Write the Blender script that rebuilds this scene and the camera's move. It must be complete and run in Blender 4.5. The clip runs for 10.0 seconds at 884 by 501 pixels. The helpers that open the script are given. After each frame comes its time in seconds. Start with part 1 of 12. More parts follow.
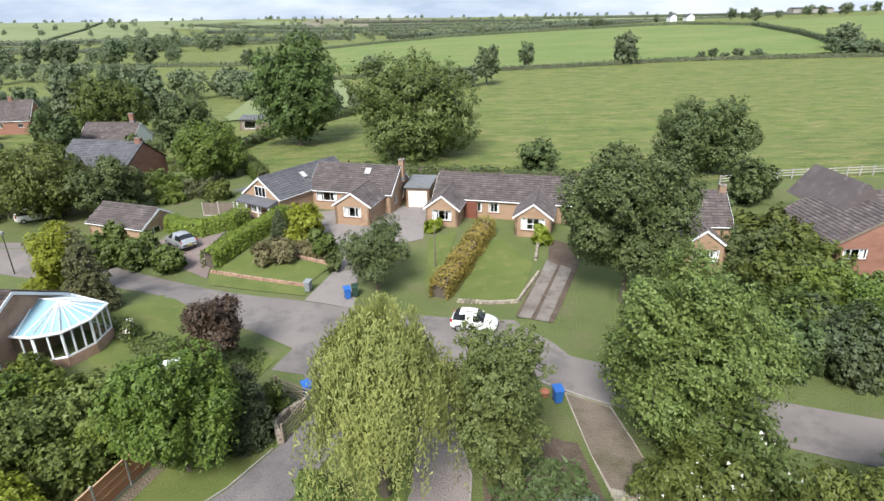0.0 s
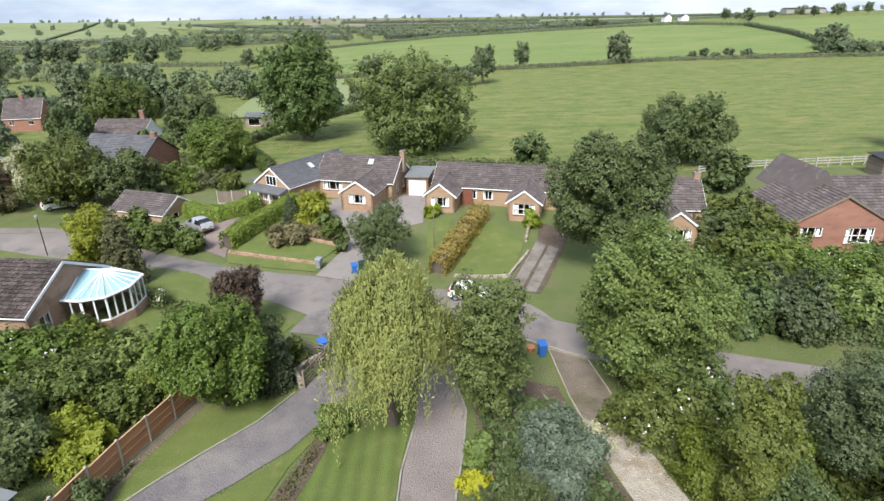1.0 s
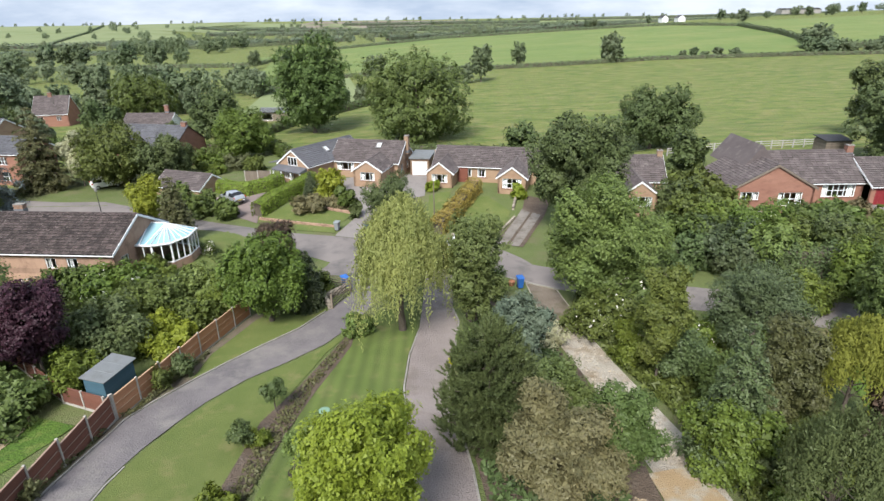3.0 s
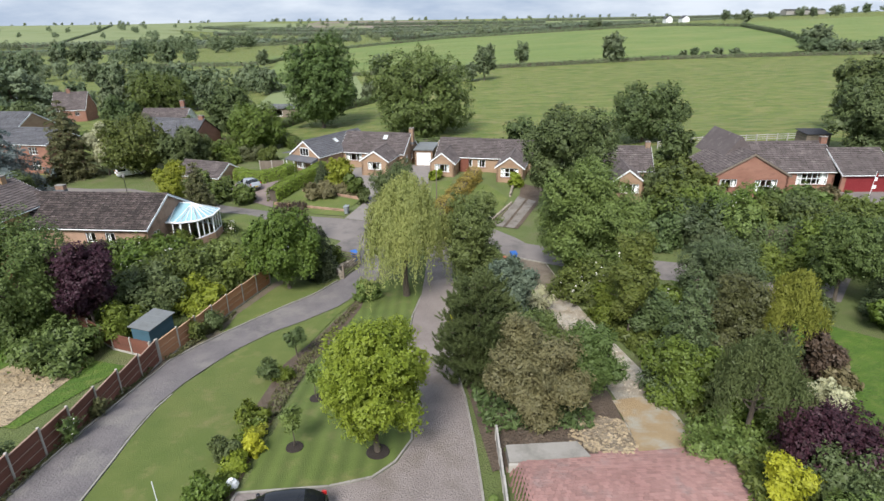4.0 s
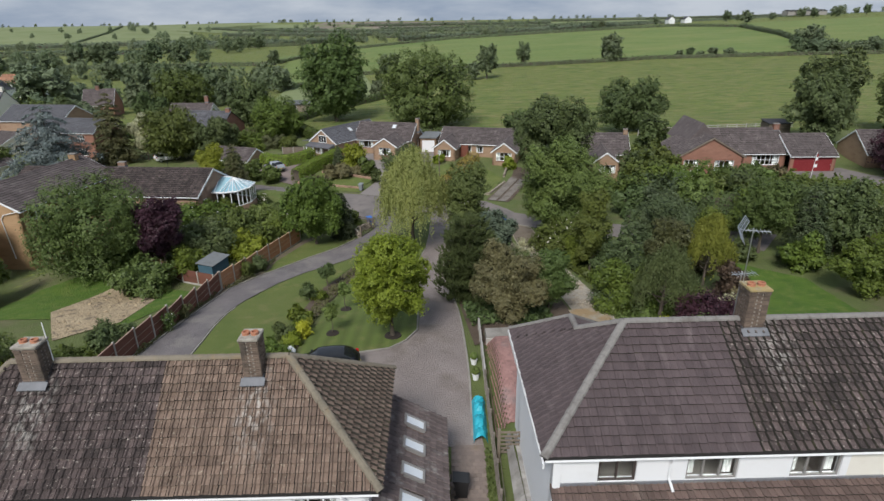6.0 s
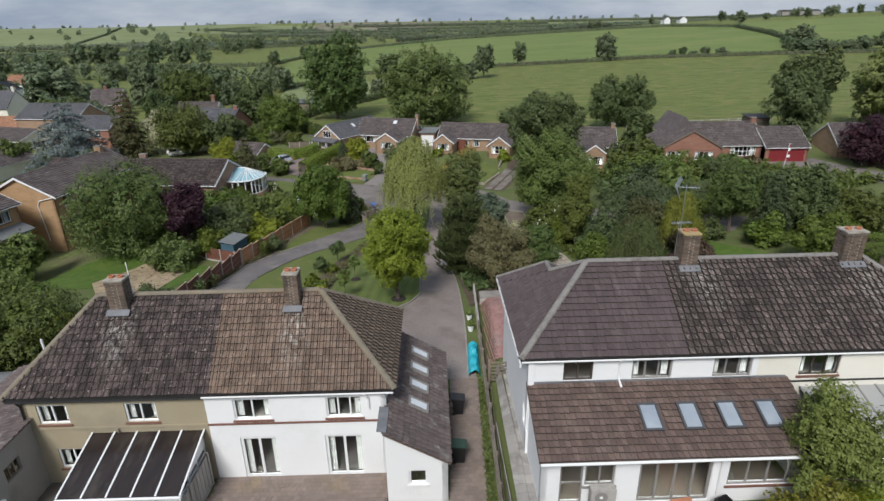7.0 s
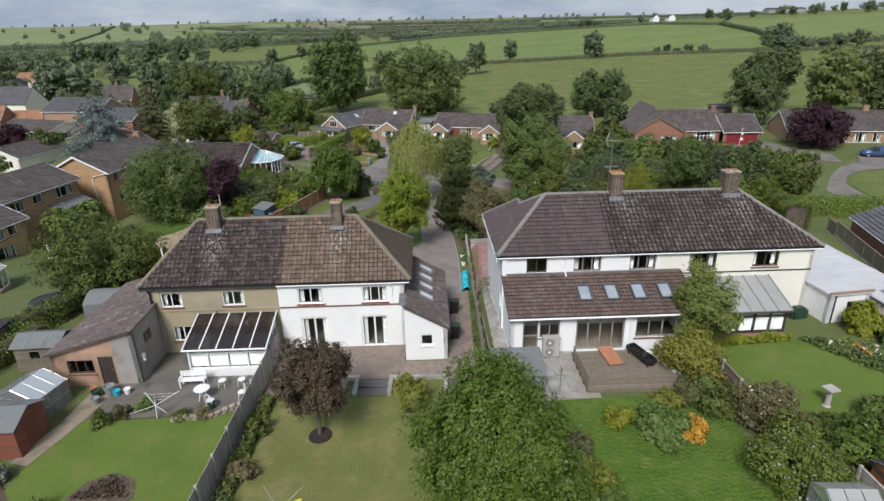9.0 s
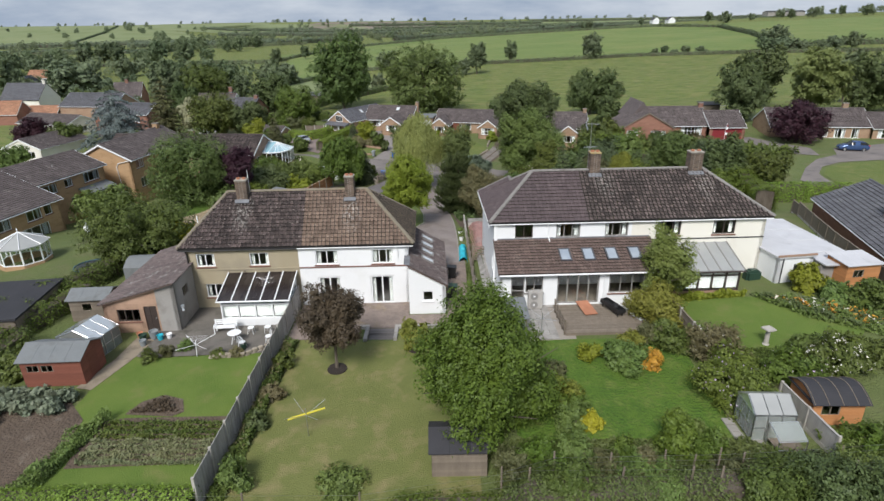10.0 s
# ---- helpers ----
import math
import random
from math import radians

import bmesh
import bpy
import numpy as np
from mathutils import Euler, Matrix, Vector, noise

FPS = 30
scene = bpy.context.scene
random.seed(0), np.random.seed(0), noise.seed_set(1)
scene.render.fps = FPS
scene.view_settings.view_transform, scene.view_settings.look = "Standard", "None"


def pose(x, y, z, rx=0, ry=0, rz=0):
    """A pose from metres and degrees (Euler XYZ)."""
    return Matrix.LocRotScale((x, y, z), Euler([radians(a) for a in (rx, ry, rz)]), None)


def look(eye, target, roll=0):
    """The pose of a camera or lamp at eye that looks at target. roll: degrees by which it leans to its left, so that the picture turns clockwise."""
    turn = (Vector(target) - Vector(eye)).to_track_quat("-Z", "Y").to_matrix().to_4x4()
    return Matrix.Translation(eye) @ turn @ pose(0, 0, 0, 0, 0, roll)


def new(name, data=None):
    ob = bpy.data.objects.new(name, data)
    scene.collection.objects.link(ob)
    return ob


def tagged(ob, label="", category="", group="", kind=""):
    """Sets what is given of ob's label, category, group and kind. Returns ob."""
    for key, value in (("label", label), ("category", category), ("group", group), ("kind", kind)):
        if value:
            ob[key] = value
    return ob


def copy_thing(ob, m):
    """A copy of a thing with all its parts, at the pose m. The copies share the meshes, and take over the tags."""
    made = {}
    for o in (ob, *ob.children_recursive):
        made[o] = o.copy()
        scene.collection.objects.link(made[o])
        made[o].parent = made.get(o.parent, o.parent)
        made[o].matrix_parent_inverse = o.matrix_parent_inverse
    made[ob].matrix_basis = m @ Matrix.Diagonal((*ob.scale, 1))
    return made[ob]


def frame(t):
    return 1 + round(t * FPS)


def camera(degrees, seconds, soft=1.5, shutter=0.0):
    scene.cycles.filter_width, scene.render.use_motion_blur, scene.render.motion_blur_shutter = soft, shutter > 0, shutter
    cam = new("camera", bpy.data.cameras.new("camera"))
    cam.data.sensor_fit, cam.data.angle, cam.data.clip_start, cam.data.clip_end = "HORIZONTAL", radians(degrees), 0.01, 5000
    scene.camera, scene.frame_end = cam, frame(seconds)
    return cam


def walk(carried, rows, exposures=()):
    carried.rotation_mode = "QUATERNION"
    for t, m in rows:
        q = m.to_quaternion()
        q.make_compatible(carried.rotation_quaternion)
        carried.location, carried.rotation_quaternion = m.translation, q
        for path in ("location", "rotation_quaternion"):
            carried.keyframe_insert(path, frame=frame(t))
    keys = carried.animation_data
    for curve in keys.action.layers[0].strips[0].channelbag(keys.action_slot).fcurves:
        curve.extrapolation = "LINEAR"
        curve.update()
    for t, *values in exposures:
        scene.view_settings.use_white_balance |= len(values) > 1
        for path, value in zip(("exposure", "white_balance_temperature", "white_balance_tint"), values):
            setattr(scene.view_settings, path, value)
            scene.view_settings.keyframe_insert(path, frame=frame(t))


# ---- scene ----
cam = camera(76.1, 10.0)
PATH = [
    (0, (0.141, -1.238, 19.073), (0.128, 0.616, 18.323), -0.8),
    (0.5, (0.09, -3.847, 19.137), (0.081, -1.993, 18.387), -0.8),
    (1, (0.06, -6.656, 19.201), (0.056, -4.802, 18.451), -0.8),
    (1.5, (0.058, -9.352, 19.235), (0.057, -7.498, 18.484), -0.8),
    (2, (0.106, -12.187, 19.203), (0.104, -10.333, 18.452), -0.9),
    (2.5, (0.178, -14.947, 19.119), (0.174, -13.092, 18.371), -0.9),
    (3.8, (0.628, -22.224, 18.92), (0.606, -20.367, 18.177), -1.1),
    (4, (0.702, -23.373, 18.913), (0.676, -21.517, 18.169), -0.9),
    (4.5, (0.913, -26.267, 18.921), (0.878, -24.41, 18.18), -0.9),
    (5, (1.114, -29.258, 18.987), (1.073, -27.402, 18.245), -0.9),
    (5.5, (1.245, -32.066, 19.024), (1.201, -30.209, 18.283), -0.9),
    (6.8, (1.401, -39.325, 19.072), (1.358, -37.469, 18.329), -1.1),
    (7, (1.38, -40.519, 19.076), (1.34, -38.661, 18.336), -1.1),
    (7.5, (1.302, -43.284, 19.175), (1.269, -41.426, 18.433), -1.1),
    (8, (1.214, -46.204, 19.274), (1.188, -44.347, 18.53), -1.1),
    (8.5, (1.155, -48.983, 19.356), (1.133, -47.127, 18.611), -1.2),
    (9, (1.149, -51.916, 19.321), (1.129, -50.06, 18.575), -1.2),
    (9.5, (1.167, -54.681, 19.189), (1.146, -52.825, 18.446), -1.1),
    (10, (1.242, -57.544, 19.043), (1.22, -55.687, 18.301), -0.9),
]
walk(cam, [(t, look(eye, target, roll)) for t, eye, target, roll in PATH],
     [(0, 1.04), (2.2, 1.04), (4.0, 0.80), (5.5, 0.24), (7.0, 0.12), (8.5, 0.18), (10, 0.36)])


# ---- world and sun ----
def build_world():
    w = bpy.data.worlds.new("overcast")
    scene.world = w
    w.use_nodes = True
    nt = w.node_tree
    n, l = nt.nodes, nt.links
    n.clear()
    out, bg = n.new("ShaderNodeOutputWorld"), n.new("ShaderNodeBackground")
    sky = n.new("ShaderNodeTexSky")
    sky.sky_type, sky.sun_disc = "NISHITA", False
    sky.sun_elevation, sky.sun_rotation = radians(46), radians(SUN_TURN)
    sky.dust_density, sky.air_density = 2.0, 1.0
    tc, mp, cloud = n.new("ShaderNodeTexCoord"), n.new("ShaderNodeMapping"), n.new("ShaderNodeTexNoise")
    mp.inputs["Scale"].default_value = (2.2, 2.2, 9.0)
    cloud.inputs["Scale"].default_value, cloud.inputs["Detail"].default_value = 1.6, 7.0
    cloud.inputs["Roughness"].default_value = 0.55
    tone = n.new("ShaderNodeValToRGB")
    tone.color_ramp.elements[0].position, tone.color_ramp.elements[0].color = 0.36, (3.7, 4.9, 7.0, 1)
    tone.color_ramp.elements[1].position, tone.color_ramp.elements[1].color = 0.66, (8.8, 9.6, 10.8, 1)
    mix = n.new("ShaderNodeMix")
    mix.data_type = "RGBA"
    mix.inputs["Factor"].default_value = 0.86
    l.new(tc.outputs["Generated"], mp.inputs["Vector"])
    l.new(mp.outputs["Vector"], cloud.inputs["Vector"])
    l.new(cloud.outputs["Fac"], tone.inputs["Fac"])
    l.new(sky.outputs["Color"], mix.inputs["A"])
    l.new(tone.outputs["Color"], mix.inputs["B"])
    l.new(mix.outputs["Result"], bg.inputs["Color"])
    bg.inputs["Strength"].default_value = SKY
    l.new(bg.outputs["Background"], out.inputs["Surface"])
    sun = bpy.data.lights.new("sun", "SUN")
    sun.energy, sun.angle, sun.color = SUN, radians(20), (1.0, 0.975, 0.94)
    ob = new("sun", sun)
    ob.matrix_world = look((0, 0, 60), (-50 * math.sin(radians(SUN_TURN)), -50 * math.cos(radians(SUN_TURN)), 8))


SKY, SUN, SUN_TURN = 0.060, 3.2, 196
build_world()


# ---- materials ----
def node_material(name):
    m = bpy.data.materials.new(name)
    m.use_nodes = True
    nt = m.node_tree
    return m, nt.nodes, nt.links, nt.nodes["Principled BSDF"]


def mixed(n, l, fac, a, b, mode="MIX"):
    x = n.new("ShaderNodeMix")
    x.data_type, x.blend_type = "RGBA", mode
    if isinstance(fac, float):
        x.inputs["Factor"].default_value = fac
    else:
        l.new(fac, x.inputs["Factor"])
    for key, v in (("A", a), ("B", b)):
        if isinstance(v, tuple):
            x.inputs[key].default_value = (*v, 1)
        else:
            l.new(v, x.inputs[key])
    return x.outputs["Result"]


def noisy(n, l, scale, detail=4.0, lo=0.35, hi=0.65, stretch=(1, 1, 1), rough=0.55):
    geo, mp = n.new("ShaderNodeNewGeometry"), n.new("ShaderNodeMapping")
    mp.inputs["Scale"].default_value = stretch
    t, r = n.new("ShaderNodeTexNoise"), n.new("ShaderNodeMapRange")
    t.inputs["Scale"].default_value, t.inputs["Detail"].default_value, t.inputs["Roughness"].default_value = scale, detail, rough
    r.inputs["From Min"].default_value, r.inputs["From Max"].default_value = lo, hi
    l.new(geo.outputs["Position"], mp.inputs["Vector"])
    l.new(mp.outputs["Vector"], t.inputs["Vector"])
    l.new(t.outputs["Fac"], r.inputs["Value"])
    return r.outputs["Result"]


def surface(name, base, other, scale=1.0, rough=0.8, bump=0.3, fine=14.0, spread=0.5, stain=None, stain_scale=0.4, stain_lo=0.52, stain_hi=0.72,
            metal=0.0, per_piece=0.0, per_island=0.0, stretch=(1, 1, 1), depth=0.02):
    """A worn surface: two colours blended at a coarse and a fine scale, stains with a shape of their own and fine relief."""
    m, n, l, b = node_material(name)
    coarse = noisy(n, l, scale, 5.0, 0.32, 0.68, stretch)
    grain = noisy(n, l, fine, 3.0, 0.3, 0.7, stretch)
    col = mixed(n, l, coarse, base, other)
    mean = tuple((p + q) / 2 for p, q in zip(base, other))
    col = mixed(n, l, grain, col, tuple(min(1.0, c * (1 + spread)) for c in mean))
    col2 = n.new("ShaderNodeMix")
    col2.data_type = "RGBA"
    col2.inputs["Factor"].default_value = 0.45
    l.new(mixed(n, l, coarse, base, other), col2.inputs["A"])
    l.new(col, col2.inputs["B"])
    col = col2.outputs["Result"]
    if stain:
        col = mixed(n, l, noisy(n, l, stain_scale, 6.0, stain_lo, stain_hi, stretch, 0.65), col, stain)
    for amount, kind in ((per_piece, "ShaderNodeObjectInfo"), (per_island, "ShaderNodeNewGeometry")):
        if amount:
            src = n.new(kind)
            hsv, mr = n.new("ShaderNodeHueSaturation"), n.new("ShaderNodeMapRange")
            mr.inputs["To Min"].default_value, mr.inputs["To Max"].default_value = 1 - amount, 1 + amount
            l.new(src.outputs["Random" if kind.endswith("Info") else "Random Per Island"], mr.inputs["Value"])
            l.new(mr.outputs["Result"], hsv.inputs["Value"])
            l.new(col, hsv.inputs["Color"])
            col = hsv.outputs["Color"]
    l.new(col, b.inputs["Base Color"])
    b.inputs["Roughness"].default_value, b.inputs["Metallic"].default_value = rough, metal
    if bump:
        bp = n.new("ShaderNodeBump")
        bp.inputs["Strength"].default_value, bp.inputs["Distance"].default_value = bump, depth
        l.new(grain, bp.inputs["Height"])
        l.new(bp.outputs["Normal"], b.inputs["Normal"])
    return m


def leafy(name, a, c, sun=0.2, tone=0.12):
    """Foliage: each leaf its own shade between two greens, partly letting light through."""
    m, n, l, b = node_material(name)
    geo, hue, mr = n.new("ShaderNodeNewGeometry"), n.new("ShaderNodeHueSaturation"), n.new("ShaderNodeMapRange")
    obj, mo = n.new("ShaderNodeObjectInfo"), n.new("ShaderNodeMapRange")
    patch, spray = noisy(n, l, 0.45, 2.0, 0.3, 0.7), noisy(n, l, 2.1, 2.0, 0.32, 0.68)
    pick = n.new("ShaderNodeMix")
    pick.data_type = "FLOAT"
    pick.inputs["Factor"].default_value = 0.42
    l.new(spray, pick.inputs["A"])
    l.new(geo.outputs["Random Per Island"], pick.inputs["B"])
    col = mixed(n, l, pick.outputs["Result"], a, c)
    warm = tuple((p + q) * k for p, q, k in zip(a, c, (0.60, 0.56, 0.50)))
    half = n.new("ShaderNodeMath")
    half.operation, half.inputs[1].default_value = "MULTIPLY", 0.55
    l.new(patch, half.inputs[0])
    col = mixed(n, l, half.outputs["Value"], col, warm)
    mr.inputs["To Min"].default_value, mr.inputs["To Max"].default_value = 1 - tone, 1 + tone
    l.new(geo.outputs["Random Per Island"], mr.inputs["Value"])
    l.new(mr.outputs["Result"], hue.inputs["Value"])
    mo.inputs["To Min"].default_value, mo.inputs["To Max"].default_value = 0.485, 0.515
    l.new(obj.outputs["Random"], mo.inputs["Value"])
    l.new(mo.outputs["Result"], hue.inputs["Hue"])
    l.new(col, hue.inputs["Color"])
    l.new(hue.outputs["Color"], b.inputs["Base Color"])
    b.inputs["Roughness"].default_value = 0.55
    b.inputs["Specular IOR Level"].default_value = 0.3
    tr, add = n.new("ShaderNodeBsdfTranslucent"), n.new("ShaderNodeMixShader")
    l.new(hue.outputs["Color"], tr.inputs["Color"])
    add.inputs["Fac"].default_value = sun
    l.new(b.outputs["BSDF"], add.inputs[1])
    l.new(tr.outputs["BSDF"], add.inputs[2])
    l.new(add.outputs["Shader"], n["Material Output"].inputs["Surface"])
    return m


def glassy(name, tint, rough=0.02):
    m, n, l, b = node_material(name)
    b.inputs["Base Color"].default_value, b.inputs["Roughness"].default_value = (*tint, 1), rough
    b.inputs["Transmission Weight"].default_value = 1.0
    b.inputs["IOR"].default_value = 1.45
    return m


def striped(m, pitch):
    """Lays mown stripes, light and dark, over a lawn."""
    n, l = m.node_tree.nodes, m.node_tree.links
    b = n["Principled BSDF"]
    col = b.inputs["Base Color"].links[0].from_socket
    geo, wave, mr, mul = n.new("ShaderNodeNewGeometry"), n.new("ShaderNodeTexWave"), n.new("ShaderNodeMapRange"), n.new("ShaderNodeHueSaturation")
    wave.inputs["Scale"].default_value, wave.inputs["Distortion"].default_value = 0.314 / pitch, 0.6
    mr.inputs["To Min"].default_value, mr.inputs["To Max"].default_value = 0.86, 1.12
    l.new(geo.outputs["Position"], wave.inputs["Vector"])
    l.new(wave.outputs["Fac"], mr.inputs["Value"])
    l.new(mr.outputs["Result"], mul.inputs["Value"])
    l.new(col, mul.inputs["Color"])
    l.new(mul.outputs["Color"], b.inputs["Base Color"])
    return m


GRASS_FIELD = surface("pasture", (0.060, 0.104, 0.015), (0.165, 0.186, 0.046), 0.22, 0.95, 1.0, 0.9, 0.7, (0.225, 0.205, 0.075), 0.30, 0.50, 0.66, stretch=(0.7, 1.5, 1), depth=0.6)
ROUGH_GRASS = surface("rough_grass", (0.085, 0.115, 0.030), (0.120, 0.145, 0.045), 0.35, 0.95, 0.8, 9.0, 0.3, (0.15, 0.135, 0.07), 0.25, 0.5, 0.75, depth=0.08)
LAWN = surface("lawn", (0.075, 0.110, 0.020), (0.121, 0.143, 0.035), 0.45, 0.95, 0.7, 20.0, 0.35, (0.180, 0.172, 0.062), 0.7, 0.54, 0.76, depth=0.03)
LAWN_STRIPED = striped(surface("striped_lawn", (0.074, 0.109, 0.020), (0.110, 0.142, 0.033), 0.45, 0.95, 0.7, 20.0, 0.35, (0.180, 0.172, 0.062), 0.7, 0.54, 0.76, depth=0.03), 0.9)
LAWN_LUSH = surface("lush_lawn", (0.040, 0.091, 0.006), (0.078, 0.133, 0.012), 0.8, 0.95, 0.9, 6.0, 0.6, (0.118, 0.158, 0.028), 1.3, 0.50, 0.68, depth=0.07)
LAWN_GREEN = surface("garden_lawn", (0.072, 0.122, 0.014), (0.112, 0.158, 0.026), 0.5, 0.95, 0.7, 16.0, 0.4, (0.150, 0.165, 0.045), 0.6, 0.52, 0.74, depth=0.03)
LAWN_DRY = surface("dry_lawn", (0.104, 0.122, 0.030), (0.148, 0.156, 0.046), 0.5, 0.95, 0.8, 14.0, 0.4, (0.225, 0.195, 0.085), 0.7, 0.5, 0.70, depth=0.03)
ASPHALT = surface("asphalt", (0.150, 0.132, 0.124), (0.205, 0.180, 0.167), 0.3, 0.9, 0.35, 40.0, 0.15, (0.105, 0.097, 0.093), 0.35, 0.5, 0.7, depth=0.01)
TARMAC = surface("dark_tarmac_drive", (0.098, 0.089, 0.092), (0.165, 0.147, 0.147), 0.55, 0.9, 0.9, 9.0, 0.6, (0.205, 0.188, 0.175), 0.5, 0.5, 0.66, depth=0.03)
GRAVEL = surface("gravel_drive", (0.182, 0.152, 0.142), (0.268, 0.230, 0.214), 0.35, 0.95, 1.0, 12.0, 0.6, (0.150, 0.120, 0.095), 0.28, 0.50, 0.72, depth=0.04)
PALE_GRAVEL = surface("pale_gravel", (0.30, 0.265, 0.215), (0.43, 0.39, 0.33), 0.6, 0.95, 1.0, 10.0, 0.5, (0.25, 0.19, 0.12), 0.45, 0.5, 0.70, depth=0.05)
SOIL = surface("soil", (0.068, 0.048, 0.034), (0.118, 0.086, 0.062), 0.6, 0.95, 1.0, 7.0, 0.5, (0.150, 0.120, 0.092), 1.2, 0.56, 0.7, depth=0.06)
RUBBLE = surface("stone_rubble", (0.215, 0.165, 0.112), (0.330, 0.270, 0.195), 0.8, 0.95, 1.0, 6.0, 0.5, (0.16, 0.12, 0.08), 1.1, 0.48, 0.64, depth=0.08)
SANDY = surface("sandy_stone_bed", (0.302, 0.232, 0.142), (0.413, 0.325, 0.211), 0.7, 0.95, 1.0, 5.0, 0.4, (0.20, 0.155, 0.105), 1.3, 0.52, 0.64, depth=0.08)
CONCRETE = surface("concrete", (0.215, 0.200, 0.180), (0.29, 0.272, 0.248), 0.5, 0.9, 0.4, 20.0, 0.25, (0.15, 0.14, 0.122), 0.6, 0.5, 0.72)
PAVER_RED = surface("red_paver", (0.265, 0.140, 0.125), (0.330, 0.195, 0.172), 0.5, 0.88, 0.4, 25.0, 0.2, (0.24, 0.19, 0.18), 0.5, 0.55, 0.75, per_piece=0.16, per_island=0.16)
TAN_PATH = surface("tan_concrete_path", (0.205, 0.168, 0.122), (0.275, 0.230, 0.172), 0.7, 0.9, 0.4, 14.0, 0.25, (0.15, 0.125, 0.09), 0.9, 0.5, 0.7)
OLD_CONCRETE = surface("old_stained_concrete", (0.150, 0.132, 0.112), (0.215, 0.192, 0.168), 0.8, 0.92, 0.5, 18.0, 0.3, (0.105, 0.088, 0.070), 0.9, 0.48, 0.68)
EARTH_GRAVEL = surface("earthy_gravel", (0.128, 0.100, 0.075), (0.193, 0.160, 0.125), 0.7, 0.95, 1.0, 11.0, 0.55, (0.110, 0.100, 0.055), 0.6, 0.5, 0.68, depth=0.05)
EARTH = surface("bare_earth", (0.112, 0.088, 0.062), (0.172, 0.140, 0.102), 0.9, 0.95, 1.0, 9.0, 0.5, (0.095, 0.105, 0.045), 0.9, 0.50, 0.66, depth=0.05)
PATIO_BRICK = surface("patio_paver", (0.180, 0.142, 0.125), (0.250, 0.200, 0.172), 0.5, 0.9, 0.4, 25.0, 0.25, (0.245, 0.190, 0.125), 0.7, 0.54, 0.72, per_piece=0.12, per_island=0.12)
SLAB = surface("paving_slab", (0.255, 0.242, 0.228), (0.345, 0.328, 0.305), 0.7, 0.88, 0.4, 18.0, 0.25, (0.18, 0.168, 0.15), 0.9, 0.5, 0.72, per_piece=0.14, per_island=0.14)
YARD = surface("dark_concrete_yard", (0.105, 0.094, 0.082), (0.160, 0.145, 0.128), 0.5, 0.9, 0.5, 16.0, 0.35, (0.075, 0.07, 0.055), 0.8, 0.5, 0.7)
WHITE_RENDER = surface("white_render", (0.76, 0.77, 0.78), (0.81, 0.82, 0.83), 0.4, 0.85, 0.15, 30.0, 0.03, (0.70, 0.70, 0.69), 0.5, 0.55, 0.85, depth=0.01)
CREAM_RENDER = surface("cream_render", (0.74, 0.715, 0.64), (0.78, 0.755, 0.68), 0.4, 0.85, 0.15, 30.0, 0.05, (0.66, 0.625, 0.54), 0.5, 0.55, 0.85, depth=0.01)
TAN_RENDER = surface("tan_render", (0.31, 0.262, 0.175), (0.37, 0.318, 0.225), 0.4, 0.88, 0.3, 30.0, 0.15, (0.27, 0.235, 0.175), 0.5, 0.5, 0.8)
GREY_RENDER = surface("grey_render", (0.27, 0.255, 0.24), (0.33, 0.315, 0.295), 0.5, 0.9, 0.3, 24.0, 0.1, (0.20, 0.185, 0.17), 0.6, 0.5, 0.75)
BUFF_BRICK = surface("buff_brick", (0.300, 0.195, 0.125), (0.370, 0.255, 0.170), 0.5, 0.88, 0.4, 12.0, 0.15, (0.26, 0.165, 0.11), 0.8, 0.5, 0.75, stretch=(1, 1, 2.6))
OCHRE_BRICK = surface("ochre_brick", (0.370, 0.234, 0.123), (0.435, 0.286, 0.162), 0.5, 0.88, 0.4, 12.0, 0.15, (0.29, 0.18, 0.095), 0.8, 0.5, 0.75, stretch=(1, 1, 2.6))
RED_BRICK = surface("red_brick", (0.235, 0.112, 0.078), (0.300, 0.155, 0.110), 0.5, 0.88, 0.4, 12.0, 0.2, (0.20, 0.095, 0.068), 0.8, 0.5, 0.75, stretch=(1, 1, 2.6))
OLD_BRICK = surface("weathered_brick", (0.100, 0.074, 0.058), (0.170, 0.125, 0.096), 2.0, 0.9, 0.5, 14.0, 0.3, (0.07, 0.058, 0.048), 1.6, 0.5, 0.7, per_piece=0.25, per_island=0.25)
PINK_BRICK = surface("pinkish_brick", (0.30, 0.19, 0.13), (0.38, 0.25, 0.18), 1.2, 0.9, 0.5, 14.0, 0.2, (0.22, 0.14, 0.10), 1.0, 0.5, 0.7, per_piece=0.15, per_island=0.15)
TILE_BROWN = surface("brown_concrete_tile", (0.095, 0.064, 0.048), (0.194, 0.139, 0.107), 1.6, 0.92, 0.8, 16.0, 0.6, (0.30, 0.255, 0.195), 9.0, 0.58, 0.68, per_piece=0.20, per_island=0.20)
TILE_DARK = surface("dark_mossy_tile", (0.027, 0.021, 0.020), (0.095, 0.071, 0.067), 2.0, 0.95, 0.9, 16.0, 0.7, (0.30, 0.265, 0.235), 8.0, 0.59, 0.68, per_piece=0.42, per_island=0.42)
TILE_PLAIN = surface("dark_brown_tile", (0.066, 0.048, 0.050), (0.098, 0.073, 0.074), 0.8, 0.75, 0.6, 20.0, 0.4, (0.135, 0.105, 0.105), 0.9, 0.54, 0.72, per_piece=0.12, per_island=0.12, stretch=(3, 1, 1))
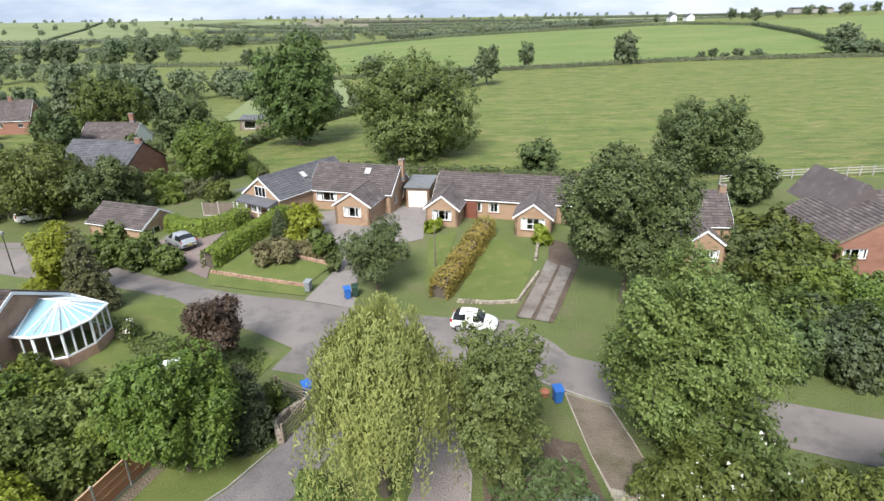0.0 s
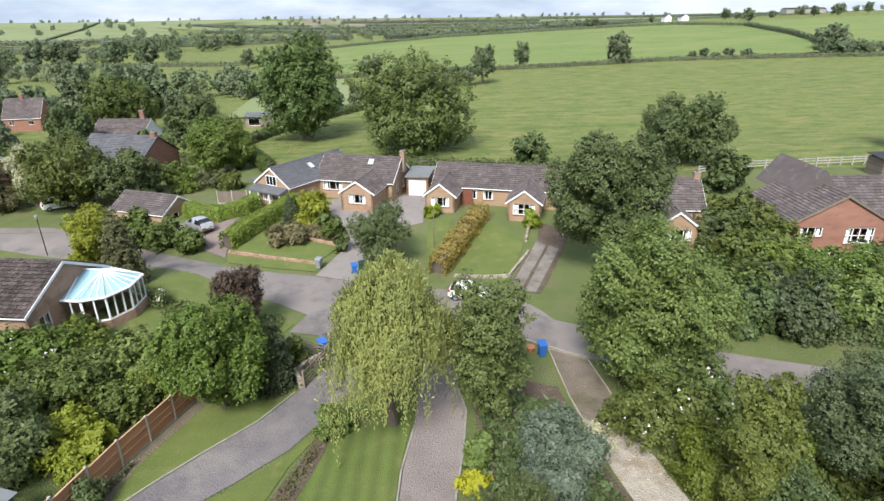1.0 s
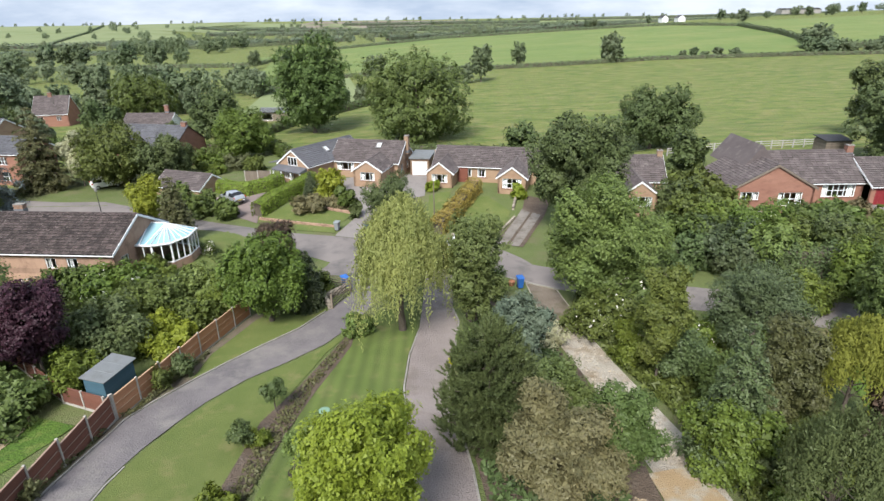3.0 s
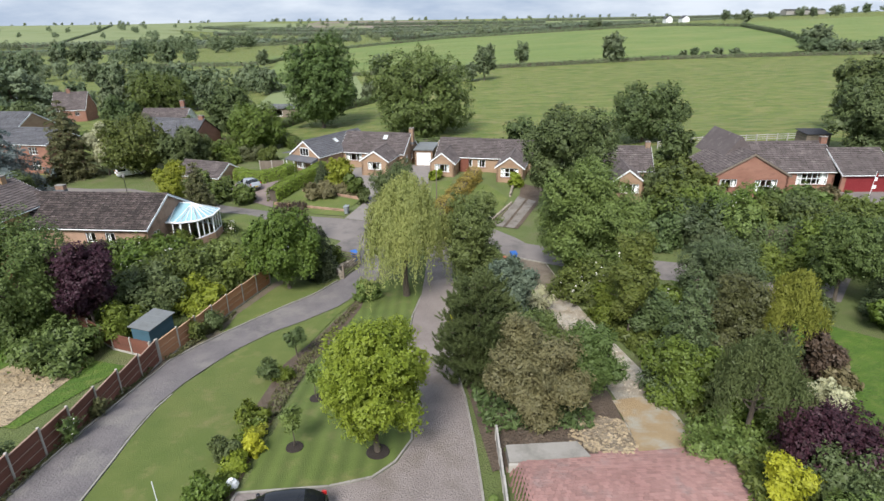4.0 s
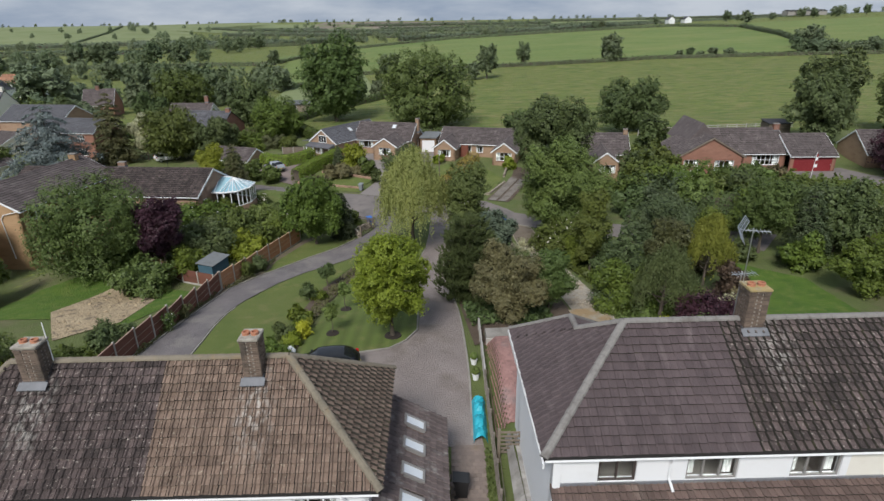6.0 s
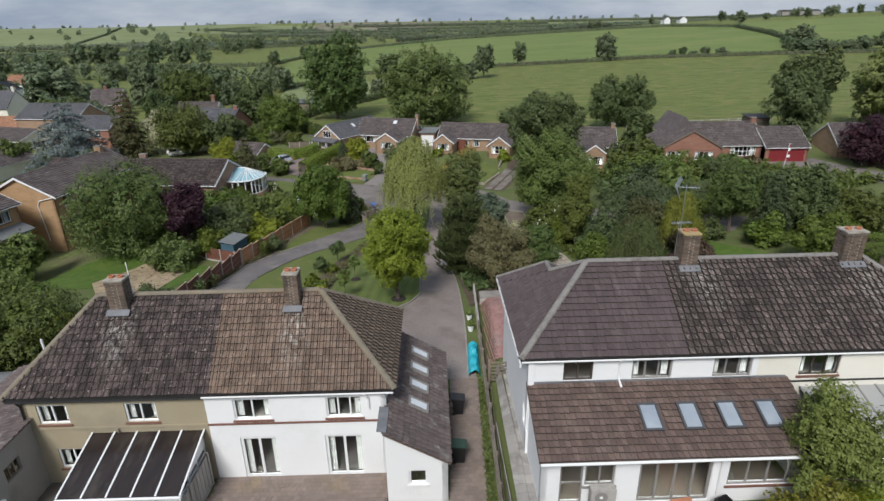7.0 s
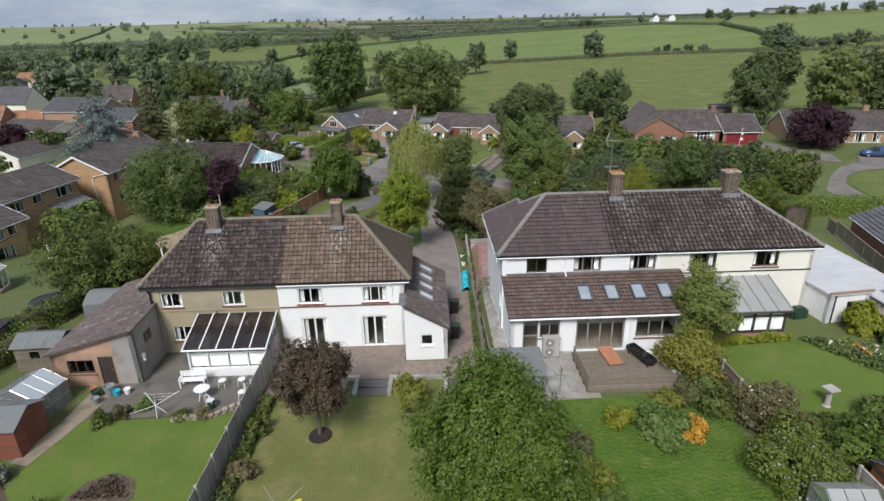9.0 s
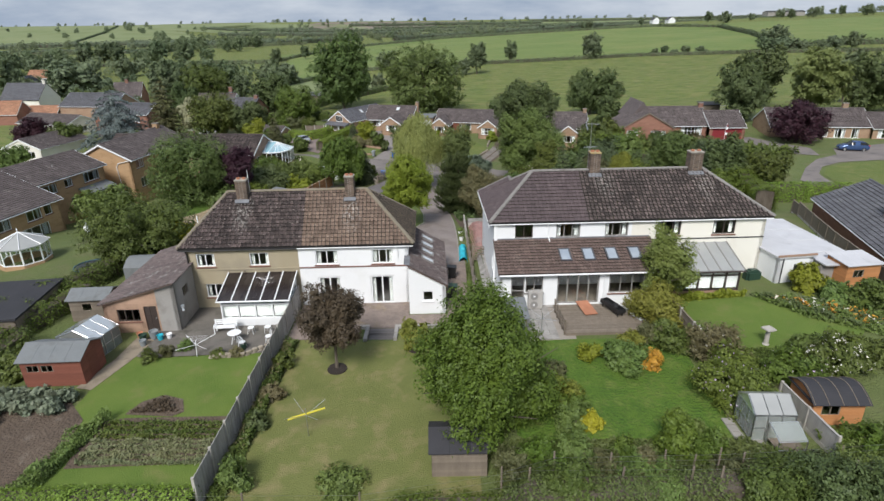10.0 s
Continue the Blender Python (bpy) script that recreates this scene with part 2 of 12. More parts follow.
TILE_EXT = surface("red_brown_tile", (0.094, 0.063, 0.054), (0.136, 0.094, 0.080), 0.6, 0.85, 0.5, 20.0, 0.3, (0.175, 0.135, 0.115), 0.7, 0.54, 0.75, per_piece=0.22, per_island=0.22)
TILE_GREY = surface("grey_brown_tile", (0.075, 0.060, 0.059), (0.115, 0.095, 0.092), 0.6, 0.9, 0.4, 10.0, 0.25, (0.180, 0.155, 0.145), 1.2, 0.56, 0.74, per_island=0.22)
SLATE = surface("blue_grey_slate", (0.078, 0.078, 0.088), (0.110, 0.110, 0.122), 0.5, 0.8, 0.3, 10.0, 0.2, (0.14, 0.138, 0.142), 0.7, 0.55, 0.75, per_island=0.14)
TILE_ORANGE = surface("orange_clay_tile", (0.30, 0.145, 0.085), (0.37, 0.20, 0.125), 0.6, 0.9, 0.4, 10.0, 0.2, per_island=0.15)
WHITE_PAINT = surface("white_upvc", (0.80, 0.81, 0.82), (0.77, 0.78, 0.79), 2.0, 0.35, 0.0, 8.0, 0.0)
GREY_FRAME = surface("grey_frame", (0.22, 0.21, 0.20), (0.25, 0.24, 0.23), 2.0, 0.5, 0.0, 8.0, 0.0)
DARK_FRAME = surface("dark_brown_frame", (0.045, 0.034, 0.030), (0.06, 0.045, 0.04), 2.0, 0.5, 0.0, 8.0, 0.0)
SILL = surface("red_brown_sill", (0.16, 0.075, 0.055), (0.20, 0.10, 0.075), 2.0, 0.8, 0.2, 20.0, 0.1)
LEAD = surface("lead_flashing", (0.12, 0.125, 0.135), (0.19, 0.195, 0.21), 1.5, 0.6, 0.2, 10.0, 0.2)
BLACK = surface("black_plastic", (0.014, 0.014, 0.015), (0.022, 0.022, 0.023), 2.0, 0.45, 0.0, 10.0, 0.0)
FENCE_RED = surface("red_stained_fence", (0.127, 0.046, 0.030), (0.164, 0.067, 0.045), 1.2, 0.85, 0.5, 9.0, 0.3, (0.112, 0.048, 0.032), 1.0, 0.5, 0.75, per_piece=0.12, per_island=0.16, stretch=(0.4, 0.4, 3))
FENCE_ORANGE = surface("orange_fence", (0.343, 0.159, 0.079), (0.423, 0.216, 0.118), 1.2, 0.85, 0.5, 9.0, 0.3, (0.30, 0.15, 0.08), 1.0, 0.5, 0.75, per_piece=0.12, per_island=0.16, stretch=(0.4, 0.4, 3))
RAIL_RED = surface("weathered_red_rail", (0.250, 0.165, 0.125), (0.330, 0.225, 0.175), 1.2, 0.9, 0.4, 9.0, 0.2)
RAIL_ORANGE = surface("weathered_orange_rail", (0.400, 0.255, 0.155), (0.480, 0.315, 0.200), 1.2, 0.9, 0.4, 9.0, 0.2)
FENCE_GREY = surface("silvered_fence", (0.295, 0.280, 0.262), (0.385, 0.368, 0.345), 1.2, 0.9, 0.5, 9.0, 0.25, (0.22, 0.205, 0.185), 1.0, 0.5, 0.75, per_piece=0.12, per_island=0.14, stretch=(3, 3, 0.4))
FENCE_BROWN = surface("brown_grey_fence", (0.165, 0.142, 0.118), (0.225, 0.196, 0.166), 1.2, 0.9, 0.5, 9.0, 0.25, (0.12, 0.10, 0.085), 1.0, 0.5, 0.75, per_piece=0.12, per_island=0.14, stretch=(3, 3, 0.4))
CONC_POST = surface("concrete_post", (0.34, 0.318, 0.285), (0.42, 0.395, 0.36), 1.5, 0.9, 0.3, 16.0, 0.2)
OLD_WOOD = surface("weathered_wood", (0.135, 0.110, 0.085), (0.195, 0.160, 0.125), 1.2, 0.9, 0.5, 9.0, 0.3, per_piece=0.15, per_island=0.18, stretch=(3, 3, 0.5))
SHED_RED = surface("red_brown_shed_boards", (0.150, 0.048, 0.030), (0.195, 0.068, 0.044), 1.0, 0.85, 0.4, 9.0, 0.25, per_piece=0.1, per_island=0.1, stretch=(0.5, 0.5, 3))
SHED_ORANGE = surface("orange_shed_boards", (0.40, 0.17, 0.06), (0.47, 0.22, 0.09), 1.0, 0.8, 0.4, 9.0, 0.25, per_piece=0.1, per_island=0.1, stretch=(0.5, 0.5, 3))
SHED_BLUE = surface("dark_teal_shed_boards", (0.036, 0.086, 0.118), (0.050, 0.110, 0.146), 1.0, 0.8, 0.3, 9.0, 0.2, per_island=0.1, stretch=(0.5, 0.5, 3))
FELT = surface("grey_roof_felt", (0.135, 0.145, 0.150), (0.185, 0.195, 0.20), 0.8, 0.95, 0.4, 18.0, 0.2, (0.10, 0.105, 0.10), 0.8, 0.5, 0.75)
FELT_BLACK = surface("black_roof_felt", (0.022, 0.022, 0.026), (0.034, 0.033, 0.038), 0.8, 0.8, 0.3, 18.0, 0.2)
WHITE_ROOF = surface("white_roof_sheet", (0.48, 0.48, 0.50), (0.56, 0.56, 0.58), 0.8, 0.5, 0.2, 12.0, 0.05, (0.40, 0.40, 0.41), 0.7, 0.55, 0.8)
BARK = surface("bark", (0.070, 0.055, 0.042), (0.115, 0.095, 0.075), 3.0, 0.95, 0.9, 12.0, 0.4, stretch=(1, 1, 0.3), depth=0.03)
GLASS = glassy("window_glass", (0.82, 0.87, 0.88))
CLEAR_SHEET = surface("pale_blue_polycarbonate", (0.240, 0.422, 0.497), (0.323, 0.495, 0.558), 0.6, 0.18, 0.0, 5.0, 0.0)
BROWN_SHEET = surface("bronze_polycarbonate", (0.020, 0.015, 0.014), (0.034, 0.026, 0.024), 1.6, 0.2, 0.0, 5.0, 0.0, (0.055, 0.046, 0.040), 1.2, 0.52, 0.7, stretch=(1, 0.3, 1))
WHITE_SHEET = surface("opal_polycarbonate", (0.288, 0.295, 0.288), (0.355, 0.359, 0.351), 0.6, 0.3, 0.0, 5.0, 0.0, (0.34, 0.345, 0.33), 1.2, 0.5, 0.75)
CURTAIN = surface("net_curtain", (0.60, 0.60, 0.58), (0.68, 0.68, 0.66), 3.0, 0.95, 0.2, 10.0, 0.05)
DARK_FLOOR = surface("grey_floorboards", (0.105, 0.098, 0.092), (0.145, 0.136, 0.128), 1.0, 0.5, 0.1, 8.0, 0.1)
ROOM = surface("room_plaster", (0.30, 0.28, 0.25), (0.34, 0.32, 0.29), 0.5, 0.95, 0.0, 5.0, 0.0)
BLUE_PLASTIC = surface("blue_bin_plastic", (0.020, 0.115, 0.40), (0.03, 0.135, 0.44), 2.0, 0.45, 0.0, 8.0, 0.0)
GREY_PLASTIC = surface("grey_bin_plastic", (0.20, 0.22, 0.23), (0.24, 0.26, 0.27), 2.0, 0.5, 0.0, 8.0, 0.0)
GREEN_PLASTIC = surface("dark_green_plastic", (0.018, 0.045, 0.030), (0.026, 0.058, 0.040), 2.0, 0.5, 0.0, 8.0, 0.0)
TURQUOISE = surface("turquoise_tarpaulin", (0.020, 0.34, 0.44), (0.03, 0.40, 0.50), 2.0, 0.5, 0.3, 6.0, 0.15)
TERRACOTTA = surface("terracotta", (0.34, 0.14, 0.08), (0.42, 0.19, 0.11), 2.0, 0.85, 0.3, 12.0, 0.15)
DOOR_RED = surface("dark_red_door", (0.185, 0.018, 0.022), (0.22, 0.026, 0.03), 1.0, 0.5, 0.1, 8.0, 0.05)
CAR_BLACK = surface("black_car_paint", (0.012, 0.013, 0.016), (0.016, 0.017, 0.02), 2.0, 0.12, 0.0, 8.0, 0.0)
CAR_SILVER = surface("silver_car_paint", (0.42, 0.44, 0.46), (0.46, 0.48, 0.50), 2.0, 0.2, 0.0, 8.0, 0.0, metal=0.5)
CAR_WHITE = surface("white_car_paint", (0.78, 0.79, 0.78), (0.74, 0.75, 0.74), 2.0, 0.15, 0.0, 8.0, 0.0)
CAR_BLUE = surface("blue_car_paint", (0.05, 0.09, 0.20), (0.065, 0.11, 0.23), 2.0, 0.15, 0.0, 8.0, 0.0, metal=0.3)
CAR_GLASS = surface("tinted_car_glass", (0.012, 0.014, 0.016), (0.016, 0.018, 0.02), 2.0, 0.05, 0.0, 8.0, 0.0)
RED_LENS = surface("red_lamp_lens", (0.40, 0.02, 0.02), (0.45, 0.03, 0.03), 2.0, 0.2, 0.0, 8.0, 0.0)
CHROME = surface("bare_metal", (0.55, 0.56, 0.57), (0.62, 0.63, 0.64), 2.0, 0.3, 0.0, 8.0, 0.0, metal=0.9)
# Dark butts and left roll sides: shade painted into the colour, with moss flecks.
TILE_EDGE = surface("shaded_mossy_tile_edge", (0.020, 0.018, 0.014), (0.036, 0.032, 0.024), 3.0, 0.95, 0.5, 12.0, 0.3, (0.07, 0.065, 0.035), 2.0, 0.56, 0.7)
UNDER_TILES = surface("dark_roof_underlay", (0.014, 0.013, 0.013), (0.022, 0.020, 0.019), 1.0, 0.95, 0.2, 12.0, 0.2)
RIDGE_LICHEN = surface("lichened_ridge_tile", (0.150, 0.130, 0.098), (0.215, 0.185, 0.140), 1.6, 0.95, 0.5, 14.0, 0.4, (0.225, 0.170, 0.105), 1.3, 0.56, 0.70)
RIDGE_GREY = surface("grey_ridge_tile", (0.165, 0.155, 0.145), (0.225, 0.212, 0.198), 1.6, 0.95, 0.5, 14.0, 0.4, (0.12, 0.105, 0.095), 1.3, 0.54, 0.70)
PALE_CAP = surface("weathered_mortar_cap", (0.30, 0.275, 0.235), (0.40, 0.37, 0.32), 2.5, 0.95, 0.5, 14.0, 0.2, (0.20, 0.18, 0.15), 2.0, 0.5, 0.66)
LICHEN_CAP = surface("lichened_mortar_cap", (0.30, 0.22, 0.09), (0.38, 0.30, 0.15), 2.5, 0.95, 0.5, 14.0, 0.3, (0.28, 0.26, 0.23), 2.0, 0.5, 0.66)
MULCH = surface("dark_bark_mulch", (0.020, 0.015, 0.012), (0.036, 0.027, 0.021), 2.0, 0.95, 1.0, 14.0, 0.4, depth=0.04)
OCHRE_GRAVEL = surface("ochre_gravel", (0.30, 0.205, 0.105), (0.38, 0.28, 0.165), 0.6, 0.95, 0.9, 14.0, 0.4, (0.40, 0.36, 0.29), 0.8, 0.48, 0.66, depth=0.03)
KERB = surface("kerb_concrete", (0.245, 0.228, 0.204), (0.320, 0.300, 0.270), 1.5, 0.9, 0.3, 16.0, 0.2, (0.19, 0.175, 0.15), 0.8, 0.5, 0.7)
STONE = surface("broken_limestone", (0.34, 0.285, 0.215), (0.47, 0.41, 0.325), 1.4, 0.95, 0.5, 12.0, 0.2, per_island=0.25)


def streaked(m, places):
    """Adds pale lime streaks washed down a roof below each place (x, y)."""
    n, l = m.node_tree.nodes, m.node_tree.links
    b = n["Principled BSDF"]
    col = b.inputs["Base Color"].links[0].from_socket
    geo = n.new("ShaderNodeNewGeometry")
    mask = None
    for x, y in places:
        off, size, far, fall = n.new("ShaderNodeVectorMath"), n.new("ShaderNodeVectorMath"), n.new("ShaderNodeVectorMath"), n.new("ShaderNodeMapRange")
        off.operation, size.operation, far.operation = "SUBTRACT", "MULTIPLY", "LENGTH"
        off.inputs[1].default_value, size.inputs[1].default_value = (x, y, 0), (1.15, 0.62, 0)
        fall.inputs["To Min"].default_value, fall.inputs["To Max"].default_value = 1.0, 0.0
        l.new(geo.outputs["Position"], off.inputs[0])
        l.new(off.outputs["Vector"], size.inputs[0])
        l.new(size.outputs["Vector"], far.inputs[0])
        l.new(far.outputs["Value"], fall.inputs["Value"])
        if mask is None:
            mask = fall.outputs["Result"]
        else:
            top = n.new("ShaderNodeMath")
            top.operation = "MAXIMUM"
            l.new(mask, top.inputs[0])
            l.new(fall.outputs["Result"], top.inputs[1])
            mask = top.outputs["Value"]
    mul = n.new("ShaderNodeMath")
    mul.operation = "MULTIPLY"
    l.new(mask, mul.inputs[0])
    l.new(noisy(n, l, 7.0, 4.0, 0.46, 0.70, (1, 0.5, 0.5)), mul.inputs[1])
    l.new(mixed(n, l, mul.outputs["Value"], col, (0.50, 0.47, 0.43)), b.inputs["Base Color"])


streaked(TILE_DARK, ((-13.55, -18.7), (12.7, -17.3), (20.0, -17.4)))
streaked(TILE_BROWN, ((-5.75, -18.7),))
MORTAR = surface("mortar", (0.25, 0.22, 0.19), (0.31, 0.275, 0.24), 2.0, 0.95, 0.3, 20.0, 0.1)

L_MID = leafy("mid_green_leaves", (0.045, 0.067, 0.015), (0.139, 0.179, 0.043))
L_FRESH = leafy("garden_green_leaves", (0.049, 0.083, 0.013), (0.156, 0.211, 0.039))
L_DARK = leafy("dark_green_leaves", (0.047, 0.071, 0.024), (0.123, 0.167, 0.061))
L_DARKFRESH = leafy("deep_green_leaves", (0.052, 0.085, 0.022), (0.135, 0.185, 0.053))
L_APPLE = leafy("fruit_tree_leaves", (0.045, 0.084, 0.012), (0.129, 0.196, 0.031), 0.25)
L_LIGHT = leafy("fresh_green_leaves", (0.077, 0.117, 0.028), (0.173, 0.235, 0.066))
L_WILLOW = leafy("willow_leaves", (0.245, 0.275, 0.085), (0.375, 0.390, 0.145), 0.35)
L_WILLOWPALE = leafy("pale_willow_leaves", (0.150, 0.185, 0.058), (0.260, 0.290, 0.105), 0.3)
L_LIME = leafy("lime_leaves", (0.150, 0.196, 0.020), (0.300, 0.342, 0.048), 0.38)
L_YOUNG = leafy("pale_young_leaves", (0.125, 0.155, 0.036), (0.262, 0.292, 0.086), 0.35)
L_YELLOW = leafy("golden_leaves", (0.319, 0.324, 0.025), (0.440, 0.438, 0.045), 0.3)
L_PURPLE = leafy("purple_leaves", (0.025, 0.010, 0.017), (0.068, 0.026, 0.040), 0.2)
L_BRONZE = leafy("bronze_leaves", (0.048, 0.037, 0.026), (0.118, 0.082, 0.056), 0.2)
L_OLIVE = leafy("olive_green_leaves", (0.058, 0.067, 0.027), (0.150, 0.153, 0.069), 0.25)
L_GREY = leafy("grey_green_leaves", (0.048, 0.072, 0.026), (0.137, 0.184, 0.073), 0.25)
L_HOLM = leafy("holm_oak_leaves", (0.045, 0.065, 0.027), (0.117, 0.149, 0.068), 0.15)
L_BLUE = leafy("blue_cedar_needles", (0.105, 0.140, 0.142), (0.185, 0.220, 0.222), 0.15)
L_PALE = leafy("variegated_leaves", (0.340, 0.355, 0.215), (0.520, 0.510, 0.360), 0.3)
L_BROWN = leafy("russet_leaves", (0.088, 0.083, 0.040), (0.205, 0.180, 0.092), 0.2)
L_GOLDGREEN = leafy("gold_green_leaves", (0.135, 0.155, 0.026), (0.260, 0.268, 0.056), 0.3)
L_CONIFER = leafy("conifer_needles", (0.034, 0.052, 0.023), (0.087, 0.115, 0.051), 0.1)
L_SILVER = leafy("silvery_green_leaves", (0.066, 0.099, 0.067), (0.163, 0.210, 0.148), 0.2)
L_PINE = leafy("pine_needles", (0.045, 0.065, 0.023), (0.113, 0.145, 0.054), 0.12)
L_SPRUCE = leafy("spruce_needles", (0.043, 0.068, 0.027), (0.099, 0.140, 0.055), 0.1)
L_DARKOLIVE = leafy("thuja_sprays", (0.045, 0.052, 0.019), (0.099, 0.106, 0.041), 0.1)
L_ASH = leafy("soft_green_leaves", (0.052, 0.080, 0.022), (0.137, 0.190, 0.056), 0.25)
L_SOFT = leafy("light_green_leaves", (0.071, 0.105, 0.033), (0.173, 0.230, 0.079), 0.3)
L_ASHGOLD = leafy("yellowing_green_leaves", (0.075, 0.096, 0.021), (0.189, 0.205, 0.048), 0.28)
L_LIMEDARK = leafy("bright_shrub_leaves", (0.066, 0.104, 0.014), (0.166, 0.216, 0.035), 0.28)
L_HEDGE = leafy("clipped_hedge_leaves", (0.120, 0.188, 0.026), (0.218, 0.294, 0.052), 0.25, 0.25)
L_GOLDHEDGE = leafy("golden_hedge_leaves", (0.259, 0.236, 0.050), (0.367, 0.310, 0.083), 0.25)
# Distance haze is put into these three leaf colours as paler, greyer greens.
L_FAR = leafy("hazed_distant_leaves", (0.120, 0.163, 0.094), (0.199, 0.242, 0.140), 0.25)
L_FARDARK = leafy("hazed_distant_dark_leaves", (0.092, 0.131, 0.070), (0.167, 0.213, 0.111), 0.25)
L_WOOD = leafy("hazed_distant_wood_leaves", (0.098, 0.134, 0.088), (0.141, 0.174, 0.114), 0.2)
L_FLOWER = leafy("white_blossom", (0.620, 0.620, 0.560), (0.740, 0.730, 0.680), 0.2, 0.1)
L_ORANGE = leafy("orange_blossom", (0.420, 0.190, 0.030), (0.520, 0.280, 0.050), 0.2, 0.2)
L_LILAC = leafy("lilac_blossom", (0.360, 0.280, 0.420), (0.460, 0.380, 0.520), 0.2, 0.1)
L_GRASSY = leafy("long_grass", (0.062, 0.091, 0.026), (0.153, 0.184, 0.061), 0.3)
L_CABBAGE = leafy("blue_green_vegetable_leaves", (0.120, 0.150, 0.100), (0.235, 0.275, 0.195), 0.2)
L_VEG = leafy("vegetable_leaves", (0.135, 0.165, 0.080), (0.230, 0.240, 0.130), 0.25)


# ---- shape of the land ----
def ramp(a, b, v):
    """A smooth step from 0 at a to 1 at b."""
    t = min(1.0, max(0.0, (v - a) / (b - a)))
    return t * t * (3 - 2 * t)


def steps(v, xs, ys):
    """Piecewise blend through the knots xs, ys."""
    if v <= xs[0]:
        return ys[0]
    for i in range(len(xs) - 1):
        if v <= xs[i + 1]:
            return ys[i] + (ys[i + 1] - ys[i]) * (v - xs[i]) / (xs[i + 1] - xs[i])
    return ys[-1]


NEAR_Y = (-90, -32, -20, -6, 0, 8, 16, 26, 40, 48, 55, 62, 80)
NEAR_Z = (-0.3, -0.2, 0.0, -0.2, -0.7, -2.0, -2.7, -3.0, -3.2, -2.9, -2.0, -1.8, -2.2)
FAR_Y = (90, 150, 230, 330, 480, 700, 860, 1000, 1500, 2500, 4200)
FAR_R = (-0.9, -0.58, -0.36, 0.0, 0.4, 0.8)
FAR_Z = ((-5, -6, -6, -6, -5, -5, -5, 3, 31, 34, 34), (-5, -6, -6, -6, -5, -5, -4, 3, 29, 36, 36), (-4, -5, -6, -6, -4, -4, -4, -2, 10, 40, 42),
         (-2.5, -1.5, 1, 3.5, 7.3, 3, 1, 0, 3, 36, 40), (-2, -0.5, 2.2, 7.5, 15, 18, 17, 15, 12, 36, 40), (-1, 1, 3.5, 10, 18, 27, 29, 30, 28, 36, 40))


def ground_z(x, y):
    """Height of the ground above the left house's floor."""
    near = steps(y, NEAR_Y, NEAR_Z) + 1.25 * ramp(2.9, 4.0, x) * ramp(2, -7, y) + 2.7 * ramp(14, 46, x) * ramp(-12, 30, y)
    near += 0.7 * ramp(12, 26, x) * ramp(2, -7, y) - 0.9 * ramp(-22, -45, x) * ramp(38, 50, y) + 1.3 * ramp(-17, -25, x) * ramp(-42, -36, x) * ramp(8, 20, y) * ramp(47, 39, y) - 1.0 * ramp(-32, -40, x) * ramp(-25, 0, y) * ramp(50, 25, y)
    if y <= 76:
        return near
    r = x / (y + 1)
    cols = [steps(y, FAR_Y, c) for c in FAR_Z]
    far = steps(r, FAR_R, cols)
    return near + (far - near) * ramp(76, 110, y)


# ---- building blocks ----
class Shape:
    """Gathers corners and faces of one mesh; at is the frame in which points are given."""

    def __init__(self, at=None):
        self.v, self.f, self.at, self.slots = [], [], at or Matrix(), None

    def add(self, pts, faces):
        k = len(self.v)
        self.v += [tuple(self.at @ Vector(p)) for p in pts]
        self.f += [tuple(k + i for i in f) for f in faces]
        return self

    def box(self, x0, x1, y0, y1, z0, z1):
        return self.add([(x0, y0, z0), (x1, y0, z0), (x1, y1, z0), (x0, y1, z0), (x0, y0, z1), (x1, y0, z1), (x1, y1, z1), (x0, y1, z1)],
                        [(0, 3, 2, 1), (4, 5, 6, 7), (0, 1, 5, 4), (1, 2, 6, 5), (2, 3, 7, 6), (3, 0, 4, 7)])

    def prism(self, pts, way):
        """A flat outline (counter-clockwise against way) pushed along way."""
        n, w = len(pts), Vector(way)
        both = [Vector(p) for p in pts] + [Vector(p) + w for p in pts]
        return self.add(both, [tuple(reversed(range(n))), tuple(range(n, 2 * n))] + [(i, (i + 1) % n, n + (i + 1) % n, n + i) for i in range(n)])

    def tube(self, p, q, r0, r1, n=8, caps=True):
        p, q = Vector(p), Vector(q)
        turn = (q - p).to_track_quat("Z", "Y").to_matrix()
        ring = [turn @ Vector((math.cos(2 * math.pi * i / n), math.sin(2 * math.pi * i / n), 0)) for i in range(n)]
        pts = [p + r * r0 for r in ring] + [q + r * r1 for r in ring]
        faces = [(i, (i + 1) % n, n + (i + 1) % n, n + i) for i in range(n)]
        return self.add(pts, faces + ([tuple(reversed(range(n))), tuple(range(n, 2 * n))] if caps else []))

    def lathe(self, x, y, rows, n=14):
        """Rings of (radius, z) round an upright axis."""
        k, pts, faces = len(rows), [], []
        for r, z in rows:
            pts += [(x + r * math.cos(2 * math.pi * i / n), y + r * math.sin(2 * math.pi * i / n), z) for i in range(n)]
        for a in range(k - 1):
            faces += [(a * n + i, a * n + (i + 1) % n, (a + 1) * n + (i + 1) % n, (a + 1) * n + i) for i in range(n)]
        return self.add(pts, faces + [tuple(reversed(range(n))), tuple(range((k - 1) * n, k * n))])


def mesh_of(shape, name, material, smooth=False):
    me = bpy.data.meshes.new(name)
    me.from_pydata(shape.v, [], shape.f)
    for m in material if isinstance(material, tuple) else (material,):
        me.materials.append(m)
    if shape.slots:
        me.polygons.foreach_set("material_index", shape.slots * (len(me.polygons) // len(shape.slots)))
    if smooth:
        me.polygons.foreach_set("use_smooth", [True] * len(me.polygons))
    me.update()
    return me


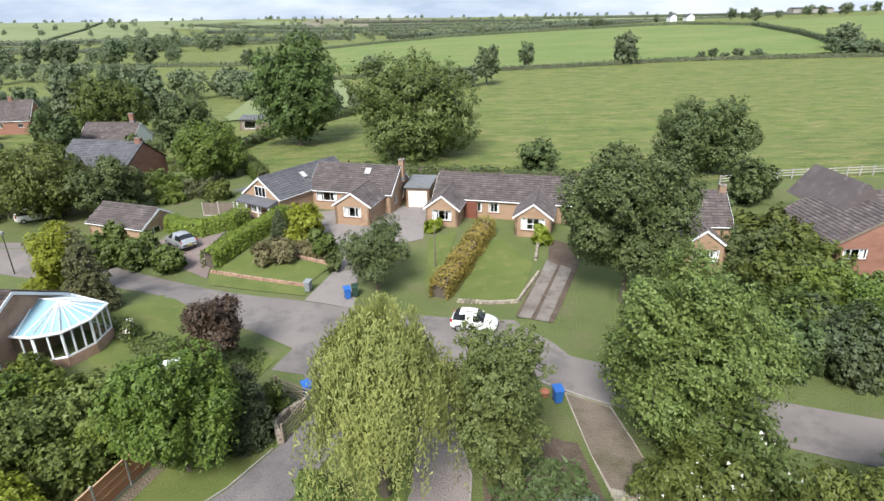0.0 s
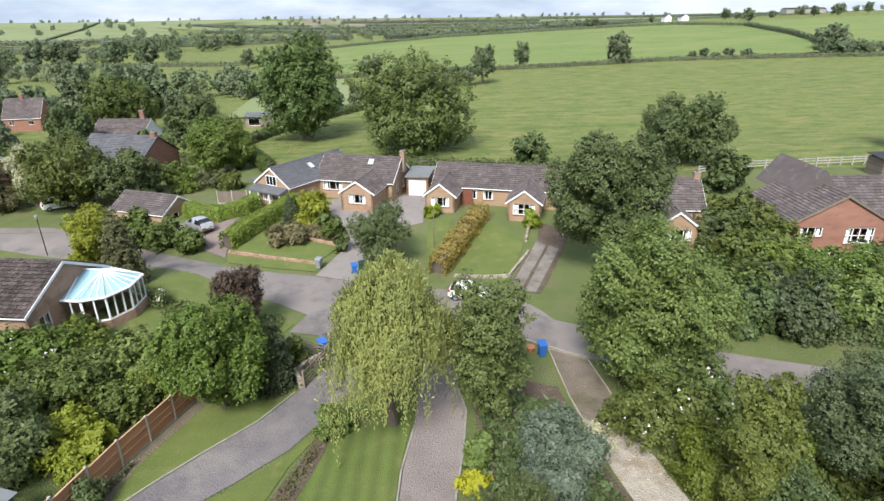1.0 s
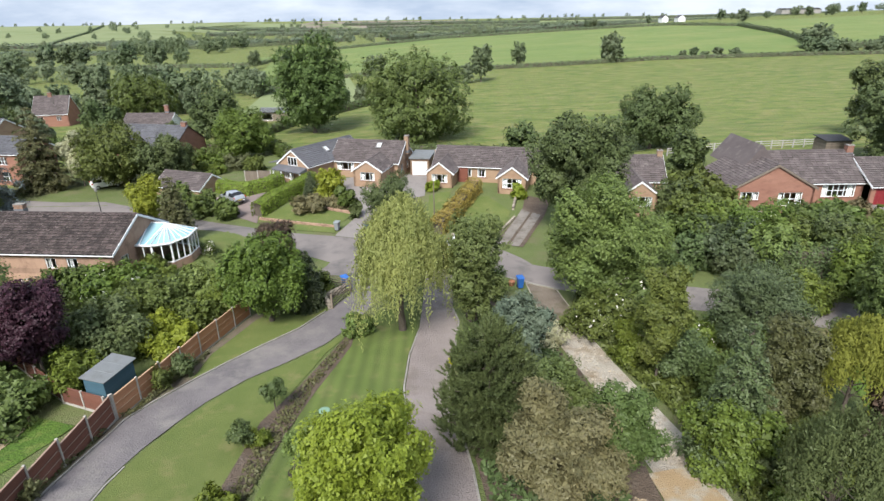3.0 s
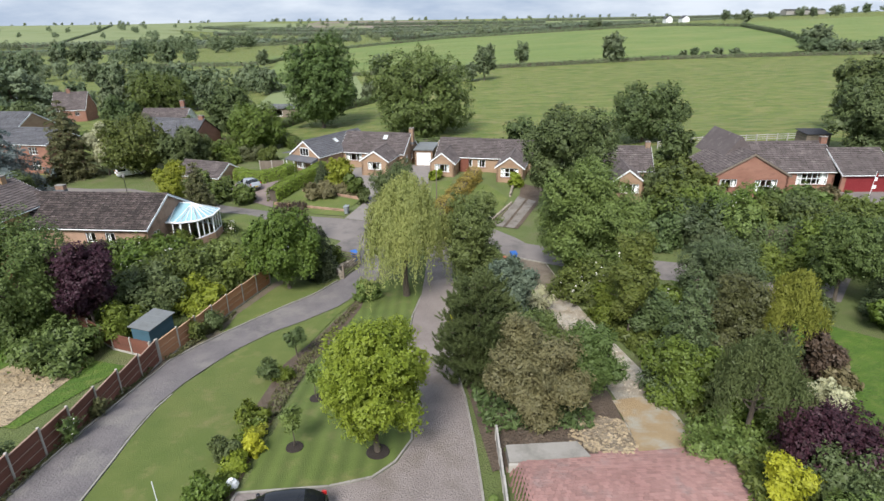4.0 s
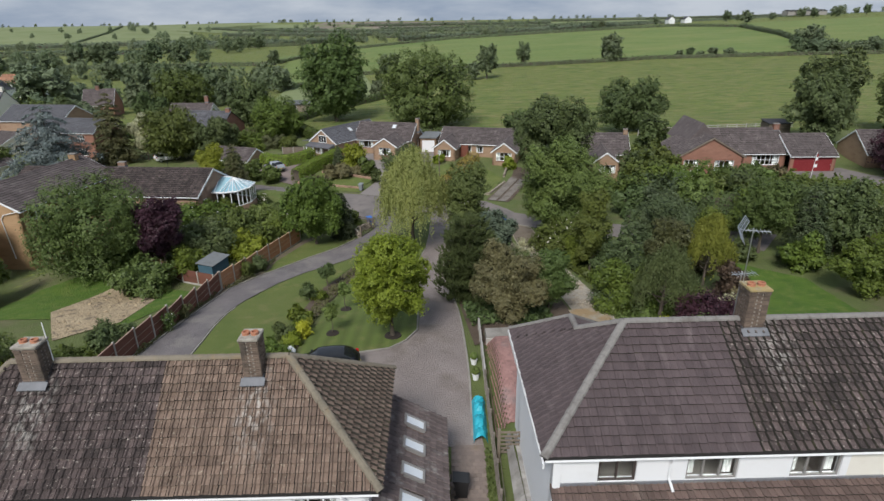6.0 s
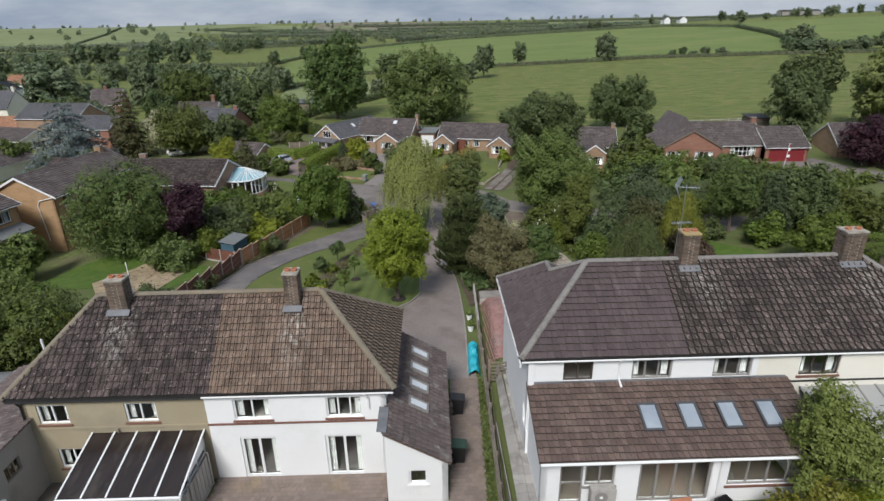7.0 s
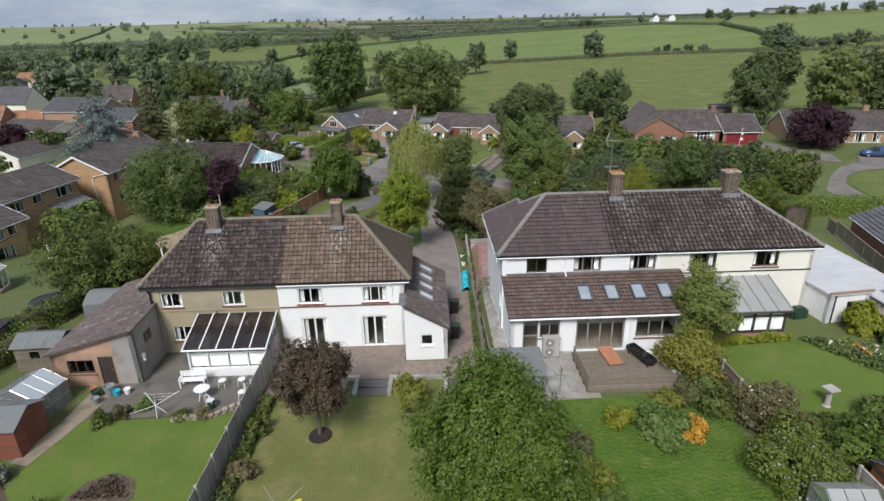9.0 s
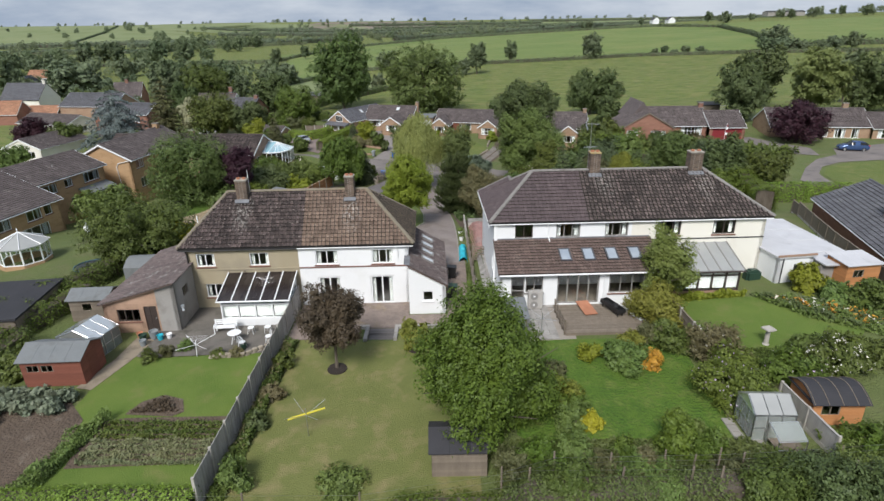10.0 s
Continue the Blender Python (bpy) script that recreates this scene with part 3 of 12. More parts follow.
def part(name, shape, material, parent=None, label="", smooth=False, bevel=0.0):
    """Links a shape or mesh as one object under a thing or a part."""
    me = mesh_of(shape, name, material, smooth) if isinstance(shape, Shape) else shape
    ob = new(name, me)
    if bevel:
        bm = bmesh.new()
        bm.from_mesh(me)
        bmesh.ops.bevel(bm, geom=bm.edges, offset=bevel, segments=2, affect="EDGES", clamp_overlap=True)
        bm.to_mesh(me)
        bm.free()
    if parent:
        ob.parent = parent
    return tagged(ob, label) if label else ob


def thing(name, label, category, m=None, group="", kind=""):
    ob = new(name)
    ob.empty_display_size = 0.2
    ob.matrix_world = m or Matrix()
    return tagged(ob, label, category, group, kind)


def stand(x, y, turn=0.0, up=0.0, size=1.0):
    """A pose on the ground."""
    return pose(x, y, ground_z(x, y) + up, 0, 0, turn) @ Matrix.Diagonal((size, size, size, 1))


# ---- the ground ----
def spaced(lo, hi, step, end_lo, end_hi, growth):
    xs = list(np.arange(lo, hi + step / 2, step))
    s = step
    while xs[-1] < end_hi:
        s *= growth
        xs.append(xs[-1] + s)
    s = step
    while xs[0] > end_lo:
        s *= growth
        xs.insert(0, xs[0] - s)
    return xs


def build_ground():
    xs, ys = spaced(-66, 84, 1.5, -4600, 4600, 1.12), spaced(-66, 120, 1.5, -400, 4400, 1.05)
    s = Shape()
    s.v = [(x, y, ground_z(x, y)) for y in ys for x in xs]
    w = len(xs)
    s.f = [(j * w + i, j * w + i + 1, (j + 1) * w + i + 1, (j + 1) * w + i) for j in range(len(ys) - 1) for i in range(w - 1)]
    tagged(part("ground", s, GRASS_FIELD, smooth=True), "green pasture rolling away to the horizon", "ground", kind="structure")


def sheet(name, outline, up, material, label, category, kind="structure", step=1.5, parent=None):
    """A thin layer that follows the ground inside an outline of plan points."""
    from mathutils.geometry import delaunay_2d_cdt
    pts = [Vector(p) for p in outline]
    fine = []
    for i, p in enumerate(pts):
        q = pts[(i + 1) % len(pts)]
        k = max(1, int((q - p).length / step))
        fine += [p.lerp(q, j / k) for j in range(k)]
    n = len(fine)
    x0, x1 = min(p.x for p in fine), max(p.x for p in fine)
    y0, y1 = min(p.y for p in fine), max(p.y for p in fine)
    grid = [Vector((a * step, b * step)) for a in range(int(x0 / step) - 1, int(x1 / step) + 2) for b in range(int(y0 / step) - 1, int(y1 / step) + 2)]

    def inside(q):
        odd = False
        for i in range(n):
            a, b = fine[i], fine[(i + 1) % n]
            if (a.y > q.y) != (b.y > q.y) and q.x < (b.x - a.x) * (q.y - a.y) / (b.y - a.y) + a.x:
                odd = not odd
        return odd
    grid = [g for g in grid if inside(g)]
    vs, _, fs, *_ = delaunay_2d_cdt(fine + grid, [(i, (i + 1) % n) for i in range(n)], [], 1, 1e-4)
    s = Shape()
    s.v = [(p.x, p.y, ground_z(p.x, p.y) + up) for p in vs]
    s.f = [tuple(f) for f in fs]
    s.f = [f if (Vector(s.v[f[1]]) - Vector(s.v[f[0]])).cross(Vector(s.v[f[2]]) - Vector(s.v[f[0]])).z > 0 else f[::-1] for f in s.f]
    ob = part(name, s, material, parent, smooth=True)
    return tagged(ob, label, category, kind=kind)


def edging(name, pts, width, top, material, label, parent=None, sunk=0.1):
    """A narrow kerb that follows the ground along plan points."""
    s = Shape()
    for (ax, ay), (bx, by) in zip(pts, pts[1:]):
        a, b = Vector((ax, ay)), Vector((bx, by))
        k = max(1, int((b - a).length / 0.9))
        d = (b - a).normalized()
        nrm = Vector((-d.y, d.x)) * width / 2
        for j in range(k):
            p, q = a.lerp(b, j / k), a.lerp(b, (j + 0.985) / k)
            zp, zq = ground_z(p.x, p.y), ground_z(q.x, q.y)
            s.add([(*(p - nrm), zp - sunk), (*(q - nrm), zq - sunk), (*(q + nrm), zq - sunk), (*(p + nrm), zp - sunk),
                   (*(p - nrm), zp + top), (*(q - nrm), zq + top), (*(q + nrm), zq + top), (*(p + nrm), zp + top)],
                  [(0, 3, 2, 1), (4, 5, 6, 7), (0, 1, 5, 4), (1, 2, 6, 5), (2, 3, 7, 6), (3, 0, 4, 7)])
    return tagged(part(name, s, material, parent), label, "kerb", kind="structure")


# ---- houses ----
def wall_frame(p, q, z=0.0):
    """Frame of a wall from p to q in plan, x along it, y into the house, z up."""
    d = (Vector((*q, 0)) - Vector((*p, 0))).normalized()
    m = Matrix.Identity(4)
    m.col[0][:3], m.col[1][:3], m.col[2][:3], m.col[3][:3] = d, Vector((-d.y, d.x, 0)), (0, 0, 1), (*p, z)
    return m


def wall(root, p, q, z0, z1, material, holes=(), thick=0.25, name="wall", gable=0.0, label=""):
    """A wall with real openings (x0, x1, z0, z1), and a gable of that height on top."""
    m, length = wall_frame(p, q), math.dist(p, q)
    s = Shape(m)
    us = sorted({0.0, length, *[h[0] for h in holes], *[h[1] for h in holes]})
    ws = sorted({z0, z1, *[h[2] for h in holes], *[h[3] for h in holes]})

    def solid(i, j):
        if not (0 <= i < len(us) - 1 and 0 <= j < len(ws) - 1):
            return False
        u, w = (us[i] + us[i + 1]) / 2, (ws[j] + ws[j + 1]) / 2
        return not any(h[0] < u < h[1] and h[2] < w < h[3] for h in holes)
    for i in range(len(us) - 1):
        for j in range(len(ws) - 1):
            if not solid(i, j):
                continue
            a, b, c, d = us[i], us[i + 1], ws[j], ws[j + 1]
            s.add([(a, 0, c), (b, 0, c), (b, 0, d), (a, 0, d)], [(0, 1, 2, 3)])
            s.add([(a, thick, c), (b, thick, c), (b, thick, d), (a, thick, d)], [(3, 2, 1, 0)])
            if not solid(i - 1, j):
                s.add([(a, 0, c), (a, 0, d), (a, thick, d), (a, thick, c)], [(0, 1, 2, 3)])
            if not solid(i + 1, j):
                s.add([(b, 0, c), (b, thick, c), (b, thick, d), (b, 0, d)], [(0, 1, 2, 3)])
            if not solid(i, j - 1):
                s.add([(a, 0, c), (a, thick, c), (b, thick, c), (b, 0, c)], [(0, 1, 2, 3)])
            if not solid(i, j + 1) and not (gable and j == len(ws) - 2):
                s.add([(a, 0, d), (b, 0, d), (b, thick, d), (a, thick, d)], [(0, 1, 2, 3)])
    if gable:
        s.prism([(0, 0, z1), (length, 0, z1), (length / 2, 0, z1 + gable)], (0, thick, 0))
    return part(name, s, material, root, label)


def bars(s, u0, u1, w0, w1, f, nx, ny, y0, y1):
    """A frame round an opening with nx by ny lights."""
    s.box(u0, u1, y0, y1, w0, w0 + f)
    s.box(u0, u1, y0, y1, w1 - f, w1)
    s.box(u0, u0 + f, y0, y1, w0 + f, w1 - f)
    s.box(u1 - f, u1, y0, y1, w0 + f, w1 - f)
    for i in range(1, nx):
        u = u0 + (u1 - u0) * i / nx
        s.box(u - f * 0.45, u + f * 0.45, y0, y1, w0 + f, w1 - f)
    for j in range(1, ny):
        w = w0 + (w1 - w0) * j / ny
        s.box(u0 + f, u1 - f, y0 + 0.004, y1 - 0.004, w - f * 0.4, w + f * 0.4)


def window(root, p, q, hole, frame_mat, nx=2, ny=1, sill=None, name="window", curtain=False, f=0.07, set_back=0.06, panes=True, label=""):
    """A framed window in a wall's opening, with its panes and sill."""
    m = wall_frame(p, q)
    u0, u1, w0, w1 = hole
    s = Shape(m)
    bars(s, u0, u1, w0, w1, f, nx, ny, set_back, set_back + 0.07)
    ob = part(name, s, frame_mat, root, label)
    for i in range(nx if panes else 1):
        a = u0 + (u1 - u0) * (i / nx if panes else 0)
        b = u0 + (u1 - u0) * ((i + 1) / nx if panes else 1)
        g = part("pane", Shape(m).box(a + f * 0.4, b - f * 0.4, set_back + 0.028, set_back + 0.04, w0 + f * 0.8, w1 - f * 0.8), GLASS, ob)
        g.visible_shadow = False
    if sill:
        part("sill", Shape(m).box(u0 - 0.08, u1 + 0.08, -0.06, set_back - 0.003, w0 - 0.09, w0 - 0.004), sill, ob)
    if curtain:
        for a, b in ((u0 + f, u0 + (u1 - u0) * 0.22), (u1 - (u1 - u0) * 0.22, u1 - f)):
            c = Shape(m)
            k = 7
            for i in range(k):
                x0, x1 = a + (b - a) * i / k, a + (b - a) * (i + 1) / k
                d0, d1 = set_back + 0.2 + 0.03 * (i % 2), set_back + 0.2 + 0.03 * ((i + 1) % 2)
                c.add([(x0, d0, w0 + 0.05), (x1, d1, w0 + 0.05), (x1, d1, w1 - 0.03), (x0, d0, w1 - 0.03)], [(0, 1, 2, 3)])
            part("curtain", c, CURTAIN, ob)
    return ob


def slope_frame(a, b, d):
    """Frame on a roof slope: x along the eave a to b, y up the slope, z out of it; with the slope's corners in it."""
    a, b, d = Vector(a), Vector(b), Vector(d)
    x = (b - a).normalized()
    z = x.cross(d - a).normalized()
    m = Matrix.Identity(4)
    m.col[0][:3], m.col[1][:3], m.col[2][:3], m.col[3][:3] = x, z.cross(x), z, a
    return m


def tile_points(w, g, lap, lift, thick, roll, full):
    """Section of one roof tile, with a rounded roll along its left side."""
    prof = [(0.0, 0.0), (w * 0.10, roll), (w * 0.30, roll), (w * 0.42, 0.0), (w * full, 0.0)]
    lo = [(u, 0.0, lift + h) for u, h in prof] + [(w * full, 0.0, lift - thick), (0.0, 0.0, lift - thick)]
    hi = [(u, g + lap, 0.006 + h) for u, h in prof]
    n = len(prof)
    faces = [(i, i + 1, 7 + i + 1, 7 + i) for i in range(n - 1)]
    faces += [(6, 5, 4, 3, 2, 1, 0), (4, 5, 7 + 4), (0, 7, 6)]
    return lo + hi, faces


# Tile faces that take the edge colour painting shade at laps and rolls.
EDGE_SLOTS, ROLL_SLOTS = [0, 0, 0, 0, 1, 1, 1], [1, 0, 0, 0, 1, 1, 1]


def tiles(root, a, b, c, d, material, gauge=0.32, width=0.3, name="tile", singles=0, near=None, lift=0.075, roll=0.03, split=None, seed=1, skip=()):
    """Lays courses of tiles on the slope a (eave left), b (eave right), c (ridge right), d (ridge left). The nearest ones to near
    are objects of their own. split: (x, material) beyond which another tile was used. skip: openings (x0, x1, y0, y1) on the slope."""
    m = slope_frame(a, b, d)
    inv = m.inverted()
    A, B, C, D = [inv @ Vector(p) for p in (a, b, c, d)]
    rnd = random.Random(seed)
    H = D.y
    rows = max(1, round(H / gauge))
    g = H / rows
    spots = []
    for r in range(rows):
        v = r * g
        t = (v + g * 0.5) / H
        l, e = A.x + (D.x - A.x) * t, B.x + (C.x - B.x) * t
        k0, k1 = math.floor(l / width), math.ceil(e / width)
        for k in range(k0, k1):
            u0, u1 = max(l, k * width), min(e, (k + 1) * width)
            if u1 - u0 > 0.08 and not any(s[0] < (u0 + u1) / 2 < s[1] and s[2] < v + g / 2 < s[3] for s in skip):
                spots.append((u0, v, u1 - u0))
    mats = [material] + ([split[1]] if split else [])
    which = [1 if split and u + w / 2 > split[0] else 0 for u, v, w in spots]
    order = list(range(len(spots)))
    if singles:
        nx, ny = near
        order.sort(key=lambda i: (abs(spots[i][2] - width) > 0.01, (spots[i][0] - nx) ** 2 + (spots[i][1] - ny) ** 2))
    alone = set(order[:singles])
    shared, cuts = [], []
    for mt in mats:
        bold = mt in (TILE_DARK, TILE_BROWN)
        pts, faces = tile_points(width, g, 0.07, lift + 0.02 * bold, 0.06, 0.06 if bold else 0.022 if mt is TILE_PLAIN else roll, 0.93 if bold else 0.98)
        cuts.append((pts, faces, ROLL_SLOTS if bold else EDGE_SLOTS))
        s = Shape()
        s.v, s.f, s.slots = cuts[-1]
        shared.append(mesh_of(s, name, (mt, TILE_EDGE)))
    rest = [Shape() for _ in mats]
    for i, (u, v, w) in enumerate(spots):
        j = pose(u + rnd.uniform(-0.004, 0.004), v + rnd.uniform(-0.012, 0.012), rnd.uniform(-0.004, 0.006), rnd.uniform(-1.0, 1.0), rnd.uniform(-1.0, 1.0), rnd.uniform(-0.9, 0.9))
        if i in alone:
            ob = part(name, shared[which[i]], None, root)
            ob.matrix_local = m @ j
        else:
            rest[which[i]].at = m @ j
            rest[which[i]].add([(p[0] * w / width, p[1], p[2]) for p in cuts[which[i]][0]], cuts[which[i]][1])
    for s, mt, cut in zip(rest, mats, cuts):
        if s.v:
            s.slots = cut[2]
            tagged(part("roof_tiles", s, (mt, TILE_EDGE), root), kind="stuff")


def cap_line(root, p, q, material, name="ridge_tile", r=0.12, step=0.42, joined=True, up=0.02):
    """Half-round tiles along a ridge or hip."""
    p, q = Vector(p), Vector(q)
    n = max(1, round((q - p).length / step))
    s = Shape()
    d = (q - p).normalized()
    side = d.cross(Vector((0, 0, 1))).normalized()
    top = side.cross(d)
    for i in range(n):
        a, b = p.lerp(q, i / n), p.lerp(q, (i + 0.99) / n)
        pts = []
        for e, rr in ((a, r * 1.05), (b, r * 0.97)):
            pts += [e + side * rr * math.cos(t) + top * (rr * 0.8 * math.sin(t) + up) for t in (0, 0.6, 1.2, 1.9, 2.5, math.pi)]
        s.add(pts, [(k, 6 + k, 7 + k, k + 1) for k in range(5)] + [(0, 1, 2, 3, 4, 5), (11, 10, 9, 8, 7, 6)])
    return part(name, s, material, root)


def chimney(root, x, y, z0, z1, wx, wy, brick, pots=1, singles=True, cap=None):
    """A brick stack with courses of real bricks, a flaunched cap and clay pots."""
    ob = part("chimney", Shape().box(x - wx / 2 + 0.012, x + wx / 2 - 0.012, y - wy / 2 + 0.012, y + wy / 2 - 0.012, z0, z1), MORTAR, root)
    bw, bh = 0.225, 0.075
    row, z = 0, z0
    base = Shape()
    base.box(-bw / 2 + 0.005, bw / 2 - 0.005, -0.012, 0.05, 0.005, bh - 0.005)
    me = mesh_of(base, "brick", brick)
    rest = Shape()
    while z + bh <= z1 + 0.001:
        grow = 0.03 if z > z1 - 0.16 else 0.0
        for ax, half, other, turn in ((0, wx, wy, 0), (1, wy, wx, 90), (0, wx, wy, 180), (1, wy, wx, 270)):
            n = max(1, round(half / bw))
            for i in range(n):
                u = -half / 2 + (i + 0.5) * half / n + (0.06 if row % 2 else -0.06) * (0 < i < n - 1)
                m = pose(x, y, z, 0, 0, turn) @ pose(u, -other / 2 - grow, 0) @ Matrix.Diagonal((half / n / bw, 1, 1, 1))
                if singles:
                    b = part("brick", me, None, ob)
                    b.matrix_local = m
                else:
                    rest.at = m
                    rest.box(-bw / 2 + 0.005, bw / 2 - 0.005, -0.012, 0.05, 0.005, bh - 0.005)
        z += bh
        row += 1
    if rest.v:
        part("brickwork", rest, brick, ob)
    part("cap", Shape().box(x - wx / 2 - 0.05, x + wx / 2 + 0.05, y - wy / 2 - 0.05, y + wy / 2 + 0.05, z1, z1 + 0.09), cap or CONCRETE, ob, bevel=0.02)
    part("flashing", Shape().box(x - wx / 2 - 0.03, x + wx / 2 + 0.03, y - wy / 2 - 0.035, y + wy / 2 + 0.035, z0 + 0.15, z0 + 0.52), LEAD, ob)
    if singles:
        part("apron", Shape().prism([(x - wx / 2 - 0.12, y - wy / 2 - 0.28, z0 + 0.31), (x + wx / 2 + 0.12, y - wy / 2 - 0.28, z0 + 0.31), (x + wx / 2 + 0.12, y - wy / 2 - 0.04, z0 + 0.48), (x - wx / 2 - 0.12, y - wy / 2 - 0.04, z0 + 0.48)], (0, 0, 0.03)), LEAD, ob)
    for i in range(pots):
        px = x + (i - (pots - 1) / 2) * wx * 0.5
        part("chimney_pot", Shape().lathe(px, y, [(0.14, z1 + 0.08), (0.13, z1 + 0.12), (0.12, z1 + 0.15), (0.15, z1 + 0.17), (0.14, z1 + 0.20), (0.09, z1 + 0.202), (0.09, z1 + 0.12)], 12), TERRACOTTA if cap else OLD_BRICK, ob, smooth=False)
    return ob


def gable_block(root, x0, x1, y0, y1, eave, rise, ridge, wall_mat, roof_mat, holes=None, over=0.25, verge=WHITE_PAINT, frame=WHITE_PAINT, base=-0.6, tile_w=0.6, gauge=0.34,
                skip=(), no_walls="", panes=True, seed=1, far=False, hole_style=None):
    """A block with a pitched roof. ridge 'x' or 'y' names the way the ridge runs. holes: by side (S, E, N, W), windows (x0, x1, z0, z1, nx, ny)."""
    holes = holes or {}
    sides = {"S": ((x0, y0), (x1, y0)), "E": ((x1, y0), (x1, y1)), "N": ((x1, y1), (x0, y1)), "W": ((x0, y1), (x0, y0))}
    for key, (p, q) in sides.items():
        if key in no_walls:
            continue
        g = rise if (key in "EW") == (ridge == "x") else 0.0
        hs = [h[:4] for h in holes.get(key, ())]
        wall(root, p, q, base, eave, wall_mat, hs, gable=g)
        for h in holes.get(key, ()):
            if len(h) > 6 and h[6] == "door":
                door(root, p, q, h[:4], h[7])
            else:
                window(root, p, q, h[:4], frame, h[4], h[5], sill=SILL if not far else None, curtain=not far, panes=panes)
    part("ceiling", Shape().box(x0 + 0.26, x1 - 0.26, y0 + 0.26, y1 - 0.26, eave - 0.1, eave - 0.02), ROOM, root)
    part("floor", Shape().box(x0 + 0.26, x1 - 0.26, y0 + 0.26, y1 - 0.26, base, 0.05), ROOM, root)
    s = Shape()
    if ridge == "x":
        yc, half = (y0 + y1) / 2, (y1 - y0) / 2
        drop = over * rise / half
        lo, hi = eave - drop, eave + rise
        e0, e1 = (x0 - over * 0.6, y0 - over, lo), (x1 + over * 0.6, y0 - over, lo)
        f0, f1 = (x0 - over * 0.6, y1 + over, lo), (x1 + over * 0.6, y1 + over, lo)
        r0, r1 = (x0 - over * 0.6, yc, hi), (x1 + over * 0.6, yc, hi)
        slopes = [(e0, e1, r1, r0), (f1, f0, r0, r1)]
        ends = [(e0, r0, f0), (e1, r1, f1)]
    else:
        xc, half = (x0 + x1) / 2, (x1 - x0) / 2
        drop = over * rise / half
        lo, hi = eave - drop, eave + rise
        e0, e1 = (x1 + over, y0 - over * 0.6, lo), (x1 + over, y1 + over * 0.6, lo)
        f0, f1 = (x0 - over, y0 - over * 0.6, lo), (x0 - over, y1 + over * 0.6, lo)
        r0, r1 = (xc, y0 - over * 0.6, hi), (xc, y1 + over * 0.6, hi)
        slopes = [(e0, e1, r1, r0), (f1, f0, r0, r1)]
        ends = [(f0, r0, e0), (f1, r1, e1)]
    up = Vector((0, 0, 0.10))
    for a, b, c, d in slopes:
        q = [Vector(p) for p in (a, b, c, d)]
        s.add(q + [p + up for p in q], [(3, 2, 1, 0), (4, 5, 6, 7), (0, 1, 5, 4), (1, 2, 6, 5), (2, 3, 7, 6), (3, 0, 4, 7)])
        tiles(root, *[tuple(p + up) for p in q], roof_mat, gauge, tile_w, seed=seed, roll=0.03 if not far else 0.0, lift=0.075)
    part("roof", s, UNDER_TILES, root)
    cap_line(root, Vector(r0) + up, Vector(r1) + up, roof_mat, r=0.13)
    if verge:
        for a, b, c in ends:
            for p, q in ((a, b), (c, b)):
                v = Shape()
                p, q = Vector(p), Vector(q)
                out = Vector((0.03, 0, 0)) if ridge == "x" else Vector((0, 0.03, 0))
                v.add([p - out + Vector((0, 0, -0.10)), p + out + Vector((0, 0, -0.10)), p + out + Vector((0, 0, 0.13)), p - out + Vector((0, 0, 0.13)),
                       q - out + Vector((0, 0, -0.10)), q + out + Vector((0, 0, -0.10)), q + out + Vector((0, 0, 0.13)), q - out + Vector((0, 0, 0.13))],
                      [(0, 1, 2, 3), (4, 7, 6, 5), (0, 4, 5, 1), (1, 5, 6, 2), (2, 6, 7, 3), (3, 7, 4, 0)])
                part("bargeboard", v, verge, root)
        for a, b, c, d in slopes:
            part("gutter", Shape().tube(Vector(a) + Vector((0, 0, 0.02)), Vector(b) + Vector((0, 0, 0.02)), 0.06, 0.06, 6), verge, root)
    return slopes


def door(root, p, q, hole, material):
    m = wall_frame(p, q)
    u0, u1, w0, w1 = hole
    s = Shape(m).box(u0, u1, 0.08, 0.13, w0, w1)
    n = max(2, round((u1 - u0) / 0.35))
    for i in range(n):
        a, b = u0 + (u1 - u0) * (i + 0.1) / n, u0 + (u1 - u0) * (i + 0.9) / n
        for k in range(3):
            c = w0 + (w1 - w0) * (k + 0.1) / 3
            s.box(a, b, 0.06, 0.078, c, c + (w1 - w0) * 0.27)
    ob = part("door", s, material, root)
    part("door_handle", Shape(m).box(u1 - 0.16, u1 - 0.10, 0.02, 0.058, (w0 + w1) / 2, (w0 + w1) / 2 + 0.12), CHROME, ob)
    return ob


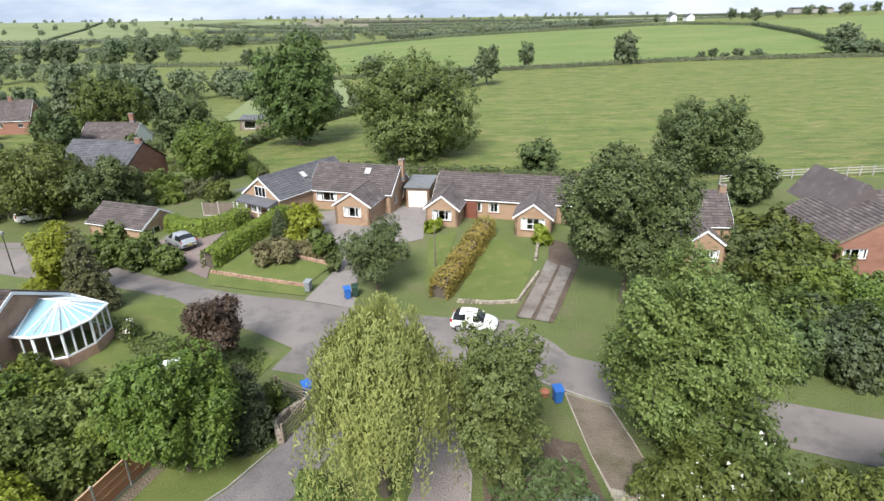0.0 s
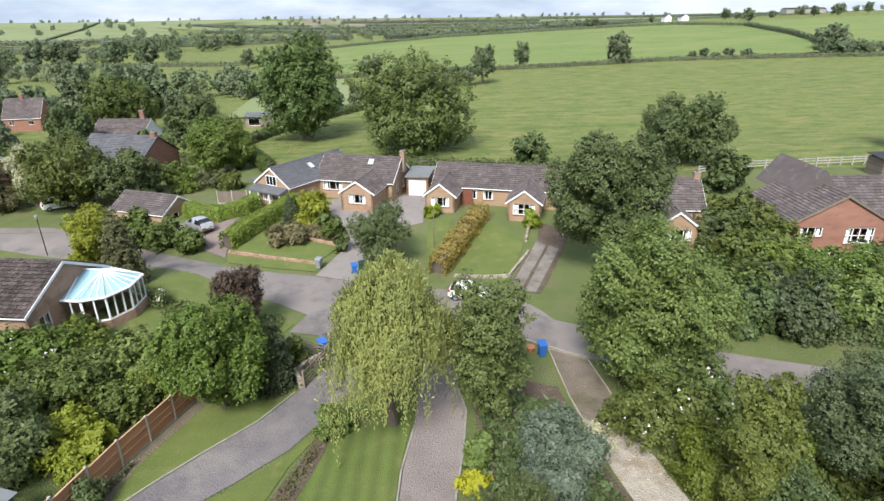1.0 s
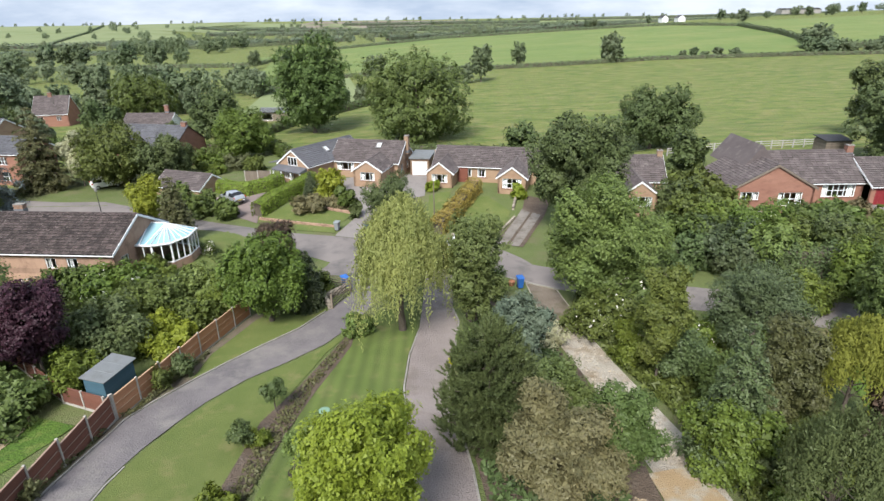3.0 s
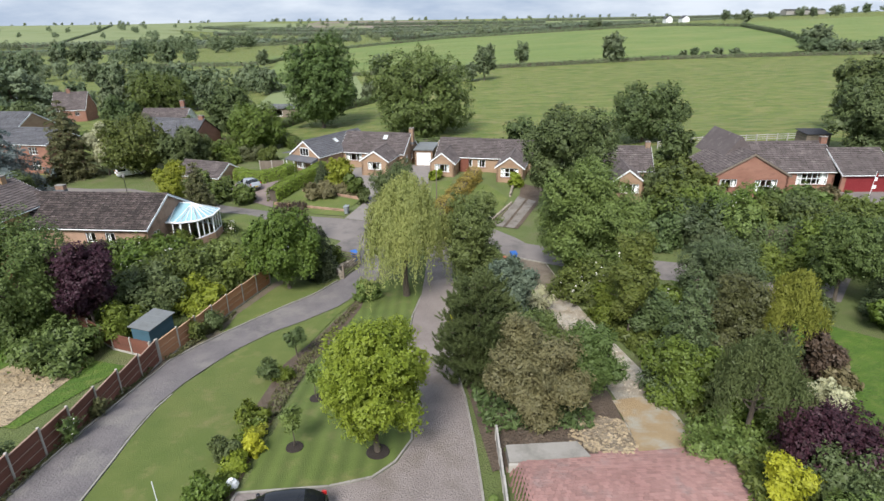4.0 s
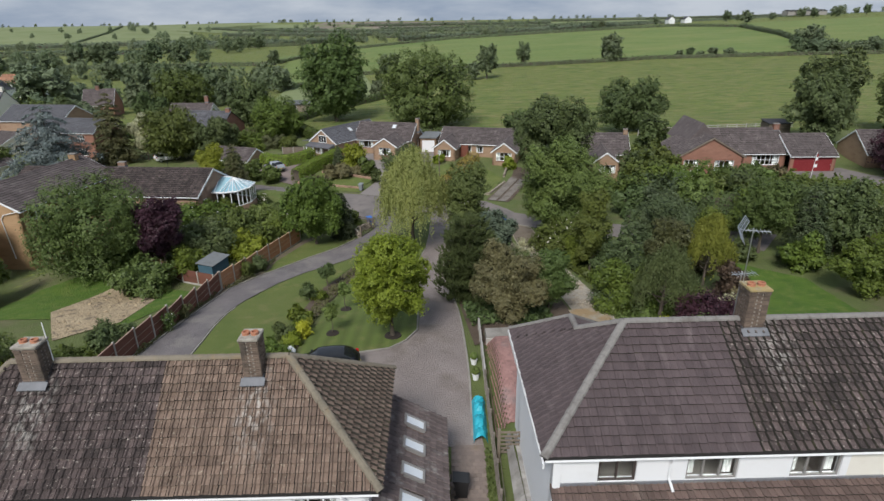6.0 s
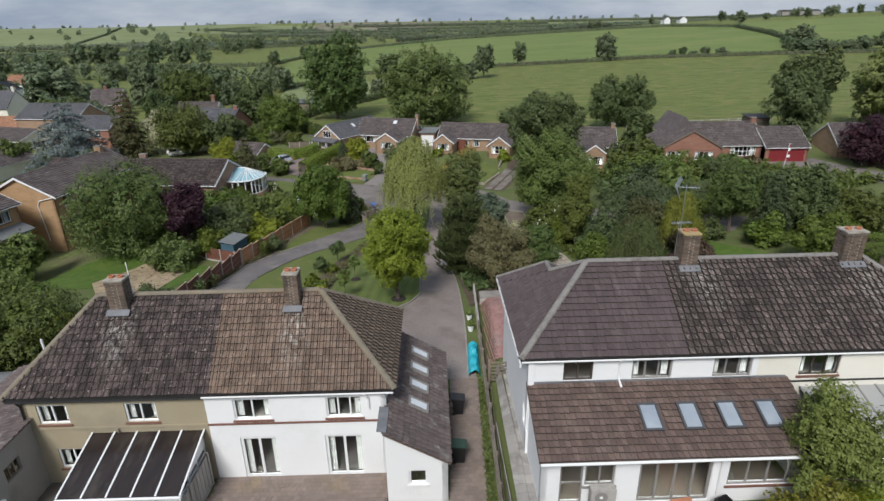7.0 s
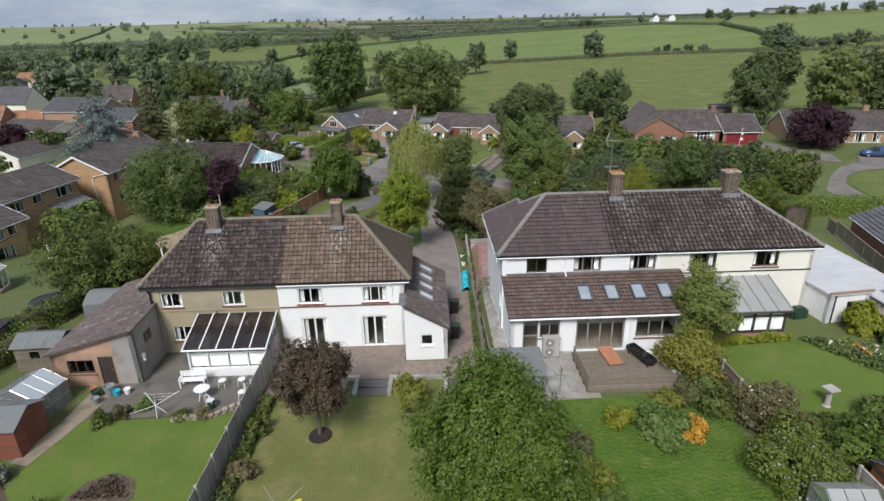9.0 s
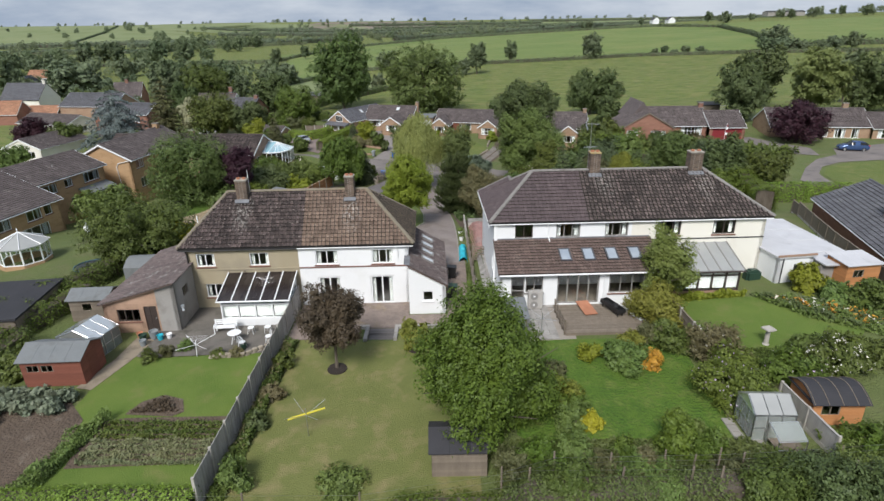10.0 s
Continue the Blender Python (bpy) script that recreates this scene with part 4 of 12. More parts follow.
# ---- plants ----
def leaf_mesh(name, pos, nrm, size, material, long=1.0, hang=0.0, rng=None, along=None):
    """One small pointed leaf blade per point, pointing at random or along a given direction."""
    n = len(pos)
    rng = rng or np.random.default_rng(1)
    t = np.cross(nrm, rng.normal(size=(n, 3))) if along is None else np.array(along)
    t[:, 2] -= hang * 3
    t /= np.linalg.norm(t, axis=1, keepdims=True) + 1e-9
    b = np.cross(nrm, t)
    b /= np.linalg.norm(b, axis=1, keepdims=True) + 1e-9
    L, W = (size * 0.55 * long)[:, None], (size * 0.48)[:, None]
    v = np.empty((n, 3, 3), np.float32)
    v[:, 0], v[:, 1], v[:, 2] = pos + t * L, pos - t * L * 0.8 + b * W, pos - t * L * 0.8 - b * W
    me = bpy.data.meshes.new(name)
    me.vertices.add(3 * n)
    me.vertices.foreach_set("co", v.ravel())
    me.loops.add(3 * n)
    me.loops.foreach_set("vertex_index", np.arange(3 * n, dtype=np.int32))
    me.polygons.add(n)
    me.polygons.foreach_set("loop_start", np.arange(0, 3 * n, 3, dtype=np.int32))
    me.update(calc_edges=True)
    me.materials.append(material)
    return me


FINER, MORE = 0.76, 1.4


def with_core(pos, nrm, size, rng, zc, share=0.2):
    """Adds larger leaves deeper in the crown, so that it is dense and its gaps lie in shade."""
    pick = rng.random(len(pos)) < share
    mid = np.array([0.0, 0.0, zc])
    inner = mid + (pos[pick] - mid) * rng.uniform(0.62, 0.84, (pick.sum(), 1))
    return np.concatenate([pos, inner]), np.concatenate([nrm, nrm[pick]]), np.concatenate([size, size[pick] * 2.3])


def on_blobs(blobs, n, rng, shell=0.3, keep=0.78):
    """Points spread through the outer shells of overlapping lumps, and the way out at each."""
    B = np.array(blobs, float)
    w = (B[:, 3] * B[:, 4] + B[:, 4] * B[:, 5] + B[:, 3] * B[:, 5])
    k = rng.choice(len(B), size=int(n * 1.9), p=w / w.sum())
    d = rng.normal(size=(len(k), 3))
    d /= np.linalg.norm(d, axis=1, keepdims=True)
    u = 1.04 - shell * rng.random(len(k)) ** 1.6
    pos = B[k, :3] + d * B[k, 3:6] * u[:, None]
    depth = np.full(len(k), 9.0)
    for i, b in enumerate(B):
        q = np.linalg.norm((pos - b[:3]) / b[3:6], axis=1)
        q[k == i] = 9.0
        depth = np.minimum(depth, q)
    ok = (depth > keep) & (pos[:, 2] > 0.05)
    pos, d = pos[ok][:n], d[ok][:n]
    return pos, d


def on_sprays(blobs, n, rng, reach, shell=0.25, keep=0.8, per=24, lift=0.45):
    """Leaves gathered in sprays that stand out from overlapping lumps, each spray tapering to its tip, and the way each leaf faces."""
    c, d = on_blobs(blobs, max(12, n // per), rng, shell, keep)
    k = np.repeat(np.arange(len(c)), per)
    axis = d * 0.75 + np.array([0, 0, lift]) + rng.normal(size=c.shape) * 0.42
    axis /= np.linalg.norm(axis, axis=1, keepdims=True)
    long = reach * rng.uniform(0.45, 1.55, len(c))[k]
    t = rng.random(len(k)) ** 0.8 * 1.5 - 0.65
    side = rng.normal(size=(len(k), 3))
    side -= axis[k] * (side * axis[k]).sum(1, keepdims=True)
    pos = c[k] + axis[k] * (t * long)[:, None] + side * (long * (0.36 - 0.22 * t))[:, None]
    return pos, d[k] * 0.7 + axis[k] * 0.35


def lumps(rng, R, z0, z1, k, spread=0.66, size=(0.32, 0.48), core=0.6, squash=0.9, lean=0.0):
    """Overlapping lumps, large ones with smaller ones on them, that fill a crown of radius R from z0 to z1 with an uneven outline."""
    zc, h = (z0 + z1) / 2, (z1 - z0) / 2
    out = [(0, 0, zc, R * core, R * core, h * core)]
    big = max(6, int(k // 3))
    for i in range(big):
        y = 1 - 2 * (i + 0.5) / big
        a = i * 2.39996 + rng.uniform(-0.5, 0.5)
        r = math.sqrt(max(0.0, 1 - y * y * 0.9))
        s = spread * rng.uniform(0.68, 1.1)
        q = R * rng.uniform(size[0], size[1])
        qz = min(q * squash, h * 0.6)
        c = (R * r * s * math.cos(a), R * r * s * math.sin(a), min(z1 - qz * 0.9, max(z0 + qz * 0.6, zc + h * y * s * 1.1)))
        out.append((*c, q, q, qz))
        for j in range(4):
            d = rng.normal(size=3) + np.array([c[0] / R, c[1] / R, (c[2] - zc) / h]) * 1.3 + np.array([0, 0, 0.3])
            d /= np.linalg.norm(d)
            p = q * rng.uniform(0.4, 0.7)
            out.append((c[0] + d[0] * q * 0.72, c[1] + d[1] * q * 0.72, max(z0 + p * 0.4, c[2] + d[2] * qz * 0.72), p, p, p * squash))
    return out


def thinned(pos, d, rng, R, share=0.22):
    """Leaves out leaves in loose patches, so that gaps open in a crown."""
    f = 2 * math.pi / max(0.5, R * 0.42)
    v = np.zeros(len(pos))
    for i in range(4):
        w = rng.normal(size=3)
        v += np.sin(pos @ (w / np.linalg.norm(w)) * f * rng.uniform(0.8, 2.2) + rng.uniform(0, 6))
    keep = v + rng.normal(size=len(v)) * 0.5 < np.quantile(v, 1 - share)
    return pos[keep], d[keep]


def trunk_shape(rng, R, z0, z1, girth, limbs=6):
    s = Shape()
    top = z0 + (z1 - z0) * 0.35
    mid = (rng.uniform(-0.1, 0.1), rng.uniform(-0.1, 0.1), max(0.3, z0 * 0.6))
    s.tube((0, 0, -0.4), (0, 0, 0.15), girth * 1.45, girth * 1.12, 9)
    s.tube((0, 0, 0.1), mid, girth * 1.12, girth * 0.85, 9)
    s.tube(mid, (0, 0, top), girth * 0.85, girth * 0.5, 9)
    s.tube((0, 0, top), (0.05 * R, 0.05 * R, z1 - (z1 - z0) * 0.25), girth * 0.5, girth * 0.12, 7)
    for i in range(limbs):
        a = i * 2.4 + rng.uniform(-0.3, 0.3)
        z = mid[2] + (top - mid[2]) * (0.35 + 0.65 * i / limbs)
        e = (R * 0.45 * math.cos(a), R * 0.45 * math.sin(a), z + (z1 - z0) * rng.uniform(0.08, 0.22))
        f = (R * 0.8 * math.cos(a + 0.2), R * 0.8 * math.sin(a + 0.2), e[2] + (z1 - z0) * rng.uniform(0.02, 0.14))
        s.tube((mid[0] * 0.5, mid[1] * 0.5, z), e, girth * 0.34, girth * 0.18, 6)
        s.tube(e, f, girth * 0.18, girth * 0.05, 5)
    return s


def tree(name, label, x, y, top, R, clear, material, n, leaf, seed, k=26, girth=None, category="tree", group="", up=0.0, long=1.35, shell=0.32, extra=None, squash=0.9,
         limbs=6, size=(0.32, 0.48), z=None, blossom=None, cone=0.0):
    """A broadleaved tree: tapered trunk with limbs, crown of many leaves in uneven lumps from clear to top metres."""
    rng = np.random.default_rng(seed)
    root = thing(name, label, category, stand(x, y, rng.uniform(0, 360), up) if z is None else pose(x, y, z), group)
    R = R * 0.93
    part("trunk", trunk_shape(rng, R, clear, top, girth or max(0.05, R * 0.055), limbs), BARK, root)
    b = lumps(rng, R, clear, top, k, size=size, squash=squash)
    if cone:
        b = [(p[0] * (1 + cone * 0.3 - cone * h), p[1] * (1 + cone * 0.3 - cone * h), p[2], *(q * (1.1 - cone * 0.5 * h) for q in p[3:])) for p in b for h in [(p[2] - clear) / (top - clear)]]
    pos, d = thinned(*on_sprays(b, int(n * 1.2 * MORE), rng, min(0.95, 0.10 + 0.10 * R), shell), rng, R, 0.16)
    nrm = d + rng.normal(size=d.shape) * 0.36 + np.array([0, 0, 0.35])
    nrm /= np.linalg.norm(nrm, axis=1, keepdims=True)
    pos, nrm, size = with_core(pos, nrm, FINER * leaf * rng.uniform(0.6, 1.35, len(pos)), rng, clear + (top - clear) * 0.45)
    part("crown", leaf_mesh("crown", pos, nrm, size, material, long, rng=rng), None, root)
    if blossom:
        pos, d = on_blobs(b, blossom[1], rng, 0.05)
        part("blossom", leaf_mesh("blossom", pos, d, blossom[2] * rng.uniform(0.6, 1.3, len(pos)), blossom[0], 1.0, rng=rng), None, root)
    return root


def willow(name, label, x, y, top, R, material, strands, seed, low=0.6, category="tree", per=36, leaf=0.13, domes=11):
    """A weeping tree: limbs that arch into uneven domes, each shedding a curtain of hanging strands."""
    rng = np.random.default_rng(seed)
    root = thing(name, label, category, stand(x, y, 0))
    part("trunk", trunk_shape(rng, R, top * 0.28, top * 0.86, R * 0.075, 8), BARK, root)
    P, N = [], []
    for j in range(domes):
        a, q = j * 2.39996 + rng.uniform(-0.4, 0.4), math.sqrt((j + 0.3) / domes)
        cx, cy = R * 0.68 * q * math.cos(a), R * 0.68 * q * math.sin(a)
        r, crest = R * rng.uniform(0.36, 0.52), top * (1 - 0.30 * q ** 1.8 - rng.uniform(0.0, 0.10))
        for i in range(strands // domes):
            b, w = rng.uniform(0, 2 * math.pi), math.sqrt(rng.random())
            sx, sy = cx + r * w * math.cos(b), cy + r * w * math.sin(b)
            far = math.hypot(sx, sy) / R
            z0 = crest - r * 0.75 * w ** 2.4 + rng.normal() * 0.12
            fall = (z0 - low * rng.uniform(0.7, 2.6)) * min(1.0, 0.16 + 0.86 * far ** 1.3) * rng.uniform(0.35, 1.0)
            t = np.linspace(0, 1, per) ** 0.85
            out = np.array([sx, sy]) / (math.hypot(sx, sy) + 1e-6) * r * 0.22
            wob = 0.07 * np.sin(t * 8 + i)
            P.append(np.stack([sx + out[0] * np.sqrt(t) + wob, sy + out[1] * np.sqrt(t) - wob, z0 - fall * t ** 1.1], 1) + rng.normal(size=(per, 3)) * 0.085)
            N.append(np.stack([np.full(per, math.cos(b) + 0.6 * sx / R), np.full(per, math.sin(b) + 0.6 * sy / R), 0.9 - 0.6 * t], 1) + rng.normal(size=(per, 3)) * 0.4)
    pos, nrm = np.concatenate(P), np.concatenate(N)
    nrm /= np.linalg.norm(nrm, axis=1, keepdims=True)
    part("crown", leaf_mesh("crown", pos, nrm, FINER * leaf * rng.uniform(0.6, 1.3, len(pos)), material, 2.4, 0.7, rng), None, root)
    return root


def conifer(name, label, x, y, top, R, material, n, leaf, seed, clear=0.3, tiers=14, category="conifer tree", power=0.85, ragged=0.25, group=""):
    """A conifer: a straight trunk with whorls of drooping branches."""
    rng = np.random.default_rng(seed)
    root = thing(name, label, category, stand(x, y, rng.uniform(0, 360)), group)
    s = Shape().tube((0, 0, -0.4), (0, 0, top * 0.55), R * 0.07 + 0.04, R * 0.04 + 0.02, 8).tube((0, 0, top * 0.55), (0, 0, top * 0.97), R * 0.04 + 0.02, 0.01, 6)
    P, N = [], []
    total = 0
    for i in range(tiers):
        h = (i + 0.3) / tiers
        z = clear + (top - clear) * h
        r = R * (1 - h) ** power + 0.1
        arms = max(5, int(13 * (1 - h)) + 4)
        for j in range(arms):
            a = 2 * math.pi * (j + rng.uniform(-0.35, 0.35)) / arms + i * 0.7
            ln = r * rng.uniform(1 - ragged, 1 + ragged * 0.5)
            s.tube((0, 0, z), (ln * 0.8 * math.cos(a), ln * 0.8 * math.sin(a), z - ln * 0.16), 0.03, 0.008, 4, False)
            c = max(8, int(n * MORE * (r * 0.75) / (R * tiers * 7.0)))
            t = np.sqrt(rng.random(c))
            side = rng.normal(size=c) * (0.10 + 0.24 * ln * (1 - 0.5 * t)) * 0.55
            P.append(np.stack([ln * t * math.cos(a) - side * math.sin(a), ln * t * math.sin(a) + side * math.cos(a), z - ln * 0.28 * t ** 1.6 + rng.normal(size=c) * 0.07 * (1 + r * 0.3)], 1))
            N.append(np.stack([np.full(c, 0.5 * math.cos(a)), np.full(c, 0.5 * math.sin(a)), np.full(c, 0.9)], 1) + rng.normal(size=(c, 3)) * 0.5)
    part("trunk", s, BARK, root)
    pos, nrm = np.concatenate(P), np.concatenate(N)
    nrm /= np.linalg.norm(nrm, axis=1, keepdims=True)
    part("crown", leaf_mesh("crown", pos, nrm, FINER * leaf * rng.uniform(0.6, 1.3, len(pos)), material, 1.7, rng=rng), None, root)
    return root


def pine(name, label, x, y, top, R, material, seed, tiers=10, per=34):
    """A young pine: whorls of rising branches that end in upright brushes of needles."""
    rng = np.random.default_rng(seed)
    root = thing(name, label, "pine tree", stand(x, y, 0))
    s = Shape().tube((0, 0, -0.4), (0, 0, top * 0.6), 0.17, 0.10, 9).tube((0, 0, top * 0.6), (0, 0, top * 0.96), 0.10, 0.02, 7)
    base, axis = [], []
    for i in range(tiers):
        h = i / (tiers - 1)
        r, arms = R * (0.98 - 0.62 * h ** 2.6), 11 - int(4 * h)
        for j in range(arms):
            a = 2 * math.pi * (j + rng.uniform(-0.3, 0.3)) / arms + i * 0.9
            ln, z = r * rng.uniform(0.72, 1.12), 0.5 + (top - 1.0) * h + rng.uniform(-0.15, 0.15)
            rise = ln * rng.uniform(0.12, 0.42)
            s.tube((0, 0, z), (ln * 0.9 * math.cos(a), ln * 0.9 * math.sin(a), z + rise * 0.85), 0.035, 0.012, 4, False)
            for q in np.linspace(0.25, 1.0, max(4, int(ln * 5.5))):
                for _ in range(2 + (q > 0.5)):
                    b = a + rng.normal() * 0.30 * (1.15 - 0.6 * q)
                    base.append((ln * q * math.cos(b), ln * q * math.sin(b), z + rise * q ** 1.5 + rng.normal() * 0.14))
                    axis.append((0.65 * q * math.cos(b) + rng.normal() * 0.3, 0.65 * q * math.sin(b) + rng.normal() * 0.3, 0.95))
    part("trunk", s, BARK, root)
    base, axis = np.array(base), np.array(axis)
    axis /= np.linalg.norm(axis, axis=1, keepdims=True)
    k = np.repeat(np.arange(len(base)), per)
    side = rng.normal(size=(len(k), 3))
    side -= axis[k] * (side * axis[k]).sum(1, keepdims=True)
    side /= np.linalg.norm(side, axis=1, keepdims=True)
    t = rng.random((len(k), 1))
    reach = 0.44 * rng.uniform(0.6, 1.3, len(base))[k][:, None]
    aim = side * (0.85 - 0.45 * t) + axis[k] * (0.45 + 0.5 * t)
    pos = base[k] + axis[k] * t * reach + aim * 0.07
    part("crown", leaf_mesh("crown", pos, np.cross(aim, rng.normal(size=aim.shape)), 0.062 * rng.uniform(0.8, 1.3, len(k)), material, 3.6, rng=rng, along=aim), None, root)
    return root


def shrub(name, label, x, y, top, R, material, n, leaf, seed, category="shrub", group="", long=1.3, blossom=None, k=12, up=0.0, wide=1.0, turn=None):
    """A bush that is leafy down to the ground, on several stems."""
    rng = np.random.default_rng(seed)
    root = thing(name, label, category, stand(x, y, rng.uniform(0, 360) if turn is None else turn, up), group)
    s = Shape()
    for i in range(5):
        a = i * 1.26
        s.tube((0.08 * math.cos(a), 0.08 * math.sin(a), -0.2), (R * 0.5 * math.cos(a), R * 0.5 * math.sin(a), top * 0.65), 0.035 + R * 0.012, 0.012, 5)
    part("stem", s, BARK, root)
    b = [(p[0] * wide, p[1], p[2], p[3] * (wide + 1) / 2, p[4], p[5]) for p in lumps(rng, R, -top * 0.12, top, k * 1.5, 0.7, (0.34, 0.52), 0.62)]
    pos, d = thinned(*on_sprays(b, int(n * 1.15 * MORE), rng, min(0.75, 0.10 + 0.14 * R), 0.3, 0.8, 20, 0.7), rng, R, 0.12)
    pos[:, 2] = np.maximum(pos[:, 2], 0.03)
    nrm = d + rng.normal(size=d.shape) * 0.36 + np.array([0, 0, 0.3])
    nrm /= np.linalg.norm(nrm, axis=1, keepdims=True)
    pos, nrm, size = with_core(pos, nrm, FINER * leaf * rng.uniform(0.6, 1.35, len(pos)), rng, top * 0.35)
    part("foliage", leaf_mesh("foliage", pos, nrm, size, material, long, rng=rng), None, root)
    if blossom:
        pos, d = on_blobs(b, blossom[1], rng, 0.04)
        part("blossom", leaf_mesh("blossom", pos, d, blossom[2] * rng.uniform(0.6, 1.3, len(pos)), blossom[0], 1.0, rng=rng), None, root)
    return root


def hedge(name, label, pts, width, tall, material, density, leaf, seed, category="hedge", kind="", wild=0.0):
    """A hedge along plan points: woody core and leaves over its sides and top."""
    rng = np.random.default_rng(seed)
    core = Shape()
    P, N = [], []
    for (ax, ay), (bx, by) in zip(pts, pts[1:]):
        a, b = np.array((ax, ay)), np.array((bx, by))
        ln = np.linalg.norm(b - a)
        d = (b - a) / ln
        nr = np.array((-d[1], d[0]))
        k = max(1, int(ln / 1.5))
        for j in range(k):
            p, q = a + (b - a) * j / k, a + (b - a) * (j + 1) / k
            zp, zq = ground_z(*p), ground_z(*q)
            w, h = width * 0.36, tall * 0.86
            core.add([(*(p - nr * w), zp - 0.2), (*(q - nr * w), zq - 0.2), (*(q + nr * w), zq - 0.2), (*(p + nr * w), zp - 0.2),
                      (*(p - nr * w), zp + h), (*(q - nr * w), zq + h), (*(q + nr * w), zq + h), (*(p + nr * w), zp + h)],
                     [(0, 3, 2, 1), (4, 5, 6, 7), (0, 1, 5, 4), (1, 2, 6, 5), (2, 3, 7, 6), (3, 0, 4, 7)])
        n = int(ln * (width + 2 * tall) * density)
        t = rng.random(n) * (ln + width * 0.5) - width * 0.25
        s = rng.random(n) * (width + 2 * tall)
        off = np.where(s < tall, -width / 2, np.where(s > tall + width, width / 2, s - tall - width / 2))
        z = np.where(s < tall, s, np.where(s > tall + width, s - tall - width, tall))
        wav = 1 + wild * np.sin(t * 1.9 + seed) + wild * 0.7 * np.sin(t * 4.7)
        round_ = 1 - 0.12 * (np.abs(off) / (width / 2)) ** 3 * (z / tall)
        off, z = off * wav * (1 - 0.1 * z / tall), z * wav * round_
        x, y = a[0] + d[0] * t + nr[0] * off, a[1] + d[1] * t + nr[1] * off
        gz = np.array([ground_z(u, v) for u, v in zip(x, y)]) if n < 20000 else np.interp(t, [0, ln], [ground_z(*a), ground_z(*b)])
        P.append(np.stack([x, y, gz + z], 1) + rng.normal(size=(n, 3)) * (0.05 + wild * 0.25) * min(1.5, width))
        N.append(np.stack([nr[0] * off, nr[1] * off, 0.25 + (z > tall * 0.9) * width * 0.5], 1) + rng.normal(size=(n, 3)) * 0.35)
    pos, nrm = np.concatenate(P), np.concatenate(N)
    nrm /= np.linalg.norm(nrm, axis=1, keepdims=True)
    root = thing(name, label, category, kind=kind)
    part("branchwork", core, BARK, root)
    part("foliage", leaf_mesh("foliage", pos, nrm, FINER * leaf * rng.uniform(0.6, 1.35, len(pos)), material, 1.3, rng=rng), None, root)
    return root


# ---- lay of the land ----
build_ground()
sheet("garden_ground", [(-64, -64), (82, -64), (82, 66), (40, 66), (32, 70), (14, 76), (-26, 78), (-34, 92), (-64, 96)], 0.03, ROUGH_GRASS, "rough garden grass between the plots", "grass", step=1.0)
# roads and drives
sheet("road", [(-63, 58.5), (-52, 56.6), (-46, 56.5), (-32.5, 49.9), (-21.3, 44.3), (-12, 42.2), (-7.6, 40.8), (0, 39.2), (5.5, 38.6), (8.1, 34.9), (8.9, 33.2), (12, 31.6), (18, 28.6), (24.5, 25.2), (34, 19.5),
               (31, 16), (22.6, 21.3), (15, 25.3), (10.3, 27.4), (6.8, 29.5), (4, 32.2), (0, 33.2), (-6, 33.6), (-9, 31.0), (-12, 31.8), (-11.2, 34.6), (-15, 37.3), (-22.2, 40.6), (-32, 46.3), (-48.5, 50.9), (-63, 53)],
      0.06, ASPHALT, "worn grey asphalt lane winding between the gardens", "road")
sheet("drive_left", [(-6.0, 33.0), (-6.2, 27), (-5.9, 24.5), (-7.2, 20.9), (-8.6, 18.3), (-10.8, 15.8), (-12.8, 13.6), (-14.4, 10.9), (-15.2, 8.9), (-15.9, 6.2), (-16.2, 3.7), (-16.1, 1.4), (-15.8, -1.9), (-15.6, -5.7), (-12.3, -7.5), (-12.3, -12.8),
                     (-19.5, -12.8), (-19.3, -7), (-18.9, -3.6), (-18.7, -1.1), (-18.6, 1.4), (-18.55, 4), (-18.5, 6.4), (-18.35, 9.2), (-17.6, 10.9), (-16.2, 13.6), (-14.85, 15.9), (-13.2, 18.1), (-11, 20.8), (-9.5, 23.7), (-8.0, 27), (-9.6, 31.2)], 0.08, TARMAC, "dark grey tarmac drive curving up from the lane", "drive")
sheet("drive_middle", [(-1.6, 33), (-1.6, 25), (-1.75, 20.3), (-2.2, 16.5), (-2.3, 12.2), (-1.9, 8.5), (-1.45, 5), (-1.3, 1.6), (-1.2, -0.4), (-1.9, -2.2), (-2.9, -3.3), (-4.8, -3.9), (-9, -4.3), (-8.9, -12.8),
                       (2.7, -12.8), (2.1, -7.5), (2.0, -4.3), (1.8, -0.4), (1.5, 3.9), (0.8, 9.3), (0.3, 13), (0.5, 14.7), (1.0, 18.2), (1.3, 21.6), (0.9, 24), (1.2, 33)], 0.08, GRAVEL, "pinkish grey gravel drive edged with kerbs", "drive")
sheet("drive_right", [(7.6, 28.9), (10.2, 27.3), (10.6, 24), (10.9, 20), (11.6, 15.6), (12.4, 11), (13, 7), (13.1, 4), (12.7, -1.8), (9.4, -2.4), (10.2, 3.5), (9.9, 9), (9.2, 14), (8.4, 18.4), (7.9, 23)], 0.08, PALE_GRAVEL, "pale limestone gravel drive between shrubs", "drive")
sheet("drive_mouth", [(7.7, 28.7), (10.1, 27.2), (10.5, 24), (10.7, 21.2), (9.6, 20.2), (8.3, 20.6), (7.95, 23)], 0.10, EARTH_GRAVEL, "earthy brown gravel where the pale drive leaves the lane", "drive")
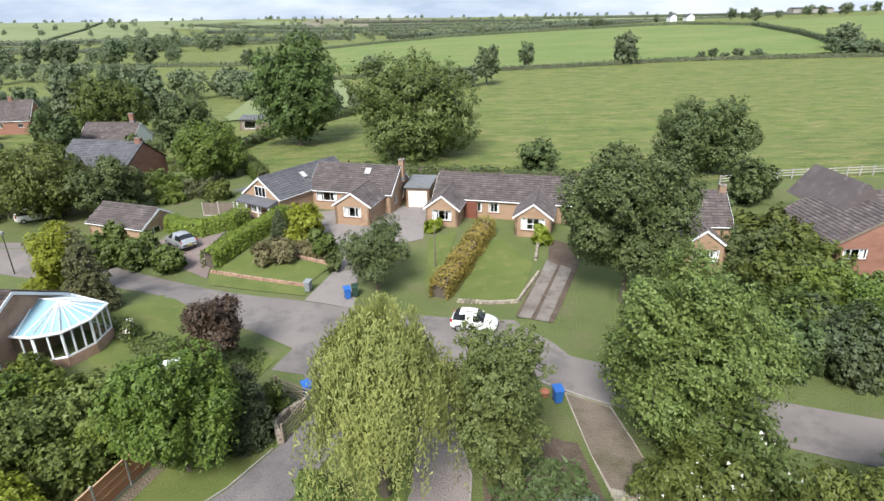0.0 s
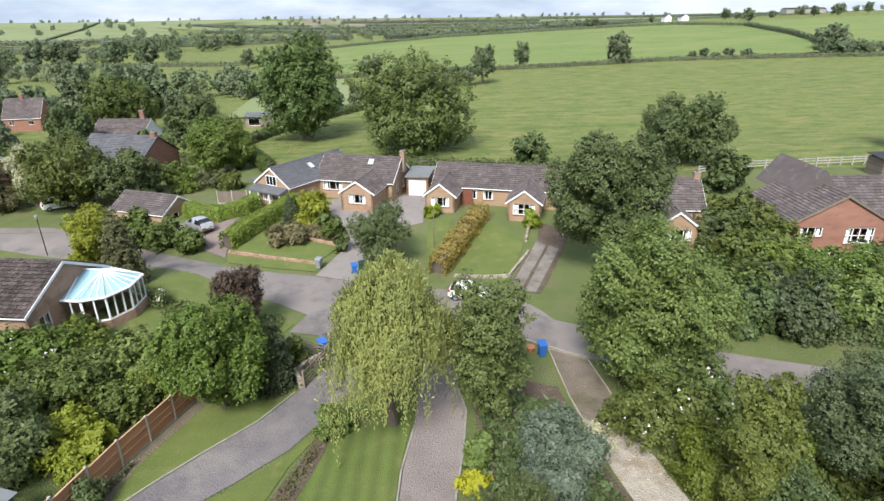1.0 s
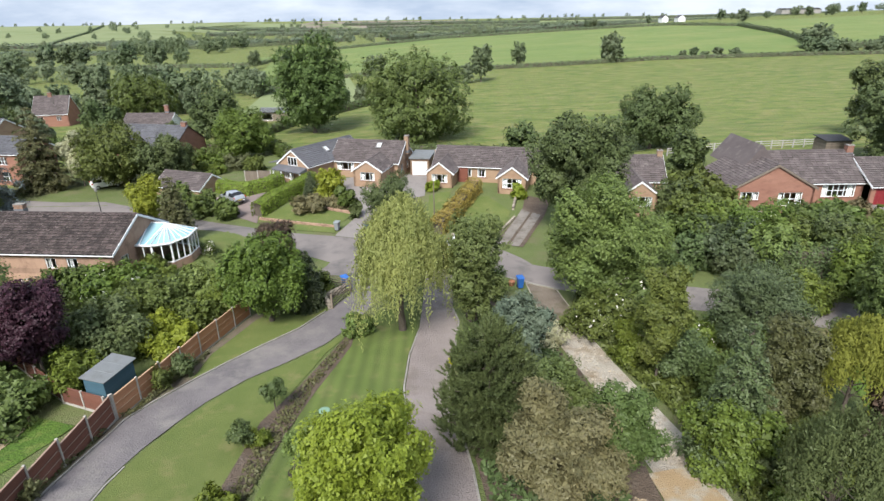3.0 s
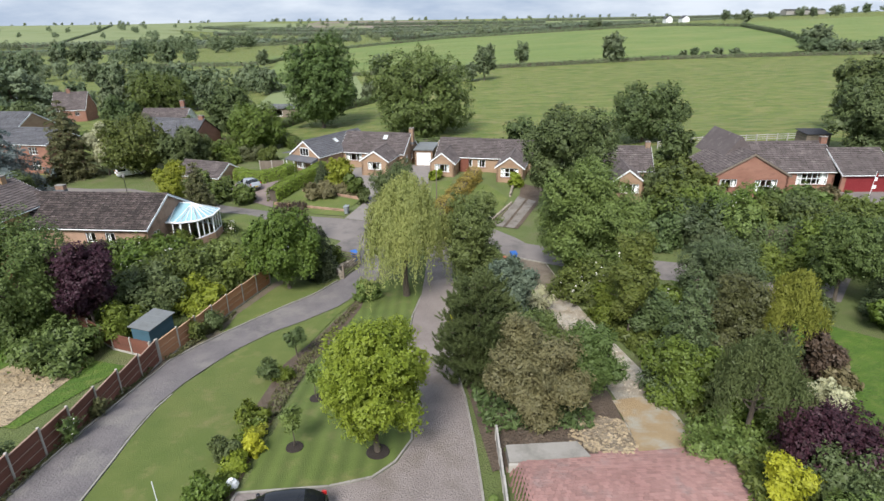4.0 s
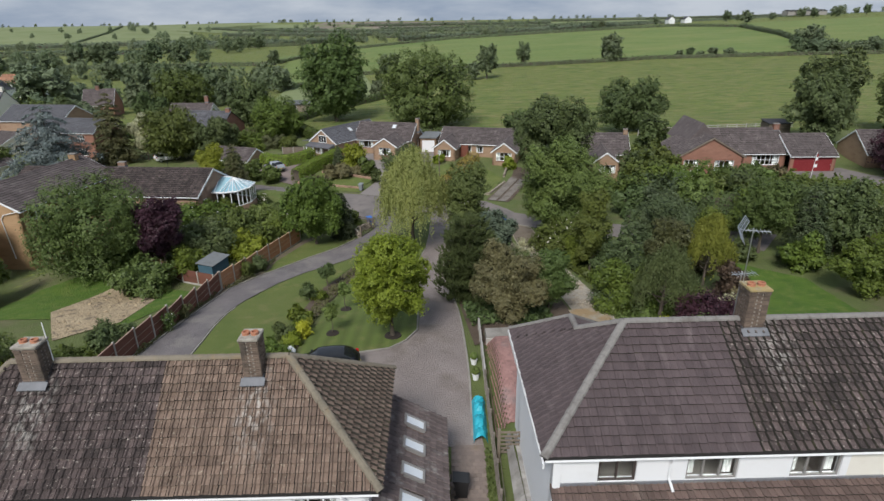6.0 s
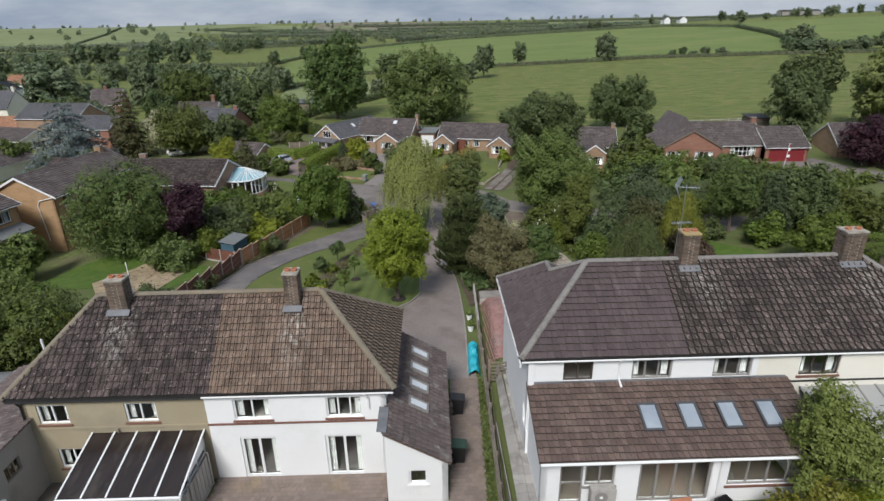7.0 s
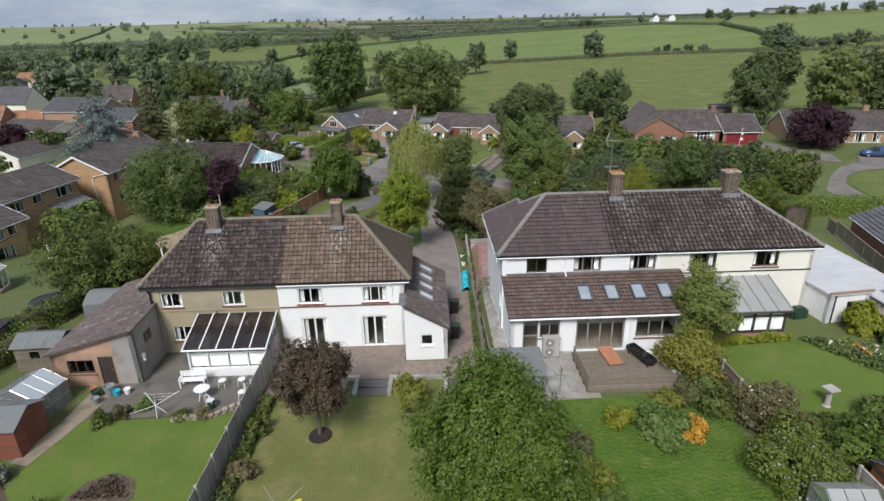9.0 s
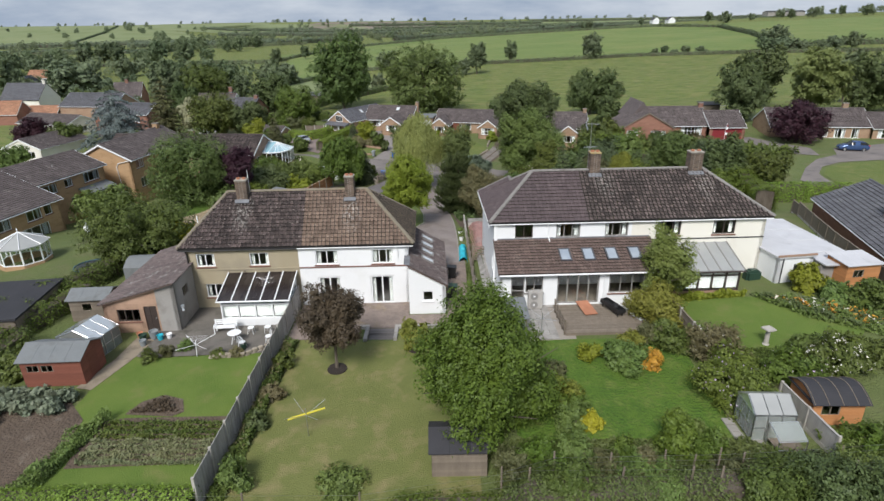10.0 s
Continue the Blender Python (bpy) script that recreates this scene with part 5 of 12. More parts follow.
sheet("drive_end", [(9.9, 3.4), (12.2, 4.0), (12.75, 1.0), (12.65, -1.7), (9.5, -2.2), (9.9, 0.6)], 0.12, OCHRE_GRAVEL, "ochre stained gravel where the drive meets the paving", "drive")
sheet("rubble_heap", [(7.0, -1.9), (7.4, 0.4), (8.6, 1.6), (9.8, 1.2), (9.6, -1.6), (9.2, -2.3)], 0.13, RUBBLE, "spread of pale stone rubble beside the drive", "rubble")
sheet("drive_front", [(-31, 54.4), (-26.2, 49.4), (-22.2, 46.6), (-23, 50), (-24.2, 54), (-23.4, 61), (-19, 62), (-19, 66), (-26, 66), (-26, 60), (-29, 57.5)], 0.09, surface("brown_block_drive", (0.16, 0.125, 0.115), (0.21, 0.165, 0.15), 0.5, 0.9, 0.4, 18.0, 0.2), "brown paved drive beside a silver car", "drive")
sheet("forecourt", [(-12.1, 42.3), (-7.6, 40.8), (-8.2, 48), (-7, 52), (-2.2, 54.3), (-2.0, 65), (-9, 65), (-18, 62), (-17.6, 59.8), (-11.4, 54), (-10.2, 49.2)], 0.085, surface("grey_block_paving", (0.185, 0.165, 0.155), (0.250, 0.225, 0.210), 0.6, 0.9, 0.4, 14.0, 0.2, (0.15, 0.13, 0.12), 0.6, 0.5, 0.75), "brownish grey block paved forecourt", "drive")
for track in ([(5.9, 39.0), (6.9, 38.7), (10.9, 48.6), (10.0, 49.6)], [(7.2, 38.5), (8.2, 38.2), (12.1, 47.8), (11.2, 48.6)]):
    sheet("wheel_track", track, 0.115, OLD_CONCRETE, "worn concrete wheel track up to a garage", "drive", kind="", step=1.5)
sheet("track_bed", [(5.7, 39.2), (8.6, 38.0), (12.6, 47.8), (14, 52), (11, 54), (10.2, 50)], 0.09, SOIL, "bare earth between the wheel tracks", "ground")
# lawns
sheet("lawn_left", [(-5.8, 24), (-7.0, 20.0), (-8.3, 17.0), (-9.4, 12), (-9.6, 6), (-9.7, 0), (-9.8, -3.4), (-10.8, -6.9), (-12.2, -7.3), (-15.4, -5.7), (-15.6, -1.9), (-15.9, 1.4), (-16.0, 3.7), (-15.7, 6.1), (-15.0, 8.8), (-14.2, 10.7), (-12.6, 13.4), (-10.6, 15.6), (-8.4, 18.1), (-7.05, 20.7)], 0.075, LAWN, "mown lawn between the tarmac drive and a flower bed", "lawn")
sheet("lawn_island", [(-1.9, 24), (-1.95, 20.3), (-2.4, 16.5), (-2.5, 12.2), (-2.1, 8.5), (-1.65, 5), (-1.5, 1.6), (-1.4, -0.4), (-2.05, -2.0), (-3, -3.1), (-4.9, -3.7), (-8.7, -4.1), (-8.5, 4), (-8.3, 12), (-6.6, 19.5), (-5.2, 23.8)], 0.075, LAWN_STRIPED, "striped mown lawn beside the gravel drive", "lawn")
sheet("lawn_verge", [(-9.0, 26.5), (-9.65, 23.9), (-11.15, 21), (-13.35, 18.3), (-15.0, 16.1), (-16.35, 13.8), (-17.4, 13.2), (-16.6, 17.0), (-15.0, 22.4), (-13, 26.6)], 0.075, LAWN, "strip of mown grass along the fence", "lawn")
sheet("lawn_terrace", [(-22.2, 48.2), (-19.7, 52.0), (-11, 48.8), (-12.6, 45.2)], 0.10, LAWN, "terraced front lawn behind a low brick wall", "lawn")
sheet("lawn_roadside", [(-22.3, 47.6), (-12.4, 44.7), (-12.2, 43.1), (-21.5, 45.2)], 0.10, LAWN, "narrow roadside lawn", "lawn")
sheet("lawn_front", [(-1.6, 54.3), (1.4, 56), (0.2, 49.8), (-1.7, 43)], 0.10, LAWN, "sloping front lawn", "lawn")
sheet("lawn_front_right", [(3.4, 53.4), (6.1, 53.8), (8.6, 49), (6.4, 41.8), (1.2, 42.2)], 0.10, LAWN, "mown front lawn beside the wheel tracks", "lawn")
sheet("lawn_conservatory", [(-27, 36), (-24, 42), (-17, 38), (-12, 33), (-14, 26), (-22, 28)], 0.075, LAWN, "lawn round a conservatory", "lawn")
sheet("lawn_back_left", [(-28.6, 2), (-22.5, 0.8), (-21, 8.6), (-24, 9.5), (-31, 14), (-36, 10), (-38, 2)], 0.075, LAWN_LUSH, "green back lawn beside a rubble path", "lawn")
sheet("rubble_path", [(-30, 3.5), (-28.6, 10.4), (-26, 11.5), (-23.6, 8.8), (-23.2, 1.2), (-26, -2)], 0.11, SANDY, "strip of broken pale stone under construction", "path")
sheet("lawn_right_garden", [(26, 15), (31, 9), (30, -4), (19, -6.5), (19.4, -2), (23, 4)], 0.075, LAWN_LUSH, "lush green lawn among trees", "lawn")
sheet("lawn_vegetable_garden", [(-19.8, -38.5), (-19.3, -33), (-19.4, -27), (-17.6, -27.4), (-11, -26.9), (-9.75, -26.9), (-9.75, -39)], 0.075, LAWN_GREEN, "back lawn round a vegetable plot", "lawn")
sheet("lawn_middle_garden", [(-9.45, -39.2), (-9.45, -25.4), (-4.8, -25.4), (-4.8, -25.7), (-2.2, -25.6), (-2.15, -24.0), (0.8, -24.0), (0.8, -25.2), (2.7, -25.3), (2.6, -39.2)], 0.075, LAWN_DRY, "dry mown back lawn", "lawn")
sheet("lawn_garden_right", [(3.6, -36.6), (3.6, -28), (9, -27.6), (15, -27.6), (14.6, -36.6)], 0.075, LAWN_LUSH, "bright green back lawn", "lawn")
sheet("lawn_far_garden", [(16, -22.8), (21.8, -23.4), (26, -28), (24, -30), (16.4, -30.5)], 0.075, LAWN_GREEN, "mown lawn with a stone birdbath", "lawn")
sheet("lawn_roundabout", [(51.6, 13.5), (52.3, 17.8), (54.8, 21), (58.6, 23.2), (64.8, 24.2), (71, 20), (68, 12), (60, 9.2), (53.5, 9.8)], 0.075, LAWN, "round lawn inside a curving drive", "lawn")
sheet("drive_far_right", [(47.4, 8), (47.8, 15.4), (51.6, 20.8), (56.1, 25.7), (60.9, 28.6), (63.5, 33.5), (75, 37), (80, 30), (72, 20.6), (64.9, 24.8), (58.4, 23.8), (54.3, 21.4), (51.8, 18), (51.0, 13.5), (51.6, 8)], 0.085, ASPHALT, "curving asphalt drive by a long bungalow", "drive")
sheet("drive_red_house", [(46, 42), (55, 43.5), (60, 34), (58, 28), (50, 32)], 0.085, ASPHALT, "asphalt forecourt in front of red garage doors", "drive")
sheet("back_yard", [(-17.3, -20.4), (-9.7, -20.4), (-9.7, -26.8), (-17.6, -27.3), (-19.4, -27)], 0.09, YARD, "dark concrete yard behind the house", "paving")
sheet("garden_path", [(-19.5, -24.9), (-18.2, -25.2), (-18.5, -27.5), (-19.3, -30.6), (-20.3, -30.4), (-19.6, -27.4)], 0.10, TAN_PATH, "worn concrete path past the red shed", "path")
sheet("vegetable_soil", [(-17.0, -36.8), (-17.4, -33.4), (-15.9, -33.1), (-10.4, -33.0), (-10.0, -36.4)], 0.11, SOIL, "dug soil of a vegetable plot", "soil")
sheet("side_bed_soil", [(-24.5, -33.4), (-22.2, -31.0), (-20.5, -31.0), (-18.2, -33.2), (-17.6, -37.2), (-19.4, -38.6), (-24.5, -38.6)], 0.09, SOIL, "dug soil beside the red shed", "soil")
sheet("flower_soil", [(-16.2, -32.8), (-15.8, -31.7), (-14.8, -31.1), (-13.6, -31.5), (-13.1, -32.6), (-13.6, -33)], 0.10, SOIL, "half-round flower bed soil", "soil")
sheet("dividing_bed", [(-7.0, 20.1), (-8.2, 16.2), (-9.1, 12.6), (-10.4, 8.6), (-10.4, 5), (-10.4, 1.7), (-9.7, -3.4), (-10.7, -6.8), (-8.95, -4.3), (-9.0, 1.7), (-8.6, 7.7), (-7.9, 12), (-6.6, 18.0), (-6.6, 19.4)], 0.095, SOIL, "narrow flower bed between two lawns", "soil")
sheet("fence_bed", [(-19.5, -12.8), (-19.42, -7), (-19.05, -3.6), (-18.85, -1.1), (-18.75, 1.4), (-18.7, 4), (-18.65, 6.4), (-18.5, 9.2), (-17.75, 11), (-16.5, 13.6), (-16.5, 17.0), (-14.9, 22.4), (-12.6, 26.4), (-13.4, 26.8), (-15.5, 23.1), (-17.15, 17.1), (-17.95, 13), (-18.85, 9.2), (-18.95, 4.7), (-18.95, 0.3), (-19.2, -3.5), (-19.55, -12.8)], 0.085, EARTH, "bare brown earth along the foot of the fence", "soil")
sheet("shrubbery_soil", [(1.8, 14), (1.2, 9.4), (1.8, 4), (2.2, 0), (2.6, -2.9), (9.6, -2.6), (10.0, 4), (9.2, 14), (8, 18), (7.4, 24), (2, 26)], 0.09, SOIL, "bare soil under the shrubs", "soil")
# kerbs
edging("kerb", [(-1.75, 20.3), (-2.3, 16.5), (-2.4, 12.2), (-2.0, 8.5), (-1.55, 5), (-1.4, 1.6), (-1.3, -0.4), (-1.98, -2.1), (-2.95, -3.2), (-4.85, -3.8), (-8.85, -4.2), (-8.95, -8)], 0.10, 0.13, KERB, "pale concrete kerb round the island lawn")
edging("kerb", [(2.15, -12), (2.15, -7.5), (2.05, -4.3), (1.85, -0.4), (1.55, 3.9), (0.85, 9.3), (0.4, 13), (0.55, 14.7), (1.05, 18.2), (1.35, 21.6), (0.9, 24)], 0.10, 0.13, KERB, "pale concrete kerb along the gravel drive")
edging("kerb", [(-15.95, 4.6), (-16.05, 3.0), (-15.95, 1.4), (-15.7, -1.9), (-15.5, -5.7), (-12.25, -7.4)], 0.09, 0.12, KERB, "pale concrete kerb round the drive lawn")
edging("kerb", [(-9.6, 23.8), (-11.1, 20.9), (-13.3, 18.2), (-14.95, 16.0), (-16.3, 13.7), (-17.7, 11), (-18.45, 9.2), (-18.6, 6.4), (-18.65, 4), (-18.7, 1.4), (-18.8, -1.1), (-19.0, -3.6), (-19.35, -7)], 0.09, 0.12, KERB, "pale concrete kerb below the fence")
edging("kerb", [(6.2, 30.2), (8.4, 28.6), (10.4, 27.4)], 0.12, 0.12, KERB, "pale concrete kerb at the lane")


# ---- the two pairs of houses ----
def hip_roof(root, x0, x1, y0, y1, eave, r0, r1, ry, top, left_mat, right_mat, split, singles, near, seed, cut=0.0, caps=None):
    a, b, c, d = (x0, y0, eave), (x1, y0, eave), (r1, ry, top), (r0, ry, top)
    e, f = (x1, y1, eave), (x0, y1, eave)
    s = Shape()
    pts = [a, b, e, f, c, d]
    s.add(pts + [(p[0], p[1], p[2] - 0.14) for p in pts[:4]], [(0, 1, 4, 5), (1, 2, 4), (2, 3, 5, 4), (3, 0, 5), (9, 8, 7, 6), (0, 6, 7, 1), (1, 7, 8, 2), (2, 8, 9, 3), (3, 9, 6, 0)])
    part("roof", s, UNDER_TILES, root)
    tiles(root, a, b, c, d, left_mat, 0.31, 0.28, singles=singles, near=near, split=(split, right_mat), seed=seed)
    tiles(root, e, f, d, c, right_mat, 0.37, 0.30, seed=seed + 3)
    tiles(root, b, e, c, c, right_mat, 0.31, 0.28, seed=seed + 1)
    tiles(root, f, a, d, d, left_mat, 0.31, 0.28, seed=seed + 2)
    f = tuple(p + (q - p) * cut for p, q in zip(f, d))
    for p, q in ((d, c), (a, d), (b, c), (e, c), (f, d)):
        cap_line(root, p, q, caps or RIDGE_LICHEN, r=0.15)


def gutter_run(root, p, q, material, r=0.06):
    s = Shape().tube(p, q, r, r, 8)
    part("gutter", s, material, root)


def downpipe(root, pts, material, r=0.045):
    s = Shape()
    for p, q in zip(pts, pts[1:]):
        s.tube(p, q, r, r, 7)
    part("downpipe", s, material, root)


def rooflight(root, m, w, h, frame_mat, glass=None):
    """A roof window lying on a slope frame m."""
    s = Shape(m)
    for x0, x1, y0, y1 in ((0, w, 0, 0.09), (0, w, h - 0.09, h), (0, 0.09, 0.09, h - 0.09), (w - 0.09, w, 0.09, h - 0.09)):
        s.box(x0, x1, y0, y1, -0.05, 0.11)
    ob = part("rooflight", s, frame_mat, root)
    part("pane", Shape(m).box(0.09, w - 0.09, 0.09, h - 0.09, 0.04, 0.07), glass or ROOF_PANE, ob)
    return ob


LIGHT_FRAME = surface("dark_grey_rooflight_frame", (0.055, 0.056, 0.062), (0.075, 0.076, 0.084), 2.0, 0.5, 0.0, 8.0, 0.0)
DARK_PANE = surface("grey_rooflight_pane", (0.24, 0.28, 0.33), (0.34, 0.38, 0.43), 1.0, 0.05, 0.0, 5.0, 0.0)
# Opaque pale panes: the sky they mirror is put into the base colour.
ROOF_PANE = surface("sky_toned_rooflight_pane", (0.60, 0.64, 0.68), (0.66, 0.70, 0.74), 1.0, 0.06, 0.0, 5.0, 0.0)


def left_pair():
    """Two joined houses: white render to one side of the party line and tan to the other."""
    root = thing("semi_detached_house", "hipped-roof pair of white and tan houses with mossy brown tiles", "house", pose(-9.4, -20.55, 0, 0, 0, 2.0))
    x0, xm, x1, d, eave = -7.85, 0.0, 7.8, 6.75, 4.55
    # rear walls, seen from the gardens
    tan = [(0.65, 1.95, 3.3, 4.28), (4.4, 5.75, 3.3, 4.28), (1.0, 2.3, 0.9, 1.95)]
    wht = [(1.2, 2.8, 3.25, 4.32), (5.2, 6.75, 3.25, 4.32), (1.25, 2.9, 0.05, 2.3), (5.0, 6.7, 0.05, 2.3)]
    wall(root, (x0, 0), (xm, 0), -0.6, eave, TAN_RENDER, tan, name="wall", label="tan rendered rear wall")
    wall(root, (xm, 0), (x1, 0), -0.6, eave, WHITE_RENDER, wht, name="wall", label="white rendered rear wall")
    wall(root, (x1, 0), (x1, d), -0.6, eave, WHITE_RENDER)
    wall(root, (x1, d), (x0, d), -0.6, eave, WHITE_RENDER)
    wall(root, (x0, d), (x0, 0), -0.6, eave, TAN_RENDER)
    for h in tan:
        window(root, (x0, 0), (xm, 0), h, WHITE_PAINT, 2, 1, sill=SILL, curtain=True)
    for h in wht[:2]:
        window(root, (xm, 0), (x1, 0), h, WHITE_PAINT, 2 if h[0] < 3 else 3, 1, sill=SILL, curtain=True)
    for h in wht[2:]:
        window(root, (xm, 0), (x1, 0), h, WHITE_PAINT, 2, 1, sill=WHITE_PAINT, curtain=True, name="french_door", f=0.12)
    part("string_course", Shape().box(x0 - 0.01, xm - 0.01, -0.05, 0.0, 3.02, 3.12), TAN_RENDER, root)
    part("string_course", Shape().box(xm + 0.01, x1 + 0.01, -0.05, 0.0, 3.02, 3.10), SILL, root)
    part("ground_floor", Shape().box(x0 + 0.26, x1 - 0.26, 0.26, d - 0.26, -0.4, 0.12), DARK_FLOOR, root)
    part("floor_slab", Shape().box(x0 + 0.26, x1 - 0.26, 0.26, d - 0.26, 2.55, 2.75), ROOM, root)
    part("ceiling", Shape().box(x0 + 0.26, x1 - 0.26, 0.26, d - 0.26, eave - 0.1, eave - 0.03), ROOM, root)
    part("party_wall", Shape().box(xm - 0.1, xm + 0.1, 0.26, d - 0.26, -0.4, eave - 0.1), ROOM, root)
    hip_roof(root, x0 - 0.5, x1 + 0.42, -0.16, d + 0.3, eave + 0.20, -5.4, 4.75, 3.3, 7.85, TILE_DARK, TILE_BROWN, 8.55, 300, (16.0, 3.2), 11)
    part("soffit", Shape().box(x0 - 0.4, x1 + 0.34, -0.12, d + 0.26, eave + 0.004, eave + 0.03), WHITE_PAINT, root)
    gutter_run(root, (x0 - 0.4, -0.20, eave + 0.04), (xm, -0.20, eave + 0.04), BLACK, 0.045)
    gutter_run(root, (xm, -0.19, eave + 0.04), (x1 + 0.34, -0.19, eave + 0.04), WHITE_PAINT, 0.04)
    downpipe(root, [(x0 + 0.05, -0.2, eave), (x0 + 0.08, -0.07, eave - 0.25), (x0 + 0.08, -0.07, 0.15)], BLACK)
    downpipe(root, [(x1 - 0.9, -0.2, eave), (x1 - 0.75, -0.07, eave - 0.3), (x1 - 0.75, -0.07, 3.75)], WHITE_PAINT)
    downpipe(root, [(-3.9, -0.07, 3.0), (-3.9, -0.07, 2.7), (-3.2, -0.07, 2.62)], OLD_WOOD, 0.03)
    chimney(root, -4.2, 2.95, 6.95, 8.80, 0.78, 0.68, OLD_BRICK, 2, cap=PALE_CAP)
    chimney(root, 3.6, 2.95, 6.95, 8.92, 0.62, 0.72, OLD_BRICK, 2, cap=PALE_CAP)
    part("vent_pipe", Shape().tube((x0 + 0.6, 1.6, 5.4), (x0 + 0.55, 1.6, 6.6), 0.05, 0.05, 8), WHITE_PAINT, root)
    part("aerial_mast", Shape().tube((-3.75, 3.2, 7.8), (-3.8, 3.25, 9.5), 0.022, 0.018, 6), WHITE_PAINT, root)
    # lean-to at the side
    a, b, y0, y1 = x1 + 0.02, x1 + 2.6, -1.7, 6.6
    wall(root, (a, y0), (b, y0), -0.6, 2.12, WHITE_RENDER, [(0.95, 1.7, 1.0, 1.75)], name="lean_to_wall")
    window(root, (a, y0), (b, y0), (0.95, 1.7, 1.0, 1.75), WHITE_PAINT, 1, 1, sill=WHITE_PAINT)
    part("lean_to_gable", Shape().prism([(a, y0, 2.121), (b, y0, 2.121), (a, y0, 3.55)], (0, 0.25, 0)), WHITE_RENDER, root)
    wall(root, (b, y0), (b, y1), -0.6, 2.12, WHITE_RENDER)
    wall(root, (b, y1), (a, y1), -0.6, 2.12, WHITE_RENDER)
    part("lean_to_end", Shape().box(a, a + 0.2, y0 + 0.252, -0.002, 2.0, 3.5), WHITE_RENDER, root)
    lo, hi = b + 0.12, a - 0.05
    zl, zh = 2.12, 3.72
    part("lean_to_roof", Shape().prism([(lo, y0 - 0.12, zl - 0.03), (lo, y0 - 0.12, zl + 0.05), (hi, y0 - 0.12, zh + 0.05), (hi, y0 - 0.12, zh - 0.03)][::-1], (0, y1 - y0 + 0.24, 0)), TILE_EXT, root)
    A, B, C, D = (lo, y0 - 0.15, zl + 0.06), (lo, y1 + 0.12, zl + 0.06), (hi, y1 + 0.12, zh + 0.06), (hi, y0 - 0.15, zh + 0.06)
    m = slope_frame(A, B, D)
    spots = [2.55, 4.0, 5.45, 6.9]
    tiles(root, A, B, C, D, LEANTO_TILE, 0.30, 0.28, seed=31, singles=180, near=(4.0, 1.5), skip=[(s - 0.05, s + 0.7, 1.1, 2.15) for s in spots])
    for s in spots:
        rooflight(root, m @ pose(s - 0.02, 1.12, 0.03), 0.66, 1.02, GREY_FRAME)
    part("flashing", Shape().prism([(a - 0.3, y0 - 0.05, zh + 0.12), (a + 0.1, y0 - 0.05, zh + 0.06), (a + 0.1, y0 - 0.05, zh + 0.1), (a - 0.3, y0 - 0.05, zh + 0.16)], (0, 1.6, 0)), LEAD, root)
    return root


LEANTO_TILE = surface("dark_mauve_tile", (0.080, 0.062, 0.060), (0.118, 0.092, 0.088), 1.0, 0.92, 0.5, 14.0, 0.4, (0.22, 0.21, 0.20), 1.6, 0.55, 0.72, per_piece=0.2, per_island=0.2)
left_pair()


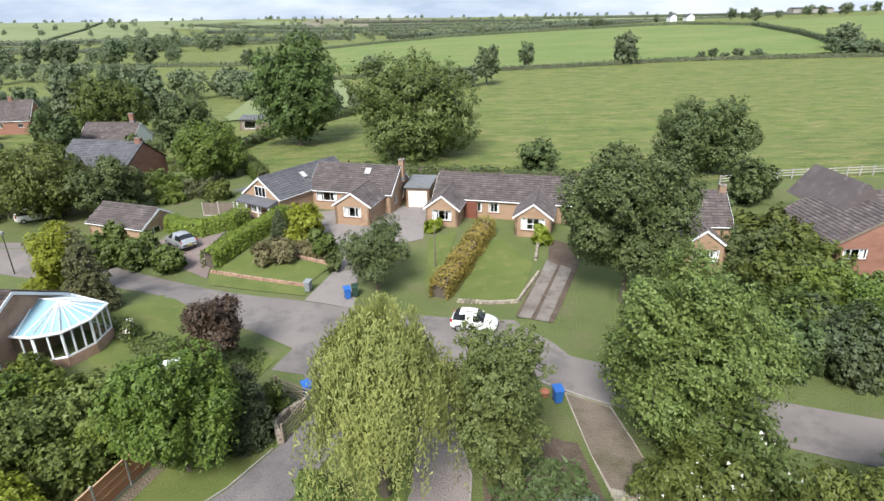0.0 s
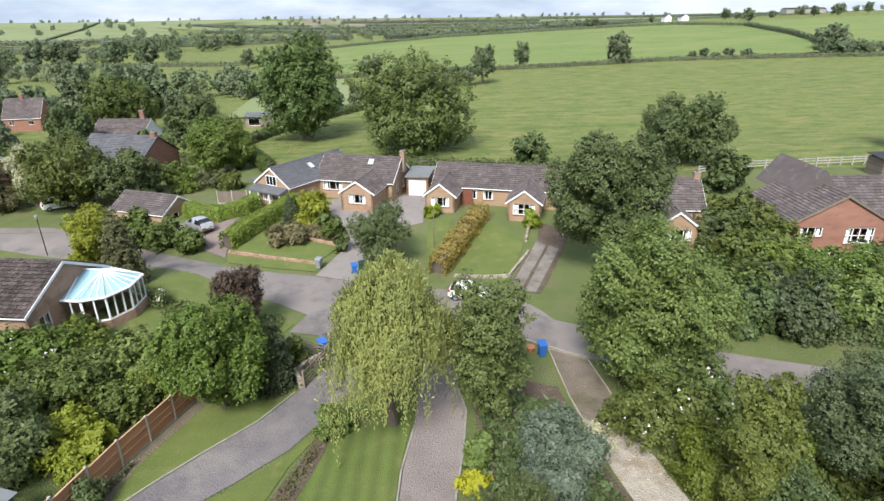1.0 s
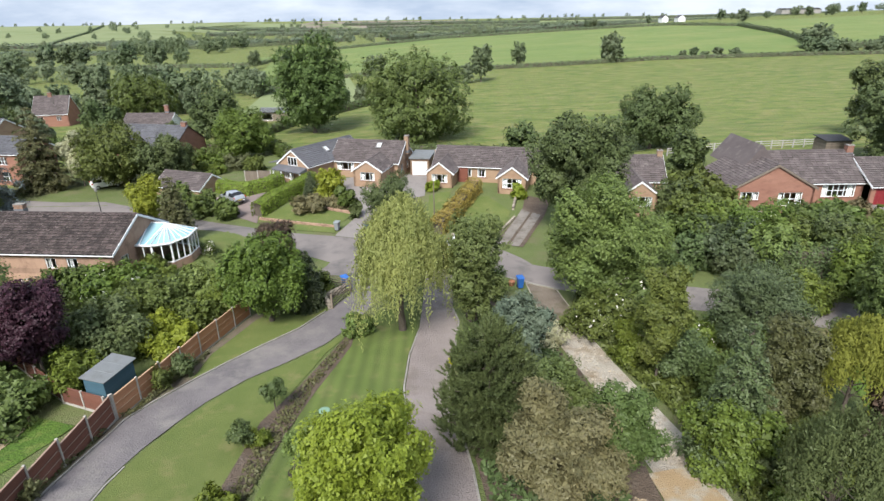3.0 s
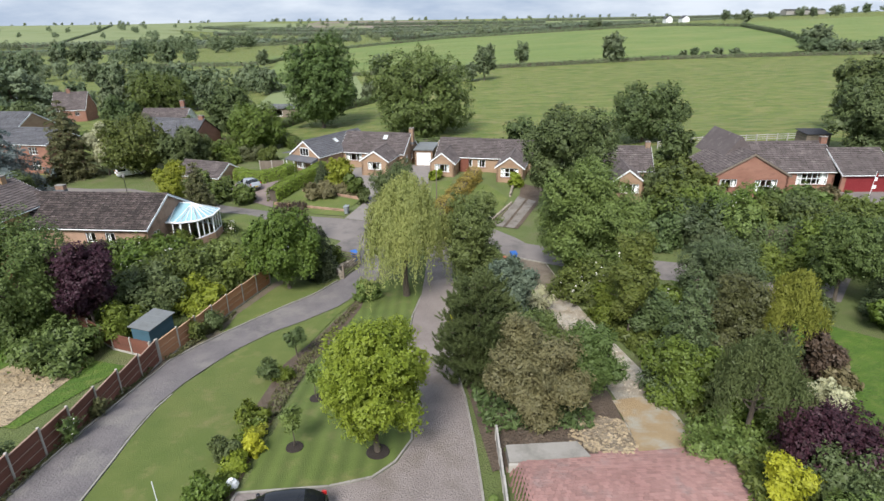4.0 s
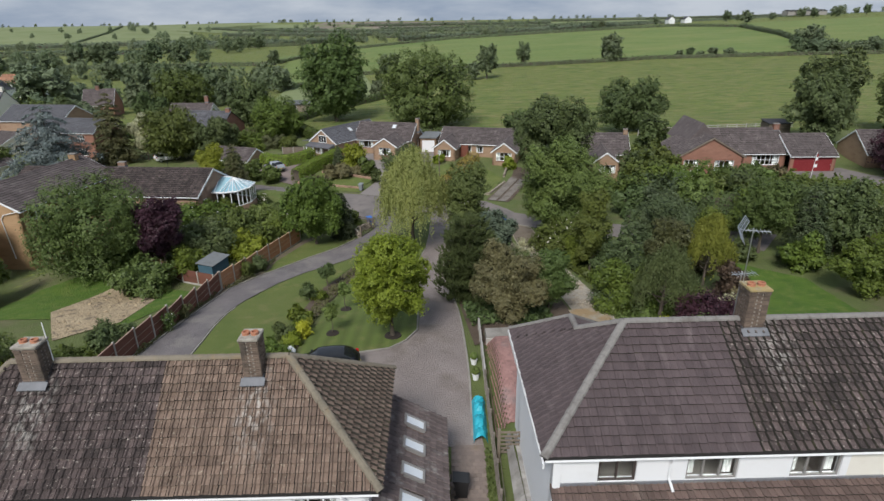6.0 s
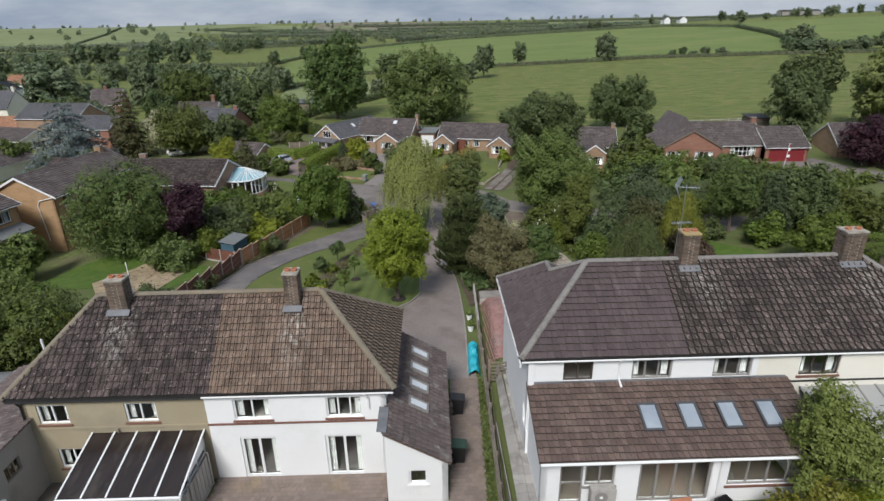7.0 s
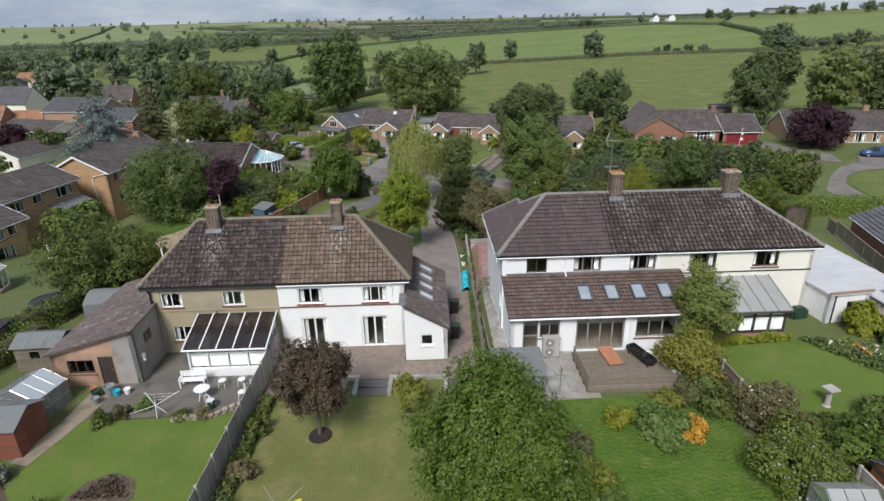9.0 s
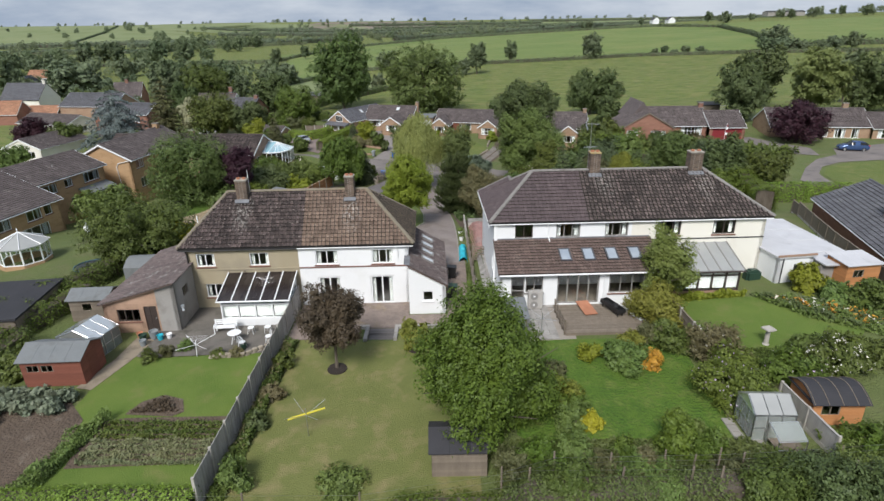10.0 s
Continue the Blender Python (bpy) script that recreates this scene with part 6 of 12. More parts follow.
def right_pair():
    """Two joined white houses on higher ground, with a tiled rear extension."""
    root = thing("semi_detached_house", "white rendered hipped-roof pair of houses with dark tiles", "house", pose(4.45, -20.35, 1.3, 0, 0, 2.2))
    x1, xm, d, eave = 19.3, 9.75, 6.78, 4.78
    left = [(1.5, 2.75, 3.72, 4.70), (4.4, 6.1, 3.70, 4.72), (7.85, 9.5, 3.70, 4.72)]
    right = [(1.8, 3.5, 3.66, 4.72), (5.8, 7.4, 3.66, 4.72), (4.2, 5.4, 1.1, 2.1)]
    wall(root, (0, 0), (xm, 0), -1.0, eave, WHITE_RENDER, left, label="white rendered rear wall")
    wall(root, (xm, 0), (x1, 0), -1.0, eave, CREAM_RENDER, right, label="cream white rear wall")
    wall(root, (x1, 0), (x1, d), -1.0, eave, CREAM_RENDER)
    wall(root, (x1, d), (0, d), -1.0, eave, WHITE_RENDER)
    wall(root, (0, d), (0, 0), -1.0, eave, WHITE_RENDER, [(6.0, 6.9, 1.2, 2.2)])
    window(root, (0, d), (0, 0), (6.0, 6.9, 1.2, 2.2), WHITE_PAINT, 1, 1)
    for i, h in enumerate(left):
        window(root, (0, 0), (xm, 0), h, DARK_FRAME if i == 0 else GREY_FRAME, 2 if i == 0 else 3, 1, sill=GREY_FRAME, curtain=i > 0)
    for h in right:
        window(root, (xm, 0), (x1, 0), h, DARK_FRAME, 3 if h[0] < 3 else 2, 1, sill=SILL, curtain=True)
    part("string_course", Shape().box(xm, x1, -0.04, 0.0, 3.35, 3.42), BLACK, root)
    part("ground_floor", Shape().box(0.26, x1 - 0.26, 0.26, d - 0.26, -0.4, 0.04), DARK_FLOOR, root)
    part("floor_slab", Shape().box(0.26, x1 - 0.26, 0.26, d - 0.26, 2.6, 2.8), ROOM, root)
    part("ceiling", Shape().box(0.26, x1 - 0.26, 0.26, d - 0.26, eave - 0.1, eave - 0.03), ROOM, root)
    part("party_wall", Shape().box(xm - 0.1, xm + 0.1, 0.26, d - 0.26, -0.4, eave - 0.1), ROOM, root)
    hip_roof(root, -0.35, x1 + 0.42, -0.18, d + 0.42, eave + 0.16, 3.2, 15.9, 3.8, 7.55, TILE_PLAIN, TILE_DARK, 7.1, 300, (7.4, 3.0), 41, 0.62, RIDGE_GREY)
    part("soffit", Shape().box(-0.3, x1 + 0.36, -0.14, d + 0.36, eave + 0.004, eave + 0.03), WHITE_PAINT, root)
    gutter_run(root, (-0.3, -0.21, eave + 0.03), (x1 + 0.36, -0.21, eave + 0.03), WHITE_PAINT, 0.04)
    # wing to the front
    wy, top, e = 8.1, 6.58, eave + 0.12
    part("wing_wall", Shape().box(0.002, 3.65, d + 0.002, wy - 0.45, -1.5, eave - 0.04), WHITE_RENDER, root)
    nw, sw, ne, se = (-0.35, wy, e), (-0.35, d + 0.42, e), (4.05, wy, e), (4.05, d + 0.42, e)
    apex, foot = (1.85, 6.1, top), (1.85, 5.05, top)
    wing = Shape()
    wing.add([nw, sw, ne, se, apex, foot], [(0, 1, 5, 4), (2, 0, 4), (3, 2, 4, 5), (1, 0, 2, 3)])
    part("wing_roof", wing, UNDER_TILES, root)
    tiles(root, nw, sw, foot, apex, TILE_PLAIN, 0.37, 0.3, seed=43)
    tiles(root, se, ne, apex, foot, TILE_PLAIN, 0.37, 0.3, seed=44)
    tiles(root, ne, nw, apex, apex, TILE_PLAIN, 0.37, 0.3, seed=45)
    for p, q in ((apex, foot), (nw, apex), (ne, apex)):
        cap_line(root, p, q, RIDGE_GREY)
    part("bargeboard", Shape().box(-0.42, -0.36, -0.4, wy, e - 0.2, e - 0.02), WHITE_PAINT, root)
    part("bargeboard", Shape().box(-0.36, 4.1, wy + 0.004, wy + 0.05, e - 0.2, e - 0.02), WHITE_PAINT, root)
    part("bargeboard", Shape().box(4.1, x1 + 0.5, d + 0.43, d + 0.47, e - 0.2, e - 0.0), WHITE_PAINT, root)
    chimney(root, 7.8, 3.75, 6.9, 8.85, 0.72, 0.72, OLD_BRICK, 2, cap=LICHEN_CAP)
    chimney(root, 15.3, 3.75, 6.9, 8.75, 0.92, 0.72, OLD_BRICK, 2, cap=PALE_CAP)
    # rear extension with four roof windows
    ex, ey = 11.0, -3.05
    holes = [(0.75, 1.65, 0.05, 2.1), (1.72, 2.9, 0.95, 2.1), (3.85, 6.7, 0.05, 2.2), (7.35, 10.5, 0.75, 2.15)]
    wall(root, (0.1, ey), (ex, ey), -1.2, 2.42, WHITE_RENDER, holes, label="white rendered extension wall")
    wall(root, (0.1, -0.002), (0.1, ey), -1.2, 2.42, WHITE_RENDER, name="extension_side")
    part("extension_gable", Shape().prism([(0.1, ey, 2.421), (0.1, -0.002, 2.421), (0.1, -0.002, 3.6)], (0.25, 0, 0)), WHITE_RENDER, root)
    wall(root, (ex, ey), (ex, -0.002), -1.2, 2.42, WHITE_RENDER, name="extension_side")
    part("extension_floor", Shape().box(0.36, ex - 0.26, ey + 0.26, -0.01, -0.5, 0.04), OLD_WOOD, root)
    window(root, (0.1, ey), (ex, ey), holes[0], GREY_FRAME, 1, 2, name="back_door")
    window(root, (0.1, ey), (ex, ey), holes[1], GREY_FRAME, 2, 1, sill=GREY_FRAME)
    window(root, (0.1, ey), (ex, ey), holes[2], GREY_FRAME, 4, 1, name="folding_door", f=0.1)
    window(root, (0.1, ey), (ex, ey), holes[3], GREY_FRAME, 4, 1, sill=SILL)
    A, B, C, D = (-0.05, ey - 0.3, 2.42), (ex + 0.1, ey - 0.3, 2.42), (ex + 0.1, 0, 3.62), (-0.05, 0, 3.62)
    part("extension_roof", Shape().prism([(A[0], A[1], A[2] - 0.06), (A[0], A[1], A[2]), D, (D[0], D[1], D[2] - 0.06)][::-1], (B[0] - A[0], 0, 0)), TILE_EXT, root)
    m = slope_frame(A, B, D)
    spots = [4.35, 5.95, 7.55, 9.15]
    tiles(root, A, B, C, D, TILE_EXT, 0.29, 0.22, seed=51, singles=300, near=(2.5, 2.0), skip=[(s - 0.05, s + 0.83, 1.1, 2.5) for s in spots], roll=0.03)
    for s in spots:
        rooflight(root, m @ pose(s - 0.02, 1.15, 0.03), 0.8, 1.25, LIGHT_FRAME, DARK_PANE)
    part("flashing", Shape().box(0, ex, -0.06, -0.004, 3.6, 3.72), LEAD, root)
    gutter_run(root, (0, ey - 0.36, 2.36), (ex, ey - 0.36, 2.36), WHITE_PAINT)
    downpipe(root, [(3.8, -0.2, eave), (3.82, -0.06, 4.5), (3.82, -0.06, 3.9), (3.9, -0.35, 3.56)], WHITE_PAINT)
    downpipe(root, [(7.1, ey - 0.34, 2.35), (7.1, ey - 0.08, 2.1), (7.1, ey - 0.08, 0.1)], WHITE_PAINT)
    return root


right_pair()


# ---- houses across the lane ----
def bungalow_with_wings():
    root = thing("bungalow", "buff brick bungalow with mossy grey tiles and white windows", "house", pose(-8.2, 57.8, -1.75, 0, 0, -15))
    gable_block(root, -9.6, 0.9, 4.6, 11.4, 2.4, 2.35, "x", BUFF_BRICK, TILE_GREY, {"S": [(0.9, 3.6, 1.0, 2.15, 3, 1)], "E": [(1.1, 2.1, 0.7, 1.9, 2, 1), (3.6, 4.6, 0.7, 1.9, 2, 1)]}, base=-1.0, seed=3)
    gable_block(root, -4.1, 0.0, 0.0, 5.2, 2.25, 1.3, "y", BUFF_BRICK, TILE_GREY, {"S": [(1.0, 3.1, 0.85, 2.0, 3, 1)]}, base=-1.0, seed=4, no_walls="N")
    chimney(root, 1.05, 8.4, 3.0, 5.6, 0.55, 0.8, BUFF_BRICK, 1, singles=False)
    rooflight(root, slope_frame((-9.6, 4.6, 2.55), (0.9, 4.6, 2.55), (-9.6, 8.0, 4.9)) @ pose(6.4, 2.5, 0.06), 0.8, 1.0, GREY_FRAME)
    wing = thing("bungalow_wing", "buff brick gabled wing with smooth grey tiles and a tiled porch", "house", pose(-23.6, 63.2, -1.75, 0, 0, -32))
    gable_block(wing, 0, 5.8, 0, 12.5, 2.5, 2.0, "y", BUFF_BRICK, SLATE, {"S": [(1.9, 3.9, 2.45, 3.75, 3, 2)][:0], "E": []}, base=-1.0, seed=5)
    part("window", Shape().box(2.0, 3.8, -0.06, 0.02, 2.35, 3.6), WHITE_PAINT, wing)
    for i in range(3):
        part("pane", Shape().box(2.08 + i * 0.58, 2.56 + i * 0.58, -0.075, -0.062, 2.45, 3.5), CAR_GLASS, wing)
    part("porch_roof", Shape().prism([(0.0, -1.5, 1.75), (0.0, 0.0, 1.75), (0.0, -0.02, 2.3), (0.0, -1.5, 1.9)], (5.6, 0, 0)), SLATE, wing)
    for x in (0.15, 1.7, 3.6, 5.4):
        part("porch_post", Shape().box(x, x + 0.14, -1.4, -1.26, -0.4, 1.76), WHITE_PAINT, wing)
    part("bay", Shape().box(1.9, 3.5, -0.8, -0.02, -0.3, 0.6), BUFF_BRICK, wing)
    s = Shape(pose(1.9, -0.8, 0))
    bars(s, 0, 1.6, 0.6, 1.7, 0.09, 4, 1, 0, 0.08)
    part("bay_window", s, WHITE_PAINT, wing)
    part("side_roof", Shape().prism([(-3.2, 1.0, 1.9), (0.0, 1.0, 2.4), (0.0, 1.0, 2.5), (-3.2, 1.0, 2.0)], (0, 6, 0)), SLATE, wing)
    rooflight(wing, slope_frame((6.05, 0, 2.4), (6.05, 12, 2.4), (2.9, 0, 4.55)) @ pose(5.3, 1.9, 0.12), 0.8, 1.0, GREY_FRAME)
    box_garage = thing("garage", "flat roofed buff brick garage with a white door", "garage", pose(-4.6, 64.6, -1.75, 0, 0, -8))
    wall(box_garage, (0, 0), (2.9, 0), -0.5, 2.4, BUFF_BRICK, [(0.3, 2.55, 0.0, 2.05)])
    for p, q in (((2.9, 0), (2.9, 5.5)), ((2.9, 5.5), (0, 5.5)), ((0, 5.5), (0, 0))):
        wall(box_garage, p, q, -0.5, 2.4, BUFF_BRICK)
    part("door", Shape().box(0.3, 2.55, 0.06, 0.12, 0, 2.05), WHITE_PAINT, box_garage, "white up-and-over door")
    part("roof", Shape().box(-0.15, 3.05, -0.25, 5.6, 2.402, 2.6), FELT, box_garage)


bungalow_with_wings()


def second_bungalow():
    root = thing("bungalow", "buff brick bungalow with two front gables and mossy tiles", "house", pose(9.3, 53.9, -2.0, 0, 0, -14))
    gable_block(root, -12.0, 3.4, 5.0, 11.6, 2.4, 2.0, "x", BUFF_BRICK, TILE_GREY, {"S": [(4.6, 5.6, 0.9, 2.0, 2, 1), (6.4, 7.6, 0.9, 2.0, 2, 1)]}, base=-1.2, seed=6)
    gable_block(root, -12.0, -8.4, 1.4, 7.0, 2.2, 1.35, "y", BUFF_BRICK, TILE_GREY, {"S": [(0.7, 2.9, 0.8, 1.95, 3, 1)]}, base=-1.2, seed=7, no_walls="N")
    gable_block(root, -2.0, 1.7, 0.4, 6.6, 2.2, 1.35, "y", BUFF_BRICK, TILE_GREY, {"S": [(0.6, 3.1, 0.75, 2.05, 4, 2)]}, base=-1.2, seed=8, no_walls="N")
    part("porch_door", Shape().box(-8.3, -6.9, 4.6, 4.98, 0, 2.1), SHED_RED, root)
    chimney(root, -12.1, 8.0, 2.4, 3.9, 0.6, 0.6, BUFF_BRICK, 1, singles=False)


second_bungalow()


def third_bungalow():
    root = thing("bungalow", "buff brick bungalow half hidden behind trees, grey-brown tiles", "house", pose(21.2, 45.6, -2.0, 0, 0, -6))
    gable_block(root, 0, 3.9, 0, 7.0, 2.3, 1.45, "y", BUFF_BRICK, TILE_GREY, {"S": [(1.0, 3.3, 0.8, 2.0, 3, 1)]}, base=-1.2, seed=9, no_walls="N")
    gable_block(root, -4.0, 6.0, 5.0, 11.6, 2.6, 2.4, "x", BUFF_BRICK, TILE_GREY, {}, base=-1.2, seed=10)
    chimney(root, 5.7, 8.3, 3.5, 5.7, 0.6, 0.6, BUFF_BRICK, 1, singles=False)


third_bungalow()


def red_house():
    root = thing("bungalow", "red brick bungalow with broad gable and dark red garage doors", "house", pose(31.6, 41.4, -0.55, 0, 0, -1))
    gable_block(root, 0.0, 8.8, 0.0, 8.4, 2.5, 2.5, "y", RED_BRICK, TILE_GREY, {"S": [(0.9, 2.9, 1.2, 2.1, 3, 1), (5.0, 7.6, 0.5, 2.0, 4, 2)], "W": [(1.2, 2.4, 0.7, 1.9, 2, 1), (4.5, 5.5, 0.7, 1.9, 2, 1)]}, base=-1.6, seed=12, verge=OLD_WOOD)
    gable_block(root, 4.0, 15.5, 2.2, 9.4, 2.5, 2.7, "x", RED_BRICK, TILE_GREY, {"S": [(7.0, 10.7, 0.8, 2.25, 6, 2)]}, base=-1.6, seed=13, no_walls="W")
    gable_block(root, 15.52, 21.6, 0.9, 8.6, 2.35, 2.2, "x", RED_BRICK, TILE_GREY, {"S": [(0.5, 5.6, 0.0, 2.1, 1, 1, "door", DOOR_RED)]}, base=-1.6, seed=14, no_walls="W")
    part("gable_top", Shape().prism([(2.2, 3.6, 3.6), (6.6, 3.6, 3.6), (4.4, 3.6, 6.4)], (0, 8, 0)), TILE_GREY, root)
    chimney(root, 15.2, 5.6, 4.6, 5.9, 0.7, 0.6, RED_BRICK, 1, singles=False)


red_house()


def long_bungalow():
    root = thing("bungalow", "long brick bungalow with white bay windows behind a purple tree", "house", pose(58.5, 43.6, -0.9, 0, 0, -7))
    gable_block(root, 0, 16.5, 0, 8.2, 2.5, 2.5, "x", BUFF_BRICK, TILE_GREY, {"S": [(7.0, 9.6, 0.7, 2.0, 4, 1), (10.6, 12.4, 0.1, 2.1, 3, 1), (13.4, 14.6, 0.1, 2.1, 2, 1)]}, base=-1.6, seed=15)
    gable_block(root, 16.52, 27, -0.6, 7, 2.3, 2.1, "x", BUFF_BRICK, TILE_GREY, {"S": [(0.8, 4.6, 0.6, 2.1, 6, 2)]}, base=-1.6, seed=16, no_walls="W")
    part("plinth", Shape().box(7.0, 14.8, -0.12, -0.004, -0.4, 0.55), WHITE_RENDER, root)
    chimney(root, 13.5, 4.2, 4.6, 5.9, 0.9, 0.6, BUFF_BRICK, 1, singles=False)


long_bungalow()


def conservatory_bungalow():
    root = thing("bungalow", "brick bungalow with a dark mossy tiled roof and white bargeboards", "house", pose(-28.0, 26.9, -1.6, 0, 0, -5))
    gable_block(root, -24, 0, 0, 8.2, 2.95, 2.1, "x", PINK_BRICK, TILE_DARK, {"S": [(17.6, 18.6, 1.4, 2.4, 2, 1), (19.6, 20.6, 0.9, 2.4, 2, 1), (8.0, 9.6, 0.9, 2.2, 3, 1)], "E": [(0.9, 2.0, 0.8, 2.2, 2, 1)]}, base=-1.8, seed=17, over=0.35)
    chimney(root, -19.2, 5.4, 4.6, 5.7, 0.6, 0.6, PINK_BRICK, 1, singles=False)
    chimney(root, -12.2, 5.4, 4.6, 5.5, 0.9, 0.5, PINK_BRICK, 0, singles=False)
    cons = thing("conservatory", "white framed conservatory with a pale blue translucent roof", "conservatory", pose(-27.95, 29.8, -1.6, 0, 0, -5))
    base = [(0.02, 0.2), (1.7, 0.15), (3.2, 0.9), (3.9, 2.8), (3.6, 5.0), (0.02, 6.2)]
    ctr = (1.7, 3.1, 3.55)
    roof = Shape()
    for p, q in zip(base, base[1:]):
        s = Shape()
        ln = math.dist(p, q)
        n = max(1, round(ln / 0.75))
        part("dwarf_wall", Shape(wall_frame(p, q)).box(0, ln, 0.02, 0.22, -0.8, 0.55), PINK_BRICK, cons)
        s.at = wall_frame(p, q)
        bars(s, 0, ln, 0.55, 2.42, 0.11, n, 1, 0.05, 0.14)
        ob = part("window_frame", s, WHITE_PAINT, cons)
        part("pane", Shape(wall_frame(p, q)).box(0.05, ln - 0.05, 0.085, 0.095, 0.62, 2.36), GLASS, ob).visible_shadow = False
    ring = [Vector((*p, 2.43)) for p in base]
    ridge = Vector(ctr)
    back = Vector((0.02, 3.2, 3.55))
    faces = [(ring[0], ring[1], ridge, back), (ring[1], ring[2], ridge), (ring[2], ring[3], ridge), (ring[3], ring[4], ridge), (ring[4], ring[5], back, ridge)]
    for f in faces:
        part("roof_panel", Shape().prism(list(f), (0, 0, 0.05)), CLEAR_SHEET, cons)
        ribs = Shape()
        lowa, lowb = f[0], f[1]
        n = max(1, round((lowb - lowa).length / 0.65))
        for i in range(n + 1):
            e = f[-1] if len(f) == 4 and i < n * 0.4 else (f[2] if len(f) >= 3 else ridge)
            ribs.tube(lowa.lerp(lowb, i / n) + Vector((0, 0, 0.08)), e + Vector((0, 0, 0.08)), 0.05, 0.05, 4)
        part("glazing_bar", ribs, WHITE_PAINT, cons)
        part("eave_beam", Shape().tube(lowa + Vector((0, 0, 0.02)), lowb + Vector((0, 0, 0.02)), 0.10, 0.10, 6), WHITE_PAINT, cons)
    part("ridge", Shape().tube(back + Vector((0, 0, 0.1)), ridge + Vector((0, 0, 0.1)), 0.06, 0.06, 6), WHITE_PAINT, cons)


conservatory_bungalow()


def village():
    """Houses further off to the west."""
    def plain(label, x, y, z, turn, w, d, eave, rise, ridge, walls, roof, holes=None, stack=None, name="house", verge=WHITE_PAINT, seed=1):
        root = thing(name, label, "house", pose(x, y, z, 0, 0, turn))
        gable_block(root, 0, w, 0, d, eave, rise, ridge, walls, roof, holes, base=-2.0, far=True, verge=verge, seed=seed, tile_w=0.9)
        if stack:
            chimney(root, *stack, RED_BRICK if walls is WHITE_RENDER else walls, 1, singles=False)
        return root
    plain("detached garage with a grey tiled roof and white doors", -40.2, 59.0, -3.5, -20, 8.0, 5.2, 2.2, 1.5, "x", BUFF_BRICK, TILE_GREY, {"E": [(0.6, 2.4, 0.05, 1.9, 2, 2), (2.8, 4.6, 0.05, 1.9, 2, 2)]}, name="garage", seed=21)
    plain("red brick house with a blank gable and blue-grey slates", -55.9, 78.8, -3.8, -14, 12, 8.0, 4.6, 2.7, "x", RED_BRICK, SLATE, {"S": [(2, 3, 2.8, 3.8, 2, 1), (6, 7, 2.8, 3.8, 2, 1)]}, (11.4, 4, 6.4, 8.0, 0.9, 0.6), verge=None, seed=22)
    plain("white cottage with a grey roof and a white gable", -71, 108.5, -5.2, -4, 11, 7, 4.0, 2.6, "x", WHITE_RENDER, TILE_GREY, {"S": [(1.6, 2.6, 2.6, 3.6, 2, 1), (5, 6, 2.6, 3.6, 2, 1), (8, 9, 2.6, 3.6, 2, 1)]}, (9.5, 3.5, 6.6, 8.4, 0.9, 0.6), seed=23)
    plain("red brick house with a steep brown roof", -113, 141, -5.8, 10, 9, 8, 3.4, 4.4, "x", RED_BRICK, TILE_GREY, {"S": [(1.4, 2.6, 1.6, 2.7, 2, 1), (6, 7.2, 1.6, 2.7, 2, 1)]}, (4, 4, 7.0, 8.8, 0.9, 0.6), seed=24)
    plain("red brick house with white windows and blue-grey slates", -76.2, 68.2, -3.0, -10, 13, 7.0, 5.0, 1.9, "x", RED_BRICK, SLATE, {"S": [(1.2, 2.8, 3.3, 4.5, 3, 2), (5.4, 7.0, 3.3, 4.5, 3, 2), (9.4, 11.0, 3.3, 4.5, 3, 2), (9.4, 11.0, 0.8, 2.2, 3, 2)]}, seed=25)
    plain("buff brick house with blue-grey slates and white windows", -91.5, 80.2, -3.3, -8, 14.5, 9, 5.6, 2.5, "x", BUFF_BRICK, SLATE, {"S": [(10.4, 11.7, 4.0, 5.2, 3, 2), (12.4, 13.7, 4.0, 5.2, 3, 2)]}, seed=26)
    plain("low house with a brown tiled roof and white bargeboards", -99.3, 75.6, -3.2, -20, 16, 8, 2.4, 1.7, "x", CREAM_RENDER, TILE_GREY, {"E": [(2.5, 5.0, 0.6, 1.8, 3, 1)]}, seed=27)
    plain("tall buff gabled house with a blue-grey roof", -141.5, 127, -5.7, -8, 14, 9, 4.6, 4.6, "x", CREAM_RENDER, SLATE, {}, (13.5, 4.5, 8.4, 10.4, 0.9, 0.7), seed=28, verge=None)
    plain("house with an orange clay tiled roof", -115, 98, -5.4, 2, 9.5, 7, 2.6, 2.6, "x", RED_BRICK, TILE_ORANGE, {}, seed=29)
    plain("house with a steep orange clay tiled roof", -121, 94, -5.2, 4, 8, 7, 3.8, 3.0, "x", RED_BRICK, TILE_ORANGE, {}, seed=129)
    plain("white house far off in the village", -172, 176, -6, 10, 8, 7, 5.2, 3.0, "y", WHITE_RENDER, SLATE, {"S": [(1.5, 2.7, 3.0, 4.2, 2, 1), (5, 6.2, 3.0, 4.2, 2, 1)]}, seed=30)
    plain("white house with an orange roof far off", -182, 198, -6, 4, 14, 8, 6.0, 3.0, "x", WHITE_RENDER, TILE_ORANGE, {"S": [(3, 4.2, 3.6, 4.8, 2, 1), (9, 10.2, 3.6, 4.8, 2, 1)]}, seed=130)
    plain("bungalow with a brown roof and white bargeboards", -81.6, 46.6, -3.7, -8, 8, 12, 2.5, 1.7, "y", CREAM_RENDER, TILE_GREY, {"S": [(1.2, 2.6, 0.8, 2.0, 2, 1), (5, 6.6, 0.8, 2.0, 2, 1)]}, seed=31)
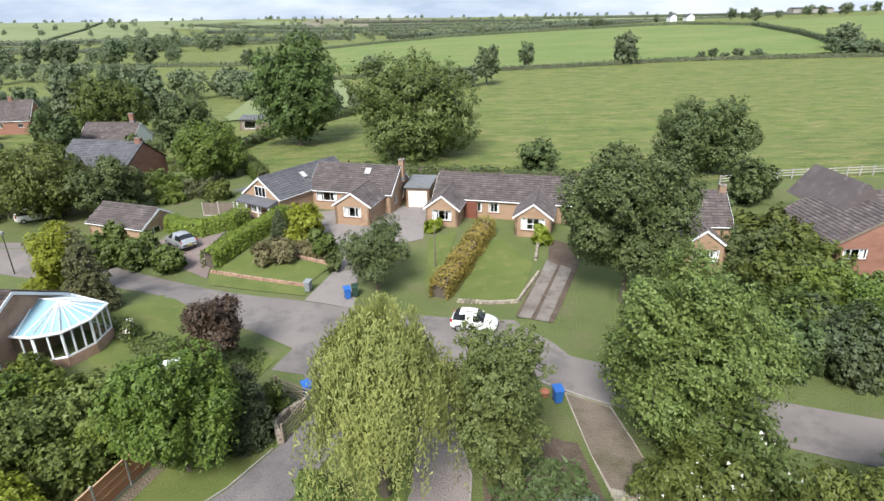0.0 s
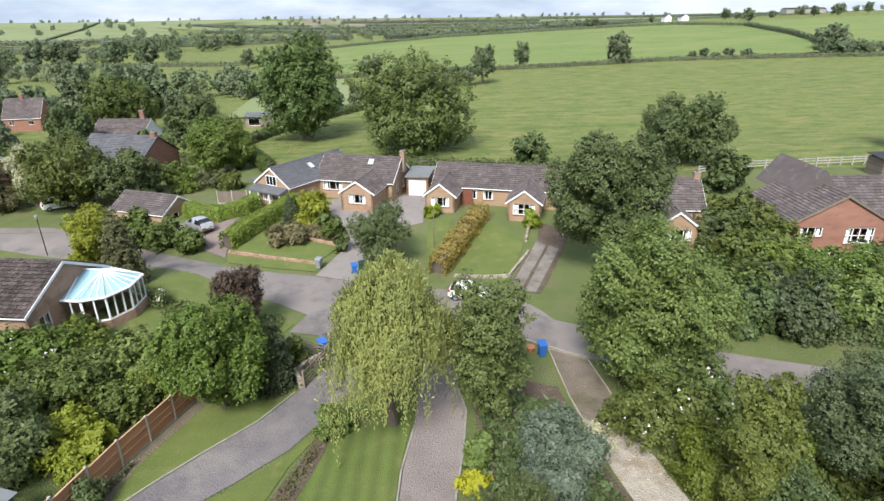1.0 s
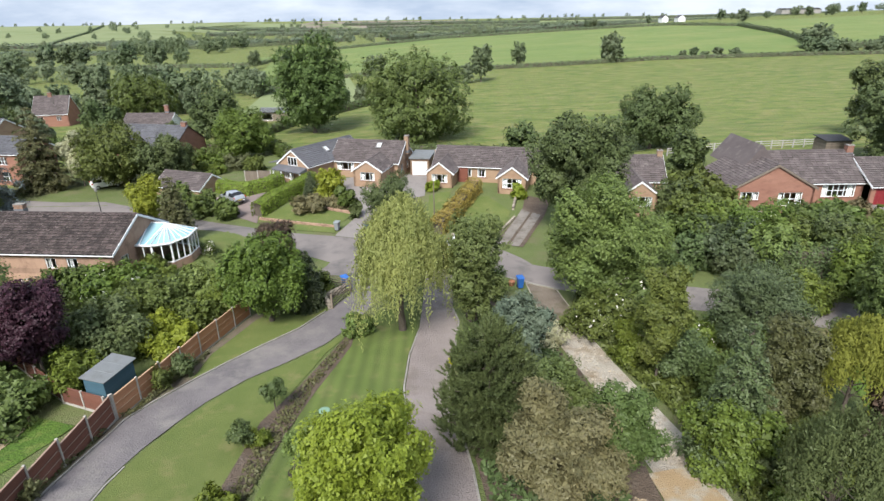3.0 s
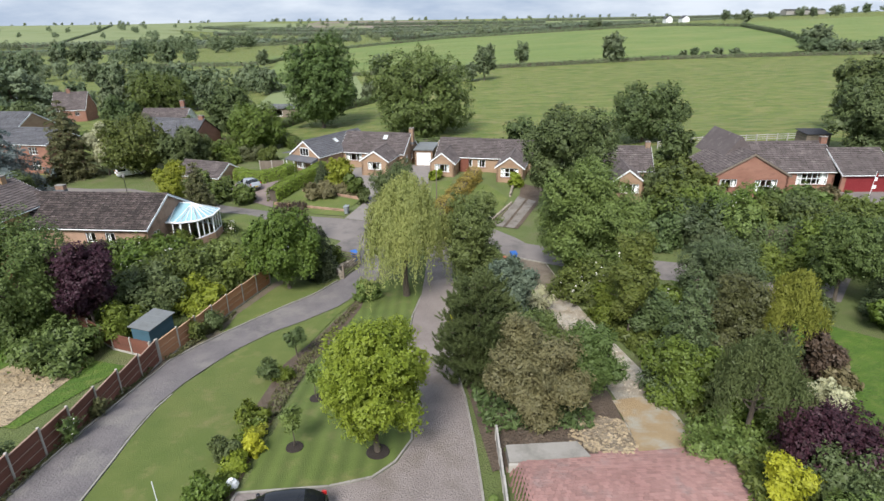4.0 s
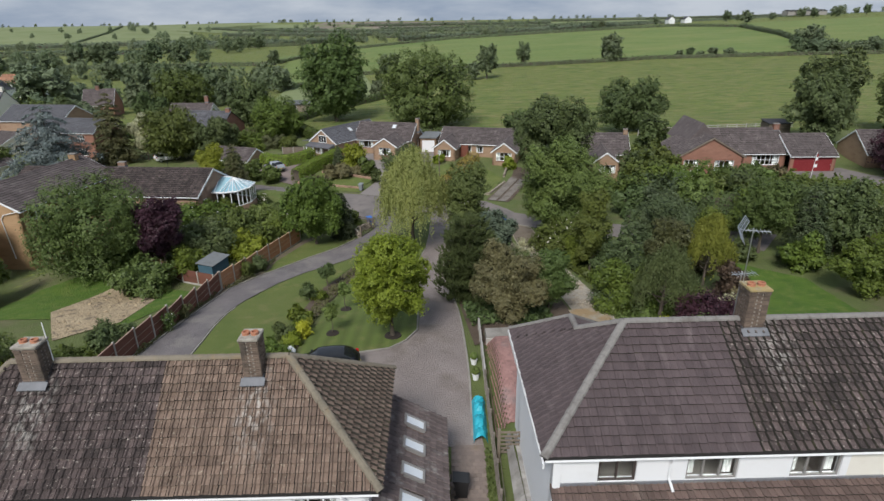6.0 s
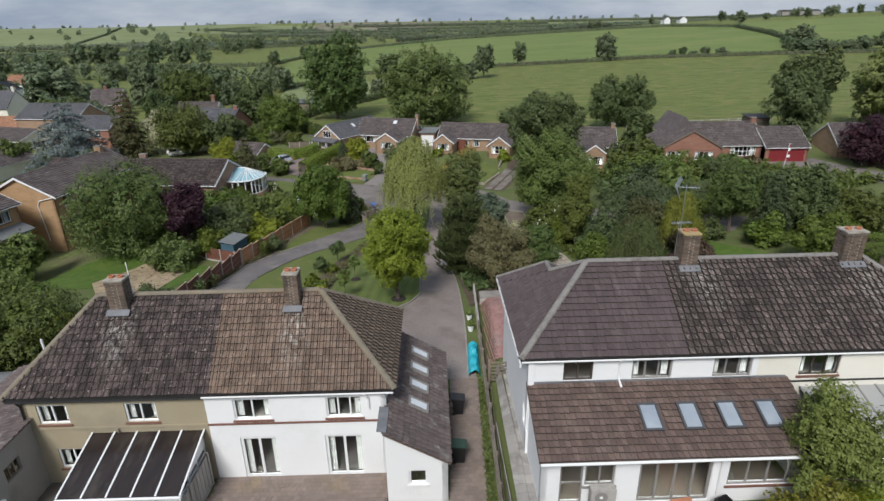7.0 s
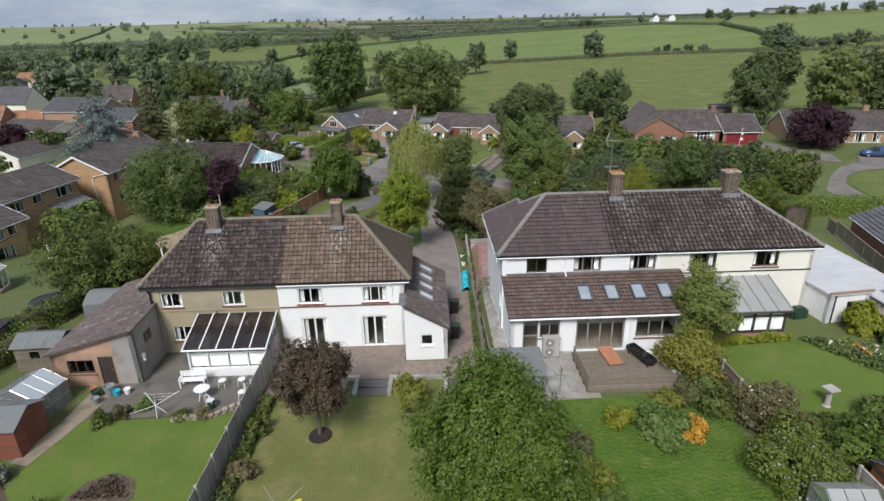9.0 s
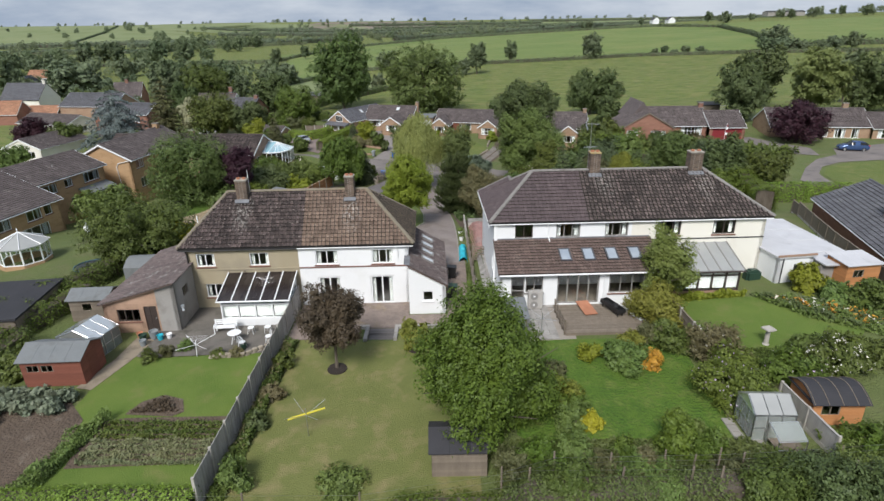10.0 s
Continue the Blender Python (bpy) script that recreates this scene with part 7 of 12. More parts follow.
    plain("dark timber field barn with a grey sheet roof", -49.2, 136.5, -4.4, -8, 8.8, 5, 2.2, 0.8, "x", OLD_WOOD, FELT, {"S": [(1.0, 4.0, 0.2, 1.9, 1, 1)]}, name="barn", verge=None, seed=32)
    for x, w in ((232, 7), (249, 8)):
        plain("white gabled farmhouse far up the hill", x, 622, 18.3, 4, w, 9, 2.4, 2.8, "y", WHITE_RENDER, SLATE, {"S": [(1.4, 2.4, 0.8, 1.8, 2, 1)]}, name="farmhouse", seed=33, verge=None)
    plain("low grey farm sheds far up the hill", 380, 665, 25, 0, 44, 12, 2.2, 1.6, "x", GREY_RENDER, FELT, {}, name="farm_shed", verge=None, seed=34)
    # two-storey houses close by
    root = thing("house", "ochre brick two-storey house with grey tiles and white windows", "house", pose(-45.3, 4.6, -2.1, 0, 0, 80), "ochre houses")
    gable_block(root, -0.58, 10.4, 0.3, 8.3, 4.9, 1.6, "x", OCHRE_BRICK, TILE_GREY, {"S": [(1.2, 3.2, 3.3, 4.4, 2, 1), (4.4, 5.6, 3.5, 4.45, 2, 1), (7.4, 10.0, 3.3, 4.5, 3, 1), (4.8, 6.4, 0.7, 2.1, 2, 1)]}, base=-1.5, seed=35, over=0.4, no_walls="W")
    gable_block(root, -17, -0.62, -2.8, 11.4, 3.66, 2.86, "x", OCHRE_BRICK, TILE_GREY, {"S": [(14.2, 15.2, 2.3, 3.4, 1, 1), (11.9, 13.8, 2.2, 3.4, 2, 1), (7.6, 10.0, 2.2, 3.4, 3, 1), (11.0, 14.4, 0.0, 1.6, 3, 1)]}, base=-1.5, seed=135, over=0.4)
    part("bay_roof", Shape().prism([(5.6, 0.28, 2.75), (5.6, -1.2, 2.15), (5.6, -1.2, 2.3), (5.6, 0.28, 2.9)], (4.8, 0, 0)), FELT, root)
    part("bay_wall", Shape().box(6.2, 10.0, -0.95, 0.27, -1.0, 0.7), OCHRE_BRICK, root)
    s = Shape(pose(6.2, -0.95, 0))
    bars(s, 0, 3.8, 0.7, 2.1, 0.1, 5, 1, 0, 0.1)
    part("bay_window", s, WHITE_PAINT, root)
    part("vent_pipe", Shape().tube((4.6, 2.2, 5.2), (4.6, 2.2, 6.1), 0.06, 0.06, 8), GREY_FRAME, root)
    root = thing("house", "ochre brick gabled house with white bargeboards and downpipe", "house", pose(-49.25, 18.2, -2.2, 0, 0, -5), "ochre houses")
    gable_block(root, 0, 7.6, 0, 15, 5.0, 1.9, "y", OCHRE_BRICK, TILE_GREY, {"E": [(1.2, 3.0, 3.4, 4.6, 2, 1), (1.6, 3.8, 0.7, 2.0, 3, 1), (7.2, 8.8, 3.4, 4.6, 2, 1)], "S": [(0.9, 1.7, 1.2, 2.4, 1, 1)]}, base=-1.5, seed=36, over=0.45)
    downpipe(root, [(8.0, -0.2, 4.9), (5.9, -0.08, 4.4), (5.6, -0.08, 3.9), (5.9, -0.08, -0.2)], WHITE_PAINT)
    chimney(root, 3.8, 13.6, 6.2, 7.6, 0.8, 0.6, OCHRE_BRICK, 0, singles=False)
    # dark roof at the edge, and the slate roofed house by the white extension
    root = thing("house", "red brick bungalow with a dark slate roof", "house", pose(32.6, -20.4, 0.9, 0, 0, 76.5))
    gable_block(root, 0, 15.2, -8.4, 0, 2.3, 1.9, "x", RED_BRICK, SLATE, {}, base=-1.0, seed=38)
    chimney(root, 6.4, -2.4, 2.8, 5.0, 0.9, 0.7, RED_BRICK, 1, singles=False)


village()


# ---- trees and shrubs ----
willow("weeping_willow", "yellow-green weeping willow beside the gravel drive", -3.0, 20.4, 11.0, 3.7, L_WILLOW, 1350, 3, domes=14)
tree("ash_tree", "mid-green tree beside the willow", 2.6, 21.2, 9.7, 3.0, 0.5, L_SOFT, 18000, 0.14, 4, k=34)
tree("ash_tree", "broad mid-green tree spreading over the lane", 12.6, 24.8, 11.0, 5.6, 1.0, L_LIGHT, 36000, 0.17, 5, k=44, size=(0.24, 0.40))
tree("walnut_tree", "large dark green tree with dense foliage", 15.0, 41.6, 14.2, 5.1, 2.0, L_DARK, 30600, 0.22, 6, k=40)
tree("oak_tree", "dark green field tree behind the bungalows", 33.6, 73, 9.8, 6.6, 0.2, L_DARK, 16000, 0.28, 7, k=46, size=(0.26, 0.38))
tree("oak_tree", "huge dark oak at the field edge", -4.4, 96, 15.8, 11.5, 0.6, L_DARKFRESH, 34000, 0.37, 8, k=60)
tree("oak_tree", "tall dark tree standing at the field corner", -29, 113, 20.6, 9.0, 0.2, L_DARKFRESH, 24000, 0.42, 9, k=46)
tree("lime_tree", "rounded fresh green tree behind the gardens", -35.6, 83.5, 8.4, 5.6, 0.6, L_FRESH, 19800, 0.26, 10, k=40)
tree("lime_tree", "dark rounded tree behind the brick house", -46.4, 102, 12.0, 6.0, 1.0, L_DARK, 14000, 0.33, 11, k=36)
tree("chestnut_tree", "broad dark green tree over a parked car", -48.8, 64.9, 8.4, 6.2, 1.2, L_MID, 24000, 0.27, 12, k=44)
tree("chestnut_tree", "dark green tree beside the garage", -41.2, 65.0, 6.8, 4.2, 0.8, L_DARK, 14400, 0.24, 13, k=28)
tree("maple_tree", "cream variegated tree, pale beside dark foliage", -53.6, 64.8, 8.8, 2.7, 0.8, L_PALE, 13000, 0.26, 14, k=26)
tree("maple_tree", "bright lime-green maple on the island lawn", -2.9, -1.4, 7.8, 3.05, 1.3, L_LIME, 24000, 0.135, 15, k=44, size=(0.24, 0.38))
tree("copper_tree", "bronze-leaved tree in a mulch ring on the dry lawn", -5.5, -28.7, 5.7, 2.1, 1.5, L_BRONZE, 13500, 0.11, 16, k=28)
tree("apple_tree", "large dense green tree in the back garden", 2.9, -34.4, 8.7, 4.6, 0.7, L_APPLE, 46000, 0.13, 17, k=66, cone=1.15, size=(0.24, 0.36))
tree("birch_tree", "light green young tree by the extension", 15.4, -23.4, 6.2, 2.3, 0.4, L_YOUNG, 11000, 0.105, 18, k=44, size=(0.18, 0.32), cone=0.5)
tree("plum_tree", "mid-green broad tree over the lawn", -26.0, -11.2, 5.6, 4.4, 0.8, L_MID, 23400, 0.14, 19, k=36)
tree("plum_tree", "dark green feathery tree by the fence", -31.6, 13.0, 8.9, 6.0, 0.4, L_DARKFRESH, 30000, 0.17, 20, k=40)
tree("purple_plum", "dark purple leaved tree behind the fence", -25.5, 13.0, 8.2, 2.5, 0.8, L_PURPLE, 14400, 0.14, 21, k=26)
tree("purple_plum", "dark purple tree in front of a long bungalow", 60.6, 45.0 - 6, 6.4, 5.2, 0.6, L_PURPLE, 14400, 0.24, 22, k=30)
tree("purple_plum", "dark red-purple tree beside the lane", -15.6, 32.2, 5.6, 2.2, 0.8, L_BRONZE, 10800, 0.14, 23, k=22)
tree("willow_tree", "pale yellow-green willow at the field edge", 77, 62, 13.4, 6.6, 0.3, L_WILLOWPALE, 14000, 0.32, 24, k=44, size=(0.24, 0.38), long=2.0)
tree("birch_tree", "grey-green weeping tree behind the red house", 58.8, 56, 11, 5.2, 0.8, L_GREY, 12600, 0.30, 25, k=30)
tree("oak_tree", "dark tree beyond the willow", 88, 62, 11.5, 6.5, 1.0, L_DARK, 10800, 0.37, 26, k=30)
tree("oak_tree", "tall dark tree behind the willow", 72, 76, 14, 5.5, 1.5, L_DARK, 9000, 0.42, 27, k=28)
tree("ornamental_pear", "grey-green garden tree on the forecourt", -6.0, 44.2, 6.4, 3.1, 1.0, L_GREY, 10800, 0.15, 28, k=24)
tree("ash_tree", "yellowish green tree among shrubs", 13.6, 12.6, 9.2, 2.0, 0.8, L_ASHGOLD, 13000, 0.13, 29, k=30, size=(0.26, 0.40))
tree("holm_oak", "dense dark grey-green rounded tree", 21.2, 16.4, 6.6, 3.6, 0.1, L_HOLM, 24000, 0.12, 30, k=40, size=(0.26, 0.40))
pine("pine_tree", "dark green young pine with upright shoots beside the gravel drive", 2.5, 6.5, 6.9, 2.8, L_PINE, 31)
tree("pear_tree", "silvery blue-green dense tree among shrubs", 5.0, 12.9, 7.0, 2.3, 0.6, L_SILVER, 17000, 0.12, 32, k=30, size=(0.26, 0.40), long=1.9)
tree("smoke_bush", "russet brown shrub tree at the edge of bare soil", 4.9, 1.4, 5.8, 3.0, 0.4, L_BROWN, 22000, 0.10, 33, k=48, size=(0.20, 0.34), long=2.2)
tree("hawthorn", "grey-green shrub tree beside the pale drive", 8.3, 3.2, 5.2, 2.0, 0.4, L_ASH, 13500, 0.11, 34, k=34, size=(0.22, 0.36))
willow("weeping_birch", "grey-green weeping birch above shrubs", 15.0, -1.2, 6.2, 2.2, L_GREY, 560, 35, low=0.5, leaf=0.085, domes=7)
willow("golden_weeping_tree", "yellow-green weeping conifer over the lush lawn", 21.4, 7.0, 7.0, 1.8, L_GOLDGREEN, 420, 36, low=0.8, leaf=0.11, domes=6)
conifer("spruce_tree", "dark green spruce among the shrubs", 14.0, 4.2, 8.2, 2.4, L_SPRUCE, 22000, 0.14, 37, tiers=17)
tree("thuja_tree", "dark olive-brown bushy conifer among the shrubs", 18.6, 8.0, 7.0, 2.5, 0.2, L_DARKOLIVE, 19800, 0.11, 38, k=38, size=(0.26, 0.40), long=1.9)
tree("ash_tree", "light grey-green tree at the edge of the lush lawn", 30.3, 15.8, 7.4, 2.9, 1.9, L_ASH, 14000, 0.15, 39, k=34)
conifer("cypress", "dark green upright conifer beside the lush lawn", 33.2, 13.6, 6.6, 2.2, L_CONIFER, 12000, 0.15, 154, clear=0.3, power=0.5)
conifer("blue_cedar", "blue-grey cedar with layered branches", -63.2, 54, 11.8, 7.6, L_BLUE, 30000, 0.27, 40, clear=0.8, power=0.62, ragged=0.45, tiers=13)
conifer("fir_tree", "sparse olive-brown fir among village houses", -57.8, 62.6, 12.4, 4.0, L_OLIVE, 16000, 0.27, 41, ragged=0.5, power=0.6)
conifer("fir_tree", "small dark conifer in the front garden bed", -17.2, 54.4, 3.6, 1.3, L_CONIFER, 4500, 0.14, 42)
conifer("cypress", "brown-green bushy conifer beside the lane", -28.0, 38.8, 7.0, 2.1, L_OLIVE, 9000, 0.20, 43, power=0.6)
shrub("laburnum", "bright yellow-green bush beside the lane", -32.4, 41.6, 7.2, 2.1, L_LIME, 8100, 0.19, 44)
tree("holly_tree", "dark rounded tree before the white cottage", -71.5, 104, 10.8, 4.4, 0.5, L_DARK, 9000, 0.34, 140, k=26)
tree("ash_tree", "tall grey-green tree beyond the white cottage", -76, 129, 15.2, 8.5, 1.0, L_MID, 12000, 0.45, 141, k=40)
tree("copper_tree", "dark purple garden tree among village houses", -84, 58, 5.4, 3.9, 0.5, L_PURPLE, 7000, 0.28, 142, k=24)
tree("hazel_tree", "grey-green garden tree among village houses", -75.4, 56, 4.6, 3.3, 0.4, L_MID, 6000, 0.26, 143, k=20)
tree("hazel_tree", "yellowish garden tree among village houses", -75.2, 40, 4.2, 3.0, 0.4, L_LIGHT, 5000, 0.26, 144, k=20)
tree("yew_tree", "dark tree beside the slate roofed house", -58.6, 52.0, 4.4, 2.6, 0.4, L_DARK, 5000, 0.24, 145, k=20)
tree("ash_tree", "mid-green tree among village gardens", -88, 96, 9.0, 5.6, 0.6, L_DARK, 9000, 0.36, 146, k=30)
tree("ash_tree", "mid-green spreading tree among village gardens", -100, 104, 8.2, 5.6, 0.6, L_MID, 8000, 0.36, 147, k=30)
tree("ash_tree", "grey-green tree behind the village", -112, 124, 8.0, 5.6, 0.6, L_FAR, 8000, 0.40, 148, k=30)
tree("yew_tree", "dark tree bordering the lush lawn", 36.4, 14.6, 6.4, 3.5, 0.4, L_DARK, 12000, 0.19, 150, k=30)
tree("laurel_tree", "dark green tree beside the clipped hedge", 40.8, 11.2, 5.2, 2.8, 0.4, L_MID, 9000, 0.18, 151, k=26)
tree("yew_tree", "broad dark tree behind the lush lawn", 38.0, 20.8, 4.6, 3.0, 0.4, L_DARK, 11000, 0.18, 152, k=30)
tree("lilac_tree", "light green tree at the lawn edge", 33.0, 5.2, 4.6, 2.4, 0.3, L_FRESH, 9000, 0.15, 153, k=26)

for i, (x, y, h, r, m) in enumerate(((-73, 103, 8.4, 3.4, L_DARK), (-85, 101, 6.6, 4.2, L_FAR), (-95, 112, 7.0, 4.6, L_FAR), (-104, 120, 7.6, 4.8, L_MID), (-91, 95, 5.6, 3.8, L_FRESH), (-110, 131, 6.4, 4.2, L_FAR), (-58, 104, 4.4, 3.0, L_MID), (-53, 95, 5.6, 3.4, L_DARK))):
    tree("village_tree", "rounded green tree among the village houses", x, y, h, r, 0.5, m, 4200, 0.42, 500 + i, k=22)


# ---- hedges and planting round the houses ----
hedge("clipped_hedge", "bright green clipped hedge curving beside the paved drive", [(-30.4, 58.6), (-28.6, 56.8), (-26.0, 56.2), (-23.9, 58.0), (-23.2, 60.2)], 1.7, 1.7, L_HEDGE, 150, 0.20, 60)
hedge("clipped_hedge", "bright green clipped hedge along the front garden", [(-22.6, 48.9), (-21.2, 52.5), (-19.2, 56.5), (-18.4, 60.0)], 1.6, 1.9, L_HEDGE, 150, 0.20, 61)
hedge("golden_hedge", "orange-gold hedge dividing two front lawns", [(-0.4, 42.6), (1.2, 47.0), (2.7, 51.0), (4.4, 55.4)], 1.8, 1.8, L_GOLDHEDGE, 130, 0.20, 62, wild=0.10)
hedge("field_hedge", "hedge behind the bungalow gardens", [(-21, 80), (-12, 82), (6, 78), (20, 74)], 1.6, 1.8, L_DARK, 45, 0.30, 63, wild=0.12)
hedge("clipped_hedge", "long clipped hedge beside the red brick house drive", [(38.4, 6.4), (42.6, 5.7), (46.8, 4.9)], 1.3, 2.3, L_HEDGE, 150, 0.15, 64)
hedge("conifer_hedge", "tall conifer hedge behind the white houses", [(33.5, -2), (36, 4), (39.5, 18)], 2.2, 2.8, L_LIMEDARK, 130, 0.16, 65, wild=0.06)
hedge("clipped_hedge", "low hedge at the foot of the vegetable garden", [(-20.5, -39.6), (-15, -39.4), (-9.9, -39.4)], 1.2, 1.2, L_HEDGE, 260, 0.12, 66)
hedge("field_hedge", "overgrown hedge along the bottom of the gardens", [(3.0, -40.0), (9, -39.8), (15, -39.4), (24, -39.2)], 1.4, 0.7, L_GRASSY, 330, 0.11, 67, wild=0.3)
hedge("garden_hedge", "dark hedge between back gardens", [(-30.5, -24), (-27, -16), (-25.5, -6)], 1.4, 1.6, L_MID, 140, 0.16, 68, wild=0.08)
hedge("garden_hedge", "hedge beside the outbuildings", [(-27.2, -33), (-26.4, -26)], 1.3, 1.3, L_MID, 160, 0.15, 69, wild=0.08)
hedge("field_hedge", "hedge behind the village gardens", [(-64, 96), (-50, 93), (-33, 92), (-26, 78)], 1.8, 2.0, L_MID, 40, 0.34, 70, wild=0.14)
hedge("garden_hedge", "dark laurel hedge across the lane", [(25.5, 29.6), (30, 27.5), (38, 24)], 2.4, 2.6, L_DARK, 110, 0.20, 71, wild=0.12)
tree("cherry_tree", "broad mid-green garden tree by the wooden gate", -13.6, 22.2, 7.4, 3.5, 0.6, L_FRESH, 24000, 0.17, 72, k=34)
conifer("yew_tree", "dark green yew beside the gate", -11.2, 24.6, 5.2, 1.5, L_CONIFER, 10000, 0.15, 73, power=0.35, clear=0.1)
shrub("shrub", "fresh green shrub beside the gate", -10.6, 27.0, 2.6, 1.0, L_MID, 2100, 0.18, 74)
for i, (x, y) in enumerate(((-7.1, 3.9), (-7.1, -1.0))):
    tree("sapling", "young sapling standing in a round mulch ring", x, y, 2.6, 0.7, 1.1, L_LIGHT, 900, 0.10, 75 + i, k=10, girth=0.035)
for i, (x, y) in enumerate(((-9.75, 9.7), (-10.5, 6.3))):
    tree("topiary_tree", "small clipped dark ball-headed tree", x, y, (2.2, 1.5)[i], 0.62, (1.1, 0.35)[i], L_DARK, 3400, 0.09, 77 + i, k=8, girth=0.05, size=(0.5, 0.6))
for x, y, r in ((-2.9, -1.4, 0.6), (-7.1, 3.9, 0.45), (-7.1, -1.0, 0.45), (-0.9, -26.6, 0.5), (-5.5, -28.7, 0.62)):
    s = Shape()
    rows = [(r, 0.02), (r * 0.92, 0.12), (r * 0.4, 0.16), (0.05, 0.17)]
    s.lathe(0, 0, rows, 18)
    ring = tagged(part("mulch_ring", s, MULCH), "round ring of dark bark mulch at a tree foot", "mulch")
    ring.matrix_world = stand(x, y, 0, 0.03)
shrub("shrub", "mid-green spreading garden shrub among other planting", -31.3, 25.4, 2.1, 2.6, L_MID, 4425, 0.27, 200)
shrub("shrub", "mid-green spreading garden shrub among other planting", -27.2, 25.0, 2.5, 3.0, L_FRESH, 4703, 0.26, 201, blossom=(L_FLOWER, 179, 0.16))
shrub("shrub", "mid-green upright garden shrub among other planting", -24.9, 27.3, 1.9, 1.9, L_FRESH, 4650, 0.26, 202)
shrub("shrub", "fresh green upright garden shrub among other planting", -21.2, 24.4, 2.6, 2.8, L_LIGHT, 5087, 0.24, 203)
shrub("shrub", "mid-green spreading garden shrub among other planting", -23.2, 22.1, 2.6, 2.7, L_MID, 5185, 0.23, 204)
shrub("shrub", "mid-green spreading garden shrub among other planting", -18.7, 23.8, 2.5, 2.7, L_FRESH, 5224, 0.23, 205)
shrub("shrub", "fresh green spreading garden shrub among other planting", -26.6, 18.7, 1.0, 1.2, L_LIGHT, 3824, 0.23, 206)
shrub("shrub", "grey-green spreading garden shrub among other planting", -22.9, 16.6, 3.4, 2.8, L_GREY, 5926, 0.21, 207)
shrub("shrub", "bright lime-green spreading garden shrub among other planting", -19.9, 17.6, 2.3, 2.1, L_LIME, 4981, 0.22, 209)
shrub("shrub", "bright lime-green upright garden shrub among other planting", -22.9, 12.2, 2.4, 1.7, L_LIMEDARK, 4158, 0.18, 211)
shrub("shrub", "mid-green spreading garden shrub among other planting", -19.0, 21.7, 2.0, 2.0, L_MID, 3646, 0.23, 212)
shrub("shrub", "dark green upright garden shrub among other planting", 27.2, 44.2, 4.2, 2.9, L_DARK, 3457, 0.33, 213)
shrub("shrub", "grey-green upright garden shrub among other planting", 27.4, 38.8, 4.4, 2.7, L_MID, 3766, 0.30, 214)
shrub("shrub", "dark green upright garden shrub among other planting", 25.8, 31.1, 4.4, 3.2, L_CONIFER, 4314, 0.28, 215)
shrub("shrub", "mid-green upright garden shrub among other planting", 29.7, 32.4, 4.6, 3.4, L_FRESH, 6000, 0.22, 216, blossom=(L_FLOWER, 206, 0.16))
shrub("shrub", "fresh green spreading garden shrub among other planting", 36.3, 36.0, 2.4, 2.6, L_LIGHT, 3538, 0.33, 217)
shrub("shrub", "grey-green upright garden shrub among other planting", 36.7, 33.7, 3.4, 2.8, L_ASH, 4800, 0.24, 218)
shrub("shrub", "fresh green spreading garden shrub among other planting", 29.4, 29.3, 3.9, 3.3, L_LIGHT, 4278, 0.28, 219)
shrub("shrub", "dark green spreading garden shrub among other planting", 25.6, 29.0, 2.6, 2.2, L_CONIFER, 4620, 0.26, 220)
shrub("shrub", "mid-green spreading garden shrub among other planting", 32.9, 29.8, 3.5, 3.4, L_MID, 4087, 0.29, 221)
shrub("shrub", "grey-green spreading garden shrub among other planting", 14.6, 22.7, 4.4, 3.0, L_ASH, 5577, 0.22, 222, blossom=(L_FLOWER, 154, 0.16))
shrub("shrub", "mid-green upright garden shrub among other planting", 11.9, 19.0, 3.8, 2.6, L_MID, 6238, 0.20, 223, blossom=(L_FLOWER, 153, 0.16))
shrub("shrub", "bright lime-green upright garden shrub among other planting", 13.2, 15.4, 2.9, 1.9, L_LIMEDARK, 7000, 0.15, 224)
shrub("shrub", "mid-green upright garden shrub among other planting", 18.3, 16.6, 2.3, 1.6, L_FRESH, 3720, 0.21, 225, blossom=(L_FLOWER, 123, 0.16))
shrub("shrub", "fresh green spreading garden shrub among other planting", 21.3, 16.9, 2.2, 2.5, L_LIGHT, 5836, 0.21, 226)
shrub("shrub", "russet brown upright garden shrub among other planting", 23.1, 13.0, 3.2, 1.8, L_BROWN, 5629, 0.21, 228)
shrub("shrub", "golden yellow low garden shrub among other planting", 1.5, 15.2, 0.9, 0.8, L_YELLOW, 1025, 0.18, 229)
shrub("shrub", "mid-green shrub behind the orange shed", 19.0, -32.6, 1.6, 1.5, L_FRESH, 3000, 0.13, 420, blossom=(L_LILAC, 60, 0.10))
shrub("shrub", "white flowered shrub behind the orange shed", 21.4, -32.2, 1.8, 1.6, L_MID, 3200, 0.13, 421, blossom=(L_FLOWER, 240, 0.12))
shrub("shrub", "low green shrub against the panel fence", 18.4, -37.3, 0.9, 0.6, L_FRESH, 1100, 0.11, 422)
shrub("shrub", "lime-green low shrub in the round flower bed", 9.2, -29.6, 0.8, 0.7, L_LIME, 1300, 0.11, 423)
shrub("shrub", "lime-green low shrub in the narrow flower bed", -9.7, 6.5, 0.9, 0.6, L_LIMEDARK, 1300, 0.11, 410)
shrub("shrub", "yellow-green low shrub in the narrow flower bed", -9.5, -2.6, 0.9, 0.6, L_LIME, 1200, 0.11, 411)
shrub("shrub", "yellow-green spreading shrub in the narrow flower bed", -9.3, -0.2, 0.8, 0.55, L_LIME, 1100, 0.11, 412)
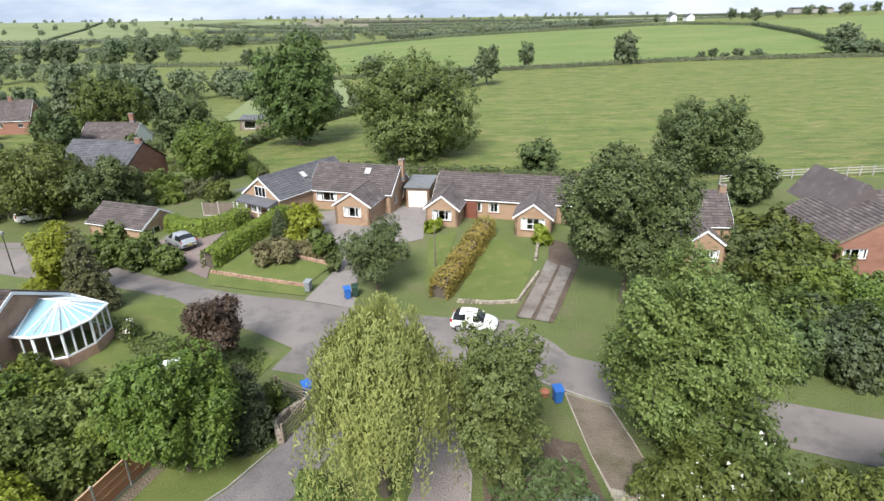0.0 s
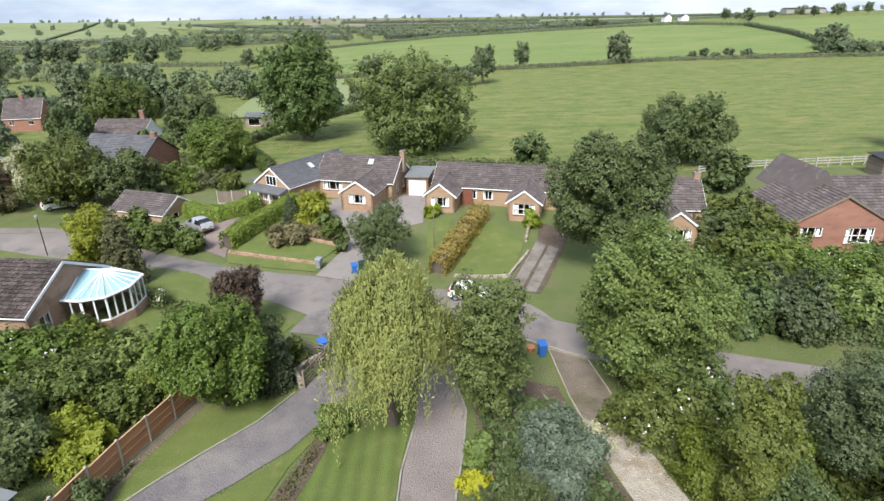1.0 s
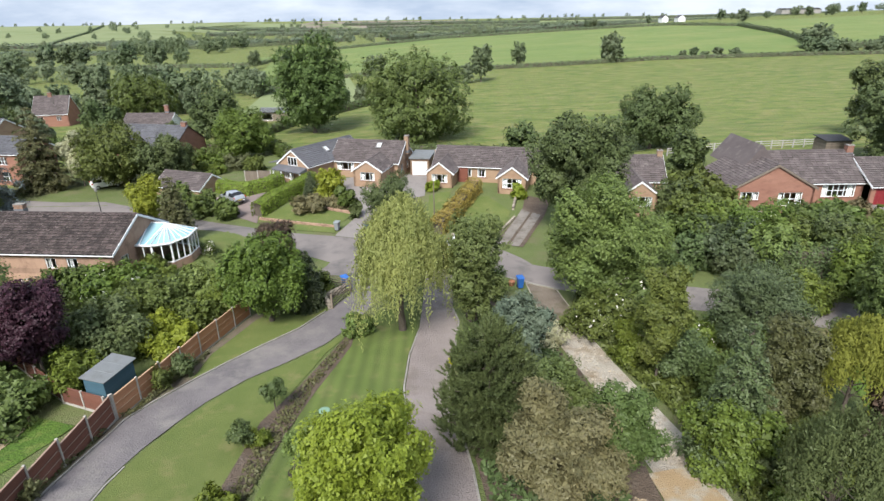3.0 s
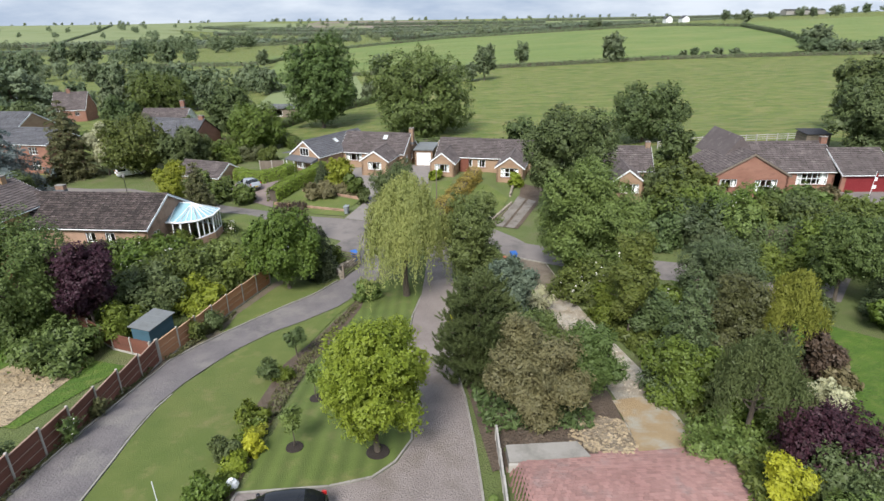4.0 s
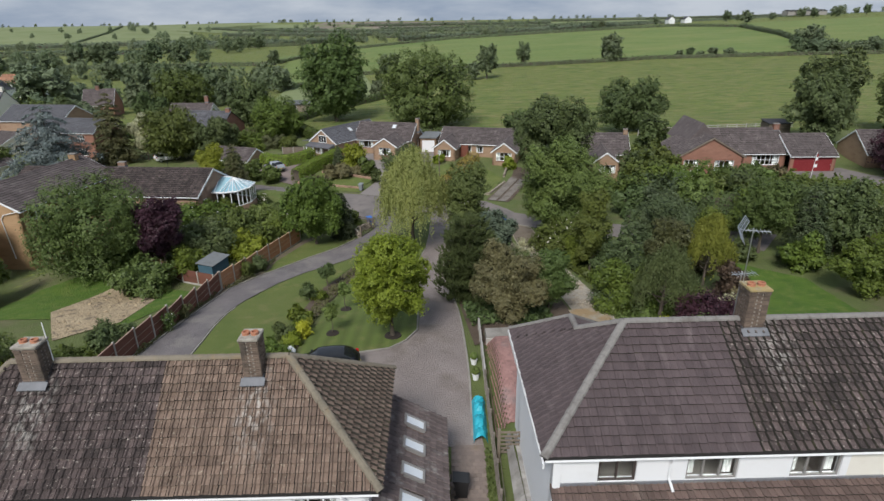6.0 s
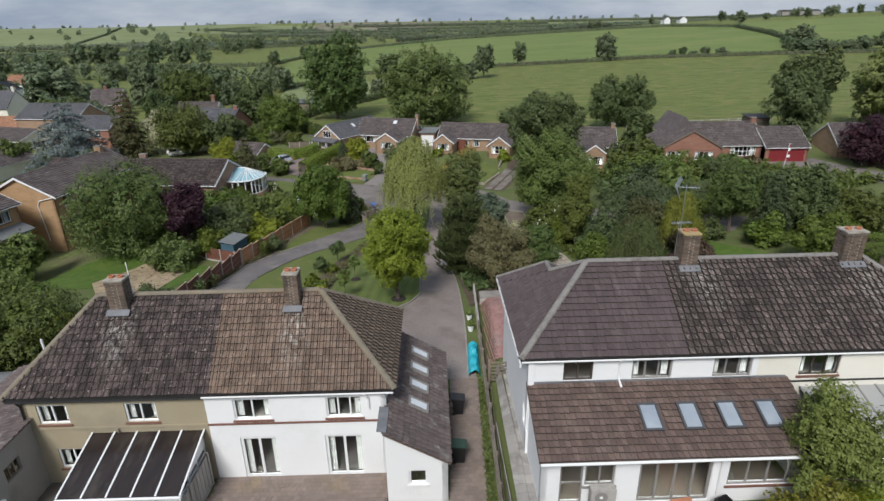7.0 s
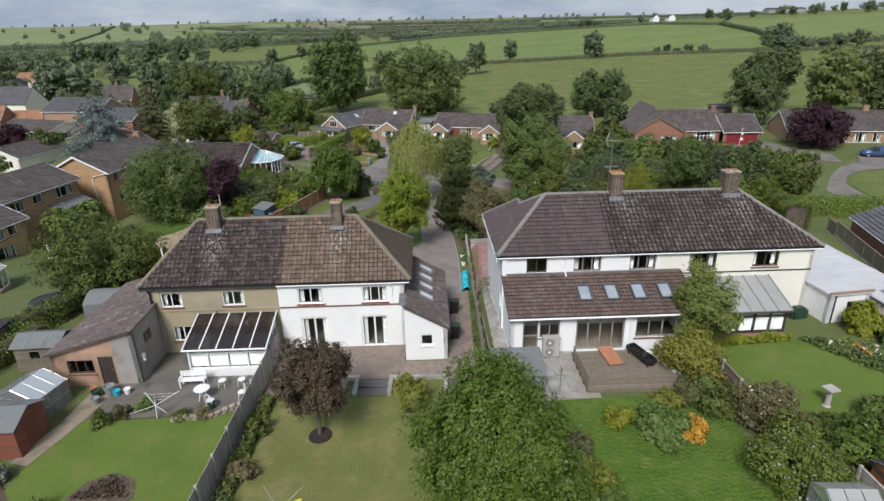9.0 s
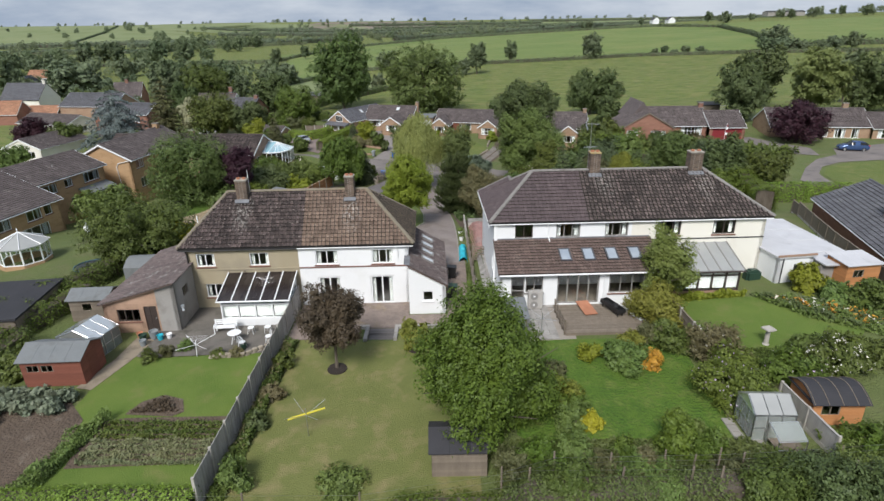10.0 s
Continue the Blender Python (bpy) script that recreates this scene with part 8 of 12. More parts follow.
shrub("shrub", "grey-green straggling shrub against the orange fence", -17.3, 14.2, 1.8, 0.9, L_GREY, 1800, 0.12, 413)
shrub("shrub", "dark green loose climber against the orange fence", -17.7, 12.4, 1.9, 0.7, L_MID, 1500, 0.12, 414)
shrub("rose_bush", "straggling rose bush against the red fence", -18.85, -0.2, 1.5, 0.6, L_ASH, 900, 0.10, 415, blossom=(L_FLOWER, 25, 0.09))
shrub("rose_bush", "straggling rose bush against the red fence", -18.85, 2.2, 1.3, 0.6, L_OLIVE, 900, 0.10, 416)
shrub("shrub", "soft green rounded shrub below the pine", 6.6, 10.4, 3.2, 1.9, L_SOFT, 6200, 0.13, 401)
shrub("shrub", "soft green loose shrub beside the pale drive", 7.9, 7.4, 3.0, 1.7, L_ASH, 5200, 0.13, 402)
shrub("shrub", "silver-leaved shrub beside the pale drive", 8.0, 17.6, 1.9, 1.1, L_PALE, 1500, 0.10, 403)
shrub("shrub", "fresh lime-green low shrub beside a feathery bush", 6.7, 6.6, 1.7, 1.0, L_LIMEDARK, 2200, 0.13, 404)
shrub("shrub", "grey-green shrub under the light ash", 4.2, 16.8, 1.7, 1.6, L_GREY, 3000, 0.13, 405)
shrub("shrub", "pale flowered shrub at the lane edge", 4.4, 26.6, 2.4, 1.3, L_SOFT, 2600, 0.13, 406, blossom=(L_FLOWER, 260, 0.11))
shrub("rose_bush", "white flowered rose bush beside the conservatory", -23.6, 34.9, 1.1, 0.9, L_MID, 1500, 0.13, 407, blossom=(L_FLOWER, 260, 0.13))
shrub("rose_bush", "white flowered rose bush under the gable", -29.0, 25.9, 1.7, 0.9, L_MID, 1500, 0.13, 408, blossom=(L_FLOWER, 200, 0.13))
shrub("rose_bush", "tall white flowered rose bush beside the purple tree", -33.6, 23.6, 2.4, 1.1, L_FRESH, 1800, 0.13, 409, blossom=(L_FLOWER, 420, 0.13))
shrub("shrub", "fresh green upright garden shrub among other planting", 1.7, 16.5, 2.3, 0.7, L_LIGHT, 2010, 0.18, 230)
shrub("shrub", "fresh green upright garden shrub among other planting", -6.3, 19.6, 1.9, 1.1, L_LIGHT, 2237, 0.20, 231)
shrub("shrub", "mid-green upright garden shrub among other planting", 13.6, 3.4, 4.4, 2.0, L_FRESH, 8400, 0.16, 232)
shrub("shrub", "mid-green upright garden shrub among other planting", 16.6, 9.6, 3.6, 1.9, L_ASH, 6200, 0.16, 233)
shrub("shrub", "dark green upright garden shrub among other planting", 14.4, 3.1, 2.2, 1.5, L_DARK, 3572, 0.20, 234)
shrub("shrub", "mid-green spreading garden shrub among other planting", 15.9, 0.0, 1.9, 1.8, L_FRESH, 3994, 0.18, 235)
shrub("shrub", "fresh green low garden shrub among other planting", 13.8, -1.6, 1.0, 1.7, L_LIGHT, 4719, 0.14, 236)
shrub("shrub", "golden yellow upright garden shrub among other planting", 13.8, -6.2, 2.5, 0.9, L_YELLOW, 4067, 0.12, 237)
shrub("shrub", "dark purple spreading garden shrub among other planting", 17.5, -3.9, 2.7, 2.4, L_PURPLE, 10428, 0.14, 238)
shrub("shrub", "grey-green upright garden shrub among other planting", 16.5, -6.2, 2.0, 1.5, L_GREY, 5580, 0.13, 239)
shrub("shrub", "fresh green spreading garden shrub among other planting", 16.4, -7.7, 1.4, 1.9, L_LIGHT, 6700, 0.12, 240)
shrub("shrub", "cream flowered low garden shrub among other planting", 21.9, 3.1, 0.9, 1.0, L_PALE, 1172, 0.21, 241)
shrub("shrub", "russet brown spreading garden shrub among other planting", 23.6, 4.9, 1.2, 1.1, L_BROWN, 1362, 0.22, 242)
shrub("shrub", "bronze-leaved upright garden shrub among other planting", 23.1, 6.0, 3.1, 1.3, L_BRONZE, 3745, 0.22, 243)
shrub("shrub", "dark green spreading garden shrub among other planting", 27.6, 14.6, 2.0, 1.6, L_DARK, 3400, 0.18, 244)
shrub("shrub", "fresh green upright garden shrub among other planting", 33.6, 23.2, 3.6, 3.2, L_FRESH, 5200, 0.22, 245)
shrub("shrub", "fresh green upright garden shrub among other planting", 28.0, 21.2, 2.4, 2.0, L_FRESH, 3991, 0.20, 246)
shrub("shrub", "dark green upright garden shrub among other planting", 22.6, 30.6, 3.4, 2.4, L_DARK, 3698, 0.32, 247)
shrub("shrub", "mid-green upright garden shrub among other planting", 24.6, 33.8, 4.3, 3.0, L_MID, 3347, 0.34, 248)
shrub("shrub", "fresh green spreading garden shrub among other planting", 31.2, 37.0, 2.6, 2.8, L_LIGHT, 3032, 0.38, 249, blossom=(L_FLOWER, 221, 0.16))
shrub("shrub", "fresh green spreading garden shrub among other planting", 39.8, 36.6, 2.2, 2.6, L_LIGHT, 2944, 0.39, 250)
shrub("shrub", "dark green upright garden shrub among other planting", 28.9, 42.4, 3.8, 3.8, L_MID, 2905, 0.39, 251)
shrub("shrub", "dark green upright garden shrub among other planting", 35.2, 29.0, 3.9, 2.8, L_DARK, 4600, 0.24, 252)
shrub("shrub", "fresh green upright garden shrub among other planting", 37.8, 26.2, 3.2, 2.8, L_MID, 4600, 0.24, 253)
shrub("shrub", "mid-green upright garden shrub among other planting", 15.6, 13.0, 3.4, 2.0, L_GREY, 6000, 0.16, 254)
shrub("shrub", "fresh green upright garden shrub among other planting", 12.6, 19.4, 3.2, 2.0, L_ASH, 4842, 0.18, 255)
shrub("shrub", "bright lime-green upright garden shrub among other planting", 31.6, 11.4, 3.2, 1.6, L_FRESH, 3718, 0.27, 256)
shrub("shrub", "fresh green upright garden shrub among other planting", -9.9, 1.2, 1.3, 0.75, L_LIMEDARK, 1057, 0.18, 258)
shrub("shrub", "grey-green upright garden shrub among other planting", -10.2, -1.8, 1.3, 0.7, L_GREY, 1837, 0.14, 259)
shrub("shrub", "golden yellow upright garden shrub among other planting", -9.1, -1.4, 1.2, 0.5, L_YELLOW, 1898, 0.13, 260)
shrub("shrub", "mid-green upright garden shrub among other planting", -9.8, -5.0, 1.5, 0.8, L_FRESH, 3520, 0.13, 261)
shrub("shrub", "mid-green upright garden shrub among other planting", -9.7, -7.3, 1.7, 0.9, L_OLIVE, 4139, 0.12, 262)
shrub("shrub", "spreading dark conifer spreading garden shrub among other planting", -25.4, 8.9, 2.6, 2.6, L_DARKFRESH, 4925, 0.24, 263)
shrub("shrub", "grey-green upright garden shrub among other planting", -20.9, -3.6, 2.2, 1.3, L_GREY, 4247, 0.15, 264)
shrub("shrub", "fresh green upright garden shrub among other planting", -29.6, 13.6, 2.2, 1.6, L_LIGHT, 2565, 0.28, 265)
shrub("shrub", "gold-green spreading garden shrub among other planting", 14.5, -25.7, 2.2, 1.8, L_GOLDGREEN, 7560, 0.12, 266)
shrub("shrub", "fresh green upright garden shrub among other planting", 11.0, -30.6, 1.6, 1.0, L_LIGHT, 2909, 0.14, 267)
shrub("shrub", "orange flowered low garden shrub among other planting", 12.4, -30.6, 1.0, 0.6, L_ORANGE, 1274, 0.14, 268)
shrub("shrub", "mid-green spreading garden shrub among other planting", 14.3, -28.4, 1.3, 1.2, L_MID, 3890, 0.15, 269)
shrub("shrub", "olive green spreading garden shrub among other planting", 16.4, -29.6, 1.6, 1.7, L_BROWN, 6200, 0.12, 270, blossom=(L_FLOWER, 60, 0.12))
shrub("shrub", "mid-green spreading garden shrub among other planting", 15.6, -33.4, 2.0, 2.0, L_FRESH, 8200, 0.12, 271, blossom=(L_LILAC, 260, 0.13))
shrub("shrub", "grey-green upright garden shrub among other planting", 22.6, -30.8, 1.4, 1.0, L_FRESH, 2400, 0.13, 272, blossom=(L_FLOWER, 420, 0.13))
shrub("shrub", "mid-green spreading garden shrub among other planting", 21.4, -30.6, 0.8, 1.2, L_MID, 4295, 0.16, 273)
shrub("shrub", "mid-green spreading garden shrub among other planting", 24.2, -31.0, 1.0, 1.3, L_MID, 4326, 0.16, 274)
shrub("shrub", "gold-green upright garden shrub among other planting", 11.3, -37.3, 2.0, 0.9, L_LIMEDARK, 4861, 0.12, 275)
shrub("shrub", "golden yellow upright garden shrub among other planting", 7.9, -35.6, 0.9, 0.5, L_YELLOW, 2808, 0.12, 276)
shrub("shrub", "gold-green upright garden shrub among other planting", 6.9, -33.6, 1.5, 0.9, L_GOLDGREEN, 3539, 0.12, 277)
shrub("shrub", "bright lime-green upright garden shrub among other planting", 25.5, -22.5, 1.9, 1.1, L_LIME, 2628, 0.19, 278)
shrub("shrub", "fresh green spreading garden shrub among other planting", 26.6, -24.6, 1.1, 1.3, L_LIGHT, 4772, 0.19, 279)
shrub("shrub", "mid-green upright garden shrub among other planting", 27.8, -25.4, 2.3, 1.1, L_MID, 3183, 0.19, 281)
shrub("shrub", "gold-green upright garden shrub among other planting", -0.9, -26.6, 2.2, 0.8, L_GOLDGREEN, 3244, 0.15, 282)
shrub("shrub", "mid-green spreading garden shrub among other planting", 14.6, -39.8, 1.6, 1.8, L_MID, 6088, 0.12, 283)
shrub("shrub", "dark green spreading garden shrub among other planting", 16.8, -40.5, 2.0, 1.9, L_DARK, 6821, 0.12, 284)
shrub("shrub", "fresh green low garden shrub among other planting", 9.4, -39.3, 0.9, 1.5, L_LIGHT, 4012, 0.11, 285)
shrub("shrub", "fresh green upright garden shrub among other planting", -8.4, -37.9, 1.8, 0.7, L_LIGHT, 2570, 0.12, 286)
shrub("shrub", "russet brown low garden shrub among other planting", -8.7, -31.4, 1.0, 0.6, L_BROWN, 1174, 0.14, 287)
shrub("shrub", "mid-green low garden shrub among other planting", -8.7, -28.5, 1.1, 0.5, L_MID, 1132, 0.15, 288)
shrub("shrub", "grey-green low garden shrub among other planting", -8.7, -33.9, 1.1, 0.5, L_GREY, 1275, 0.13, 289)
shrub("shrub", "grey-green upright garden shrub among other planting", -24.4, -33.6, 1.6, 1.2, L_GREY, 5837, 0.16, 290)
shrub("shrub", "mid-green upright garden shrub among other planting", -24.5, -28.7, 1.7, 1.3, L_MID, 2837, 0.18, 291)
shrub("shrub", "fresh yellow-green upright garden shrub among other planting", -39.6, 6.6, 4.6, 3.0, L_LIGHT, 4200, 0.30, 293)
shrub("shrub", "golden yellow upright garden shrub among other planting", -22.4, -9.9, 3.5, 1.1, L_YELLOW, 3665, 0.24, 294)
shrub("shrub", "fresh green low garden shrub among other planting", -3.8, -38.0, 0.3, 1.2, L_LIGHT, 3007, 0.12, 295)
shrub("shrub", "mid-green low garden shrub among other planting", 5.9, -39.4, 1.1, 1.5, L_MID, 4401, 0.11, 296)
shrub("shrub", "bright lime-green upright garden shrub among other planting", -14.9, 55.6, 3.5, 2.0, L_LIME, 3371, 0.34, 297)
shrub("shrub", "mid-green upright garden shrub among other planting", -12.2, 51.4, 2.6, 1.3, L_MID, 2028, 0.32, 298)
shrub("shrub", "dark green upright garden shrub among other planting", -10.5, 47.9, 2.2, 0.8, L_DARK, 1301, 0.30, 299)
shrub("shrub", "bright lime-green upright garden shrub among other planting", -1.3, 56.2, 1.4, 1.0, L_LIME, 917, 0.34, 300)
shrub("shrub", "bright lime-green upright garden shrub among other planting", 10.1, 52.9, 1.9, 1.0, L_LIME, 1237, 0.33, 301)
shrub("shrub", "mid-green spreading garden shrub among other planting", -30.4, 50.4, 2.6, 2.2, L_MID, 3401, 0.34, 302)
shrub("shrub", "mid-green upright garden shrub among other planting", -33.3, 51.1, 3.7, 2.1, L_MID, 3218, 0.35, 303)
shrub("shrub", "mid-green upright garden shrub among other planting", -26.2, 48.6, 2.7, 1.6, L_MID, 2539, 0.33, 304)
shrub("shrub", "dark green upright garden shrub among other planting", 30.8, 49.3, 3.8, 3.0, L_MID, 3400, 0.34, 305)
shrub("shrub", "mid-green upright garden shrub among other planting", 28.0, 36.1, 4.5, 1.9, L_FRESH, 4259, 0.28, 306)
shrub("shrub", "mid-green upright garden shrub among other planting", 31.0, 45.1, 4.0, 2.5, L_MID, 3601, 0.33, 307)
shrub("shrub", "russet brown upright garden shrub among other planting", 42.6, 38.2, 1.8, 1.8, L_BROWN, 3646, 0.32, 308)
shrub("shrub", "dark green upright garden shrub among other planting", 14.3, 84.2, 4.2, 3.3, L_DARK, 2723, 0.41, 309)
shrub("shrub", "dark green upright garden shrub among other planting", 34.1, 59.5, 5.0, 2.7, L_DARK, 2911, 0.39, 310)
shrub("shrub", "russet brown spreading garden shrub among other planting", -16.6, 50.2, 1.9, 1.9, L_BROWN, 2227, 0.32, 311)


# ---- the countryside ----
def far_tree(seed, h, R, n, material, leaf=0.50):
    t = tree("field_tree", "distant broadleaved tree in the countryside", 0, 0, h, R, h * 0.06, material, n, leaf, seed, k=34, size=(0.24, 0.38), group="countryside trees", z=-40 - seed)
    return t


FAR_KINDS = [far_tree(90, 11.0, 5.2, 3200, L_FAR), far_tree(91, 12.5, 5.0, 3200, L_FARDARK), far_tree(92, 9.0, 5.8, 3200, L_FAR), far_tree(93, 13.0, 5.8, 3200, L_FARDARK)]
for t, at in zip(FAR_KINDS, ((-84, 222), (-113, 342), (-28, 235), (-98, 166))):
    t.matrix_world = stand(at[0], at[1], 0, -0.3)


def far_at(x, y, size, kind, wide=1.0):
    rnd = random.Random(int(x * 7 + y * 13))
    return copy_thing(FAR_KINDS[kind], stand(x, y, rnd.uniform(0, 360), -0.3) @ Matrix.Diagonal((size * wide, size * wide, size, 1)))


def scatter(outline, count, lo, hi, seed, kinds=(0, 1, 2, 3), gap=7.0):
    """Trees spread at random over a stretch of country."""
    rnd = random.Random(seed)
    xs, ys = [p[0] for p in outline], [p[1] for p in outline]
    done, tries = [], 0
    while len(done) < count and tries < count * 40:
        tries += 1
        x, y = rnd.uniform(min(xs), max(xs)), rnd.uniform(min(ys), max(ys))
        odd = False
        for (ax, ay), (bx, by) in zip(outline, outline[1:] + outline[:1]):
            if (ay > y) != (by > y) and x < (bx - ax) * (y - ay) / (by - ay) + ax:
                odd = not odd
        if odd and all((x - a) ** 2 + (y - b) ** 2 > gap * gap for a, b in done):
            done.append((x, y))
            far_at(x, y, rnd.uniform(lo, hi), rnd.choice(kinds), rnd.uniform(0.9, 1.3))


far_at(178, 268, 1.25, 2, 1.3)
far_at(73, 240, 1.25, 0)
far_at(75, 239, 0.7, 1, 1.4)
far_at(33, 234, 0.85, 3, 0.8)
far_at(14, 188, 1.1, 1, 0.95)
far_at(9, 186, 0.7, 0)
far_at(4, 187, 0.6, 2)
far_at(-30, 156, 0.65, 2)
far_at(-24, 160, 0.6, 0)
far_at(-36, 158, 0.55, 1)
far_at(-100, 372, 0.9, 1)
for x, s in ((108, 0.34), (113, 0.4), (118, 0.3), (124, 0.42), (130, 0.45), (163, 0.6), (170, 0.8), (176, 0.65), (182, 0.55), (190, 0.6), (198, 0.75), (207, 0.7)):
    far_at(x, 246 + (x % 5), s, int(x) % 4, 1.4)
for x, y, s in ((284, 600, 1.1), (262, 512, 1.2), (240, 640, 1.0), (228, 650, 0.9), (330, 600, 0.8), (372, 600, 1.0), (398, 606, 1.2), (425, 600, 1.0), (450, 596, 1.3), (170, 690, 1.0), (178, 694, 1.1), (300, 610, 0.7)):
    far_at(x, y, s, int(x) % 4)
scatter([(-62, 168), (-58, 205), (-96, 232), (-190, 300), (-268, 330), (-300, 250), (-170, 138), (-100, 140)], 24, 0.9, 1.6, 5, gap=13)
scatter([(-60, 128), (-58, 150), (-80, 170), (-150, 165), (-165, 140), (-110, 158), (-90, 150)], 8, 0.8, 1.1, 6, gap=10)
scatter([(-190, 385), (-190, 415), (-290, 425), (-290, 385)], 10, 1.1, 1.5, 7, (1, 1, 0), gap=11)
scatter([(-126, 66), (-150, 70), (-150, 110), (-132, 112)], 6, 0.5, 0.8, 8, gap=9)


def far_wood(label, outline, count, lo, hi, seed, material=None):
    """Trees too far off to pick apart, spread over a stretch of country as one object."""
    rng = np.random.default_rng(seed)
    xs, ys = [p[0] for p in outline], [p[1] for p in outline]
    P, N, S, done = [], [], [], 0
    while done < count:
        x, y = rng.uniform(min(xs), max(xs)), rng.uniform(min(ys), max(ys))
        odd = False
        for (ax, ay), (bx, by) in zip(outline, outline[1:] + outline[:1]):
            if (ay > y) != (by > y) and x < (bx - ax) * (y - ay) / (by - ay) + ax:
                odd = not odd
        if not odd:
            continue
        done += 1
        h = rng.uniform(lo, hi)
        b = lumps(rng, h * rng.uniform(0.4, 0.6), h * 0.08, h, 18)
        pos, d = on_blobs(b, 420, rng, 0.4, 0.6)
        P.append(pos + np.array([x, y, ground_z(x, y) - 0.4]))
        N.append(d + rng.normal(size=d.shape) * 0.5 + np.array([0, 0, 0.4]))
        S.append(np.full(len(pos), h * 0.09))
    nrm = np.concatenate(N)
    nrm /= np.linalg.norm(nrm, axis=1, keepdims=True)
    size = np.concatenate(S) * rng.uniform(0.6, 1.4, len(nrm))
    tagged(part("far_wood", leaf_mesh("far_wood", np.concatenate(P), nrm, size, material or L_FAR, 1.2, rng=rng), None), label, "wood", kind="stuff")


far_wood("distant trees scattered along the valley", [(-480, 560), (-300, 700), (-100, 640), (60, 600), (160, 760), (40, 1000), (-300, 1000), (-620, 760)], 60, 9, 14, 9)
far_wood("distant trees across the far valley floor", [(-700, 1000), (200, 900), (500, 1500), (-900, 1600)], 70, 10, 15, 10)
far_wood("line of trees along the skyline", [(-1900, 2320), (700, 2360), (900, 2480), (-1900, 2420)], 60, 9, 16, 11)
far_wood("trees dotted over a far hillside", [(-900, 900), (-560, 800), (-700, 1300), (-1100, 1300)], 6, 9, 13, 12)
scatter([(-58, 118), (-46, 112), (-50, 126), (-60, 128)], 3, 0.6, 0.8, 13, gap=8)
scatter([(92, 40), (120, 60), (130, 100), (96, 90)], 12, 0.8, 1.2, 14, gap=9)
scatter([(95, -20), (120, -10), (120, 40), (88, 30)], 10, 0.7, 1.0, 15, gap=9)

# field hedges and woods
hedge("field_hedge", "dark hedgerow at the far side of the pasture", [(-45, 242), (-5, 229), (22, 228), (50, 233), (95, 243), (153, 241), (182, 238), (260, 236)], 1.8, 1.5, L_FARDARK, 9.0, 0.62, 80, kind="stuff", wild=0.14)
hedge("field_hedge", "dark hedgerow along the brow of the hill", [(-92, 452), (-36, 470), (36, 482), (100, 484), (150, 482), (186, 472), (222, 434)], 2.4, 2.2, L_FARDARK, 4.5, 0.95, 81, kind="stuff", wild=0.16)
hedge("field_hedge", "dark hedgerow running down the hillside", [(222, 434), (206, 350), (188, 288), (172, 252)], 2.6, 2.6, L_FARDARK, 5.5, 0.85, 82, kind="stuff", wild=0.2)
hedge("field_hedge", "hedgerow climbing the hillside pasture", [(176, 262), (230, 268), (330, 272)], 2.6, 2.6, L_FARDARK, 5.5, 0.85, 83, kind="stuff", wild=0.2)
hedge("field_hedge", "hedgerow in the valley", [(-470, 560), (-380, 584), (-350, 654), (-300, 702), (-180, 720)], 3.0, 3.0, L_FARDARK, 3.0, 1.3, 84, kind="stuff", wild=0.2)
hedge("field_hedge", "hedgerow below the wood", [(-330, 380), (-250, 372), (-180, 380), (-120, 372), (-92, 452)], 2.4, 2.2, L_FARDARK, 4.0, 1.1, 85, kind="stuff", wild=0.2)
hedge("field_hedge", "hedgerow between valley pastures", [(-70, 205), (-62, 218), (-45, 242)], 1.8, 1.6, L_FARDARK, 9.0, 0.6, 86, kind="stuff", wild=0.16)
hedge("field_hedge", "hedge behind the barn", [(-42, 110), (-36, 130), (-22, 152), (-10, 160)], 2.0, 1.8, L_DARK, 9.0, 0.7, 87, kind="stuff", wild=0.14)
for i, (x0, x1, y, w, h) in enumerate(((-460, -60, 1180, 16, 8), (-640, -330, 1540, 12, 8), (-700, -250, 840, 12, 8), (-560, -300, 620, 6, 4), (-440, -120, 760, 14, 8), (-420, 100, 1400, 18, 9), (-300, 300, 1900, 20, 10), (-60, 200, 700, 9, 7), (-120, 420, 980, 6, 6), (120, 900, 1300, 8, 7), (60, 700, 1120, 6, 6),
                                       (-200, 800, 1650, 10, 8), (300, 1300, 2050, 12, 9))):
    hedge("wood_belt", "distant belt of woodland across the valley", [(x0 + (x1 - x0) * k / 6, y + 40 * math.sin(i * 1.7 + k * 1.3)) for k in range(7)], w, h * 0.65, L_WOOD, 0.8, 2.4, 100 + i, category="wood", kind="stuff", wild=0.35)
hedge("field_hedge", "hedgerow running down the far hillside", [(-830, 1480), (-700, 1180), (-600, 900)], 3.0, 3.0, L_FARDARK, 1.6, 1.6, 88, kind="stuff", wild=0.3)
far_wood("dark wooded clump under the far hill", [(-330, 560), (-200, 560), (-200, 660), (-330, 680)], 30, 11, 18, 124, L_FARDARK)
far_wood("wooded skyline beyond the hill pasture", [(380, 650), (520, 670), (700, 740), (640, 800), (420, 730)], 34, 7, 11, 125)
far_wood("trees scattered over the far valley slopes", [(-420, 1250), (300, 1250), (500, 2200), (-500, 2200)], 90, 9, 15, 126)
far_wood("clump of dark trees in the valley", [(-66, 196), (-104, 214), (-170, 262), (-150, 278), (-84, 226)], 16, 8, 12, 120, L_FARDARK)
far_wood("grey-green woodland in the valley", [(-150, 262), (-215, 290), (-300, 330), (-290, 350), (-160, 285)], 16, 8, 12, 121)
